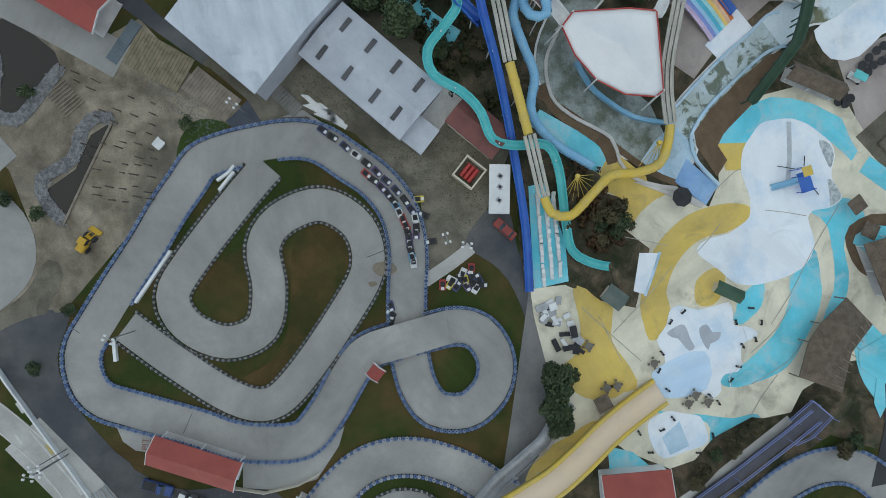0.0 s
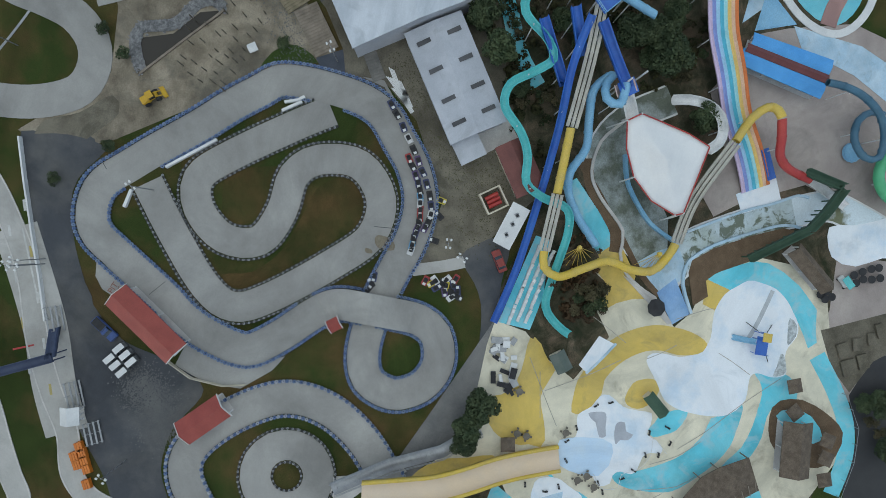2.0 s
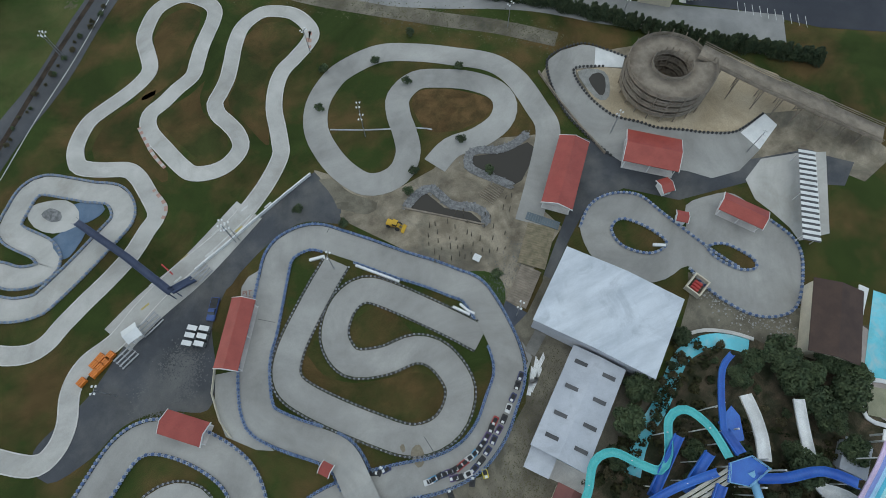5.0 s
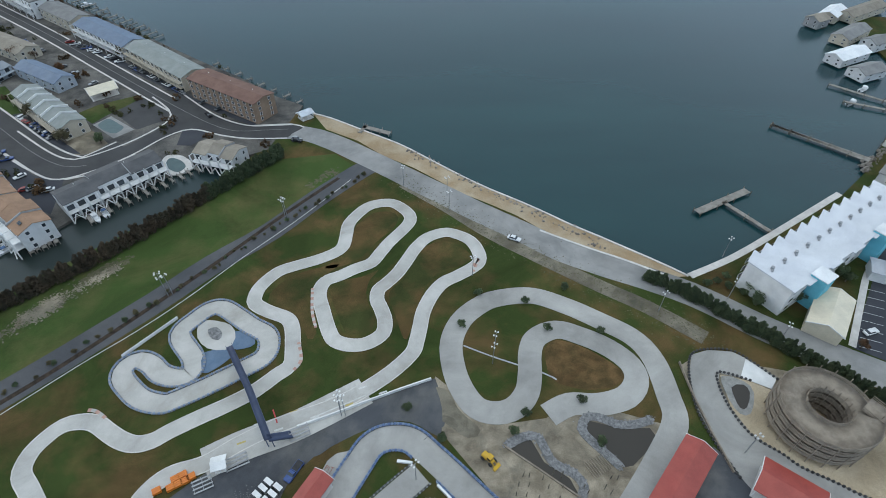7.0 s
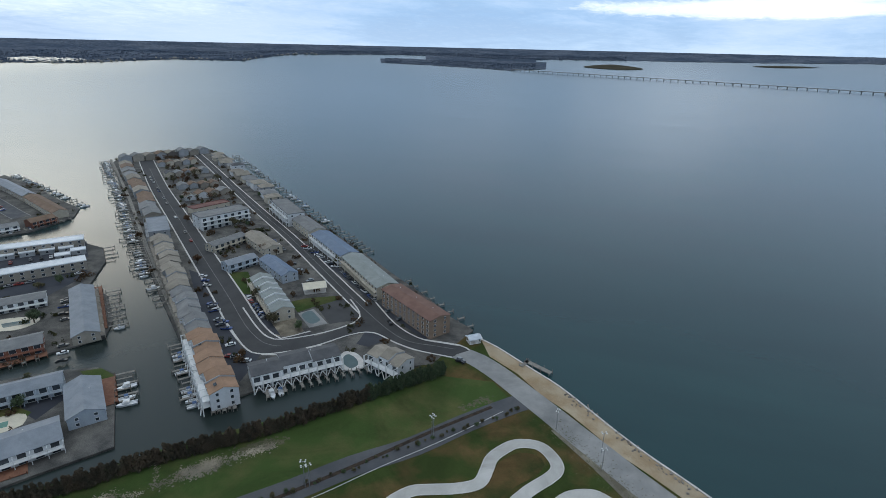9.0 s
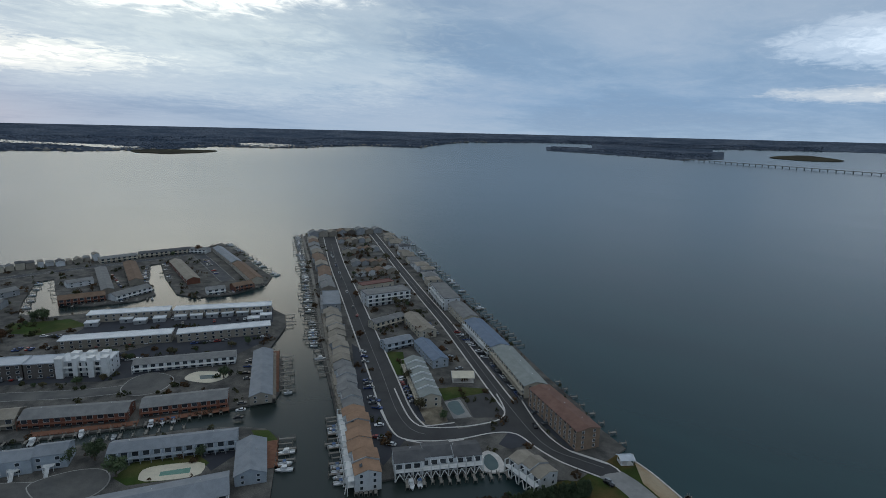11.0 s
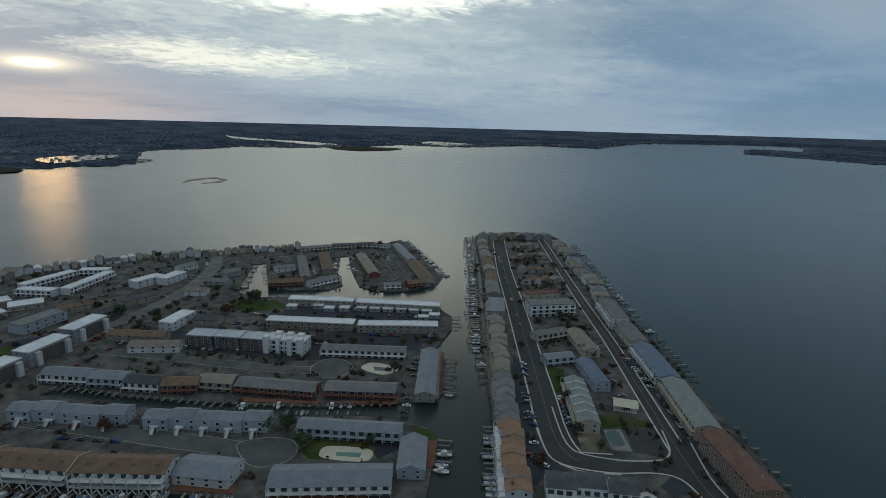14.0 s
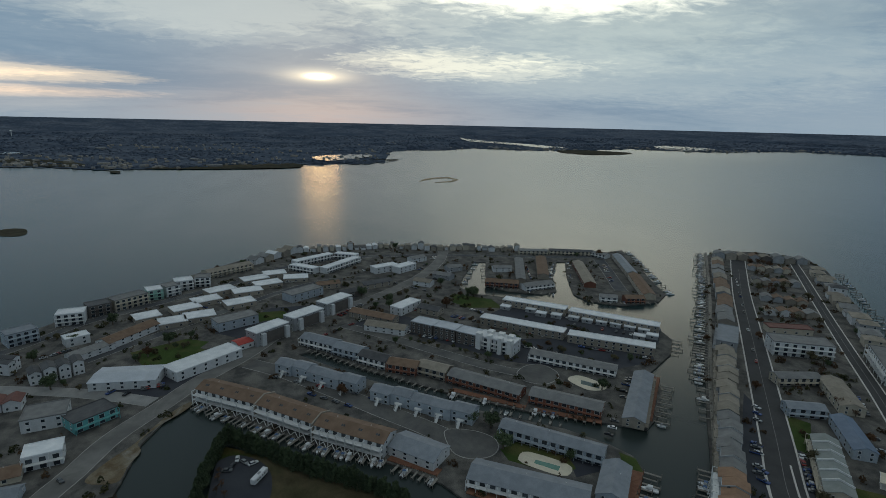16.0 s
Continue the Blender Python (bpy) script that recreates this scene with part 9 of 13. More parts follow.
slide("yellow_tube_slide", "bleached flume running into a yellow tube slide", [
    ("upper_flume", "rails", 1.7, PALE, [(49.1, -21.4, 12), (39.4, -22, 10.6), (27.1, -22.1, 8.7)]),
    ("yellow_tube", "tube", 0.85, YELLOW, [(26.9, -22.1, 8.3), (21.5, -22.5, 7.4), (14.7, -23, 6.2)]),
    ("lower_flume", "rails", 1.7, PALE, [(14.6, -23.1, 6.2), (8.4, -23.4, 5.2), (3.4, -23.6, 4.3)]),
    ("yellow_loop", "tube", 0.85, YELLOW, [(3.4, -23.7, 4.1), (0.4, -24.4, 3.9), (-0.9, -27.7, 3.7), (1.8, -32.2, 3.5), (4.5, -36.8, 3.3), (3.9, -41.6, 3.1), (4.7, -46.1, 3), (8.3, -48.5, 3), (11, -49.4, 3)])])
slide("long_tube_slide", "pale flume with yellow and red tube sections", [
    ("flume", "rails", 1.7, PALE, [(11.3, -49.4, 3.2), (17.7, -49.9, 3.8), (23.2, -51.2, 4.5), (32.9, -55, 5.6)]),
    ("yellow_tube", "tube", 0.85, YELLOW, [(33.1, -54.9, 5.7), (38, -56.6, 6.3), (40.7, -58.9, 6.8), (40.6, -60.9, 6.9), (39.4, -62.1, 6.8)]),
    ("red_tube", "tube", 0.85, REDF, [(39.1, -62.2, 6.8), (35.5, -63.7, 5.8), (32.9, -64.6, 5), (31, -67.5, 4), (30.3, -73.6, 2.4)]),
    ("white_outlet", "flume", 0.9, WSLIDE, [(30.2, -74, 2.3), (28.6, -79, 1.6), (26.9, -83.5, 1.1)])])
slide("light_blue_tube_slide", "curling light blue tube slide", [("tube", "tube", 0.85, LBLUE, [(37.3, -30, 9.5), (33.5, -30, 8.8), (34.1, -27.4, 8.2), (37.2, -26.8, 7.6), (39.5, -28.2, 7.2), (35.9, -25.1, 6.4), (30.1, -25.8, 5.4), (24.9, -26.8, 4.4), (19.9, -25.2, 3.2), (16, -26.1, 2.2), (11.8, -29.2, 1.5), (7, -34.5, 1)])])
slide("blue_flume", "narrow blue flume from the tower", [("flume", "lane", 1.2, BLUE, [(52.6, -14.7, 11.5), (56.4, -9.6, 10.5), (60.8, -5, 9.5), (64.6, -3.5, 9)])])
slide("light_blue_drop", "short light blue tube drop", [("tube", "tube", 0.8, LBLUE, [(52.4, -22.7, 12), (52.1, -27.2, 10), (51.9, -32.9, 7.5)])])
slide("white_river_flume", "broad bleached white river flume", [("flume", "lane", 2.6, WSLIDE, [(84.3, -39, 5), (82.4, -44.4, 4.6), (80.1, -47, 4.3), (75.8, -45.6, 4.1), (72.9, -41.6, 4), (70, -36.3, 3.8), (67, -33.4, 3.5)])])
slide("white_flume", "bleached white flume among trees", [("flume", "lane", 2.6, WSLIDE, [(58.9, -23.6, 6), (61.3, -20, 5.6), (63, -16, 5.2), (64.1, -11.8, 4.8)])])
slide("white_flume", "bleached white flume among trees", [("flume", "lane", 2.2, WSLIDE, [(67.2, -33.7, 3.5), (66.9, -30.6, 3.9), (68.8, -26.6, 4.3), (70.8, -22.3, 4.6), (73.4, -17.3, 5)])])
slide("wide_family_slide", "very wide peach family slide with yellow rims", [("bed", "lane", 4.6, PEACH, [(-37.1, -37.7, 0.6), (-39.2, -31.5, 1.6), (-41.3, -25.6, 3), (-44.1, -19.7, 4.4), (-46.3, -14.1, 5.8), (-47.5, -8.9, 7), (-49.3, 0, 9)]),
      ], True)
for dx in (-1, 1):
    ln = curve_points([(-37.1, -37.7, 0.6), (-39.2, -31.5, 1.6), (-41.3, -25.6, 3), (-44.1, -19.7, 4.4), (-46.3, -14.1, 5.8), (-47.5, -8.9, 7), (-49.3, 0, 9)], False, 1.2)
    sd = sides([Vector((p.x, p.y)) for p in ln], False)
    fam = [o for o in scene.objects if o.name.startswith("wide_family_slide")][0]
    part("rim", sweep_bm([p + Vector((s.x, s.y, 0)) * dx * 2.45 for p, s in zip(ln, sd)], [(-0.3, 0.75), (0.3, 0.75), (0.3, -0.2), (-0.3, -0.2)], True), YELLOW, fam, "yellow rolled rim")

# eight-lane racing slide
RACER = [(81.3, -32.1, 11), (72.2, -37.8, 9), (62.3, -43.7, 6.8), (51.5, -48.7, 4.8), (42.1, -54, 3), (33.2, -59.9, 1.4), (26.3, -64.2, 0.5)]
LANES = [(0.62, 0.50, 0.68), (0.24, 0.32, 0.66), (0.36, 0.62, 0.82), (0.08, 0.48, 0.64), (0.36, 0.70, 0.74), (0.80, 0.56, 0.18), (0.76, 0.50, 0.34), (0.70, 0.20, 0.05)]
racer = thing("racing_slide", pose(0, 0, 0), "eight-lane rainbow-coloured wavy racing slide", "water slide")
ln = curve_points(RACER, False, 1.5)
ln = [Vector((p.x, p.y, p.z + 0.35 * math.sin(k * 0.55))) for k, p in enumerate(ln)]
sd = sides([Vector((p.x, p.y)) for p in ln], False)
for k, c in enumerate(LANES):
    m8 = mat("lane_%d_paint" % k, c, tuple(v * 0.88 for v in c), 0.3, 0.4, 0.0, 2.0)
    off = (k - 3.5) * 0.76
    bm = sweep_bm([p + Vector((s.x, s.y, 0)) * off for p, s in zip(ln, sd)], [(-0.37, 0.28), (-0.32, 0.28), (-0.27, 0.02), (0.27, 0.02), (0.32, 0.28), (0.37, 0.28), (0.37, -0.15), (-0.37, -0.15)], True)
    part("lane", bm, m8, racer, "%s lane" % ("lavender", "blue", "pale blue", "light blue", "aqua", "yellow", "peach", "orange")[k])
for k in range(3, len(ln) - 6, 6):
    for q in (-3, 3):
        p = ln[k] + Vector((sd[k].x, sd[k].y, 0)) * q
        bm = bmesh.new()
        beam(bm, (p.x, p.y, 0.02), (p.x, p.y, p.z - 0.12), 0.14, 6)
        part("support", bm, WHITE, racer)
pad("run_out_pool", [(24.3, -60.6), (29.6, -68), (25.2, -70.3), (20.7, -62.8)], 0.14, POOLW, "pale run-out basin of the racing slide", 0.3, category="pool")
slide("blue_lane", "short blue lane beside the racing slide", [("lane", "lane", 1.6, BLUE, [(34.3, -63.2, 1.4), (28.9, -66.8, 0.5)])], False)


# slide tower
def deck_part(t, name, pts, z, mt, label=""):
    part(name, pad_bm(pts, z, 0.25), mt, t, label)


tower = thing("slide_tower", pose(0, 0, 0), "blue steel slide tower with railed decks", "tower")
TOP_DECK = [(49.7, -19.7), (53.9, -20.4), (55.6, -23.7), (50.3, -24.5), (47.4, -22.3)]
deck_part(tower, "platform", TOP_DECK, 12.3, BLUE)
for a, b in zip(TOP_DECK, TOP_DECK[1:] + TOP_DECK[:1]):
    bm = bmesh.new()
    for z in (12.8, 13.35):
        beam(bm, (*a, z), (*b, z), 0.06, 5)
    for k in range(5):
        p = Vector(a).lerp(Vector(b), k / 5)
        beam(bm, (p.x, p.y, 12.25), (p.x, p.y, 13.38), 0.06, 5)
    part("railing", bm, LBLUE, tower, "light blue railing")
deck_part(tower, "platform", [(53.2, -13.1), (57.4, -11.7), (57.7, -14), (55.7, -18), (52.5, -17.4)], 10.5, BLUE)
for a in ([(46.1, -22.2, 12), (41.5, -26.1, 10.5), (36.4, -30.4, 9.5)], [(52.9, -24.3, 12), (58, -26.6, 11), (65.6, -29, 10), (70.4, -33.9, 9.5)], [(53.1, -14.8, 10.5), (52.6, -19.4, 12)], [(39.6, -15.9, 8), (35, -19.2, 6.5), (45.1, -11.9, 9.5)], [(47.7, -16.8, 11.5), (40.3, -20.7, 9)]):
    ln = curve_points(a, False, 2.0)
    part("walkway", sweep_bm(ln, [(-0.9, 1.0), (-0.84, 1.0), (-0.84, 0.05), (0.84, 0.05), (0.84, 1.0), (0.9, 1.0), (0.9, -0.15), (-0.9, -0.15)], True), BLUE, tower)
    for p in ln[1::4]:
        bm = bmesh.new()
        beam(bm, (p.x, p.y, 0.02), (p.x, p.y, p.z - 0.15), 0.12, 6)
        part("leg", bm, WHITE, tower)
deck_part(tower, "platform", [(36.8, -28.3), (38.9, -31), (36.5, -32.7), (34.4, -30.1)], 9.6, BLUE)
for x, y in [(52.2, -21.5), (56.9, -22.5), (58.5, -25.4), (53.3, -26.2), (37.5, -30), (39.4, -32.4), (55.2, -15.6)]:
    bm = bmesh.new()
    beam(bm, (x, y, 0.02), (x, y, 12.2), 0.18, 8)
    part("column", bm, WHITE, tower)


# half-bowl of a funnel slide, built in the form of a curved sail between masts
def sail():
    t = thing("sail_canopy", pose(0, 0, 0), "large white half-bowl of a funnel slide edged in red", "canopy")
    rim = [Vector(p) for p in [(30.6, -31.8, 9.5), (26.1, -33.7, 7.2), (21.3, -36.7, 6.4), (17.7, -41.1, 6.4), (15.9, -45.8, 7.5), (16.7, -47.4, 7.5), (23.8, -48.8, 6.6), (30.4, -49.4, 7.2), (31.9, -44.9, 7), (32.6, -39.1, 7.6), (32.6, -34.2, 9.5)]]
    mid = sum(rim, Vector()) / len(rim) + Vector((0, 0, 1.6))
    bm = bmesh.new()
    n, rings = len(rim), 7
    grid = []
    for r in range(rings):
        f = r / (rings - 1)
        grid.append([bm.verts.new(p.lerp(mid, f * 0.96) + Vector((0, 0, -0.7 * math.sin(f * math.pi)))) for p in rim])
    for r in range(rings - 1):
        for i in range(n):
            bm.faces.new((grid[r][i], grid[r][(i + 1) % n], grid[r + 1][(i + 1) % n], grid[r + 1][i])).smooth = True
    bm.faces.new(grid[-1])
    geo = bmesh.ops.extrude_face_region(bm, geom=bm.faces[:])
    for v in geo["geom"]:
        if isinstance(v, bmesh.types.BMVert):
            v.co.z -= 0.06
    bmesh.ops.recalc_face_normals(bm, faces=bm.faces)
    part("membrane", bm, mat("white_membrane", (0.74, 0.74, 0.73), (0.66, 0.665, 0.67), 0.12, 0.6, 0.0, 1.5, speck=0.02, wear=0.05), t)
    for a, b in zip(rim, rim[1:] + rim[:1]):
        bm = bmesh.new()
        beam(bm, a + Vector((0, 0, 0.03)), b + Vector((0, 0, 0.03)), 0.13, 6)
        part("edge_cable", bm, REDF, t, "red edge cable cover")
    for i in (0, 2, 4, 5, 7, 10):
        p = rim[i]
        d = (p - mid)
        d.z = 0
        bm = bmesh.new()
        beam(bm, p + Vector((0, 0, 0.3)), (p.x + d.x * 0.08, p.y + d.y * 0.08, 0.02), 0.16, 8)
        part("mast", bm, WHITE, t)


sail()
slide("canopy_inlet", "white inlet of the funnel slide edged in red", [("inlet", "flume", 1.2, WSLIDE, [(31.6, -32.8, 9.0), (33.5, -31.8, 9.2), (35.4, -30.6, 9.5)]), ("mouth", "flume", 1.9, mat("pale_pink_fibreglass", (0.62, 0.42, 0.38), (0.70, 0.56, 0.52), 0.6, 0.5), [(35.4, -30.6, 9.6), (37.3, -29.4, 9.9)])], False)
slide("canopy_spout", "white curved chute out of the funnel slide", [("chute", "flume", 0.95, WSLIDE, [(29.9, -49.6, 6.6), (31.9, -51.5, 6.1), (34.7, -52.0, 5.6), (37.5, -50.9, 5.1), (39.1, -48.3, 4.6), (39.3, -44.8, 4.1), (38.6, -41.7, 3.6)])])
for q in ([(11.7, -64.5, 3.5), (16.1, -70.0, 3.5), (20.3, -75.1, 3.5), (24.4, -77.5, 3.5), (30.1, -80.0, 3.5), (31.3, -71.7, 3.5)],):
    t = thing("green_footbridge", pose(0, 0, 0), "dark green roofed footbridge over the channel", "footbridge")
    ln = [Vector(p) for p in q]
    for a, b in zip(ln, ln[1:]):
        part("span", sweep_bm([a, b], [(-0.8, 1.1), (-0.72, 1.1), (-0.72, 0.1), (0.72, 0.1), (0.72, 1.1), (0.8, 1.1), (0.8, -0.2), (-0.8, -0.2)], True), GREENF, t)
        for f in (0.1, 0.5, 0.9):
            p = a.lerp(b, f)
            bm = bmesh.new()
            beam(bm, (p.x, p.y, 0.05), (p.x, p.y, p.z), 0.15, 6)
            part("post", bm, GREENF, t)

# awnings, huts, brown roofs
for q, mt, lab in (([(50.8, -53.5), (48.2, -71)], LBLUE, "bright blue shade awning"), ([(54.3, -55), (53, -71.4)], LBLUE, "bright blue shade awning")):
    shed("shade_awning", q[0], q[1], 2.6, 2.8, 0.3, mat("bright_blue_canvas", (0.06, 0.30, 0.66), (0.08, 0.34, 0.70), 0.3, 0.7), lab + " over benches", True, trim=False, category="awning")
shed("shade_roof", *[(52.6, -54.2), (50.6, -71.2)], 1.0, 3.1, 0.2, mat("maroon_cover", (0.16, 0.05, 0.05), None, 0.3, 0.8), "narrow maroon walkway roof", True, trim=False, category="roof")
for q, dp, h in (([(-18.6, -83.5), (-29.2, -85.3)], 5.4, 4), ([(15.8, -74.0), (9.9, -82.3)], 2.7, 4)):
    shed("plank_roofed_bar", q[0], q[1], dp, h - 1.2, 1.2, THATCH, "bar with a brown weathered plank roof", True, trim=False, category="bar")
bar = thing("plank_roofed_bar", pose(0, 0, 0), "large bar under a bent brown plank roof", "bar")
eaves, ridge = [(-40.0, -63.0), (-33.9, -66.2), (-31.1, -69.3), (-27.6, -75.0), (-33.7, -78.7), (-37.9, -73.7), (-44.8, -70.4)], [(-39.1, -66.8), (-32.1, -72.9)]
bm = bmesh.new()
ev = [[bm.verts.new((x, y, z)) for x, y in eaves] for z in (3.0, 2.8)]
rv = [bm.verts.new((x, y, 4.3)) for x, y in ridge]
for a, b, r in ((0, 1, 0), (1, 2, 0), (2, 3, 1), (3, 4, 1), (4, 5, 1), (5, 6, 0), (6, 0, 0)):
    bm.faces.new((ev[0][a], ev[0][b], rv[r]))
    bm.faces.new((ev[0][a], ev[1][a], ev[1][b], ev[0][b]))
bm.faces.new((ev[0][2], rv[1], rv[0]))
bm.faces.new((ev[0][5], rv[0], rv[1]))
bm.faces.new(ev[1])
bmesh.ops.recalc_face_normals(bm, faces=bm.faces)
part("roof", bm, THATCH, bar)
for x, y in eaves:
    bm = bmesh.new()
    beam(bm, (x * 0.985 - 0.6, y * 0.985 - 1.0, 0.05), (x * 0.985 - 0.6, y * 0.985 - 1.0, 2.85), 0.14, 6)
    part("post", bm, TIMBER, bar)
for k in range(9):
    f = (k + 0.5) / 9
    p, q = Vector(eaves[6]).lerp(Vector(eaves[4]), f), Vector(eaves[0]).lerp(Vector(eaves[3]), f)
    m = p.lerp(q, 0.5)
    bm = bmesh.new()
    beam(bm, (*p.lerp(m, 0.15), 3.3), (*m.lerp(p, 0.12), 4.25), 0.07, 5)
    part("batten", bm, TIMBER, bar)
shed("kiosk", (-20.2, -52.2), (-23.0, -55.9), 1.7, 2.2, 0.4, GREENF, "small kiosk with a long green roof", trim=False, wall=CREAM, category="kiosk")
shed("kiosk", (-16.2, -31.7), (-18.8, -33.9), 2.6, 2.2, 0.5, mat("grey_green_roof", (0.085, 0.115, 0.10), (0.12, 0.14, 0.125), 0.4, 0.8), "small kiosk with a grey-green roof", trim=False, wall=CREAM, category="kiosk")
for x, y, deg in ((-11.3, -81.2, 24), (-16.6, -82.6, 52), (-20.7, -90.8, -8), (-24.4, -91.4, -10), (-28.8, -92.2, 22), (-36.2, -26.3, 14)):
    t = thing("square_umbrella", pose(x, y, 0.05, 0, 0, deg), "dark square sunshade on a post by the pools", "umbrella", "square sunshades")
    bm = bmesh.new()
    rim = [[bm.verts.new((sx * 1.45, sy * 1.45, z)) for sx, sy in ((-1, -1), (1, -1), (1, 1), (-1, 1))] for z in (2.3, 2.15)]
    tip = bm.verts.new((0, 0, 3.0))
    for k in range(4):
        bm.faces.new((rim[0][k], rim[0][(k + 1) % 4], tip))
        bm.faces.new((rim[1][k], rim[1][(k + 1) % 4], rim[0][(k + 1) % 4], rim[0][k]))
    bm.faces.new(rim[1][::-1])
    part("canopy", bm, THATCH, t)
    bm = bmesh.new()
    beam(bm, (0, 0, 0), (0, 0, 2.9), 0.07, 8)
    part("pole", bm, TIMBER, t)
for k, (x, y) in enumerate([(-11.6, -96.2), (-14.8, -99.3), (-10.5, -99.4), (-8.3, -102.0), (-16.7, -101.7), (-19.5, -103.4)]):
    put_tree(("oak0", "yard2", "oak1")[k % 3], x, y, 0.42 + 0.08 * (k % 3))
shed("white_cabin", *[(2.8, -15.4), (10.7, -17.4)], 3.0, 2.6, 0.2, WHITE, "white office trailer by the slide", trim=False, category="trailer")
shed("maroon_roofed_shop", *[(-55.1, -22.1), (-57, -34.1)], 12, 3.4, 1.4, REDROOF, "shop with a red metal roof by the pools")
shed("entry_building", *[(98.1, -1.7), (86.3, -13.7)], 10, 5, 1.2, mat("dark_brown_roof", (0.045, 0.025, 0.019), (0.062, 0.035, 0.026), 0.3, 0.8), "entry building with a dark brown roof", wall=CREAM, trim=False)
# activity pool with play structure by the entry
pad("activity_pool", [(108.7, -6.2), (93.2, -19.9), (96.3, -24.1), (100.6, -26), (102.2, -29.6), (110.9, -35), (122.3, -43.4), (135, -51.2), (144.6, -45.1)], 0.13, CDECK, "turquoise activity pool with worn paint", 0.05, category="pool")
band("pool_coping", [(107.3, -4.5), (98.5, -11.4), (91.3, -19.3), (92.8, -22.6)], 2.2, 0.3, WHITE, "white coping wall of the activity pool", category="pool rim")
pad("white_pool_deck", [(111.1, -34.8), (122.8, -43), (132.6, -52.7), (110.6, -66.6), (103.2, -55.8), (96.1, -48), (94.9, -44), (101.7, -43), (106.3, -38)], 0.14, POOLW, "worn white deck beside the activity pool", 0.05, category="deck")
SALMON = mat("salmon_concrete", (0.42, 0.29, 0.24), (0.36, 0.26, 0.22), 0.12, 0.9, 0.15, 2.5, speck=0.14)
pad("salmon_terrace", [(98, -32.2), (103.2, -32.1), (106.5, -37.1), (103.8, -41.3), (98.6, -43.5), (93.4, -38.8), (95, -34.9)], 0.15, SALMON, "salmon coloured concrete terrace", 0.05)
band("maroon_path", [(97.8, -23.4), (99.1, -27), (95.1, -32.9)], 2.4, 0.145, mat("maroon_concrete", (0.16, 0.085, 0.07), (0.20, 0.11, 0.09), 0.2, 0.9), "maroon stained concrete path", category="path", thick=0.05)
pad("settling_basin", [(91.7, -22.3), (96.9, -26.1), (92.9, -31.2), (87.7, -27.2)], 0.16, mat("olive_basin_water", (0.20, 0.20, 0.12), (0.27, 0.26, 0.17), 0.3, 0.4), "olive water in a small basin", 0.05, category="pool")
band("basin_rim", [(91.6, -21.4), (97.8, -26), (93.1, -32.1), (86.9, -27.5)], 0.9, 0.5, WHITE, "white rim of the small basin", True, category="pool rim")
pad("pale_paving", [(92.1, -48.4), (102.8, -56), (109.5, -67.3), (101.6, -72.2), (92.3, -62.8), (88.3, -56.2), (81.8, -52.8), (84.6, -49.1)], 0.152, PALEBLUE, "pale blue worn paving", 0.045)
pad("pink_terrace", [(17.3, -84.8), (19.2, -103.5), (-9.6, -104.2), (-12.3, -94.5), (-9.2, -88.3), (-5.1, -84.7), (5.6, -86.1)], 0.055, PINKC, "pinkish concrete terrace by the pools", 0.05)
pad("upper_pool", [(22.4, -81.6), (24, -86.5), (26.2, -91.4), (29.2, -97.5), (27.5, -105.2), (20.7, -101.5), (18.8, -94.3), (15.8, -89.2), (16.5, -83.7)], 0.13, POOLW, "drained white pool above the channel", 0.05, True, "pool")
pad("mulch_island", [(-17, -79.2), (-14.3, -82.7), (-14.5, -88.1), (-18.7, -95.4), (-26.1, -93.9), (-27.7, -86.6), (-24.1, -80.6)], 0.12, RUSTBED, "brown planted island in the pools", 0.1, True)
pad("island_pool", [(-18.5, -80.4), (-16.4, -83.4), (-16.9, -87.8), (-21.1, -91.5), (-22.7, -86.6)], 0.23, CDECK, "small turquoise pool among planting", 0.05, True, "pool")
pad("shrub_bed", [(-53.7, -39.2), (-48.6, -46), (-46.5, -54.1), (-47.8, -57.5), (-52.3, -49.5), (-57.7, -41.5)], 0.1, BED, "dark shrub bed beside the ramp path", 0.05)
pad("service_yard", [(-51.7, -2.7), (-35.5, -9.2), (-13.4, -17.7), (-8, -17.8), (-11.6, -19.2), (-26.6, -17.9), (-37.4, -16.5), (-47.7, -9.1), (-53.2, -8.4)], 0.045, mat("worn_service_asphalt", (0.13, 0.13, 0.128), (0.19, 0.185, 0.175), 0.15, 0.9, 0.2, 3.0, speck=0.2), "worn grey service lane beside the slides", 0.05)
band("basin_wall", [(26.5, -35.9), (22.1, -37.3), (18.8, -39.5), (14.1, -44.4), (11.7, -50.3)], 0.7, 1.1, LBLUE, "pale blue curved basin wall", category="wall", thick=1.1)
band("basin_wall", [(36.2, -36.2), (32.5, -33.7), (27.9, -30.5), (21.6, -30.1), (17.2, -32.9), (11.4, -39.3), (6.9, -39.9), (2.8, -42.3), (-0.7, -49.2)], 0.6, 0.5, CURB, "grey concrete wall round the drained basin", category="wall", thick=0.5)
band("mulch_strip", [(24, -28.8), (18.8, -30.6), (14.7, -34.5), (10.6, -38), (6.7, -38.7)], 2.2, 0.13, RUSTBED, "rust-brown strip along the basin wall", category="ground", thick=0.05)
band("basin_wall", [(-1.8, -57.3), (3.5, -54.2), (7.4, -53.9), (9.5, -54.9), (13.0, -58.6), (17.1, -65.3), (20.5, -72.0), (20.7, -77.7)], 0.55, 0.7, PALEBLUE, "pale blue kerb wall of the drained channel", category="wall", thick=0.7)
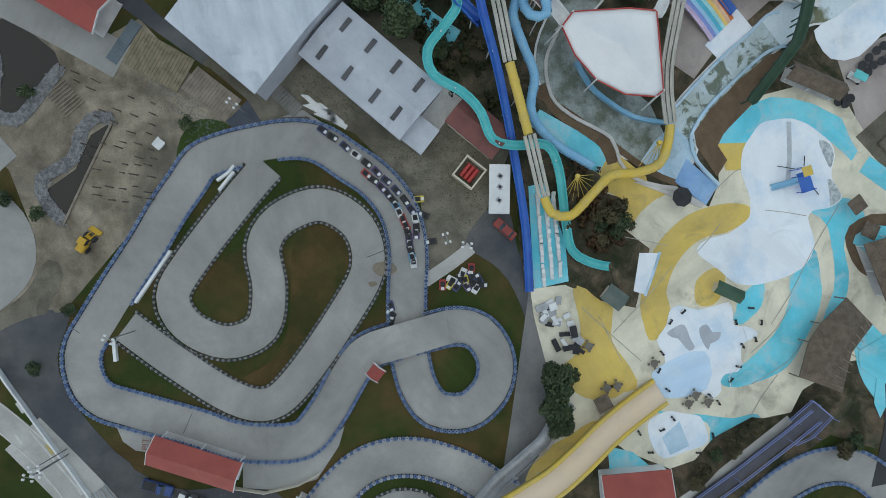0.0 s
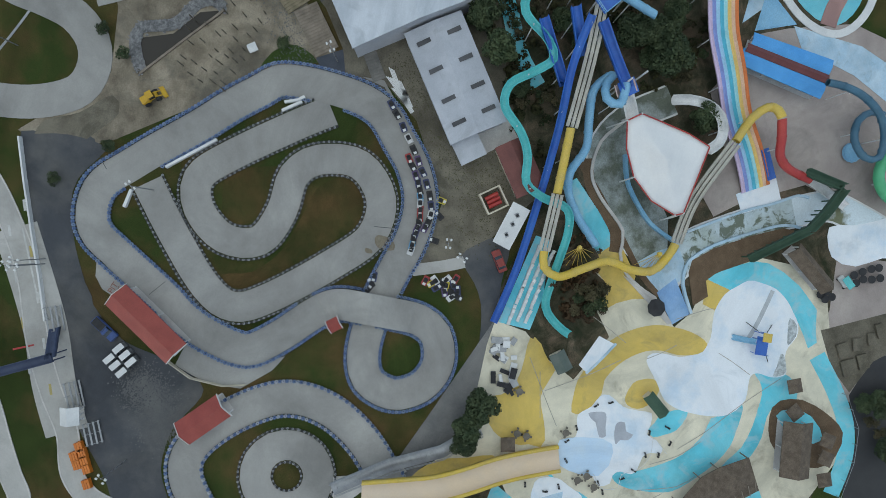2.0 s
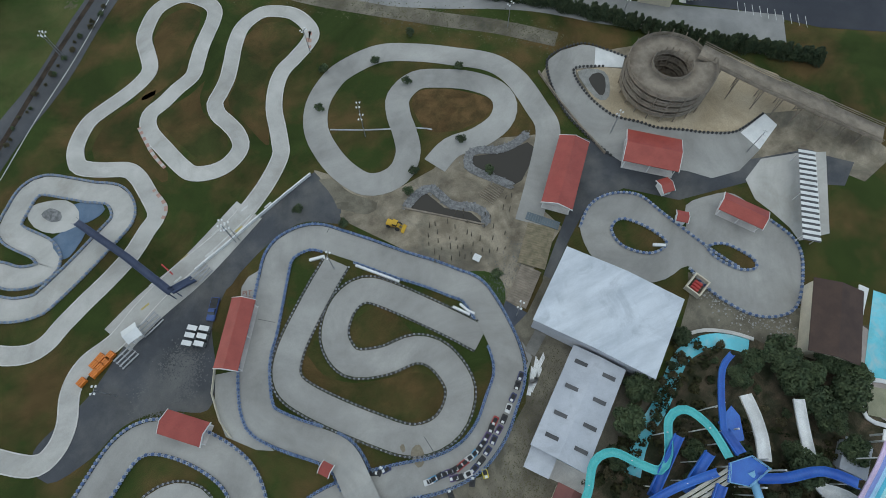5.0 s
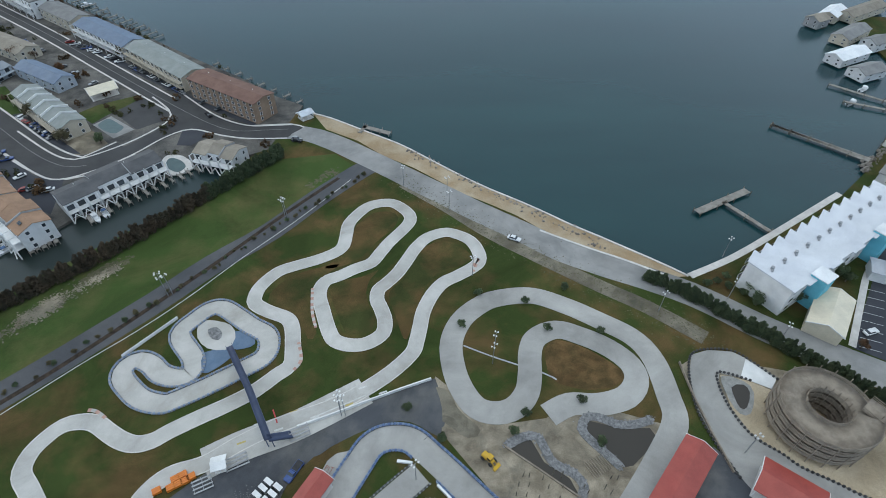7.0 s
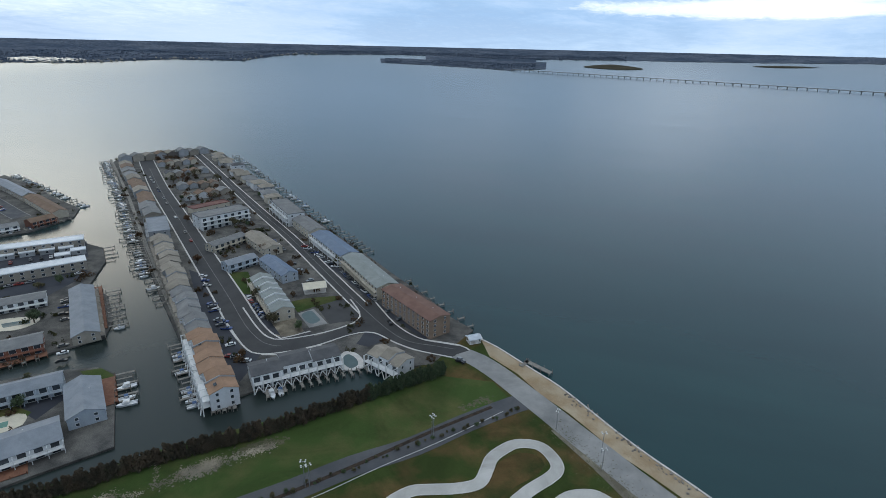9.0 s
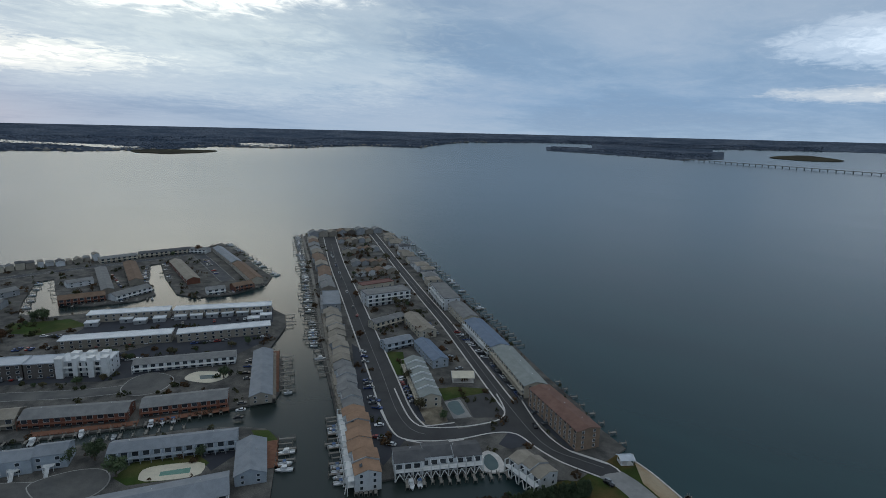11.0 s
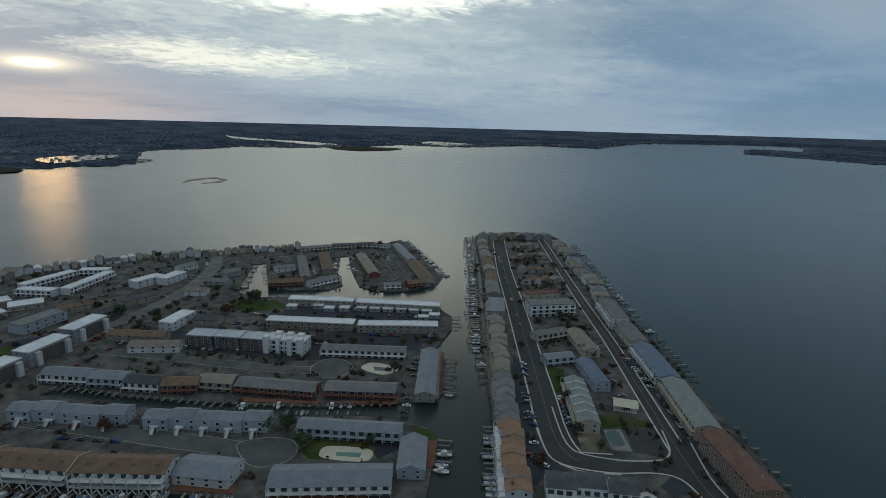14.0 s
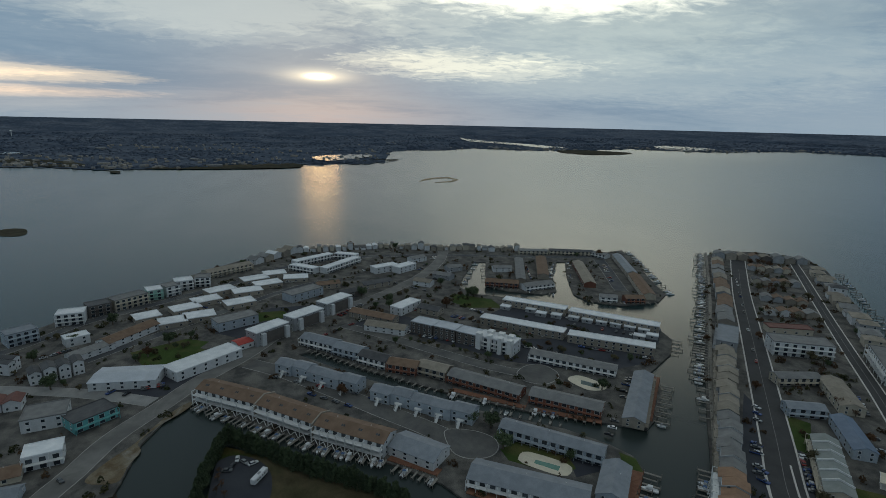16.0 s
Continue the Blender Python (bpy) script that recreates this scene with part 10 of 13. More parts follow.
band("basin_wall", [(14.3, -52.4), (18.4, -58.4), (22.0, -64.2), (24.3, -68.7), (27.1, -73.2), (27.2, -75.6)], 0.5, 0.6, PALEBLUE, "pale blue kerb wall of the drained channel", category="wall", thick=0.6)
pad("pool_steps", [(2.5, -41.6), (-1.3, -47.4), (-5.2, -53.2), (-4.7, -54), (-0.1, -49.3)], 0.3, CURB, "pale step along the channel end", 0.2)
t = thing("play_structure", pose(0, 0, 0), "blue and white steel play structure over the pool", "play equipment")
STEELB = mat("pale_blue_steel", (0.22, 0.34, 0.50), (0.28, 0.40, 0.55), 0.4, 0.5)
cells = [(102, -24.5), (106, -26.9), (110.1, -29.3), (114.2, -31.8), (118.6, -34), (98.5, -28.7), (102.4, -31.3), (106.4, -33.6), (110.5, -36.1), (114.7, -38.3)]
for x, y in cells:
    bm = bmesh.new()
    beam(bm, (x, y, 0.1), (x, y, 6.2), 0.16, 6)
    part("post", bm, WHITE, t)
for i, j in ((0, 1), (1, 2), (2, 3), (3, 4), (5, 6), (6, 7), (7, 8), (8, 9), (0, 5), (1, 6), (2, 7), (3, 8), (4, 9)):
    for zz in (3.0, 4.1, 6.1):
        bm = bmesh.new()
        beam(bm, (*cells[i], zz), (*cells[j], zz), 0.13, 5)
        part("beam", bm, STEELB, t)
for i, zz, mt in ((0, 3.0, BLUE), (1, 3.0, STEELB), (3, 4.2, STEELB)):
    q = [Vector(cells[k]) for k in (i, i + 1, i + 6, i + 5)]
    part("deck", pad_bm(q, zz, 0.15), mt, t)
for ln in ([(107.4, -15.2, 4.5), (106.1, -17.5, 4.2), (105.3, -20.8, 3.9), (104, -25.4, 3.2)], [(108.5, -16.5, 4.5), (107, -19.4, 4.2), (105.7, -23, 3.9), (105.6, -26.2, 3.2)]):
    part("blue_flume", sweep_bm(curve_points(ln, False, 1.0), flume_profile(0.8, 6), True), BLUE, t)
part("yellow_flume", sweep_bm(curve_points([(115.7, -23.4, 3.6), (114.9, -26.4, 3.2), (114.6, -28.6, 2.8)], False, 1.0), flume_profile(1.0, 6), True), YELLOW, t)
t = thing("orange_seesaw", pose(99.2, -21.7, 0.14, 0, 0, 20), "orange spray toy standing in the pool", "play equipment")
bm = bmesh.new()
box(bm, -1.6, 1.6, -0.5, 0.5, 0.5, 1.1)
bmesh.ops.bevel(bm, geom=bm.edges[:], offset=0.25, segments=2, affect="EDGES")
part("body", bm, mat("orange_fibreglass", (0.48, 0.15, 0.04), (0.42, 0.14, 0.05), 0.5, 0.5), t)
bm = bmesh.new()
beam(bm, (0, 0, 0), (0, 0, 0.55), 0.3, 8)
beam(bm, (1.2, 0, 0.8), (2.4, 0.6, 2.0), 0.1, 6)
part("stand", bm, STEEL, t)
shed("pump_house", *[(79.9, -30.1), (75, -33.8)], 4.6, 3, 0.3, GREYROOF, "grey pump house below the racing slide", trim=False, wall=GREYROOF, category="pump house")
t = thing("racer_platform", pose(0, 0, 0), "pale timber start platform of the racing slide", "platform")
part("deck", pad_bm([(80.8, -28), (84.9, -33.4), (83.2, -34.8), (79.1, -29.4)], 11.2, 0.3), WSLIDE, t)
for x, y in [(85.2, -30.6), (87.1, -32.9), (88.8, -35.4), (84, -31.5), (87.6, -36.2)]:
    bm = bmesh.new()
    beam(bm, (x, y, 0), (x, y, 10.9), 0.2, 6)
    part("column", bm, WSLIDE, t)
part("stairs", sweep_bm([Vector(p) for p in [(84.3, -33.8, 11), (88.5, -40.4, 7), (91.4, -46.7, 3), (93.6, -51, 0.2)]], [(-0.9, 0.9), (-0.8, 0.9), (-0.8, 0.0), (0.8, 0.0), (0.8, 0.9), (0.9, 0.9), (0.9, -0.2), (-0.9, -0.2)], True), WSLIDE, t)
slide("dark_teal_tube_slide", "dark teal tube slide coiling down", [("tube", "tube", 0.7, mat("dark_teal_fibreglass", (0.035, 0.11, 0.17), (0.05, 0.14, 0.21), 0.3, 0.4), [(47.7, -68.4, 8), (47.9, -72.6, 7.6), (47.2, -77.1, 7), (44.8, -81.4, 6.4), (40.9, -84, 5.6), (37.2, -84.3, 5), (36.8, -81.9, 4.4), (39.8, -79.5, 3.8), (44, -79.7, 3.2), (46.5, -82.2, 2.8), (46.8, -85, 2.4)])])
t = thing("blue_raft_bowl", pose(38.4, -82, 0.06, 0, 0, 40), "pale blue oval splash bowl", "play equipment")
bm = bmesh.new()
for z0, r0, r1 in ((0.0, 1.6, 2.1), (0.5, 2.1, 1.9)):
    beam(bm, (0, 0, z0), (0, 0, z0 + 0.5), r0, 14, r1)
part("bowl", bm, LBLUE, t)
t = thing("green_tube_ring", pose(35.2, -91.8, 0, 0, 0, 0), "green tube slide circling a pink platform", "water slide")
ring = [Vector((5.6 * math.cos(q * 0.2618), 5.6 * math.sin(q * 0.2618), 3.2 + q * 0.07)) for q in range(26)]
part("tube", sweep_bm(ring, tube_profile(1.0), True), mat("green_fibreglass", (0.06, 0.36, 0.17), (0.09, 0.42, 0.22), 0.3, 0.4), t)
bm = bmesh.new()
beam(bm, (0, 0, 3.4), (0, 0, 3.7), 4.4, 18)
part("platform", bm, mat("pink_fibreglass", (0.58, 0.25, 0.30), (0.52, 0.24, 0.28), 0.3, 0.5), t)
for q in range(6):
    bm = bmesh.new()
    beam(bm, (4 * math.cos(q * 1.047), 4 * math.sin(q * 1.047), 0), (4 * math.cos(q * 1.047), 4 * math.sin(q * 1.047), 3.4), 0.18, 6)
    part("column", bm, WHITE, t)
t = thing("pool_parasol", pose(-2.3, -49.1, 0.1), "black octagonal parasol on the deck", "parasol")
bm = bmesh.new()
beam(bm, (0, 0, 0), (0, 0, 2.5), 0.05, 6)
part("pole", bm, STEEL, t)
bm = bmesh.new()
beam(bm, (0, 0, 2.2), (0, 0, 2.75), 1.9, 8, 0.1)
part("canopy", bm, BLACK, t)
# golf cart beside the plank-roofed bar
t = thing("golf_cart", pose(12.1, -87, 0.06, 0, 0, 50), "turquoise roofed golf cart beside the bar", "cart")
bm = bmesh.new()
box(bm, -1.3, 1.3, -0.65, 0.65, 0.3, 0.8)
bmesh.ops.bevel(bm, geom=bm.edges[:], offset=0.12, segments=2, affect="EDGES")
part("body", bm, WHITE, t)
bm = bmesh.new()
box(bm, -1.5, 1.1, -0.75, 0.75, 1.85, 1.95)
part("roof", bm, TEAL, t)
for x in (-1.3, 0.9):
    for y in (-0.6, 0.6):
        bm = bmesh.new()
        beam(bm, (x, y, 0.8), (x, y, 1.85), 0.04, 5)
        part("post", bm, STEEL, t)
        bm = bmesh.new()
        beam(bm, (x, y * 0.9, 0.25), (x, y * 1.2, 0.25), 0.25, 10)
        part("wheel", bm, BLACK, t)
rq = random.Random(8)
for x, y in [(13.9, -88.8), (15, -90.4), (16, -92.1), (16.6, -93.6), (13.5, -90.9), (13.9, -92.7), (12.4, -89.6), (14.6, -94.4), (9.2, -83.8), (8.3, -82.8), (8.4, -85.3), (7.6, -84)]:
    t = thing("dark_round_table", pose(x, y, 0.07, 0, 0, rq.uniform(0, 90)), "dark round table with seats on the terrace", "table", "terrace tables")
    bm = bmesh.new()
    beam(bm, (0, 0, 0.7), (0, 0, 0.76), 0.85, 12)
    part("tabletop", bm, BLACK, t)
    bm = bmesh.new()
    beam(bm, (0, 0, 0), (0, 0, 0.7), 0.1, 6)
    part("leg", bm, STEEL, t)
for x, y in [(-2.8, -35.4), (-4.1, -33.5), (-1.2, -37.3), (-6.7, -33.2), (-5.7, -35.9), (-4.2, -37.9), (-2.3, -33.1), (-53.9, -42.3), (-51.3, -45.4), (-49.2, -48.4), (-48.3, -51.5), (-55.6, -40.2), (-47.6, -53.9), (-51, -48.6), (-56.1, -69.1), (-55, -71.6)]:
    put_tree("brush%d" % rq.randrange(3), x, y, rq.uniform(0.9, 1.5))
# ramp up to the plank-roofed bars
t = thing("blue_ramp", pose(0, 0, 0), "long dark ramp with blue rails beside the pools", "ramp")
RAMPD = mat("dark_ramp_deck", (0.06, 0.06, 0.075), (0.08, 0.08, 0.095), 0.3, 0.8)
RAILB = mat("periwinkle_steel", (0.16, 0.20, 0.42), (0.20, 0.24, 0.46), 0.4, 0.6)
ln = [Vector(p) for p in [(-60.9, -37.6, 0.6), (-56.4, -47.8, 1.2), (-51.1, -58.7, 1.8), (-48.1, -64.8, 2)]]
part("deck", sweep_bm(ln, [(-1.3, 0), (1.3, 0), (1.3, -0.25), (-1.3, -0.25)], True), RAMPD, t)
for s in (-1.35, 1.35):
    for hgt in (0.5, 1.0):
        part("rail", sweep_bm(ln, [(s - 0.07, hgt + 0.06), (s + 0.07, hgt + 0.06), (s + 0.07, hgt - 0.06), (s - 0.07, hgt - 0.06)], True), RAILB, t)
part("landing", pad_bm([(-48.1, -60.3), (-45.5, -65.3), (-49.6, -68.4), (-52.3, -63.8)], 2.0, 0.25), RAMPD, t)
for a, b in zip([(-47.6, -59.7), (-45, -64.7), (-49, -67.7), (-51.8, -63.2)], [(-45, -64.7), (-49, -67.7), (-51.8, -63.2), (-52.5, -59.7)]):
    bm = bmesh.new()
    beam(bm, (*a, 3.0), (*b, 3.0), 0.08, 5)
    beam(bm, (*a, 2.5), (*b, 2.5), 0.06, 5)
    part("rail", bm, RAILB, t)
for x, y in [(-56.5, -47.9), (-51.5, -59.1), (-48.7, -61.4), (-46.2, -65.9), (-50, -68.7), (-52.5, -64.5)]:
    bm = bmesh.new()
    beam(bm, (x, y, 0), (x, y, 3.0 if y > -200 else 2), 0.09, 6)
    part("post", bm, RAILB, t)
band("ramp_path", [(-60.8, -34), (-57.1, -43.9), (-52, -55.2), (-49.1, -61.5)], 2.6, 0.09, CURB, "pale concrete path beside the ramp", category="path")
pad("far_lawn", [(-69.5, -45.6), (-57.7, -57.3), (-53.7, -68.5), (-59.6, -78.5), (-69.2, -89.4), (-83.4, -81.7)], 0.05, GRASS, "dark lawn beside the kart track")
SOUTH = [(-64.4, -50.2), (-61.1, -56.6), (-59.3, -63.8), (-60.4, -70.5), (-64.5, -75.3), (-72.4, -79.4), (-80.6, -80)]
band("kart_track_south", SOUTH, 6.2, 0.12, TRACK, "grey concrete kart track behind the pools", category="kart track")
# lounge chairs and bollards round the splash pool
rail = curve_points([(-31.2, -59.2), (-28.7, -55.8), (-32.1, -56), (-35.6, -54.3), (-37.5, -51), (-40.3, -51), (-41.2, -47.6), (-39, -45.7)], False, 1.0)
t = thing("pool_rail", pose(0, 0, 0), "thin white rail curving along the splash pool", "rail")
part("handrail", sweep_bm([Vector((p.x, p.y, 1.0)) for p in rail], tube_profile(0.05, 5), True), WHITE, t)
for p in rail[::4]:
    bm = bmesh.new()
    beam(bm, (p.x, p.y, 0.1), (p.x, p.y, 1.0), 0.04, 5)
    part("post", bm, WHITE, t)
rr = random.Random(31)
for x, y in [(-27.9, -54.9), (-32.6, -55.2), (-36.3, -53.6), (-38.5, -51.6), (-40.5, -47), (-42.1, -48.3), (-37.4, -39.3), (-33.4, -38.5), (-30.3, -39.8), (-24.9, -42.7), (-23.6, -45.5), (-43, -39.1), (-44.6, -36.6), (-48.3, -33.5), (-50.6, -42.5), (-48, -45.9), (-44.1, -32.2), (-32, -57.9), (-29.1, -59.7), (-26, -58.4)]:
    t = thing("lounge_bench", pose(x, y, 0.12, 0, 0, rr.uniform(0, 180)), "dark slatted bench at the pool edge", "bench", "pool benches")
    bm = bmesh.new()
    for k in range(4):
        box(bm, -0.55, 0.55, -0.2 + k * 0.1, -0.13 + k * 0.1, 0.4, 0.45)
    part("seat", bm, BLACK, t)
    for s in (-0.42, 0.42):
        bm = bmesh.new()
        box(bm, s - 0.05, s + 0.05, -0.18, 0.16, 0, 0.4)
        part("leg", bm, BLACK, t)
# stacked loungers and crates beside the speed slide
rr = random.Random(17)
QA, QB, QC, QD = [Vector(p) for p in [(4.5, -22.6), (3.4, -27), (-12.9, -24.9), (-12.9, -20)]]
pad("lounger_yard", [(6.2, -22.2), (6, -25.4), (-5.7, -26.6), (-12.9, -25.6), (-12.8, -18.9)], 0.07, CDECK, "turquoise paved strip beside the slide", 0.05)
for k in range(34):
    x, y = (k % 3 + 0.5) / 3, (k // 3 + rr.uniform(0.2, 0.8)) / 12
    p = (QA * (1 - x) + QB * x) * (1 - y) + (QD * (1 - x) + QC * x) * y
    d = QD - QA
    t = thing("stacked_lounger", pose(p.x, p.y, 0.08, 0, 0, math.degrees(math.atan2(d.y, d.x)) + rr.uniform(-6, 6)), "stacked grey-white sun loungers in a row", "sun lounger", "stacked loungers")
    n = rr.randrange(2, 6)
    bm = bmesh.new()
    box(bm, -0.9, 0.9, -0.32, 0.32, 0.0, 0.16 * n)
    bmesh.ops.bevel(bm, geom=bm.edges[:], offset=0.04, segments=1, affect="EDGES")
    part("folded_frame", bm, WHITE, t)
    bm = bmesh.new()
    v = box(bm, -0.9, -0.2, -0.3, 0.3, 0.16 * n, 0.16 * n + 0.1)
    v[4].co.z += 0.25
    v[7].co.z += 0.25
    part("backrest", bm, WSLIDE, t)
for k in range(26):
    x, y = [(-17.9, -18.3)][0]
    a, b, c = [Vector(p) for p in [(-13.5, -18.2), (-16.3, -25.2), (-27.1, -20)]]
    p = a + (b - a) * rr.random() * 0.8 + (c - a) * rr.random() * 0.8
    t = thing("crate", pose(p.x, p.y, 0.08, 0, 0, rr.uniform(0, 180)), "%s storage crate in the service yard" % rr.choice(("white", "grey", "pale")), "crate", "yard clutter")
    bm = bmesh.new()
    w, d, h = rr.uniform(0.4, 1.3), rr.uniform(0.3, 0.7), rr.uniform(0.3, 1.1)
    box(bm, -w, w, -d, d, 0, h)
    bmesh.ops.bevel(bm, geom=bm.edges[:], offset=0.05, segments=1, affect="EDGES")
    part("body", bm, rr.choice((WSLIDE, STEEL, GREYROOF, CURB)), t)
    bm = bmesh.new()
    box(bm, -w - 0.03, w + 0.03, -d - 0.03, d + 0.03, h, h + 0.06)
    part("lid", bm, rr.choice((STEEL, WHITE, BLACK)), t)
pad("wading_slab", [(-10.8, -39.9), (-11.8, -43.9), (-18.9, -39.4), (-17.6, -37.2)], 0.13, POOLW, "white wading slab with a pale blue rim", 0.12, category="pool")
band("wading_rim", [(-11.5, -43.7), (-15.3, -41.5), (-19.0, -39.1)], 0.5, 0.2, PALEBLUE, "pale blue rim of the wading slab", category="pool rim", thick=0.2)
# picnic tables
TABLEWOOD = mat("grey_brown_table", (0.13, 0.115, 0.095), (0.18, 0.16, 0.13), 0.6, 0.85)
for x, y in [(-25.6, -26.4), (-31.7, -37.8), (-34.1, -28), (-34.2, -30), (-40.7, -42.5), (-39.5, -44.2), (-41.4, -46.2)]:
    t = thing("picnic_table", pose(x, y, 0.08), "round grey-brown picnic table with stools on the deck", "table", "picnic tables")
    bm = bmesh.new()
    beam(bm, (0, 0, 0.68), (0, 0, 0.75), 0.75, 12)
    part("tabletop", bm, TABLEWOOD, t)
    bm = bmesh.new()
    beam(bm, (0, 0, 0), (0, 0, 0.68), 0.08, 6)
    part("leg", bm, STEEL, t)
    for k in range(4):
        bm = bmesh.new()
        a = k * 1.5708
        cx, cy = math.cos(a) * 1.0, math.sin(a) * 1.0
        box(bm, cx - 0.22, cx + 0.22, cy - 0.22, cy + 0.22, 0.4, 0.46)
        beam(bm, (cx, cy, 0), (cx, cy, 0.4), 0.05, 5)
        part("stool", bm, TABLEWOOD, t)
# play tower in the pool
t = thing("play_tower", pose(-4.2, -72.5, 0.12, 0, 0, 5), "small play tower with a blue deck and orange roof", "play equipment")
bm = bmesh.new()
box(bm, -2.6, 1.2, -1.2, 1.2, 1.8, 1.95)
part("deck", bm, BLUE, t)
bm = bmesh.new()
box(bm, 0.4, 2.2, -0.6, 1.2, 3.6, 3.75)
part("roof", bm, YELLOW, t, "orange-yellow roof")
for x, y in ((-2.4, -1), (-2.4, 1), (0.6, -0.5), (0.6, 1), (2.0, -0.5), (2.0, 1)):
    bm = bmesh.new()
    beam(bm, (x, y, 0), (x, y, 3.6 if x > 0 else 2.8), 0.08, 6)
    part("post", bm, BLUE, t)
part("slide", sweep_bm([Vector((0, 1.2, 1.9)), Vector((0, 3.0, 1.2)), Vector((0.1, 5.5, 0.3))], flume_profile(0.5, 6), True), LBLUE, t)
for a in ((-2.6, -1.2, -4, -3), (2.2, -0.6, 3.8, -2.6), (2.2, 1.2, 3.6, 3)):
    bm = bmesh.new()
    beam(bm, (a[0], a[1], 1.9), (a[2], a[3], 0.1), 0.08, 6)
    part("spray_arm", bm, BLACK, t)
# yellow spray umbrellas
for px, py in [(5.8, -30.4), (8.3, -46.3)]:
    t = thing("spray_mast", pose(px, py, 0.05), "yellow steel spray mast with raking struts", "play equipment")
    for k in range(9):
        a = 2.4 + k * 0.28
        bm = bmesh.new()
        beam(bm, (0, 0, 4), (math.cos(a) * 4.2, math.sin(a) * 4.2, 0.1), 0.07, 5)
        part("strut", bm, YELLOW, t)
    bm = bmesh.new()
    beam(bm, (0, 0, 3.6), (0, 0, 4.4), 0.4, 8)
    part("head", bm, YELLOW, t)
for k, (x, y) in enumerate([(71.3, -6.9), (76.8, -8.4), (76.3, -13.6), (80.3, -14.7), (87, -15.5), (84.7, -21.1), (77.6, -19.8), (78, -23.5), (67.2, -25.6), (66.7, -29.1), (50.7, -33.5), (50.6, -37.4), (56, -38.2), (46.8, -38.6), (46.3, -22.1), (48.7, -17.1), (45.9, -35.5), (49.3, -29.9), (77.9, -30.6), (66.7, -8.6), (61, 4.6), (39.7, -5.9), (45.4, -0.8), (34.1, -11), (76.9, -49.9), (78.6, -48), (89.3, -19.5), (85.9, -13.1), (56.8, -19), (-29.1, -19), (-34.2, -17.2), (-37.6, -17.6)]):
    put_tree("oak%d" % (k % 3), x, y, 0.45 + 0.28 * ((k * 7) % 4) / 3 + (0.1 if k < 14 else 0))
rnd = random.Random(5)
for k, (x, y) in enumerate([(46.9, -2.8), (42.5, -5.4), (32.3, -14.7), (31.5, -17.6), (50.1, -6.7), (47.4, -9.5), (50.2, -12.9), (41.9, -20.6), (42.2, -25), (61.3, -20.5), (69.2, -11.6), (70, -18.9), (76.5, -26.9), (72.5, -34.3), (79.5, -38.8), (74.5, -46.9), (70, -51.5), (67.7, -54.6), (61.4, -32.8), (61.7, -37.2), (66.5, -37), (57.8, -32.3), (52.8, -28.2), (46.4, -42), (50.5, -45.2), (54.8, -40.6), (53.4, -2.6), (60.3, -0.7), (65.6, -3.1), (62.6, -18)]):
    for q in range(3):
        put_tree("brush%d" % ((k + q) % 3), x + rnd.uniform(-2.5, 2.5), y + rnd.uniform(-2.5, 2.5), rnd.uniform(0.5, 1.2))

# low evergreen planting under the slides
for k, area in enumerate(([(61.2, 6.4), (65.3, -4.9), (56.4, -14.6), (37.7, -17.5), (20.4, -21.3), (13.6, -20.4), (27.0, -14.0), (46.4, -6.3)],
                          [(53.6, -15.1), (65.7, -15.7), (76.8, -31.4), (63.6, -43.6), (53.8, -47.4), (38.1, -35.7), (50.9, -27.9), (47.8, -24.0)],
                          [(7.6, -30.1), (7.5, -35.0), (2.0, -35.4), (-1.5, -39.0), (-8.0, -36.4), (-7.7, -30.4), (-2.8, -28.3)],
                          [(84.1, -40.4), (85.8, -48.6), (76.4, -53.4), (63.4, -51.4), (73.7, -46.0)])):
    yard_shrubs("bed_shrubs", area, (60, 80, 26, 24)[k], 310 + k, (SHRUB, SHRUB, RUSTLEAF, SHRUB)[k], "dark shrubs in the planting beds", (0.5, 1.3))

# edge of the bathing grounds
pad("outer_lot", [(-10.8, -94.7), (-2.8, -97.4), (4.6, -108.2), (-39.8, -120), (-43.5, -103.1), (-29.7, -98.2), (-19.7, -98.8)], 0.06, DARKASPH, "dark asphalt lot outside the bathing grounds", 0.1)
band("turquoise_swirl", [(-4.3, -85.9), (-10.4, -91.3), (-16.8, -95.5), (-23.8, -97.1), (-32, -96.2)], 3.6, 0.095, CDECK, "turquoise painted band at the edge of the deck", category="deck paint", thick=0.02)
pad("slab_ground", [(1.1, -85.3), (7.8, -98.2), (5.8, -107.9), (-2.7, -98), (-10.2, -94.6), (-5.9, -89.4)], 0.075, EARTH, "brown ground with old concrete slabs", 0.05)
rs = random.Random(44)
for x, y in [(-1.9, -90.9), (-0, -93.5), (1.8, -96.2), (-5.1, -93), (-3.2, -95.6), (4, -97.6)]:
    bm = bmesh.new()
    w, d = rs.uniform(1.2, 2.2), rs.uniform(0.8, 1.6)
    box(bm, -w, w, -d, d, 0, 0.5)
    bmesh.ops.bevel(bm, geom=bm.edges[:], offset=0.08, segments=1, affect="EDGES")
    ob = tagged(new("concrete_slab", mesh_of(bm, "concrete_slab", EARTH)), "brown weathered concrete slab on bare ground", "slab", "old slabs")
    ob.matrix_world = pose(x, y, 0.07, 0, 0, 25 + rs.uniform(-8, 8))
wire = [Vector(p) for p in [(-10.7, -93.1, 1.6), (-17, -97.3, 1.6), (-24.1, -98.1, 1.6), (-31.9, -97.2, 1.6)]]
t = thing("mesh_fence", pose(0, 0, 0), "dark mesh fence round the bathing grounds", "fence")
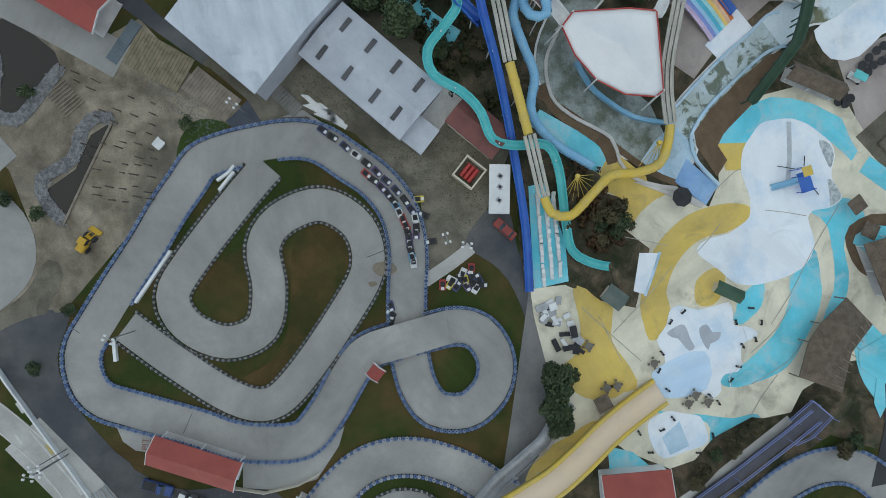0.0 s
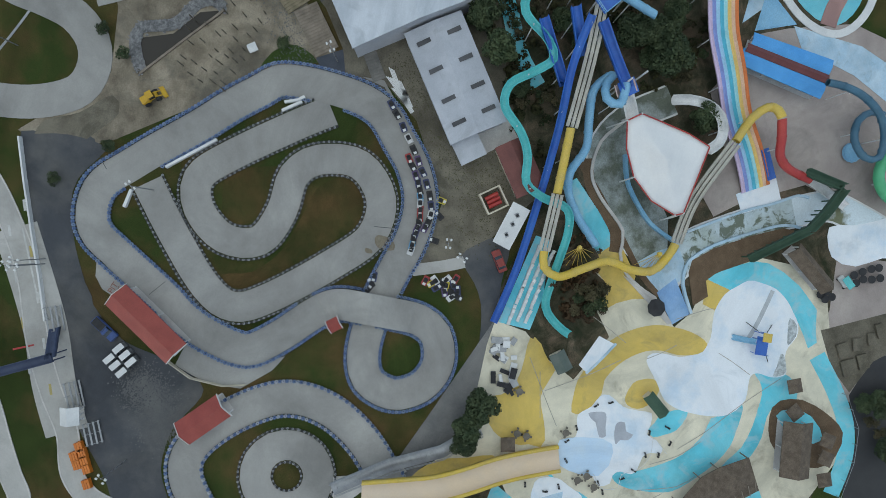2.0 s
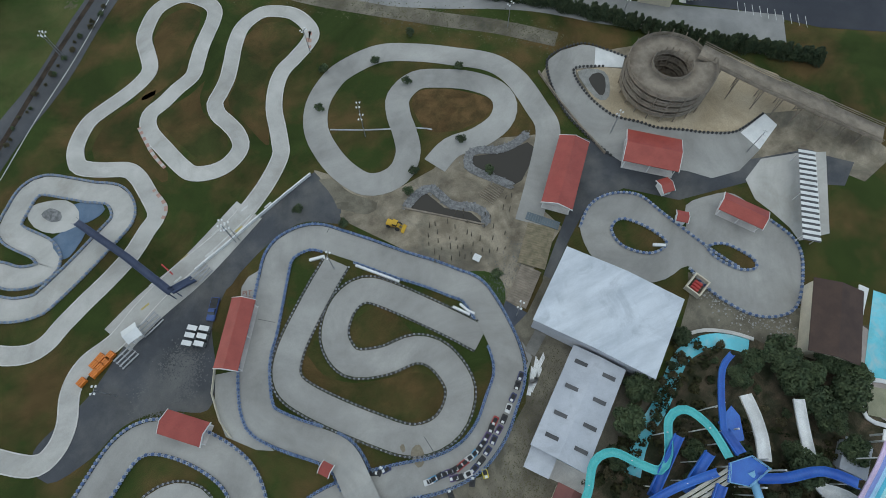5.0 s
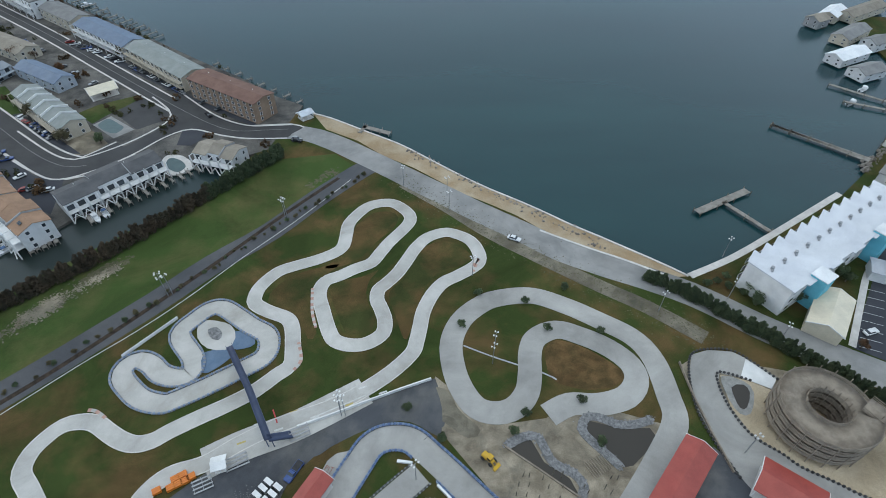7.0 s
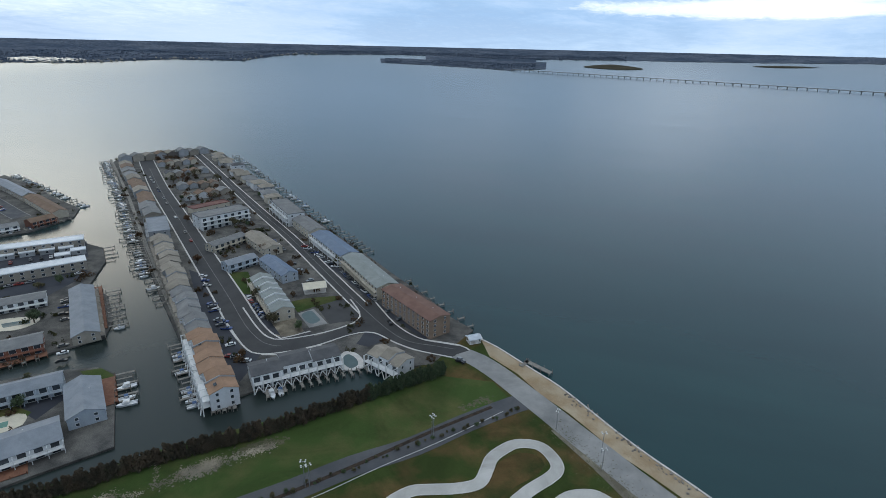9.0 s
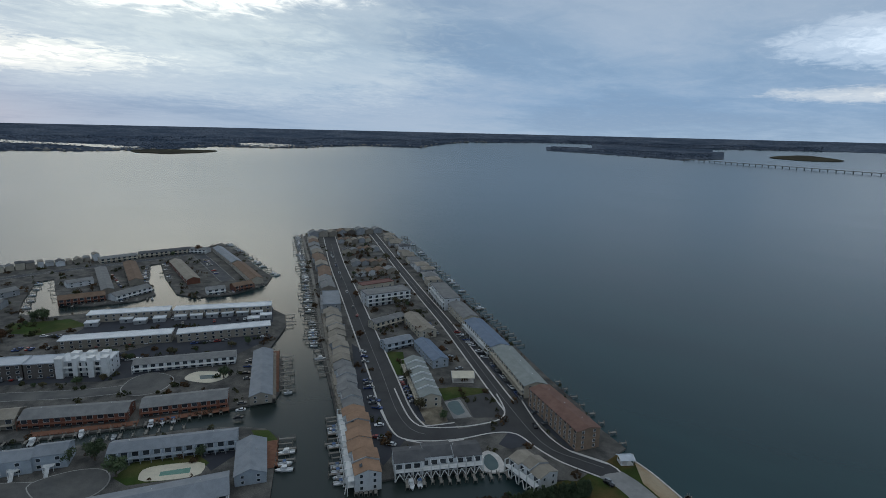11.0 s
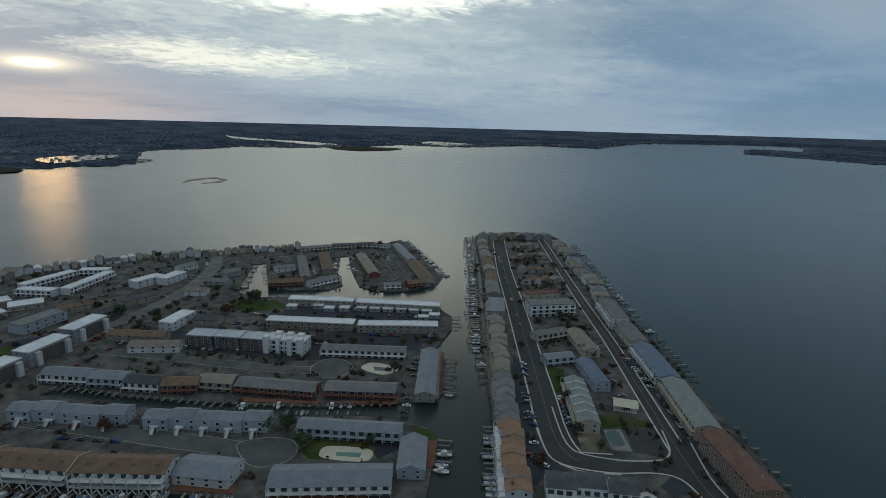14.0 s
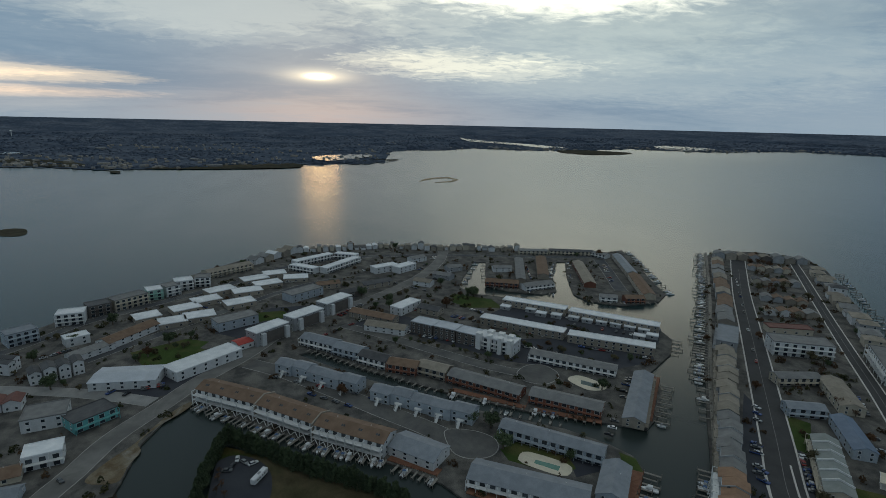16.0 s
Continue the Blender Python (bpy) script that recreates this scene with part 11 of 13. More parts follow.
part("top_rail", sweep_bm(wire, tube_profile(0.05, 5), True), STEEL, t)
for p in curve_points(wire, False, 3.0):
    bm = bmesh.new()
    beam(bm, (p.x, p.y, 0.05), (p.x, p.y, 1.6), 0.06, 5)
    part("post", bm, STEEL, t)
# gangway up to the family slide
t = thing("steel_gangway", pose(0, 0, 0), "grey steel gangway with railings beside the wide slide", "gangway")
gang = [Vector(p) for p in [(-52.2, 5.9, 3.4), (-45.1, -4.1, 3.2), (-40.4, -13.6, 2.6), (-35, -20.5, 0.4)]]
part("deck", sweep_bm(gang, [(-1.3, 0), (1.3, 0), (1.3, -0.2), (-1.3, -0.2)], True), STEEL, t)
for side in (-1.3, 1.3):
    for hgt in (0.55, 1.05):
        part("rail", sweep_bm(gang, [(side - 0.05, hgt + 0.05), (side + 0.05, hgt + 0.05), (side + 0.05, hgt - 0.05), (side - 0.05, hgt - 0.05)], True), STEEL, t)
for a, b in zip(gang, gang[1:]):
    for f in (0.1, 0.4, 0.7):
        p = a.lerp(b, f)
        bm = bmesh.new()
        beam(bm, (p.x, p.y, 0.03), (p.x, p.y, p.z + 1.0), 0.08, 5)
        part("post", bm, STEEL, t)
pad("gangway_landing", [(-51.9, 8.6), (-49.6, 0.9), (-44.7, -5), (-47, -7.9), (-53, 0.1), (-57.4, 3.8)], 0.09, CURB, "pale concrete landing under the gangway", 0.05)
# star marks on the round pool
for x, y in [(78.5, -58.8), (84.2, -59.7), (69.6, -65.2), (76.2, -67.2)]:
    bm = bmesh.new()
    for k in range(4):
        v = box(bm, -2.6, 2.6, -0.07, 0.07, 0, 0.012 + 0.002 * k)
        bmesh.ops.rotate(bm, verts=v, cent=(0, 0, 0), matrix=Matrix.Rotation(k * 0.785 + 0.2, 3, "Z"))
    ob = tagged(new("pool_star", mesh_of(bm, "pool_star", POOLW)), "white star mark on the turquoise pool", "marking", "", "structure")
    ob.matrix_world = pose(x, y, 0.125)
# roof units on the office trailer
for x, y in [(4.8, -15.8), (7.1, -16.5), (9, -17)]:
    t = thing("air_conditioner", pose(x, y, 2.72, 0, 0, 40), "grey air conditioner on the trailer roof", "air conditioner")
    bm = bmesh.new()
    box(bm, -0.5, 0.5, -0.4, 0.4, 0, 0.45)
    bmesh.ops.bevel(bm, geom=bm.edges[:], offset=0.05, segments=1, affect="EDGES")
    part("casing", bm, STEEL, t)
    bm = bmesh.new()
    beam(bm, (0, 0, 0.45), (0, 0, 0.5), 0.3, 10)
    part("fan_grille", bm, BLACK, t)
pad("works_yard", [(72.6, 16.6), (77.3, 9.6), (81, 1.8), (91.2, -2.4), (82.2, -11.1), (76.3, -3.2), (68.3, 2.9), (62.3, 5.6), (69.4, 11.6)], 0.062, EARTH, "littered bare works yard beside the warehouse", 0.05)
pad("dark_lot", [(-46.9, -80.4), (-42.4, -82.8), (-38, -87), (-36, -92.1), (-37.1, -102.8), (-67.1, -102.3), (-65.5, -74.1), (-54.3, -79.3)], 0.17, DARKASPH, "dark asphalt lot beyond the bars", 0.05)
pad("ragged_splash_edge", [(-39, -77.1), (-37.8, -81.5), (-36.4, -84.7), (-35.6, -90.7), (-37, -92.1), (-38.9, -88.5), (-41.5, -86.9), (-41.9, -84), (-45, -82.8), (-46.5, -80.9), (-50.9, -80.1), (-52.8, -78.6), (-49.6, -78), (-45.1, -79.5), (-42.1, -76.8)], 0.19, CDECK, "ragged turquoise edge of the splash deck", 0.04, False, "deck")
for x, y in [(36.8, -49.1)]:
    put_tree("oak1", x, y, 0.6)
soil_scatter("yard_litter", [(33.9, 13.2), (22.5, 3.4), (14.4, -6), (14.3, -10.7), (3.7, -9.8)], 3.0, 2500, 0.03, THIN, "worn weedy spots on the trodden yard", 8, (0.04, 0.18))
soil_scatter("yard_litter", [(73.6, 12.5), (77.2, 3.9), (83.8, -4.2)], 2.0, 350, 0.066, mat("grey_rubble", (0.20, 0.195, 0.185), (0.30, 0.29, 0.275), 0.5, 0.95, 0.3, 3.0), "scattered grey rubble in the works yard", 9, (0.08, 0.35))
pad("pale_apron", [(100.8, 31), (108.2, 34.1), (117.8, 31.4), (124.8, 28.4), (109.6, 9.7), (101.7, 11.4), (101.9, 15.2), (100.7, 20.9), (99.3, 25.3)], 0.058, PALETRACK, "pale concrete apron beside the figure-eight track", 0.05)
# striped shade roof: white slats over a dark panel that fills the spaces between them
sm, sl = frame_of(*[(117, 30.2), (101.1, 9.7)])
striped = thing("striped_shade_roof", sm, "shade roof of white slats over a dark panel", "shade roof")
bm = bmesh.new()
box(bm, -sl / 2, sl / 2, -2.0, 2.0, 3.75, 3.9)
part("underlay", bm, ROOFS["dark"], striped)
for k in range(17):
    bm = bmesh.new()
    x = -sl / 2 + (k + 0.25) * sl / 17
    box(bm, x, x + sl / 32, -2.1, 2.1, 3.9, 4.02)
    part("slat", bm, WHITE, striped)
for x in (-0.45, 0, 0.45):
    for y in (-1.8, 1.8):
        bm = bmesh.new()
        beam(bm, (x * sl, y, 0.0), (x * sl, y, 3.75), 0.1, 8)
        part("post", bm, WHITE, striped)

# ---- park: tyres, karts, sheds' surroundings ----
TYRE_BLUE = mat("blue_painted_tyre", (0.055, 0.105, 0.23), (0.11, 0.17, 0.31), 1.0, 0.7, 0.1, 4.0)
TYRE_GREY = mat("grey_worn_tyre", (0.26, 0.28, 0.32), (0.40, 0.42, 0.45), 1.0, 0.7, 0.1, 4.0)


def tyre_line(name, line, label, mats_two=(TYRE_BLUE, TYRE_GREY), gap=0.72, rows=1, z=0.1, stack=2, size=1.0):
    """A barrier of stacked tyres along a line, too many to count."""
    verts, faces, idx = [], [], []
    n = 8
    dist, nxt, k = 0.0, 0.0, 0
    for a, b in zip(line, line[1:]):
        d = (b - a).length
        while nxt <= dist + d:
            p = a.lerp(b, (nxt - dist) / max(d, 1e-6))
            v0 = len(verts)
            for rad, zz in ((0.33 * size, z), (0.36 * size, z + 0.22 * stack), (0.17 * size, z + 0.22 * stack), (0.17 * size, z + 0.05)):
                verts += [(p.x + rad * math.cos(6.2832 * q / n), p.y + rad * math.sin(6.2832 * q / n), zz) for q in range(n)]
            for r in range(3):
                for q in range(n):
                    faces.append((v0 + r * n + q, v0 + r * n + (q + 1) % n, v0 + (r + 1) * n + (q + 1) % n, v0 + (r + 1) * n + q))
                    idx.append(0 if k % 2 else 1)
            faces.append(tuple(v0 + 3 * n + q for q in range(n)))
            idx.append(2)
            nxt += gap
            k += 1
        dist += d
    me = bpy.data.meshes.new(name)
    me.from_pydata(verts, [], faces)
    for m in (*mats_two, BLACK):
        me.materials.append(m)
    me.polygons.foreach_set("material_index", idx)
    return tagged(new(name, me), label, "tyre barrier", "", "stuff")


TYRE_PALE = mat("bleached_tyre", (0.20, 0.21, 0.22), (0.32, 0.33, 0.34), 1.0, 0.8, 0.1, 4.0)
TYRE_FADED = mat("faded_blue_tyre", (0.13, 0.19, 0.30), (0.22, 0.28, 0.38), 1.0, 0.8, 0.1, 4.0)
TYRE_DARK = mat("black_worn_tyre", (0.03, 0.03, 0.032), (0.06, 0.06, 0.062), 1.0, 0.8, 0.1, 4.0)
for q in ([(95.3, 78.2), (90.6, 84.4), (86.9, 87.8), (80.3, 88.6), (74.8, 87), (71.7, 80.3), (70, 69.9), (71.1, 61.1), (73.7, 52)], [(87.7, 78.1), (80.5, 81), (78.6, 77.3), (78.8, 69.8), (81.2, 62.5), (86.5, 57.4), (89.4, 54.1), (95.6, 50.2), (100.4, 46.9), (107.5, 43.8), (117.5, 45.2)]):
    tyre_line("tyre_barrier", curve_points(q, False, 1.0), "black worn tyres edging the ramp lane", (TYRE_DARK, TYRE_DARK), 1.1)


def clear_of(line, others, reach):
    """The runs of a line that keep off other tracks' middle lines."""
    runs, now = [], []
    for p in line:
        if all((p - q).length > reach for o in others for q in o[::2]):
            now.append(p)
        elif now:
            runs.append(now)
            now = []
    if now:
        runs.append(now)
    return [r for r in runs if len(r) > 2]


LOOP_L = curve_points(LOOP, True, 2.0)
INNER_L = curve_points(INNER, False, 2.0)
BAR = "stacked blue and grey tyre barrier along the track"
for pts, w, closed, others in ((LOOP, 6.3, True, [INNER_L]), (INNER, 6.0, False, [LOOP_L]), (LOWER, 6.4, False, []), (RING, 6.2, True, []), (KIDS, 5.2, True, []), (SOUTH, 6.2, False, []), (CROSS, 6.0, False, [])):
    own = curve_points(pts, closed, 2.0)
    for s in (1, -1):
        ln = offset_line(pts, s * (w / 2 + 0.35), closed, 1.0)
        if closed:
            ln.append(ln[0])
        keep = clear_of(ln, [own], w / 2 - 0.1)
        for run in keep:
            for run2 in clear_of(run, others, w / 2 + 0.3):
                if pts is CROSS:
                    continue
                if pts is INNER or pts is RING:
                    tyre_line("tyre_barrier", run2, "row of small dark tyres edging the track", (TYRE_DARK, TYRE_PALE), 0.52, 1, 0.1, 1, 0.68)
                elif pts is KIDS:
                    tyre_line("tyre_barrier", run2, "faded grey-blue tyre barrier along the small track", (TYRE_FADED, TYRE_PALE), 0.62, 1, 0.1, 2, 0.9)
                else:
                    tyre_line("tyre_barrier", run2, BAR, (TYRE_BLUE, TYRE_GREY if pts is LOWER else TYRE_FADED))
for isl in ([(62.2, 34.1), (66.1, 35.3), (70.4, 30.5), (72.2, 25), (67.1, 24.5), (62.2, 29.1)], [(80.5, 19.7), (84.9, 18.5), (88.4, 12.6), (87.5, 10.3), (84, 11.6), (81, 15.9)]):
    ln = curve_points(isl, True, 1.0)
    tyre_line("tyre_barrier", ln + ln[:1], BAR, z=0.16)
ln = curve_points([(55.7, 38.1), (61.1, 42.1), (67.4, 42.5), (73.5, 39.1), (76.3, 31.6), (80.8, 19), (84.2, 11.8)], False, 1.0)
tyre_line("tyre_barrier", ln, BAR, z=0.13)
ln = curve_points([(98.8, 18.8), (100.6, 12.5), (98.5, 6.7), (90.7, -1), (84.3, -1.4), (78.6, 2.4), (74.2, 10.8), (73.3, 17.5)], False, 1.0)
tyre_line("tyre_barrier", ln, BAR, z=0.13)

# pale kerbs of the long track
for s in (1, -1):
    ln = offset_line(GRAND, s * 2.15, True, 1.2)
    tagged(new("track_kerb", mesh_of(band_bm([tuple(p) for p in ln], 0.28, 0.17, True, 0.15, smooth=False), "track_kerb", CURB)), "pale raised kerb of the long track", "kerb", "", "structure")
for q in ([(-36.9, 95), (-35.3, 88.9), (-36.9, 85.7)], [(-88.2, 75.3), (-86, 74.9), (-82.8, 72.9)], [(15.7, 123.9), (17.8, 127.2), (15.5, 121.4)], [(-35.8, 115.7), (-34.6, 106.4), (-32.7, 100.2)]):
    ln = curve_points(q, False, 1.0)
    t = thing("kerb_strip", pose(0, 0, 0), "red and white striped kerb on the bend", "kerb")
    for k, (a, b) in enumerate(zip(ln, ln[1:])):
        bm = band_bm([tuple(a), tuple(b)], 0.9, 0.19, False, 0.15, smooth=False)
        part("block", bm, PALETRACK if k % 2 else mat("faded_red_kerb", (0.36, 0.20, 0.16), (0.42, 0.27, 0.22), 0.5, 0.85), t)
# slab joints across the tracks
for q in ([(-23.6, 50.5), (-20.3, 48)], [(0.2, 10.2), (0.8, 6.1)], [(1.6, 66.7), (-1.2, 64.1)]):
    band("slab_joint", q, 0.12, 0.136, ASPHALT, "dark joint between slabs", category="joint", thick=0.01)
# starting straight marks
for a, b, mt in ((*[(-40.3, 73.8), (-38.5, 70)], REDF), (*[(-30.2, 70.9), (-16.5, 77.2)], PAINT), (*[(-37, 67.3), (-28.1, 71.4)], PAINT)):
    band("start_line", (a, b), 0.35, 0.145, mt, "painted line on the starting straight", category="road marking", thick=0.01)
for k in range(9):
    a = Vector((-49.2, 65.8))
    b = Vector((-10.4, 80.3))
    p = a.lerp(b, (k + 0.5) / 9)
    u = (b - a).normalized() * 1.1
    v = Vector((-u.y, u.x)) * (1.6 if k % 2 else -1.6)
    band("grid_mark", ((p + v - u).to_tuple(), (p + v + u).to_tuple()), 0.5, 0.146, PAINT if k % 3 else YPAINT, "painted starting grid mark", category="road marking", thick=0.01)

# go-karts
KART_PAINTS = [mat("kart_" + n, c, None, 1, 0.4, 0) for n, c in (("navy", (0.03, 0.04, 0.12)), ("red", (0.35, 0.03, 0.03)), ("white", (0.6, 0.6, 0.6)), ("black", (0.02, 0.02, 0.022)), ("sky", (0.10, 0.33, 0.55)), ("yellow", (0.55, 0.45, 0.04)), ("purple", (0.09, 0.05, 0.16)))]
KART_NAMES = ["navy", "red", "white", "black", "sky blue", "yellow", "purple"]


def kart_proto(mt, words):
    t = thing("go_kart", pose(0, 0, -80), f"{words} go-kart parked beside the track", "go-kart", "parked go-karts")
    bm = bmesh.new()
    v = box(bm, -1.0, 1.05, -0.62, 0.62, 0.12, 0.42)
    bmesh.ops.bevel(bm, geom=bm.edges[:], offset=0.1, segments=2, affect="EDGES")
    part("bumper_body", bm, mt, t)
    bm = bmesh.new()
    box(bm, -0.55, 0.35, -0.42, 0.42, 0.43, 0.46)
    part("cockpit", bm, BLACK, t)
    bm = bmesh.new()
    v = box(bm, -0.6, -0.1, -0.3, 0.3, 0.46, 0.95)
    v[5].co.x -= 0.35
    v[6].co.x -= 0.35
    part("seat", bm, BLACK, t)
    bm = bmesh.new()
    box(bm, 0.45, 0.95, -0.3, 0.3, 0.42, 0.56)
    part("nose_panel", bm, WHITE, t, "white nose panel")
    return t


KARTS = [kart_proto(m, n) for m, n in zip(KART_PAINTS, KART_NAMES)]
KART_USED = [False] * 7


def put_kart(k, x, y, deg, z=0.1):
    m = pose(x, y, z, 0, 0, deg)
    if not KART_USED[k]:
        KART_USED[k] = True
        KARTS[k].matrix_world = m
    else:
        copy_thing(KARTS[k], m)


row = curve_points([(24.8, 12.5), (21, 9.2), (17.1, 6.1), (13.2, 3.3), (8.9, 0.8), (5.2, -0.3), (2.4, 0.2)], False, 2.1)
for i, p in enumerate(row):
    d = row[min(i + 1, len(row) - 1)] - row[max(i - 1, 0)]
    put_kart((0, 3, 0, 2, 3, 6, 0)[i % 7], p.x, p.y, math.degrees(math.atan2(d.y, d.x)) + 6 * math.sin(i * 2.3))
row = curve_points([(15.2, 6.6), (12.2, 4.5), (9.5, 3), (6.9, 2.3), (4.3, 1.7), (2, 1.7), (-0.4, 1.9), (-2.7, 1.9)], False, 2.2)
for i, p in enumerate(row):
    d = row[min(i + 1, len(row) - 1)] - row[max(i - 1, 0)]
    put_kart((1, 3, 6, 0, 3, 4, 2, 1)[i % 8], p.x, p.y, math.degrees(math.atan2(d.y, d.x)) + 8 * math.sin(i * 1.7))
rnd = random.Random(9)
for i, (x, y) in enumerate([(-8, -2.4), (-8.2, -3.8), (-7.5, -4.3), (-8.9, -4.9), (-7.7, -5.9), (-8.1, -6.7), (-6.8, -6.5), (-7.5, -8.1), (-9.3, -6.7), (-9.1, -8.1), (-8.5, -9.2), (-10.1, -8.3), (-9.7, -9.5), (-6.3, -8.3), (8.5, -1.7), (5.4, -2), (0.3, -2.2), (-11, 8.2), (-9.6, 7.9), (-12.4, 8.5)]):
    put_kart((1, 5, 2, 0, 3, 5, 2, 0, 6, 3, 0, 2, 3, 1, 5, 3, 3, 3, 0, 3)[i], x, y, rnd.uniform(0, 360), 0.04)
for i, (x, y) in enumerate([(-63.2, 53.6), (-60.2, 54.3), (-58.7, 55.1), (-57.3, 55.8), (-56.2, 56.7), (-59.8, 56.3), (-58.3, 57.2)]):
    t = thing("orange_barrier", pose(x, y, 0.13, 0, 0, 30), "stacked bright orange plastic barrier", "barrier", "orange barriers")
    for q in range(3):
        bm = bmesh.new()
        v = box(bm, -1.0, 1.0, -0.25 + q * 0.5 - 0.5, 0.2 + q * 0.5 - 0.5, 0, 0.9)
        for e in (4, 7):
            v[e].co.x += 0.15
        part("block", bm, mat("orange_plastic", (0.60, 0.17, 0.02), (0.52, 0.14, 0.02), 0.5, 0.5), t)

# white-roofed carts and the blue pickup in the yard
put_car(6, -32.1, 57.1, math.degrees(math.atan2(*(lambda a, b: (b[1] - a[1], b[0] - a[0]))(*[(-30.7, 59.6), (-33.5, 54.8)]))), 0.05)
CART_A, CART_B = [Vector(p) for p in [(-37.6, 54.9), (-33.7, 52)]]
cart_dir = math.degrees(math.atan2(CART_B.y - CART_A.y, CART_B.x - CART_A.x))
for x, y in [(-37.3, 54.4), (-34.9, 53.1), (-38.3, 53), (-35.9, 51.6), (-39.4, 51.5), (-37, 50.2)]:
    t = thing("utility_cart", pose(x, y, 0.05, 0, 0, cart_dir), "utility cart with a flat white canopy", "golf cart", "parked carts")
    bm = bmesh.new()
    box(bm, -1.15, 1.15, -0.58, 0.58, 1.85, 1.93)
    bmesh.ops.bevel(bm, geom=bm.edges[:], offset=0.04, segments=1, affect="EDGES")
    part("canopy", bm, WHITE, t)
    bm = bmesh.new()
    box(bm, -1.15, 1.1, -0.58, 0.58, 0.28, 0.6)
    part("body", bm, CAR_PAINTS[5], t)
    bm = bmesh.new()
    box(bm, -0.6, -0.1, -0.5, 0.5, 0.6, 0.95)
    part("seat", bm, BLACK, t)
    for px in (-1.0, 0.95):
        for py in (-0.5, 0.5):
            bm = bmesh.new()
            beam(bm, (px, py, 0.6), (px, py, 1.85), 0.03, 5)
            part("post", bm, STEEL, t)
            bm = bmesh.new()
            beam(bm, (px * 0.75, py * 0.96, 0.22), (px * 0.75, py * 1.16, 0.22), 0.22, 8)
            part("wheel", bm, BLACK, t)


# yellow wheel loader
def loader():
    a, b = [(13, 60), (16.3, 56.5)]
    m, L = frame_of(a, b, 0.05)
    m = m @ Matrix.Scale(0.82, 4)
    t = thing("wheel_loader", m, "yellow wheel loader standing on bare earth", "loader")
    Y = mat("machine_yellow", (0.55, 0.33, 0.02), (0.48, 0.28, 0.02), 0.8, 0.5, 0.05)
    bm = bmesh.new()
    box(bm, -2.6, -0.5, -0.95, 0.95, 0.9, 2.0)
    bmesh.ops.bevel(bm, geom=bm.edges[:], offset=0.15, segments=2, affect="EDGES")
    part("engine_cover", bm, Y, t)
    bm = bmesh.new()
    v = box(bm, -0.6, 0.8, -0.75, 0.75, 1.6, 3.0)
    part("cab", bm, GLASS, t, "dark glazed cab")
    bm = bmesh.new()
    box(bm, -0.7, 0.9, -0.85, 0.85, 3.0, 3.12)
    part("cab_roof", bm, Y, t)
    bm = bmesh.new()
    box(bm, -0.5, 1.4, -0.6, 0.6, 0.8, 1.6)
    part("front_frame", bm, Y, t)
    for s in (-1, 1):
        bm = bmesh.new()
        beam(bm, (0.8, s * 0.55, 1.7), (2.5, s * 0.55, 0.5), 0.16, 6)
        part("lift_arm", bm, Y, t)
    bm = bmesh.new()
    v = box(bm, 2.4, 3.3, -1.35, 1.35, 0.05, 1.0)
    for e in (5, 6):
        v[e].co.z -= 0.75
    part("bucket", bm, Y, t)
    for x in (-1.8, 1.1):
        for s in (-1, 1):
            bm = bmesh.new()
            beam(bm, (x, s * 0.75, 0.72), (x, s * 1.25, 0.72), 0.72, 14)
            part("tyre", bm, BLACK, t)


loader()

# pit walls, bleachers, fences
def low_wall(name, pts, width, h, mt, label, category="wall", z=0.0):
    for a, b in zip(pts, pts[1:]):
        m, L = frame_of(a, b, z)
        t = thing(name, m, label, category)
        n = max(1, int(L / 3))
        for k in range(n):
            bm = bmesh.new()
            x = -L / 2 + k * L / n
            box(bm, x + 0.01, x + L / n - 0.01, -width / 2, width / 2, 0, h)
            part("panel", bm, mt, t)


low_wall("track_wall", [(1, 81.4), (-7, 78.6), (-17.5, 74.6), (-25.3, 71.5), (-33.2, 68.6)], 0.35, 1.0, WHITE, "white painted barrier wall of the starting straight")
low_wall("white_board", [(1.9, 52.8), (9.6, 44.4)], 0.5, 0.8, WHITE, "white painted board wall at the track")
low_wall("white_board", [(18.3, 33.3), (21, 29.9)], 0.5, 0.8, WHITE, "white painted board wall at the track")
low_wall("white_board", [(-7.7, 58.9), (-4, 58.3)], 0.6, 0.7, WHITE, "white painted board lying at the bend")
low_wall("track_fence", [(-35.7, 43.7), (-37.9, 38.6), (-38, 32.2), (-36.8, 27.9)], 0.12, 1.1, CREAM, "cream painted fence round the lower bend", "fence")
low_wall("white_board", [(20.1, 33.2), (21.1, 30.7), (22.1, 29.6)], 0.5, 0.8, WHITE, "white painted board wall at the track")
low_wall("white_board", [(68.9, 26), (71.5, 24.5)], 0.7, 0.8, WHITE, "white painted board at the islet")
low_wall("white_fence", [(-85.6, 91.5), (-74.3, 105)], 0.15, 1.2, WHITE, "white picket fence beside the small track", "fence")
low_wall("ramp_wall", [(70.4, 84.5), (70.5, 72.9), (71.3, 63.1), (72.6, 53.3)], 0.3, 0.9, TIMBER, "weathered timber wall beside the lane")


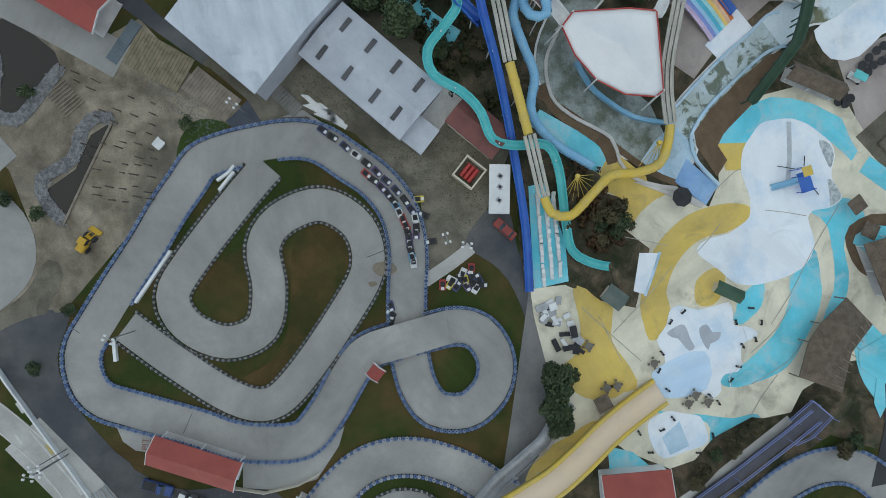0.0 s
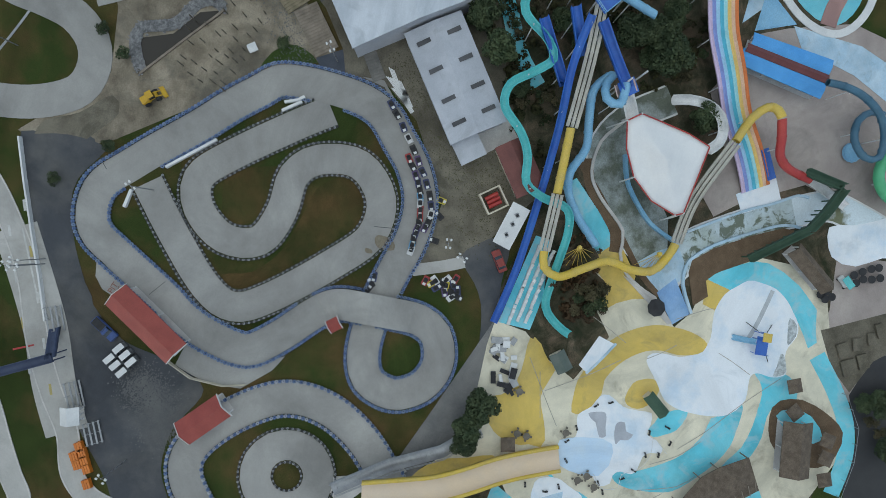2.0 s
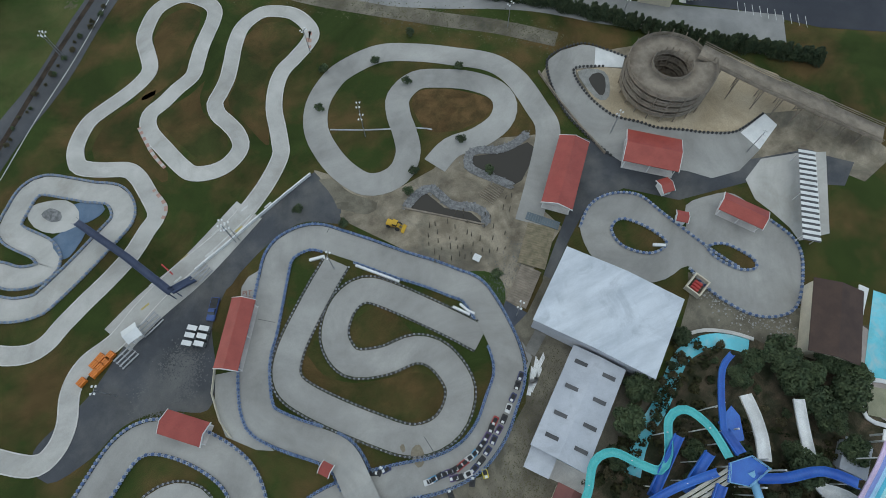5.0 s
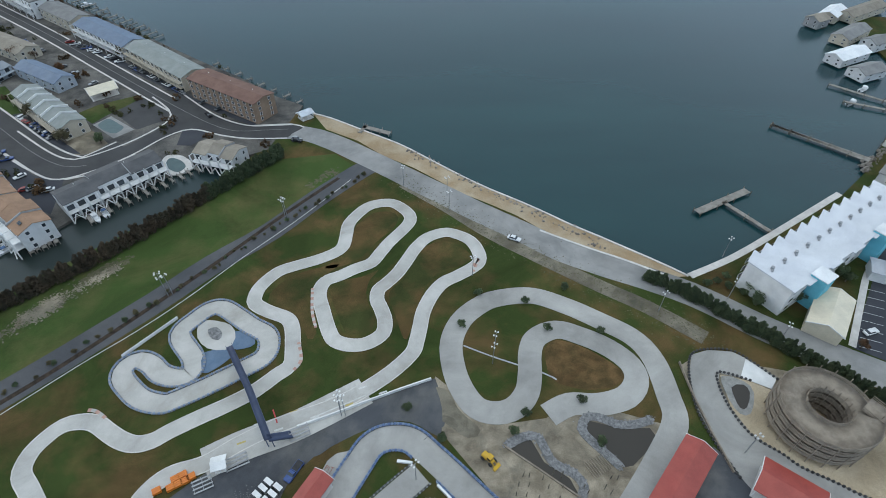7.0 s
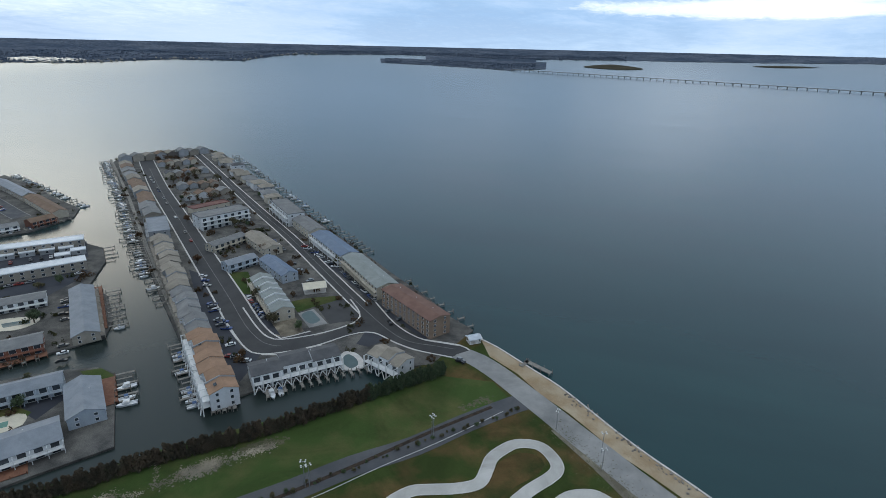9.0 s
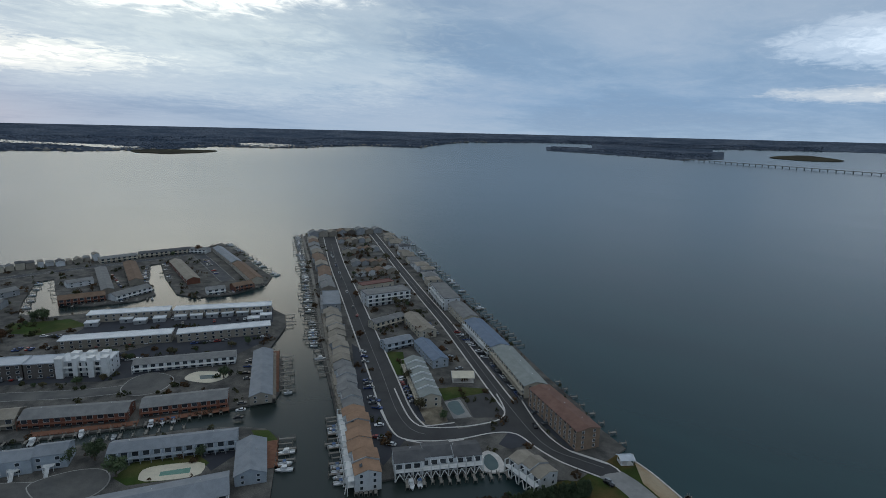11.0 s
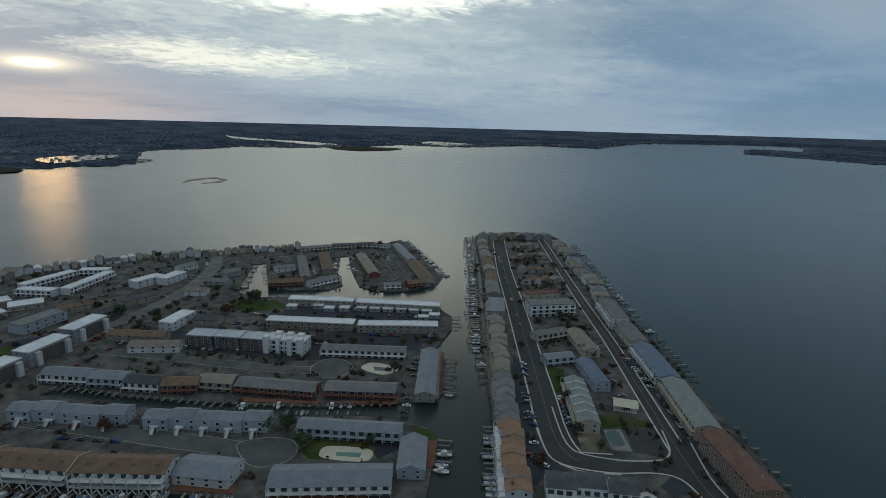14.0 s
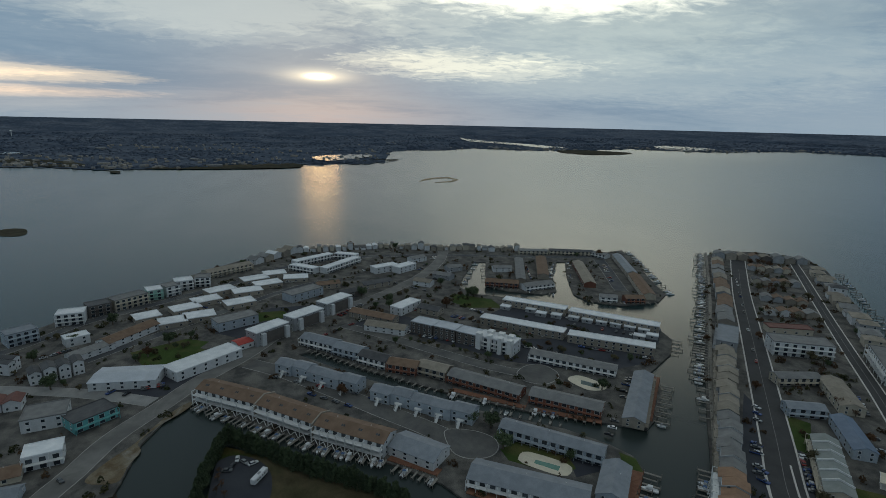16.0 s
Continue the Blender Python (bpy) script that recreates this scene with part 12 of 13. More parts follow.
def bleacher(a, b, depth=3.2, rows=4):
    m, L = frame_of(a, b, 0.04)
    t = thing("bleacher", m, "grey aluminium bleacher seating beside the track", "bleacher")
    for k in range(rows):
        bm = bmesh.new()
        y = -depth / 2 + k * depth / rows
        box(bm, -L / 2, L / 2, y, y + 0.35, 0.35 + 0.32 * k, 0.41 + 0.32 * k)
        part("bench", bm, STEEL, t)
    for s in (-1, 0, 1):
        bm = bmesh.new()
        x = s * (L / 2 - 0.2)
        beam(bm, (x, -depth / 2 + 0.1, 0), (x, depth / 2 - 0.3, 0.3 + 0.32 * rows), 0.05, 5)
        beam(bm, (x, depth / 2 - 0.4, 0), (x, depth / 2 - 0.4, 0.3 + 0.32 * (rows - 1)), 0.05, 5)
        part("frame", bm, STEEL, t)


bleacher(*[(-34.8, 66), (-30, 68)])
bleacher(*[(-48.8, 58.9), (-43.8, 61.2)])
bleacher(*[(-55, 53.9), (-50.9, 55.8)])
shed("white_gazebo", *[(-51.2, 58.6), (-48.5, 59.3)], 2.9, 2.4, 0.7, WHITE, "white tent gazebo beside the straight", True, trim=False, category="tent")
# blue footbridge over the straight
t = thing("blue_footbridge", pose(0, 0, 0), "dark blue steel footbridge over the kart track", "footbridge")
NAVY = mat("navy_steel", (0.045, 0.06, 0.11), (0.06, 0.08, 0.14), 0.4, 0.6, 0.05)
ln = [Vector(p) for p in [(-55.2, 92, 3.2), (-46.1, 77.2, 4), (-38.7, 63.7, 4.2)]]
part("span", sweep_bm(ln, [(-0.9, 1.1), (-0.82, 1.1), (-0.82, 0.08), (0.82, 0.08), (0.82, 1.1), (0.9, 1.1), (0.9, -0.3), (-0.9, -0.3)], True), NAVY, t)
st = [Vector(p) for p in [(-38.7, 63.7, 4.2), (-34, 66.3, 0.6)]]
part("stair", sweep_bm(st, [(-0.8, 1.0), (-0.74, 1.0), (-0.74, 0.05), (0.74, 0.05), (0.74, 1.0), (0.8, 1.0), (0.8, -0.2), (-0.8, -0.2)], True), NAVY, t)
for p in (ln[0], ln[1], ln[2]):
    for s in (-0.7, 0.7):
        bm = bmesh.new()
        beam(bm, (p.x + s, p.y, 0.05), (p.x + s, p.y, p.z - 0.2), 0.14, 6)
        part("pier", bm, NAVY, t)
# small track's island
pad("island_pad", [(-67.5, 102.7), (-64.6, 104), (-57.9, 101.9), (-55.5, 97.2), (-57.2, 93.1), (-62.6, 93.8), (-66.5, 97.6)], 0.2, PALETRACK, "round concrete islet of the small track", 0.2, True)
pad("island_blue", [(-56.7, 99.7), (-51, 98.2), (-49.4, 94.9), (-52.3, 93.3), (-55.7, 93.7)], 0.17, mat("slate_blue_paint", (0.08, 0.13, 0.20), (0.11, 0.16, 0.23), 0.3, 0.8), "slate blue painted apron", 0.1, True)
pad("island_blue", [(-63.1, 92.4), (-57.2, 93.1), (-55.2, 90.5), (-60.1, 85.6), (-62.3, 86.8)], 0.172, MATS["slate_blue_paint"], "slate blue painted apron", 0.1, True)
pad("island_bed", [(-64.2, 100.3), (-62, 101.2), (-59.7, 98.9), (-60.1, 96.6), (-62.5, 97.3)], 0.26, MATS["grey_riprap"], "grey stone bed in the middle", 0.1, True, step=0.8)

# timber helix ramp
def helix():
    c = Vector((97.7, 64.7))
    ra, rb = 5.0, 11.5
    t = thing("helix_ramp", pose(c.x, c.y, 0), "spiral timber kart ramp of several turns on posts", "ramp")
    turns, levels = 4, 9.0
    n = 28 * turns
    mid = (ra + rb) / 2
    for q in range(turns):
        ln = []
        for k in range(29):
            a = -0.4 + 6.2832 * k / 28
            ln.append(Vector((mid * math.cos(a), mid * math.sin(a), 0.8 + levels * (q + k / 28) / turns)))
        w = (rb - ra) / 2
        part("deck_turn", sweep_bm(ln, [(-w, 0), (w, 0), (w, -0.3), (-w, -0.3)], True), TIMBER, t)
        for r in (ra + 0.1, rb - 0.1):
            for hgt in (0.35, 0.75, 1.1):
                rail = [Vector((r * math.cos(-0.4 + 6.2832 * k / 28), r * math.sin(-0.4 + 6.2832 * k / 28), 0.8 + levels * (q + k / 28) / turns + hgt)) for k in range(29)]
                part("rail", sweep_bm(rail, [(-0.06, 0.12), (0.06, 0.12), (0.06, -0.12), (-0.06, -0.12)], True), TIMBER, t)
    for k in range(20):
        a = 6.2832 * k / 20
        for r in (ra + 0.1, rb - 0.1):
            bm = bmesh.new()
            beam(bm, (r * math.cos(a), r * math.sin(a), 0), (r * math.cos(a), r * math.sin(a), levels + 1.4), 0.13, 6)
            part("post", bm, TIMBER, t)
    ramp_t = thing("timber_ramp", pose(0, 0, 0), "long straight timber kart ramp on trestles", "ramp")
    ends = [Vector(p) for p in [(107, 65, 9.6), (116.4, 51, 8), (127.3, 37.2, 6), (137.4, 25, 4)]]
    part("deck", sweep_bm(ends, [(-2.6, 0), (2.6, 0), (2.6, -0.3), (-2.6, -0.3)], True), TIMBER, ramp_t)
    for s in (-2.6, 2.6):
        for hgt in (0.4, 1.0):
            part("rail", sweep_bm(ends, [(s - 0.06, hgt + 0.1), (s + 0.06, hgt + 0.1), (s + 0.06, hgt - 0.1), (s - 0.06, hgt - 0.1)], True), TIMBER, ramp_t)
    for a, b in zip(ends, ends[1:]):
        for f in (0.1, 0.4, 0.7):
            p = a.lerp(b, f)
            d = (b - a).normalized()
            sv = Vector((-d.y, d.x, 0))
            bm = bmesh.new()
            for s in (-2.4, 2.4):
                beam(bm, (p.x + sv.x * s, p.y + sv.y * s, 0), p + sv * s + Vector((0, 0, -0.2)), 0.14, 6)
            beam(bm, (p.x - sv.x * 2.4, p.y - sv.y * 2.4, 0.6), p + sv * 2.4 + Vector((0, 0, -0.4)), 0.09, 5)
            beam(bm, (p.x + sv.x * 2.4, p.y + sv.y * 2.4, 0.6), p - sv * 2.4 + Vector((0, 0, -0.4)), 0.09, 5)
            part("trestle", bm, TIMBER, ramp_t)


helix()
pad("kart_lagoon", [(81.8, 76.2), (85.4, 76.9), (86.1, 74.5), (83.5, 70.3), (81.5, 70.2)], 0.13, PUDDLE, "small dark pond beside the lane", 0.1, True, "pond")
pad("ramp_apron", [(89.6, 85), (95.4, 78.4), (92.3, 75.4), (85.6, 79.2)], 0.16, WHITE, "pale sheeted slab by the spiral ramp", 0.1)
pad("ramp_apron", [(108.5, 43), (118.2, 45.1), (118.8, 40.7), (109.7, 36.6)], 0.16, WHITE, "pale sheeted slab by the timber ramp", 0.1)

# site: stakes, timber edge, pits, planks
stakes = random.Random(12)
S0, S1, S2, S3 = [Vector(p) for p in [(44.9, 53.0), (35.9, 40.7), (19.2, 45.4), (21.6, 54.1)]]
pile = bmesh.new()
beam(pile, (0, 0, 0), (0, 0, 3.2), 0.14, 6, 0.12)
pile = mesh_of(pile, "site_stake", BULK)
for r in range(10):
    for k in range(5):
        if stakes.random() < 0.2:
            continue
        x, y = (k + stakes.uniform(-0.25, 0.25)) / 4, (r + stakes.uniform(-0.3, 0.3)) / 9
        p = (S0 * (1 - x) + S1 * x) * (1 - y) + (S3 * (1 - x) + S2 * x) * y
        ob = tagged(new("site_stake", pile), "upright dark timber pile on the building site", "pile", "site piles")
        ob.matrix_world = pose(p.x, p.y, 0.02, stakes.uniform(-2, 2), stakes.uniform(-2, 2), 0) @ Matrix.Diagonal((1, 1, stakes.uniform(0.5, 1.1), 1))
low_wall("timber_edge", [(18.6, 62.0), (26.5, 55.7), (34.7, 49.0)], 0.4, 0.35, TIMBER, "timber edging beam of the pit", "edging")
for q, dp, mt, lab in (([(45.3, 46.6), (51.1, 40.4)], 2.2, mat("slate_deck", (0.12, 0.15, 0.17), None, 0.4, 0.8), "slate grey"), ([(39.5, 33.7), (31.8, 27.4)], 5.0, TIMBER, "tan timber"), ([(36.2, 20.8), (29.0, 16.0)], 2.7, mat("weathered_grey_boards", (0.13, 0.125, 0.115), (0.18, 0.17, 0.155), 0.4, 0.85), "weathered grey"), ([(47.3, 42.4), (39.7, 34.2)], 6.8, mat("half_laid_deck", (0.15, 0.13, 0.08), (0.22, 0.18, 0.12), 0.8, 0.9), "half-laid timber")):
    m, L = frame_of(*q, 0.05)
    t = thing("boardwalk", m, lab + " boardwalk on the building site", "boardwalk")
    n = int(L / 0.6)
    for k in range(n):
        bm = bmesh.new()
        x = -L / 2 + k * L / n
        box(bm, x + 0.02, x + L / n - 0.02, -dp / 2, dp / 2, 0.05, 0.2)
        part("plank", bm, mt, t)
for k, (x, y) in enumerate([(30.3, 13.0), (28.9, 12.7), (28.5, 11.0), (27.1, 11.1), (27.0, 9.8), (25.9, 9.6)]):
    t = thing("white_plank_stack", pose(x, y, 0.05 + 0.06 * (k % 2), 0, 0, -136 + (-9, 6, -4, 10, -7, 3)[k]), "loose stack of white painted boards", "planks", "white board stacks")
    for q in range(4):
        bm = bmesh.new()
        box(bm, -2.4 + 0.3 * q, 2.2, -0.2 + 0.22 * q - 0.4, 0.0 + 0.22 * q - 0.4, 0.05 * q, 0.05 * q + 0.06)
        part("board", bm, WHITE, t)
# spare sheeting and a low hut on the site
shed("site_hut", *[(28.5, 41.9), (29.1, 41.1)], 0.9, 1.3, 0.2, WHITE, "tiny white cabin on the site", trim=False)
for q, lab in (([(43.0, 57.3), (37.9, 54.7)], "low timber frame laid on the ground"),):
    m, L = frame_of(*q, 0.04)
    t = thing("joist_platform", m, lab, "platform")
    for k in range(9):
        bm = bmesh.new()
        box(bm, -L / 2 + k * L / 9, -L / 2 + k * L / 9 + 0.15, -4.2 / 2, 4.2 / 2, 0.0, 0.2)
        part("joist", bm, TIMBER, t)
# skip with red contents
for q in ([(9.6, -10.1), (12.5, -13.7)], [(71.2, 14.5), (72.6, 11)]):
    m, L = frame_of(*q, 0.04)
    t = thing("pump_enclosure", m, "walled enclosure holding red pump housings", "enclosure")
    for x0, x1, y0, y1 in ((-L / 2, L / 2, -2.3, -2.0), (-L / 2, L / 2, 2.0, 2.3), (-L / 2, -L / 2 + 0.3, -2.0, 2.0), (L / 2 - 0.3, L / 2, -2.0, 2.0)):
        bm = bmesh.new()
        box(bm, x0, x1, y0, y1, 0, 1.8)
        part("wall", bm, CREAM, t)
    for s in (-0.9, 0, 0.9):
        bm = bmesh.new()
        beam(bm, (-L / 2 + 0.9, s, 0.6), (L / 2 - 0.9, s, 0.6), 0.42, 10)
        part("pump_housing", bm, REDF, t, "red pump housing")
pad("shed_apron", [(20.2, -1.2), (28.2, -10.5), (24.6, -13.9), (16.5, -4)], 0.06, CURB, "pale concrete apron by the long shed", 0.1)
shed("shed_annex", *[(18.2, -2.6), (21.2, -6.3)], 4.4, 2.6, 0.2, GREYROOF, "low grey lean-to beside the long shed", trim=False, wall=GREYROOF)
for x, y in [(36.9, 8.8), (32.4, 5.3), (27.5, 1.6), (23.7, -1.4), (40.6, 3.7), (36.1, 0.3), (31.6, -3.2), (27.6, -6.3)]:
    t = thing("roof_skylight", Matrix.Translation((x, y, 4.93)) @ frame_of(*[(35.9, 10.1), (37.9, 7.6)])[0].to_3x3().to_4x4(), "dark ribbed skylight in the grey roof", "skylight", "shed skylights")
    bm = bmesh.new()
    box(bm, -1.4, 1.4, -0.42, 0.42, -0.4, 0.06)
    part("panel", bm, ROOFS["dark"], t)
put_car(4, -0.6, -16, 35, 0.05)
for x, y in [(-3.1, 54.4), (-22.6, 72.9), (18.2, 86), (30.6, 25), (-1.6, -7.9), (-57.1, 47.5), (0.4, -4.8), (19, 89.8), (-81.4, 115.8), (-50.3, 150.7), (-21.3, 71.6), (77.5, 58.2), (106.4, 37.5), (-22.3, 71.5), (77.6, 58.2), (8.6, 161.2), (15.1, 119.7), (-79, 114.8), (-7.9, 168.3), (99.5, 125.3), (101.3, 90.1), (70.6, 103), (9, 152.8), (-80.1, 114), (-49.4, 149.9), (-117.8, 72.6), (93.5, 106.9)]:
    lamp_post(x, y, 8.5)

# ---- windbreak hedges ----
def hedge(pts, spacing, scale, seed, kind="conifer"):
    rnd = random.Random(seed)
    for p in curve_points(pts, False, spacing):
        put_tree(kind + "%d" % rnd.randrange(3), p.x + rnd.uniform(-0.35, 0.35), p.y + rnd.uniform(-0.35, 0.35), scale * rnd.uniform(0.85, 1.15))


hedge([(-58.1, 188.9), (-67.7, 177.3), (-80.6, 162.1)], 1.5, 1.2, 1)
hedge([(-80.6, 162.1), (-106.4, 131), (-128.7, 110.2), (-146.2, 90.7), (-161.9, 75)], 1.5, 1.15, 5, "russet")
hedge([(70.9, 115.8), (81.6, 107.7), (94.6, 95), (106.5, 83.1), (117.8, 72.6), (129.8, 62.7), (141.9, 52.6)], 1.05, 0.95, 2)
hedge([(-249.6, -41.5), (-241.4, -31.8), (-227.9, -16), (-215.3, -1.3), (-202.6, 17), (-188, 33.8)], 2.0, 1.6, 3)
hedge([(-248.8, -42.1), (-236.5, -45.8), (-222.7, -47.9), (-205.1, -48.5), (-189.7, -48.7)], 2.1, 1.55, 4)
rnd = random.Random(77)
for k in range(46):
    a, b = Vector((-22.8, 175.4)), Vector((-114.9, 76.8))
    p = a.lerp(b, (k + rnd.random()) / 46)
    put_tree("brush%d" % (k % 3), p.x + rnd.uniform(-1, 1) + 1.2, p.y + rnd.uniform(-1, 1) + 2.0, rnd.uniform(0.4, 0.75))
for x, y in [(89.4, 113), (92.7, 113.9), (95.6, 111.7), (99.1, 108.7), (102.3, 107.6), (106.3, 105.8), (108.4, 104.3), (96.5, 116), (131.9, 117.1), (133, 115.6), (220.7, 200), (166, 114.2), (10.4, 99.4), (16.3, 111.4), (30.4, 107.8), (43.7, 112.9), (50.8, 95.6), (35.5, 97.3), (40.5, 73.4), (42.9, 61.8), (-5.4, 72.7), (3.3, 64.1), (25.2, 70.2), (31.2, 35.9), (21.5, 65.3)]:
    put_tree("brush1", x, y, 1.0)
for x, y in [(176.9, 131.2), (182.1, 135), (175.9, 124.8)]:
    put_tree("yard2", x, y, 1.4)

# ---- hotel with stepped white roofs ----
HOTA, HOTB = Vector((102.7, 105.4)), Vector((166.2, 143.9))
hm, hl = frame_of(HOTA, HOTB)
hotel = thing("stepped_hotel", hm, "white hotel with saw-toothed roofs and teal stair towers", "hotel")
units = 12
PALEROOF = mat("pale_hotel_roof", (0.48, 0.50, 0.54), (0.56, 0.58, 0.61), 0.12, 0.6, 0.05, 2.0)
TEALW = mat("teal_stair_wall", (0.10, 0.40, 0.50), (0.13, 0.44, 0.54), 0.3, 0.7)
for k in range(units):
    x0 = -hl / 2 + k * hl / units
    x1 = x0 + hl / units
    wide = 10.2 - 1.6 * k / units
    bm = bmesh.new()
    v = box(bm, x0 + 0.01, x1 - 0.01, -6.2, wide - 2.0, 0, 10.6)
    for q in (2, 6):
        v[q].co.y += 1.9
    part("wall", bm, WHITE, hotel)
    bm = bmesh.new()
    v = box(bm, x0 + 0.005, x1 - 0.005, -6.8 - (0.8 if k % 2 else 0), wide - 1.6, 10.6, 11.0)
    for q in (2, 6):
        v[q].co.y += 1.9
    part("roof", bm, PALEROOF, hotel)
    bm = bmesh.new()
    beam(bm, ((x0 + x1) / 2, 2.5, 11.0), ((x0 + x1) / 2, 2.5, 12.0), 0.55, 8)
    beam(bm, ((x0 + x1) / 2 - 0.9, 1.9, 11.0), ((x0 + x1) / 2 - 0.9, 1.9, 11.6), 0.35, 8)
    part("roof_vent", bm, STEEL, hotel)
    for st in range(3):
        for side, turn in ((-6.22, 0.0), (wide - 0.6, math.pi)):
            ob = part("window", window_mesh(2.2, 1.8), None, hotel)
            ob.matrix_local = Matrix.Translation(((x0 + x1) / 2, side, 1.0 + st * 3.5)) @ Matrix.Rotation(turn, 4, "Z")
for along in (10.2, 45.8, 73.6):
    bm = bmesh.new()
    x = along - hl / 2
    box(bm, x, x + 5.5, -10.2, -5.4, 0, 11.7)
    part("stair_tower", bm, TEALW, hotel, "teal stair tower")
    bm = bmesh.new()
    box(bm, x - 0.2, x + 5.7, -10.4, -5.2, 11.7, 12.0)
    part("tower_roof", bm, ROOFS["white"], hotel)
shed("hotel_hall", *[(124.5, 104.2), (113.9, 91.4)], 9.5, 4.6, 1.8, CREAM, "hotel hall with a cream pitched roof", trim=True, wall=CREAM)
shed("porte_cochere", (148.7, 116.2), (156.5, 110.0), 8.5, 4.5, 0.3, WHITE, "flat white entrance canopy on posts", True, trim=False, category="canopy")
shed("entrance_hall", *[(143.7, 116.8), (148.2, 114.4)], 7, 3.6, 0.3, GREYROOF, "low white hotel entrance", trim=False)
dock(*[(99.5, 148.3), (123.7, 160.3)], 3.0, 0.4, "broad timber pier head in the bay", name="pier")
dock(*[(111.6, 153.6), (121.5, 136.9)], 1.8, 0.4, "narrow timber pier in the bay", name="pier")
band("quay_path", [(85.6, 117.1), (103.6, 125.3), (125.1, 137.7), (158.2, 157.5)], 2.4, 0.12, CURB, "pale concrete quay path", category="path")
# stalls
def stalls(a, b, c, n):
    """n stalls from a to b; each painted line runs as far as from a to c."""
    a, b, c = Vector(a), Vector(b), Vector(c)
    e = (b - a).normalized() * 0.08
    bm = bmesh.new()
    for k in range(n + 1):
        p = a + (b - a) * k / n
        q = p + c - a
        bm.faces.new([bm.verts.new((v.x, v.y, 0.066)) for v in (p - e, p + e, q + e, q - e)])
    bmesh.ops.recalc_face_normals(bm, faces=bm.faces)
    for f in bm.faces:
        if f.normal.z < 0:
            f.normal_flip()
    tagged(new("stall_lines", mesh_of(bm, "stall_lines", PAINT)), "row of white parking stall lines", "road marking", "", "stuff")


stalls(*[(138.9, 109.9), (124.2, 88.2), (144.2, 107.6)], 7)
stalls(*[(155.4, 107.5), (140.8, 88.5), (159.1, 104.1)], 9)
stalls(*[(185.2, 119), (152.6, 77.3), (181.7, 122)], 18)
stalls(*[(185.9, 118.2), (153.3, 76.2), (190, 115.1)], 18)
stalls(*[(137.1, 81.4), (151.3, 67.7), (134.8, 77.8)], 9)
stalls(*[(183.9, 133.1), (195.3, 123.6), (181.4, 128.9)], 6)
pad("lot_island", [(154.7, 110.5), (156.9, 110.6), (140.6, 88.5), (138.5, 89)], 0.12, GRASS, "planted strip in the car park", 0.1)
band("island_kerb", [(154.7, 110.5), (156.9, 110.6), (140.6, 88.5), (138.5, 89)], 0.3, 0.14, CURB, "pale kerb round the planted strip", True, 0.1, "kerb")
pad("lot_island", [(156.9, 110.6), (160.8, 107.1), (160, 105.3), (155.6, 108.6)], 0.125, CURB, "pale concrete island in the car park", 0.1)
band("hotel_walk", [(122.2, 88.2), (132, 101.1), (142, 114.1), (145.6, 117.7)], 2.0, 0.1, CURB, "pale concrete walk beside the hotel hall", category="path", thick=0.1)
pad("lot_street", [(185, 149.3), (195.4, 147.1), (205.6, 138.3), (219, 126.9), (207, 113), (195.4, 125.2), (178, 139.9)], 0.075, ASPHALT, "grey street beyond the car park", 0.05, category="road")
pad("lot_street", [(190.6, 148.1), (195.4, 147.1), (230.3, 181.4), (224.6, 182.6)], 0.078, ASPHALT, "grey side street between houses", 0.05, category="road")
for k, (x, y) in enumerate([(101.5, 109.9), (105.6, 110.8), (106.6, 106.6), (109.5, 104.4), (101.3, 104.4), (132.9, 116.1), (134.6, 113.1), (113.9, 105.6)]):
    put_tree("yard0", x, y, (0.8, 0.95, 0.7, 0.85)[k % 4])
for k, (x, y) in enumerate([(211, 168.6), (217, 163.1), (204.8, 150.4), (206.3, 160.4), (199.5, 134.6), (124.3, 87.7)]):
    put_tree("yard%d" % (2, 0, 1)[k % 3], x, y, (0.9, 0.75, 0.6)[k % 3])
building("north_bay_house", "red-brown roofed house beside the car park street", [(213.1, 157), (202.6, 138.2)], 6, 9, 2, "gable", "brown" if "brown" in ROOFS else "tan", "white", 2, 0, 4)
put_car(0, 130.1, 92.7, 15, 0.06)
put_car(0, 30.8, 136.1, -28, 0.08)
put_car(1, -54.2, 201.4, -30, 0.08)
put_car(2, -53.8, 200.1, -15, 0.08)
# far north bay houses and piers
for i, q in enumerate(([(180.4, 168.2), (185.6, 161.6)], [(191.1, 177.2), (197.5, 170.1)], [(210.8, 195.2), (226.5, 203.1)], [(231.9, 289.1), (253.8, 304.2)], [(214.8, 264.7), (235.7, 274.4)], [(253.8, 321.2), (285.5, 338.7)], [(217.1, 248.6), (232.3, 254.4)], [(242.7, 320.6), (256.6, 332.9)])):
    building("north_bay_house", "pale shingled house on the far bay shore", q, 6, 10, 2, "gable", ("grey", "white", "tan")[i % 3], ("white", "cream")[i % 2], 2, 0, 4)
for q in ([(155.2, 207), (182.3, 177.4)], [(201.6, 243.1), (224.4, 220.2)], [(199.2, 226), (221.8, 214.1)], [(155.3, 206.6), (184.2, 178.3)]):
    dock(*q, 1.8, 0.4, "long timber pier into the bay", name="pier")
for x, y in [(203.2, 225.5), (216.7, 238.2), (231.3, 230.6)]:
    put_boat(0, x, y, 30)

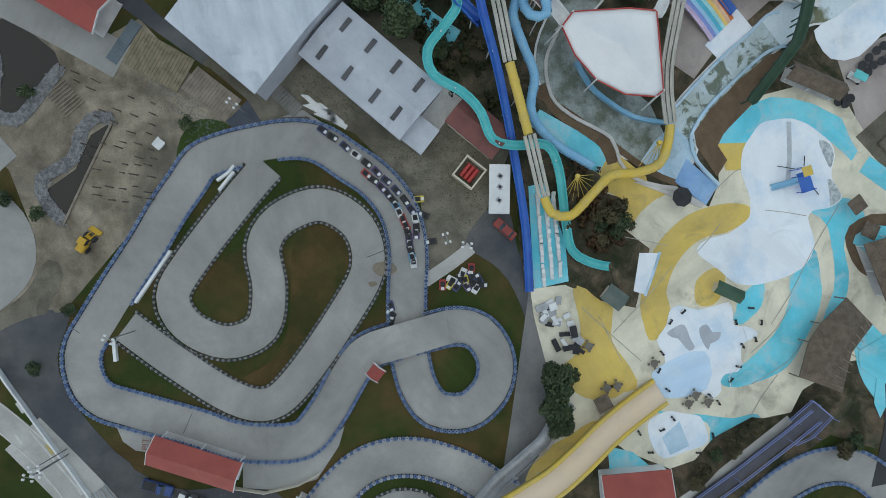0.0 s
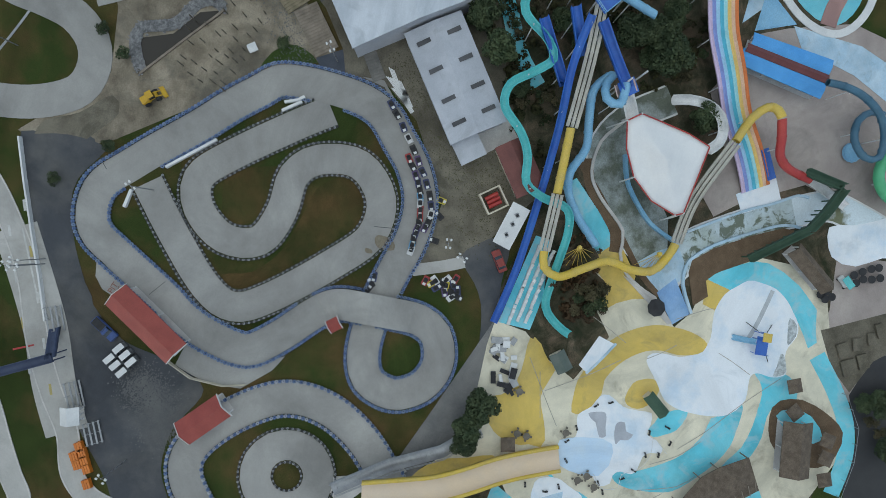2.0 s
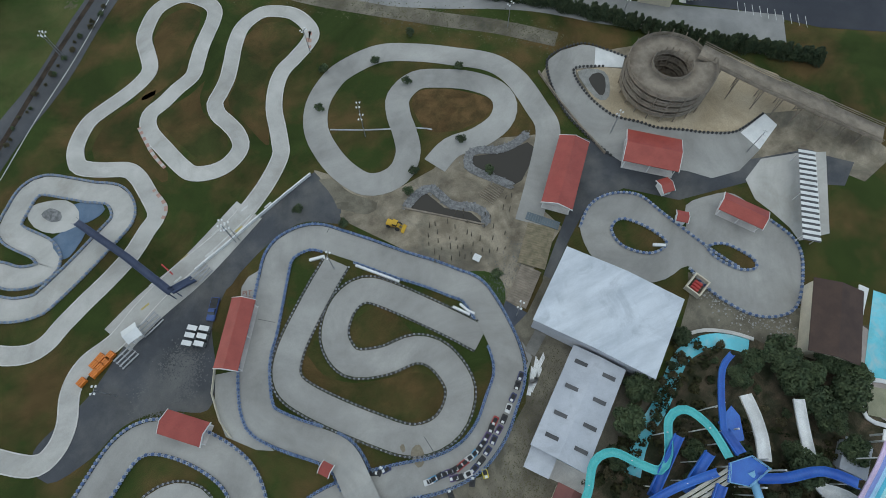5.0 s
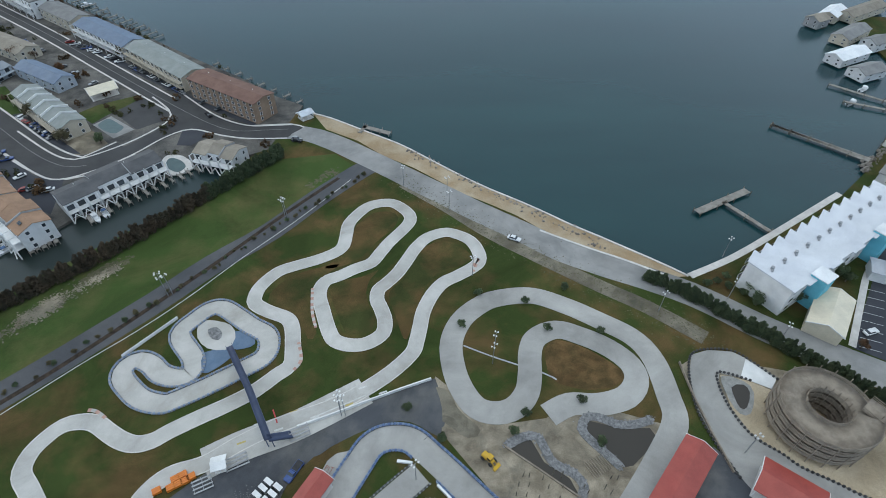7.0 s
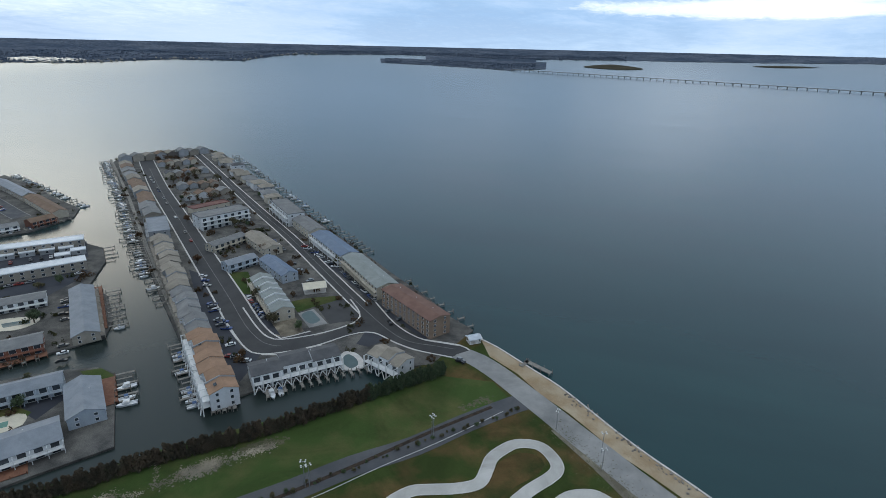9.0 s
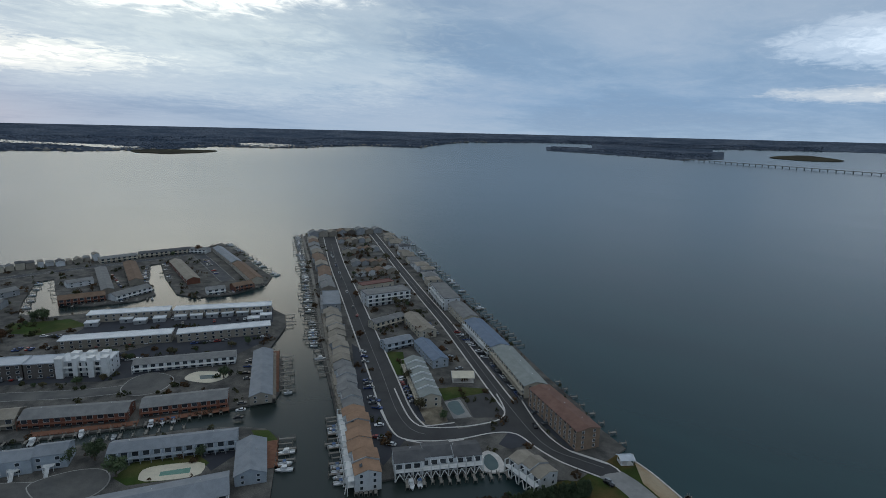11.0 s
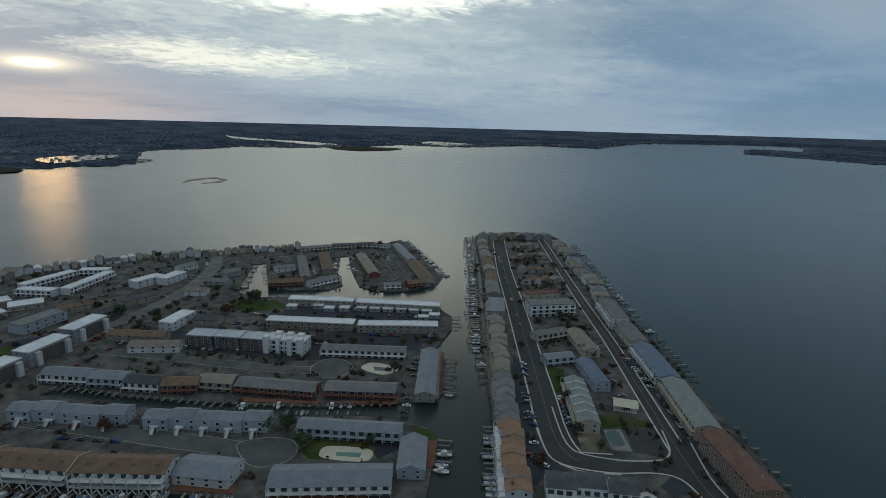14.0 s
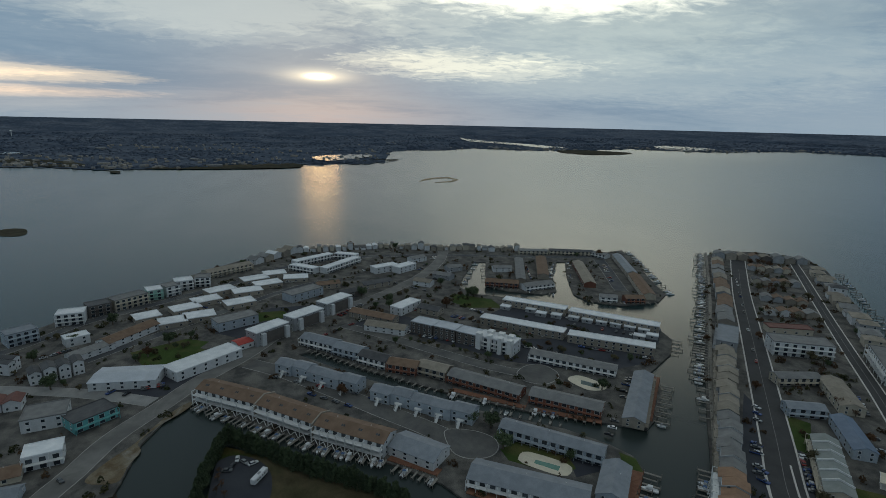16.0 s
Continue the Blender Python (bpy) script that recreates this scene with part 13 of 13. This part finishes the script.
def shore_rocks(pts, width, n, seed, label):
    """Broken stone along a shore, too many pieces to count."""
    rnd = random.Random(seed)
    line = curve_points(pts, False, 0.5)
    verts, faces = [], []
    for k in range(n):
        p = rnd.choice(line)
        x, y, r = p.x + rnd.gauss(0, width), p.y + rnd.gauss(0, width), rnd.uniform(0.25, 0.8)
        v0 = len(verts)
        for dz, f in ((-0.3, 1.0), (0.45, 0.6)):
            for q in range(5):
                g = r * f * rnd.uniform(0.7, 1.2)
                verts.append((x + g * math.cos(q * 1.2566), y + g * math.sin(q * 1.2566), dz * rnd.uniform(0.6, 1.2)))
        faces += [(v0 + q, v0 + (q + 1) % 5, v0 + 5 + (q + 1) % 5, v0 + 5 + q) for q in range(5)]
        faces.append(tuple(v0 + 5 + q for q in range(5)))
    me = bpy.data.meshes.new("shore_rocks")
    me.from_pydata(verts, [], faces)
    me.materials.append(mat("broken_stone", (0.13, 0.115, 0.10), (0.24, 0.215, 0.19), 0.4, 0.95, 0.3, 3.0, speck=0.3))
    tagged(new("shore_rocks", me), label, "rocks", "", "stuff")


shore_rocks([(176.4, 171.9), (187.6, 181), (201, 192.8), (214.1, 205.8), (224.2, 215.9), (229.8, 227.9), (242.4, 244.2)], 1.0, 420, 4, "broken stone along the bay shore")
shore_rocks([(-7.2, 192.4), (17.9, 169.7), (40.4, 149.7), (60.5, 131.5)], 1.1, 110, 6, "stones and debris on the sandy verge")
pad("house_lot", [(183.3, 171.1), (196.8, 184.3), (213.1, 200.9), (234.6, 224.5), (281.1, 242.7), (205.3, 143.8), (190.8, 156.5)], 0.056, TOWN, "bare lots round the shore houses", 0.1)
for i, q in enumerate(([(196.9, 185.3), (204, 189)], [(187.7, 159.4), (191.3, 153.3)], [(205.2, 177.6), (206.8, 171.1)], [(229.1, 224.2), (231.5, 219.4)], [(228.2, 210.7), (231.2, 205.1)], [(229, 313.3), (238.4, 318.1)], [(243.1, 281.4), (255.4, 286.9)])):
    building("north_bay_house", "pale shingled house on the far bay shore", q, 6.5, 9, 2, "gable", ("grey", "grey", "tan")[i % 3], ("white", "grey")[i % 2], 2, 0, 4)
# ---- distance: bridge, cape, shore houses ----
def far_bridge():
    t = thing("causeway_bridge", pose(0, 0, 0), "long low concrete bridge across the bay", "bridge")
    a, b = Vector((-664, 3464)), Vector((546, 2664))
    d = (b - a)
    ext = a + d * 2.0
    n = 80
    pts = []
    for k in range(n + 1):
        p = a.lerp(ext, k / n)
        x, y, z = far(p.x, p.y)
        pts.append(Vector((x, y, z + 9)))
    for k in range(0, n, 8):
        part("span", sweep_bm(pts[k:k + 9], [(-6, 0), (6, 0), (6, -2.2), (-6, -2.2)], True), OLDROAD, t)
    for p in pts[::1]:
        bm = bmesh.new()
        beam(bm, (p.x, p.y, p.z - 12), (p.x, p.y, p.z - 2), 2.2, 6)
        part("pier", bm, OLDROAD, t)


far_bridge()


def cape_edge(deg):
    return 3560 + max(0, deg - 101) * 78 + max(0, 101 - deg) * 120 + 90 * noise.noise((deg * 1.4, 0, 0)) + 50 * noise.noise((deg * 4.1, 3, 0))


# both cape sheets wear the haze-tinted woodland colour
polar_sheet("wooded_cape", 0.8, [3500, 4000, 4300, 4900, 5400, 5900], HAZE_FOREST, "dark wooded cape beyond the bridge, tinted blue-grey for haze", 97.5, 114, 50, cape_edge, "land")
polar_sheet("wooded_cape", 0.9, [4600, 5400, 6200, 7200, 8600], HAZE_FOREST, "dark woods between the cape and the mainland, tinted blue-grey for haze", 98.5, 109.5, 40, None, "land")


def far_pad(name, pts, z, material, label, category):
    """A flat piece of the distance, drawn in with it."""
    line = curve_points(pts, True, 60)
    bm = bmesh.new()
    low = [far(p.x, p.y) for p in line]
    f = bm.faces.new([bm.verts.new((x, y, h + z)) for x, y, h in low])
    bmesh.ops.triangulate(bm, faces=[f])
    bmesh.ops.recalc_face_normals(bm, faces=bm.faces)
    if sum(q.normal.z for q in bm.faces) < 0:
        bmesh.ops.reverse_faces(bm, faces=bm.faces)
    return tagged(new(name, mesh_of(bm, name, material)), label, category, "", "structure")


for q in ([(-2274.2, 22.5), (-2429.7, 137.2), (-2444, 274.1), (-2293.2, 250), (-2093.2, 117.6), (-2061.3, 54.3)], [(-5539.7, 1558.5), (-4719.5, 1491.3), (-3770.5, 1673), (-3360.2, 1674.8), (-3325.5, 1496.5), (-3992.2, 1420.8), (-4402.1, 1317.4)],
          [(-3707.5, 2580.7), (-3980.1, 2956.8), (-3435.5, 2898.6), (-3085.4, 2509.6), (-3199.8, 2380.7)], [(-2432.1, -1132.7), (-2440.7, -1065.7), (-2373.5, -1036.9), (-2334.1, -1087.9)]):
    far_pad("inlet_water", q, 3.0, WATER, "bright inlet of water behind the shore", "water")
for q in ([(-2107.1, -984.2), (-2087.9, -878.9), (-1995, -746), (-1843.1, -638.5), (-1783, -683), (-1839.4, -798.2), (-1963.5, -918.6)], [(-1747.5, -460.5), (-1828.3, -362.2), (-1897.7, -221.7), (-1951.5, -44.1), (-1791.9, -23.7), (-1729.9, -234.7), (-1729.2, -388.7)],
          [(-1658.8, -521.7), (-1658.7, -498.1), (-1609.8, -483.9), (-1610.1, -505.5)], [(-3054.3, 1485.9), (-3025.7, 1697.1), (-2811.1, 1823.2), (-2627.6, 1575.7), (-2753.6, 1374.3)], [(-2933.6, 1438.8), (-3016.2, 1647), (-2749, 1765.4), (-2608.4, 1422.8)],
          [(-323.9, 4785.9), (-121.5, 5700.9), (131.3, 4675.2), (-51.9, 4293.4)], [(1262.4, 6702.8), (1659.5, 7297.8), (2047.9, 7291.6), (1529.9, 6492.6)]):
    far_pad("marsh_islet", q, 1.6, MARSH, "low brown marsh at the far shore", "land")
far_pad("marsh_islet", [(-2068.9, 199.9), (-2141.7, 233.3), (-2182.4, 282.8), (-2168.3, 358.1), (-2074.5, 307.7), (-2055.2, 266.2), (-2101, 309.4), (-2142.1, 337.9), (-2150.7, 278.7), (-2111.9, 238.7)], 1.6, MARSH, "low brown shoal in the bay", "land")


def patchy(x, y):
    return noise.noise((x / 420, y / 420, 1.7)) + 0.5 * noise.noise((x / 140, y / 140, 4.2))


def far_woods():
    """A rough canopy over the mainland, too many trees to count."""
    rnd = random.Random(3)
    verts, faces = [], []
    n = 0
    while n < 13000:
        deg = rnd.uniform(90, 229)
        r = shore_at(deg) + 30 + (rnd.random() ** 1.6) * 3800
        if n % 14 == 0:
            deg = rnd.uniform(98.5, 113.5)
            r = cape_edge(deg) + 30 + rnd.random() * 1500
        u, v = r * math.cos(radians(deg)), r * math.sin(radians(deg))
        if patchy(u, v) < -0.12 and rnd.random() < 0.85:
            continue
        n += 1
        x, y, z = far(u, v)
        w, h = rnd.uniform(5, 13), rnd.uniform(3, 6.5)
        v0 = len(verts)
        for q in range(5):
            verts.append((x + w * math.cos(q * 1.2566), y + w * math.sin(q * 1.2566), z - 2))
        for q in range(5):
            k = rnd.uniform(0.4, 0.75)
            verts.append((x + w * k * math.cos(q * 1.2566 + 0.4), y + w * k * math.sin(q * 1.2566 + 0.4), z + h * rnd.uniform(0.65, 1.0)))
        for q in range(5):
            faces.append((v0 + q, v0 + (q + 1) % 5, v0 + 5 + (q + 1) % 5, v0 + 5 + q))
        faces.append(tuple(v0 + 5 + q for q in range(5)))
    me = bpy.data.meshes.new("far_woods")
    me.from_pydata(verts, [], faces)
    # tree canopy in the same colour, with haze mixed into it
    me.materials.append(HAZE_FOREST)
    tagged(new("far_woods", me), "dark bare autumn woods on the mainland, tinted blue-grey for haze", "woods", "", "stuff")
    verts, faces, slots = [], [], []
    n = 0
    while n < 420:
        deg = rnd.choice((rnd.uniform(171, 208), rnd.uniform(186, 206), rnd.uniform(120, 168)))
        r = shore_at(deg) + 25 + (rnd.random() ** 1.8) * (1500 if deg > 168 else 260)
        u, v = r * math.cos(radians(deg)), r * math.sin(radians(deg))
        if patchy(u, v) > (0.02 if deg > 168 else 0.2):
            continue
        n += 1
        x, y, z = far(u, v)
        w, d, h = rnd.uniform(3, 7), rnd.uniform(3, 5), rnd.uniform(4, 7)
        if rnd.random() < 0.07:
            w, d = w * 3.0, d * 2.0
        v0 = len(verts)
        c, s = math.cos(n), math.sin(n)
        for px, py, zz in [(-w, -d, z), (w, -d, z), (w, d, z), (-w, d, z), (-w, -d, z + h), (w, -d, z + h), (w, d, z + h), (-w, d, z + h), (-w, 0, z + h + 2.5), (w, 0, z + h + 2.5)]:
            verts.append((x + c * px - s * py, y + s * px + c * py, zz))
        for f in ((0, 1, 5, 4), (1, 2, 6, 5), (2, 3, 7, 6), (3, 0, 4, 7), (5, 6, 9), (7, 4, 8), (4, 5, 9, 8), (6, 7, 8, 9)):
            faces.append(tuple(v0 + i for i in f))
        slots += [0 if n % 3 else 1] * 6 + [1 if n % 4 else 0] * 2
    me = bpy.data.meshes.new("far_houses")
    me.from_pydata(verts, [], faces)
    me.materials.append(WALLS["taupe"])
    me.materials.append(ROOFS["grey"])
    for q, k in zip(me.polygons, slots):
        q.material_index = k
    tagged(new("far_houses", me), "scattered pale houses along the far shore", "houses", "", "stuff")


far_woods()
t = thing("water_tower", pose(*far(-4300, -1920)), "distant white water tower above the woods", "tower")
bm = bmesh.new()
beam(bm, (0, 0, 0), (0, 0, 26), 2.0, 8)
part("stem", bm, WHITE, t)
bm = bmesh.new()
beam(bm, (0, 0, 24), (0, 0, 28), 3, 10, 7)
beam(bm, (0, 0, 28), (0, 0, 32), 7, 10, 3)
part("tank", bm, WHITE, t)


# ---- painted letters of the pit lane ----
def painted(words, x, y, deg, size, mt, label):
    cu = bpy.data.curves.new("painted_letters", "FONT")
    cu.body, cu.size, cu.extrude, cu.align_x, cu.align_y = words, size, 0.004, "CENTER", "CENTER"
    ob = new("painted_letters", cu)
    dep = bpy.context.evaluated_depsgraph_get()
    me = bpy.data.meshes.new_from_object(ob.evaluated_get(dep))
    bpy.data.objects.remove(ob)
    me.materials.clear()
    me.materials.append(mt)
    ob = tagged(new("painted_letters", me), label, "road marking", "", "structure")
    ob.matrix_world = pose(x, y, 0.14, 0, 0, deg)


BRICKRED = mat("brick_red_paint", (0.20, 0.075, 0.055), (0.25, 0.11, 0.085), 0.6, 0.85, 0.0, 5.0)
pa, pb = [Vector(p) for p in [(-25.3, 58.1), (-22.5, 57.1)]]
pd = math.degrees(math.atan2(pb.y - pa.y, pb.x - pa.x))
painted("PIT", *((pa + pb) / 2), pd, 1.7, BRICKRED, "brick-red painted letters PIT on concrete")
pa, pb = [Vector(p) for p in [(-25.6, 56.8), (-22.6, 55.8)]]
painted("AREA", *((pa + pb) / 2), pd, 1.5, BRICKRED, "brick-red painted letters AREA on concrete")

# ---- nothing left unplaced ----
for ob in [o for o in scene.objects if o.parent is None and o.matrix_basis.translation.z < -40]:
    for o in (*ob.children_recursive, ob):
        bpy.data.objects.remove(o)
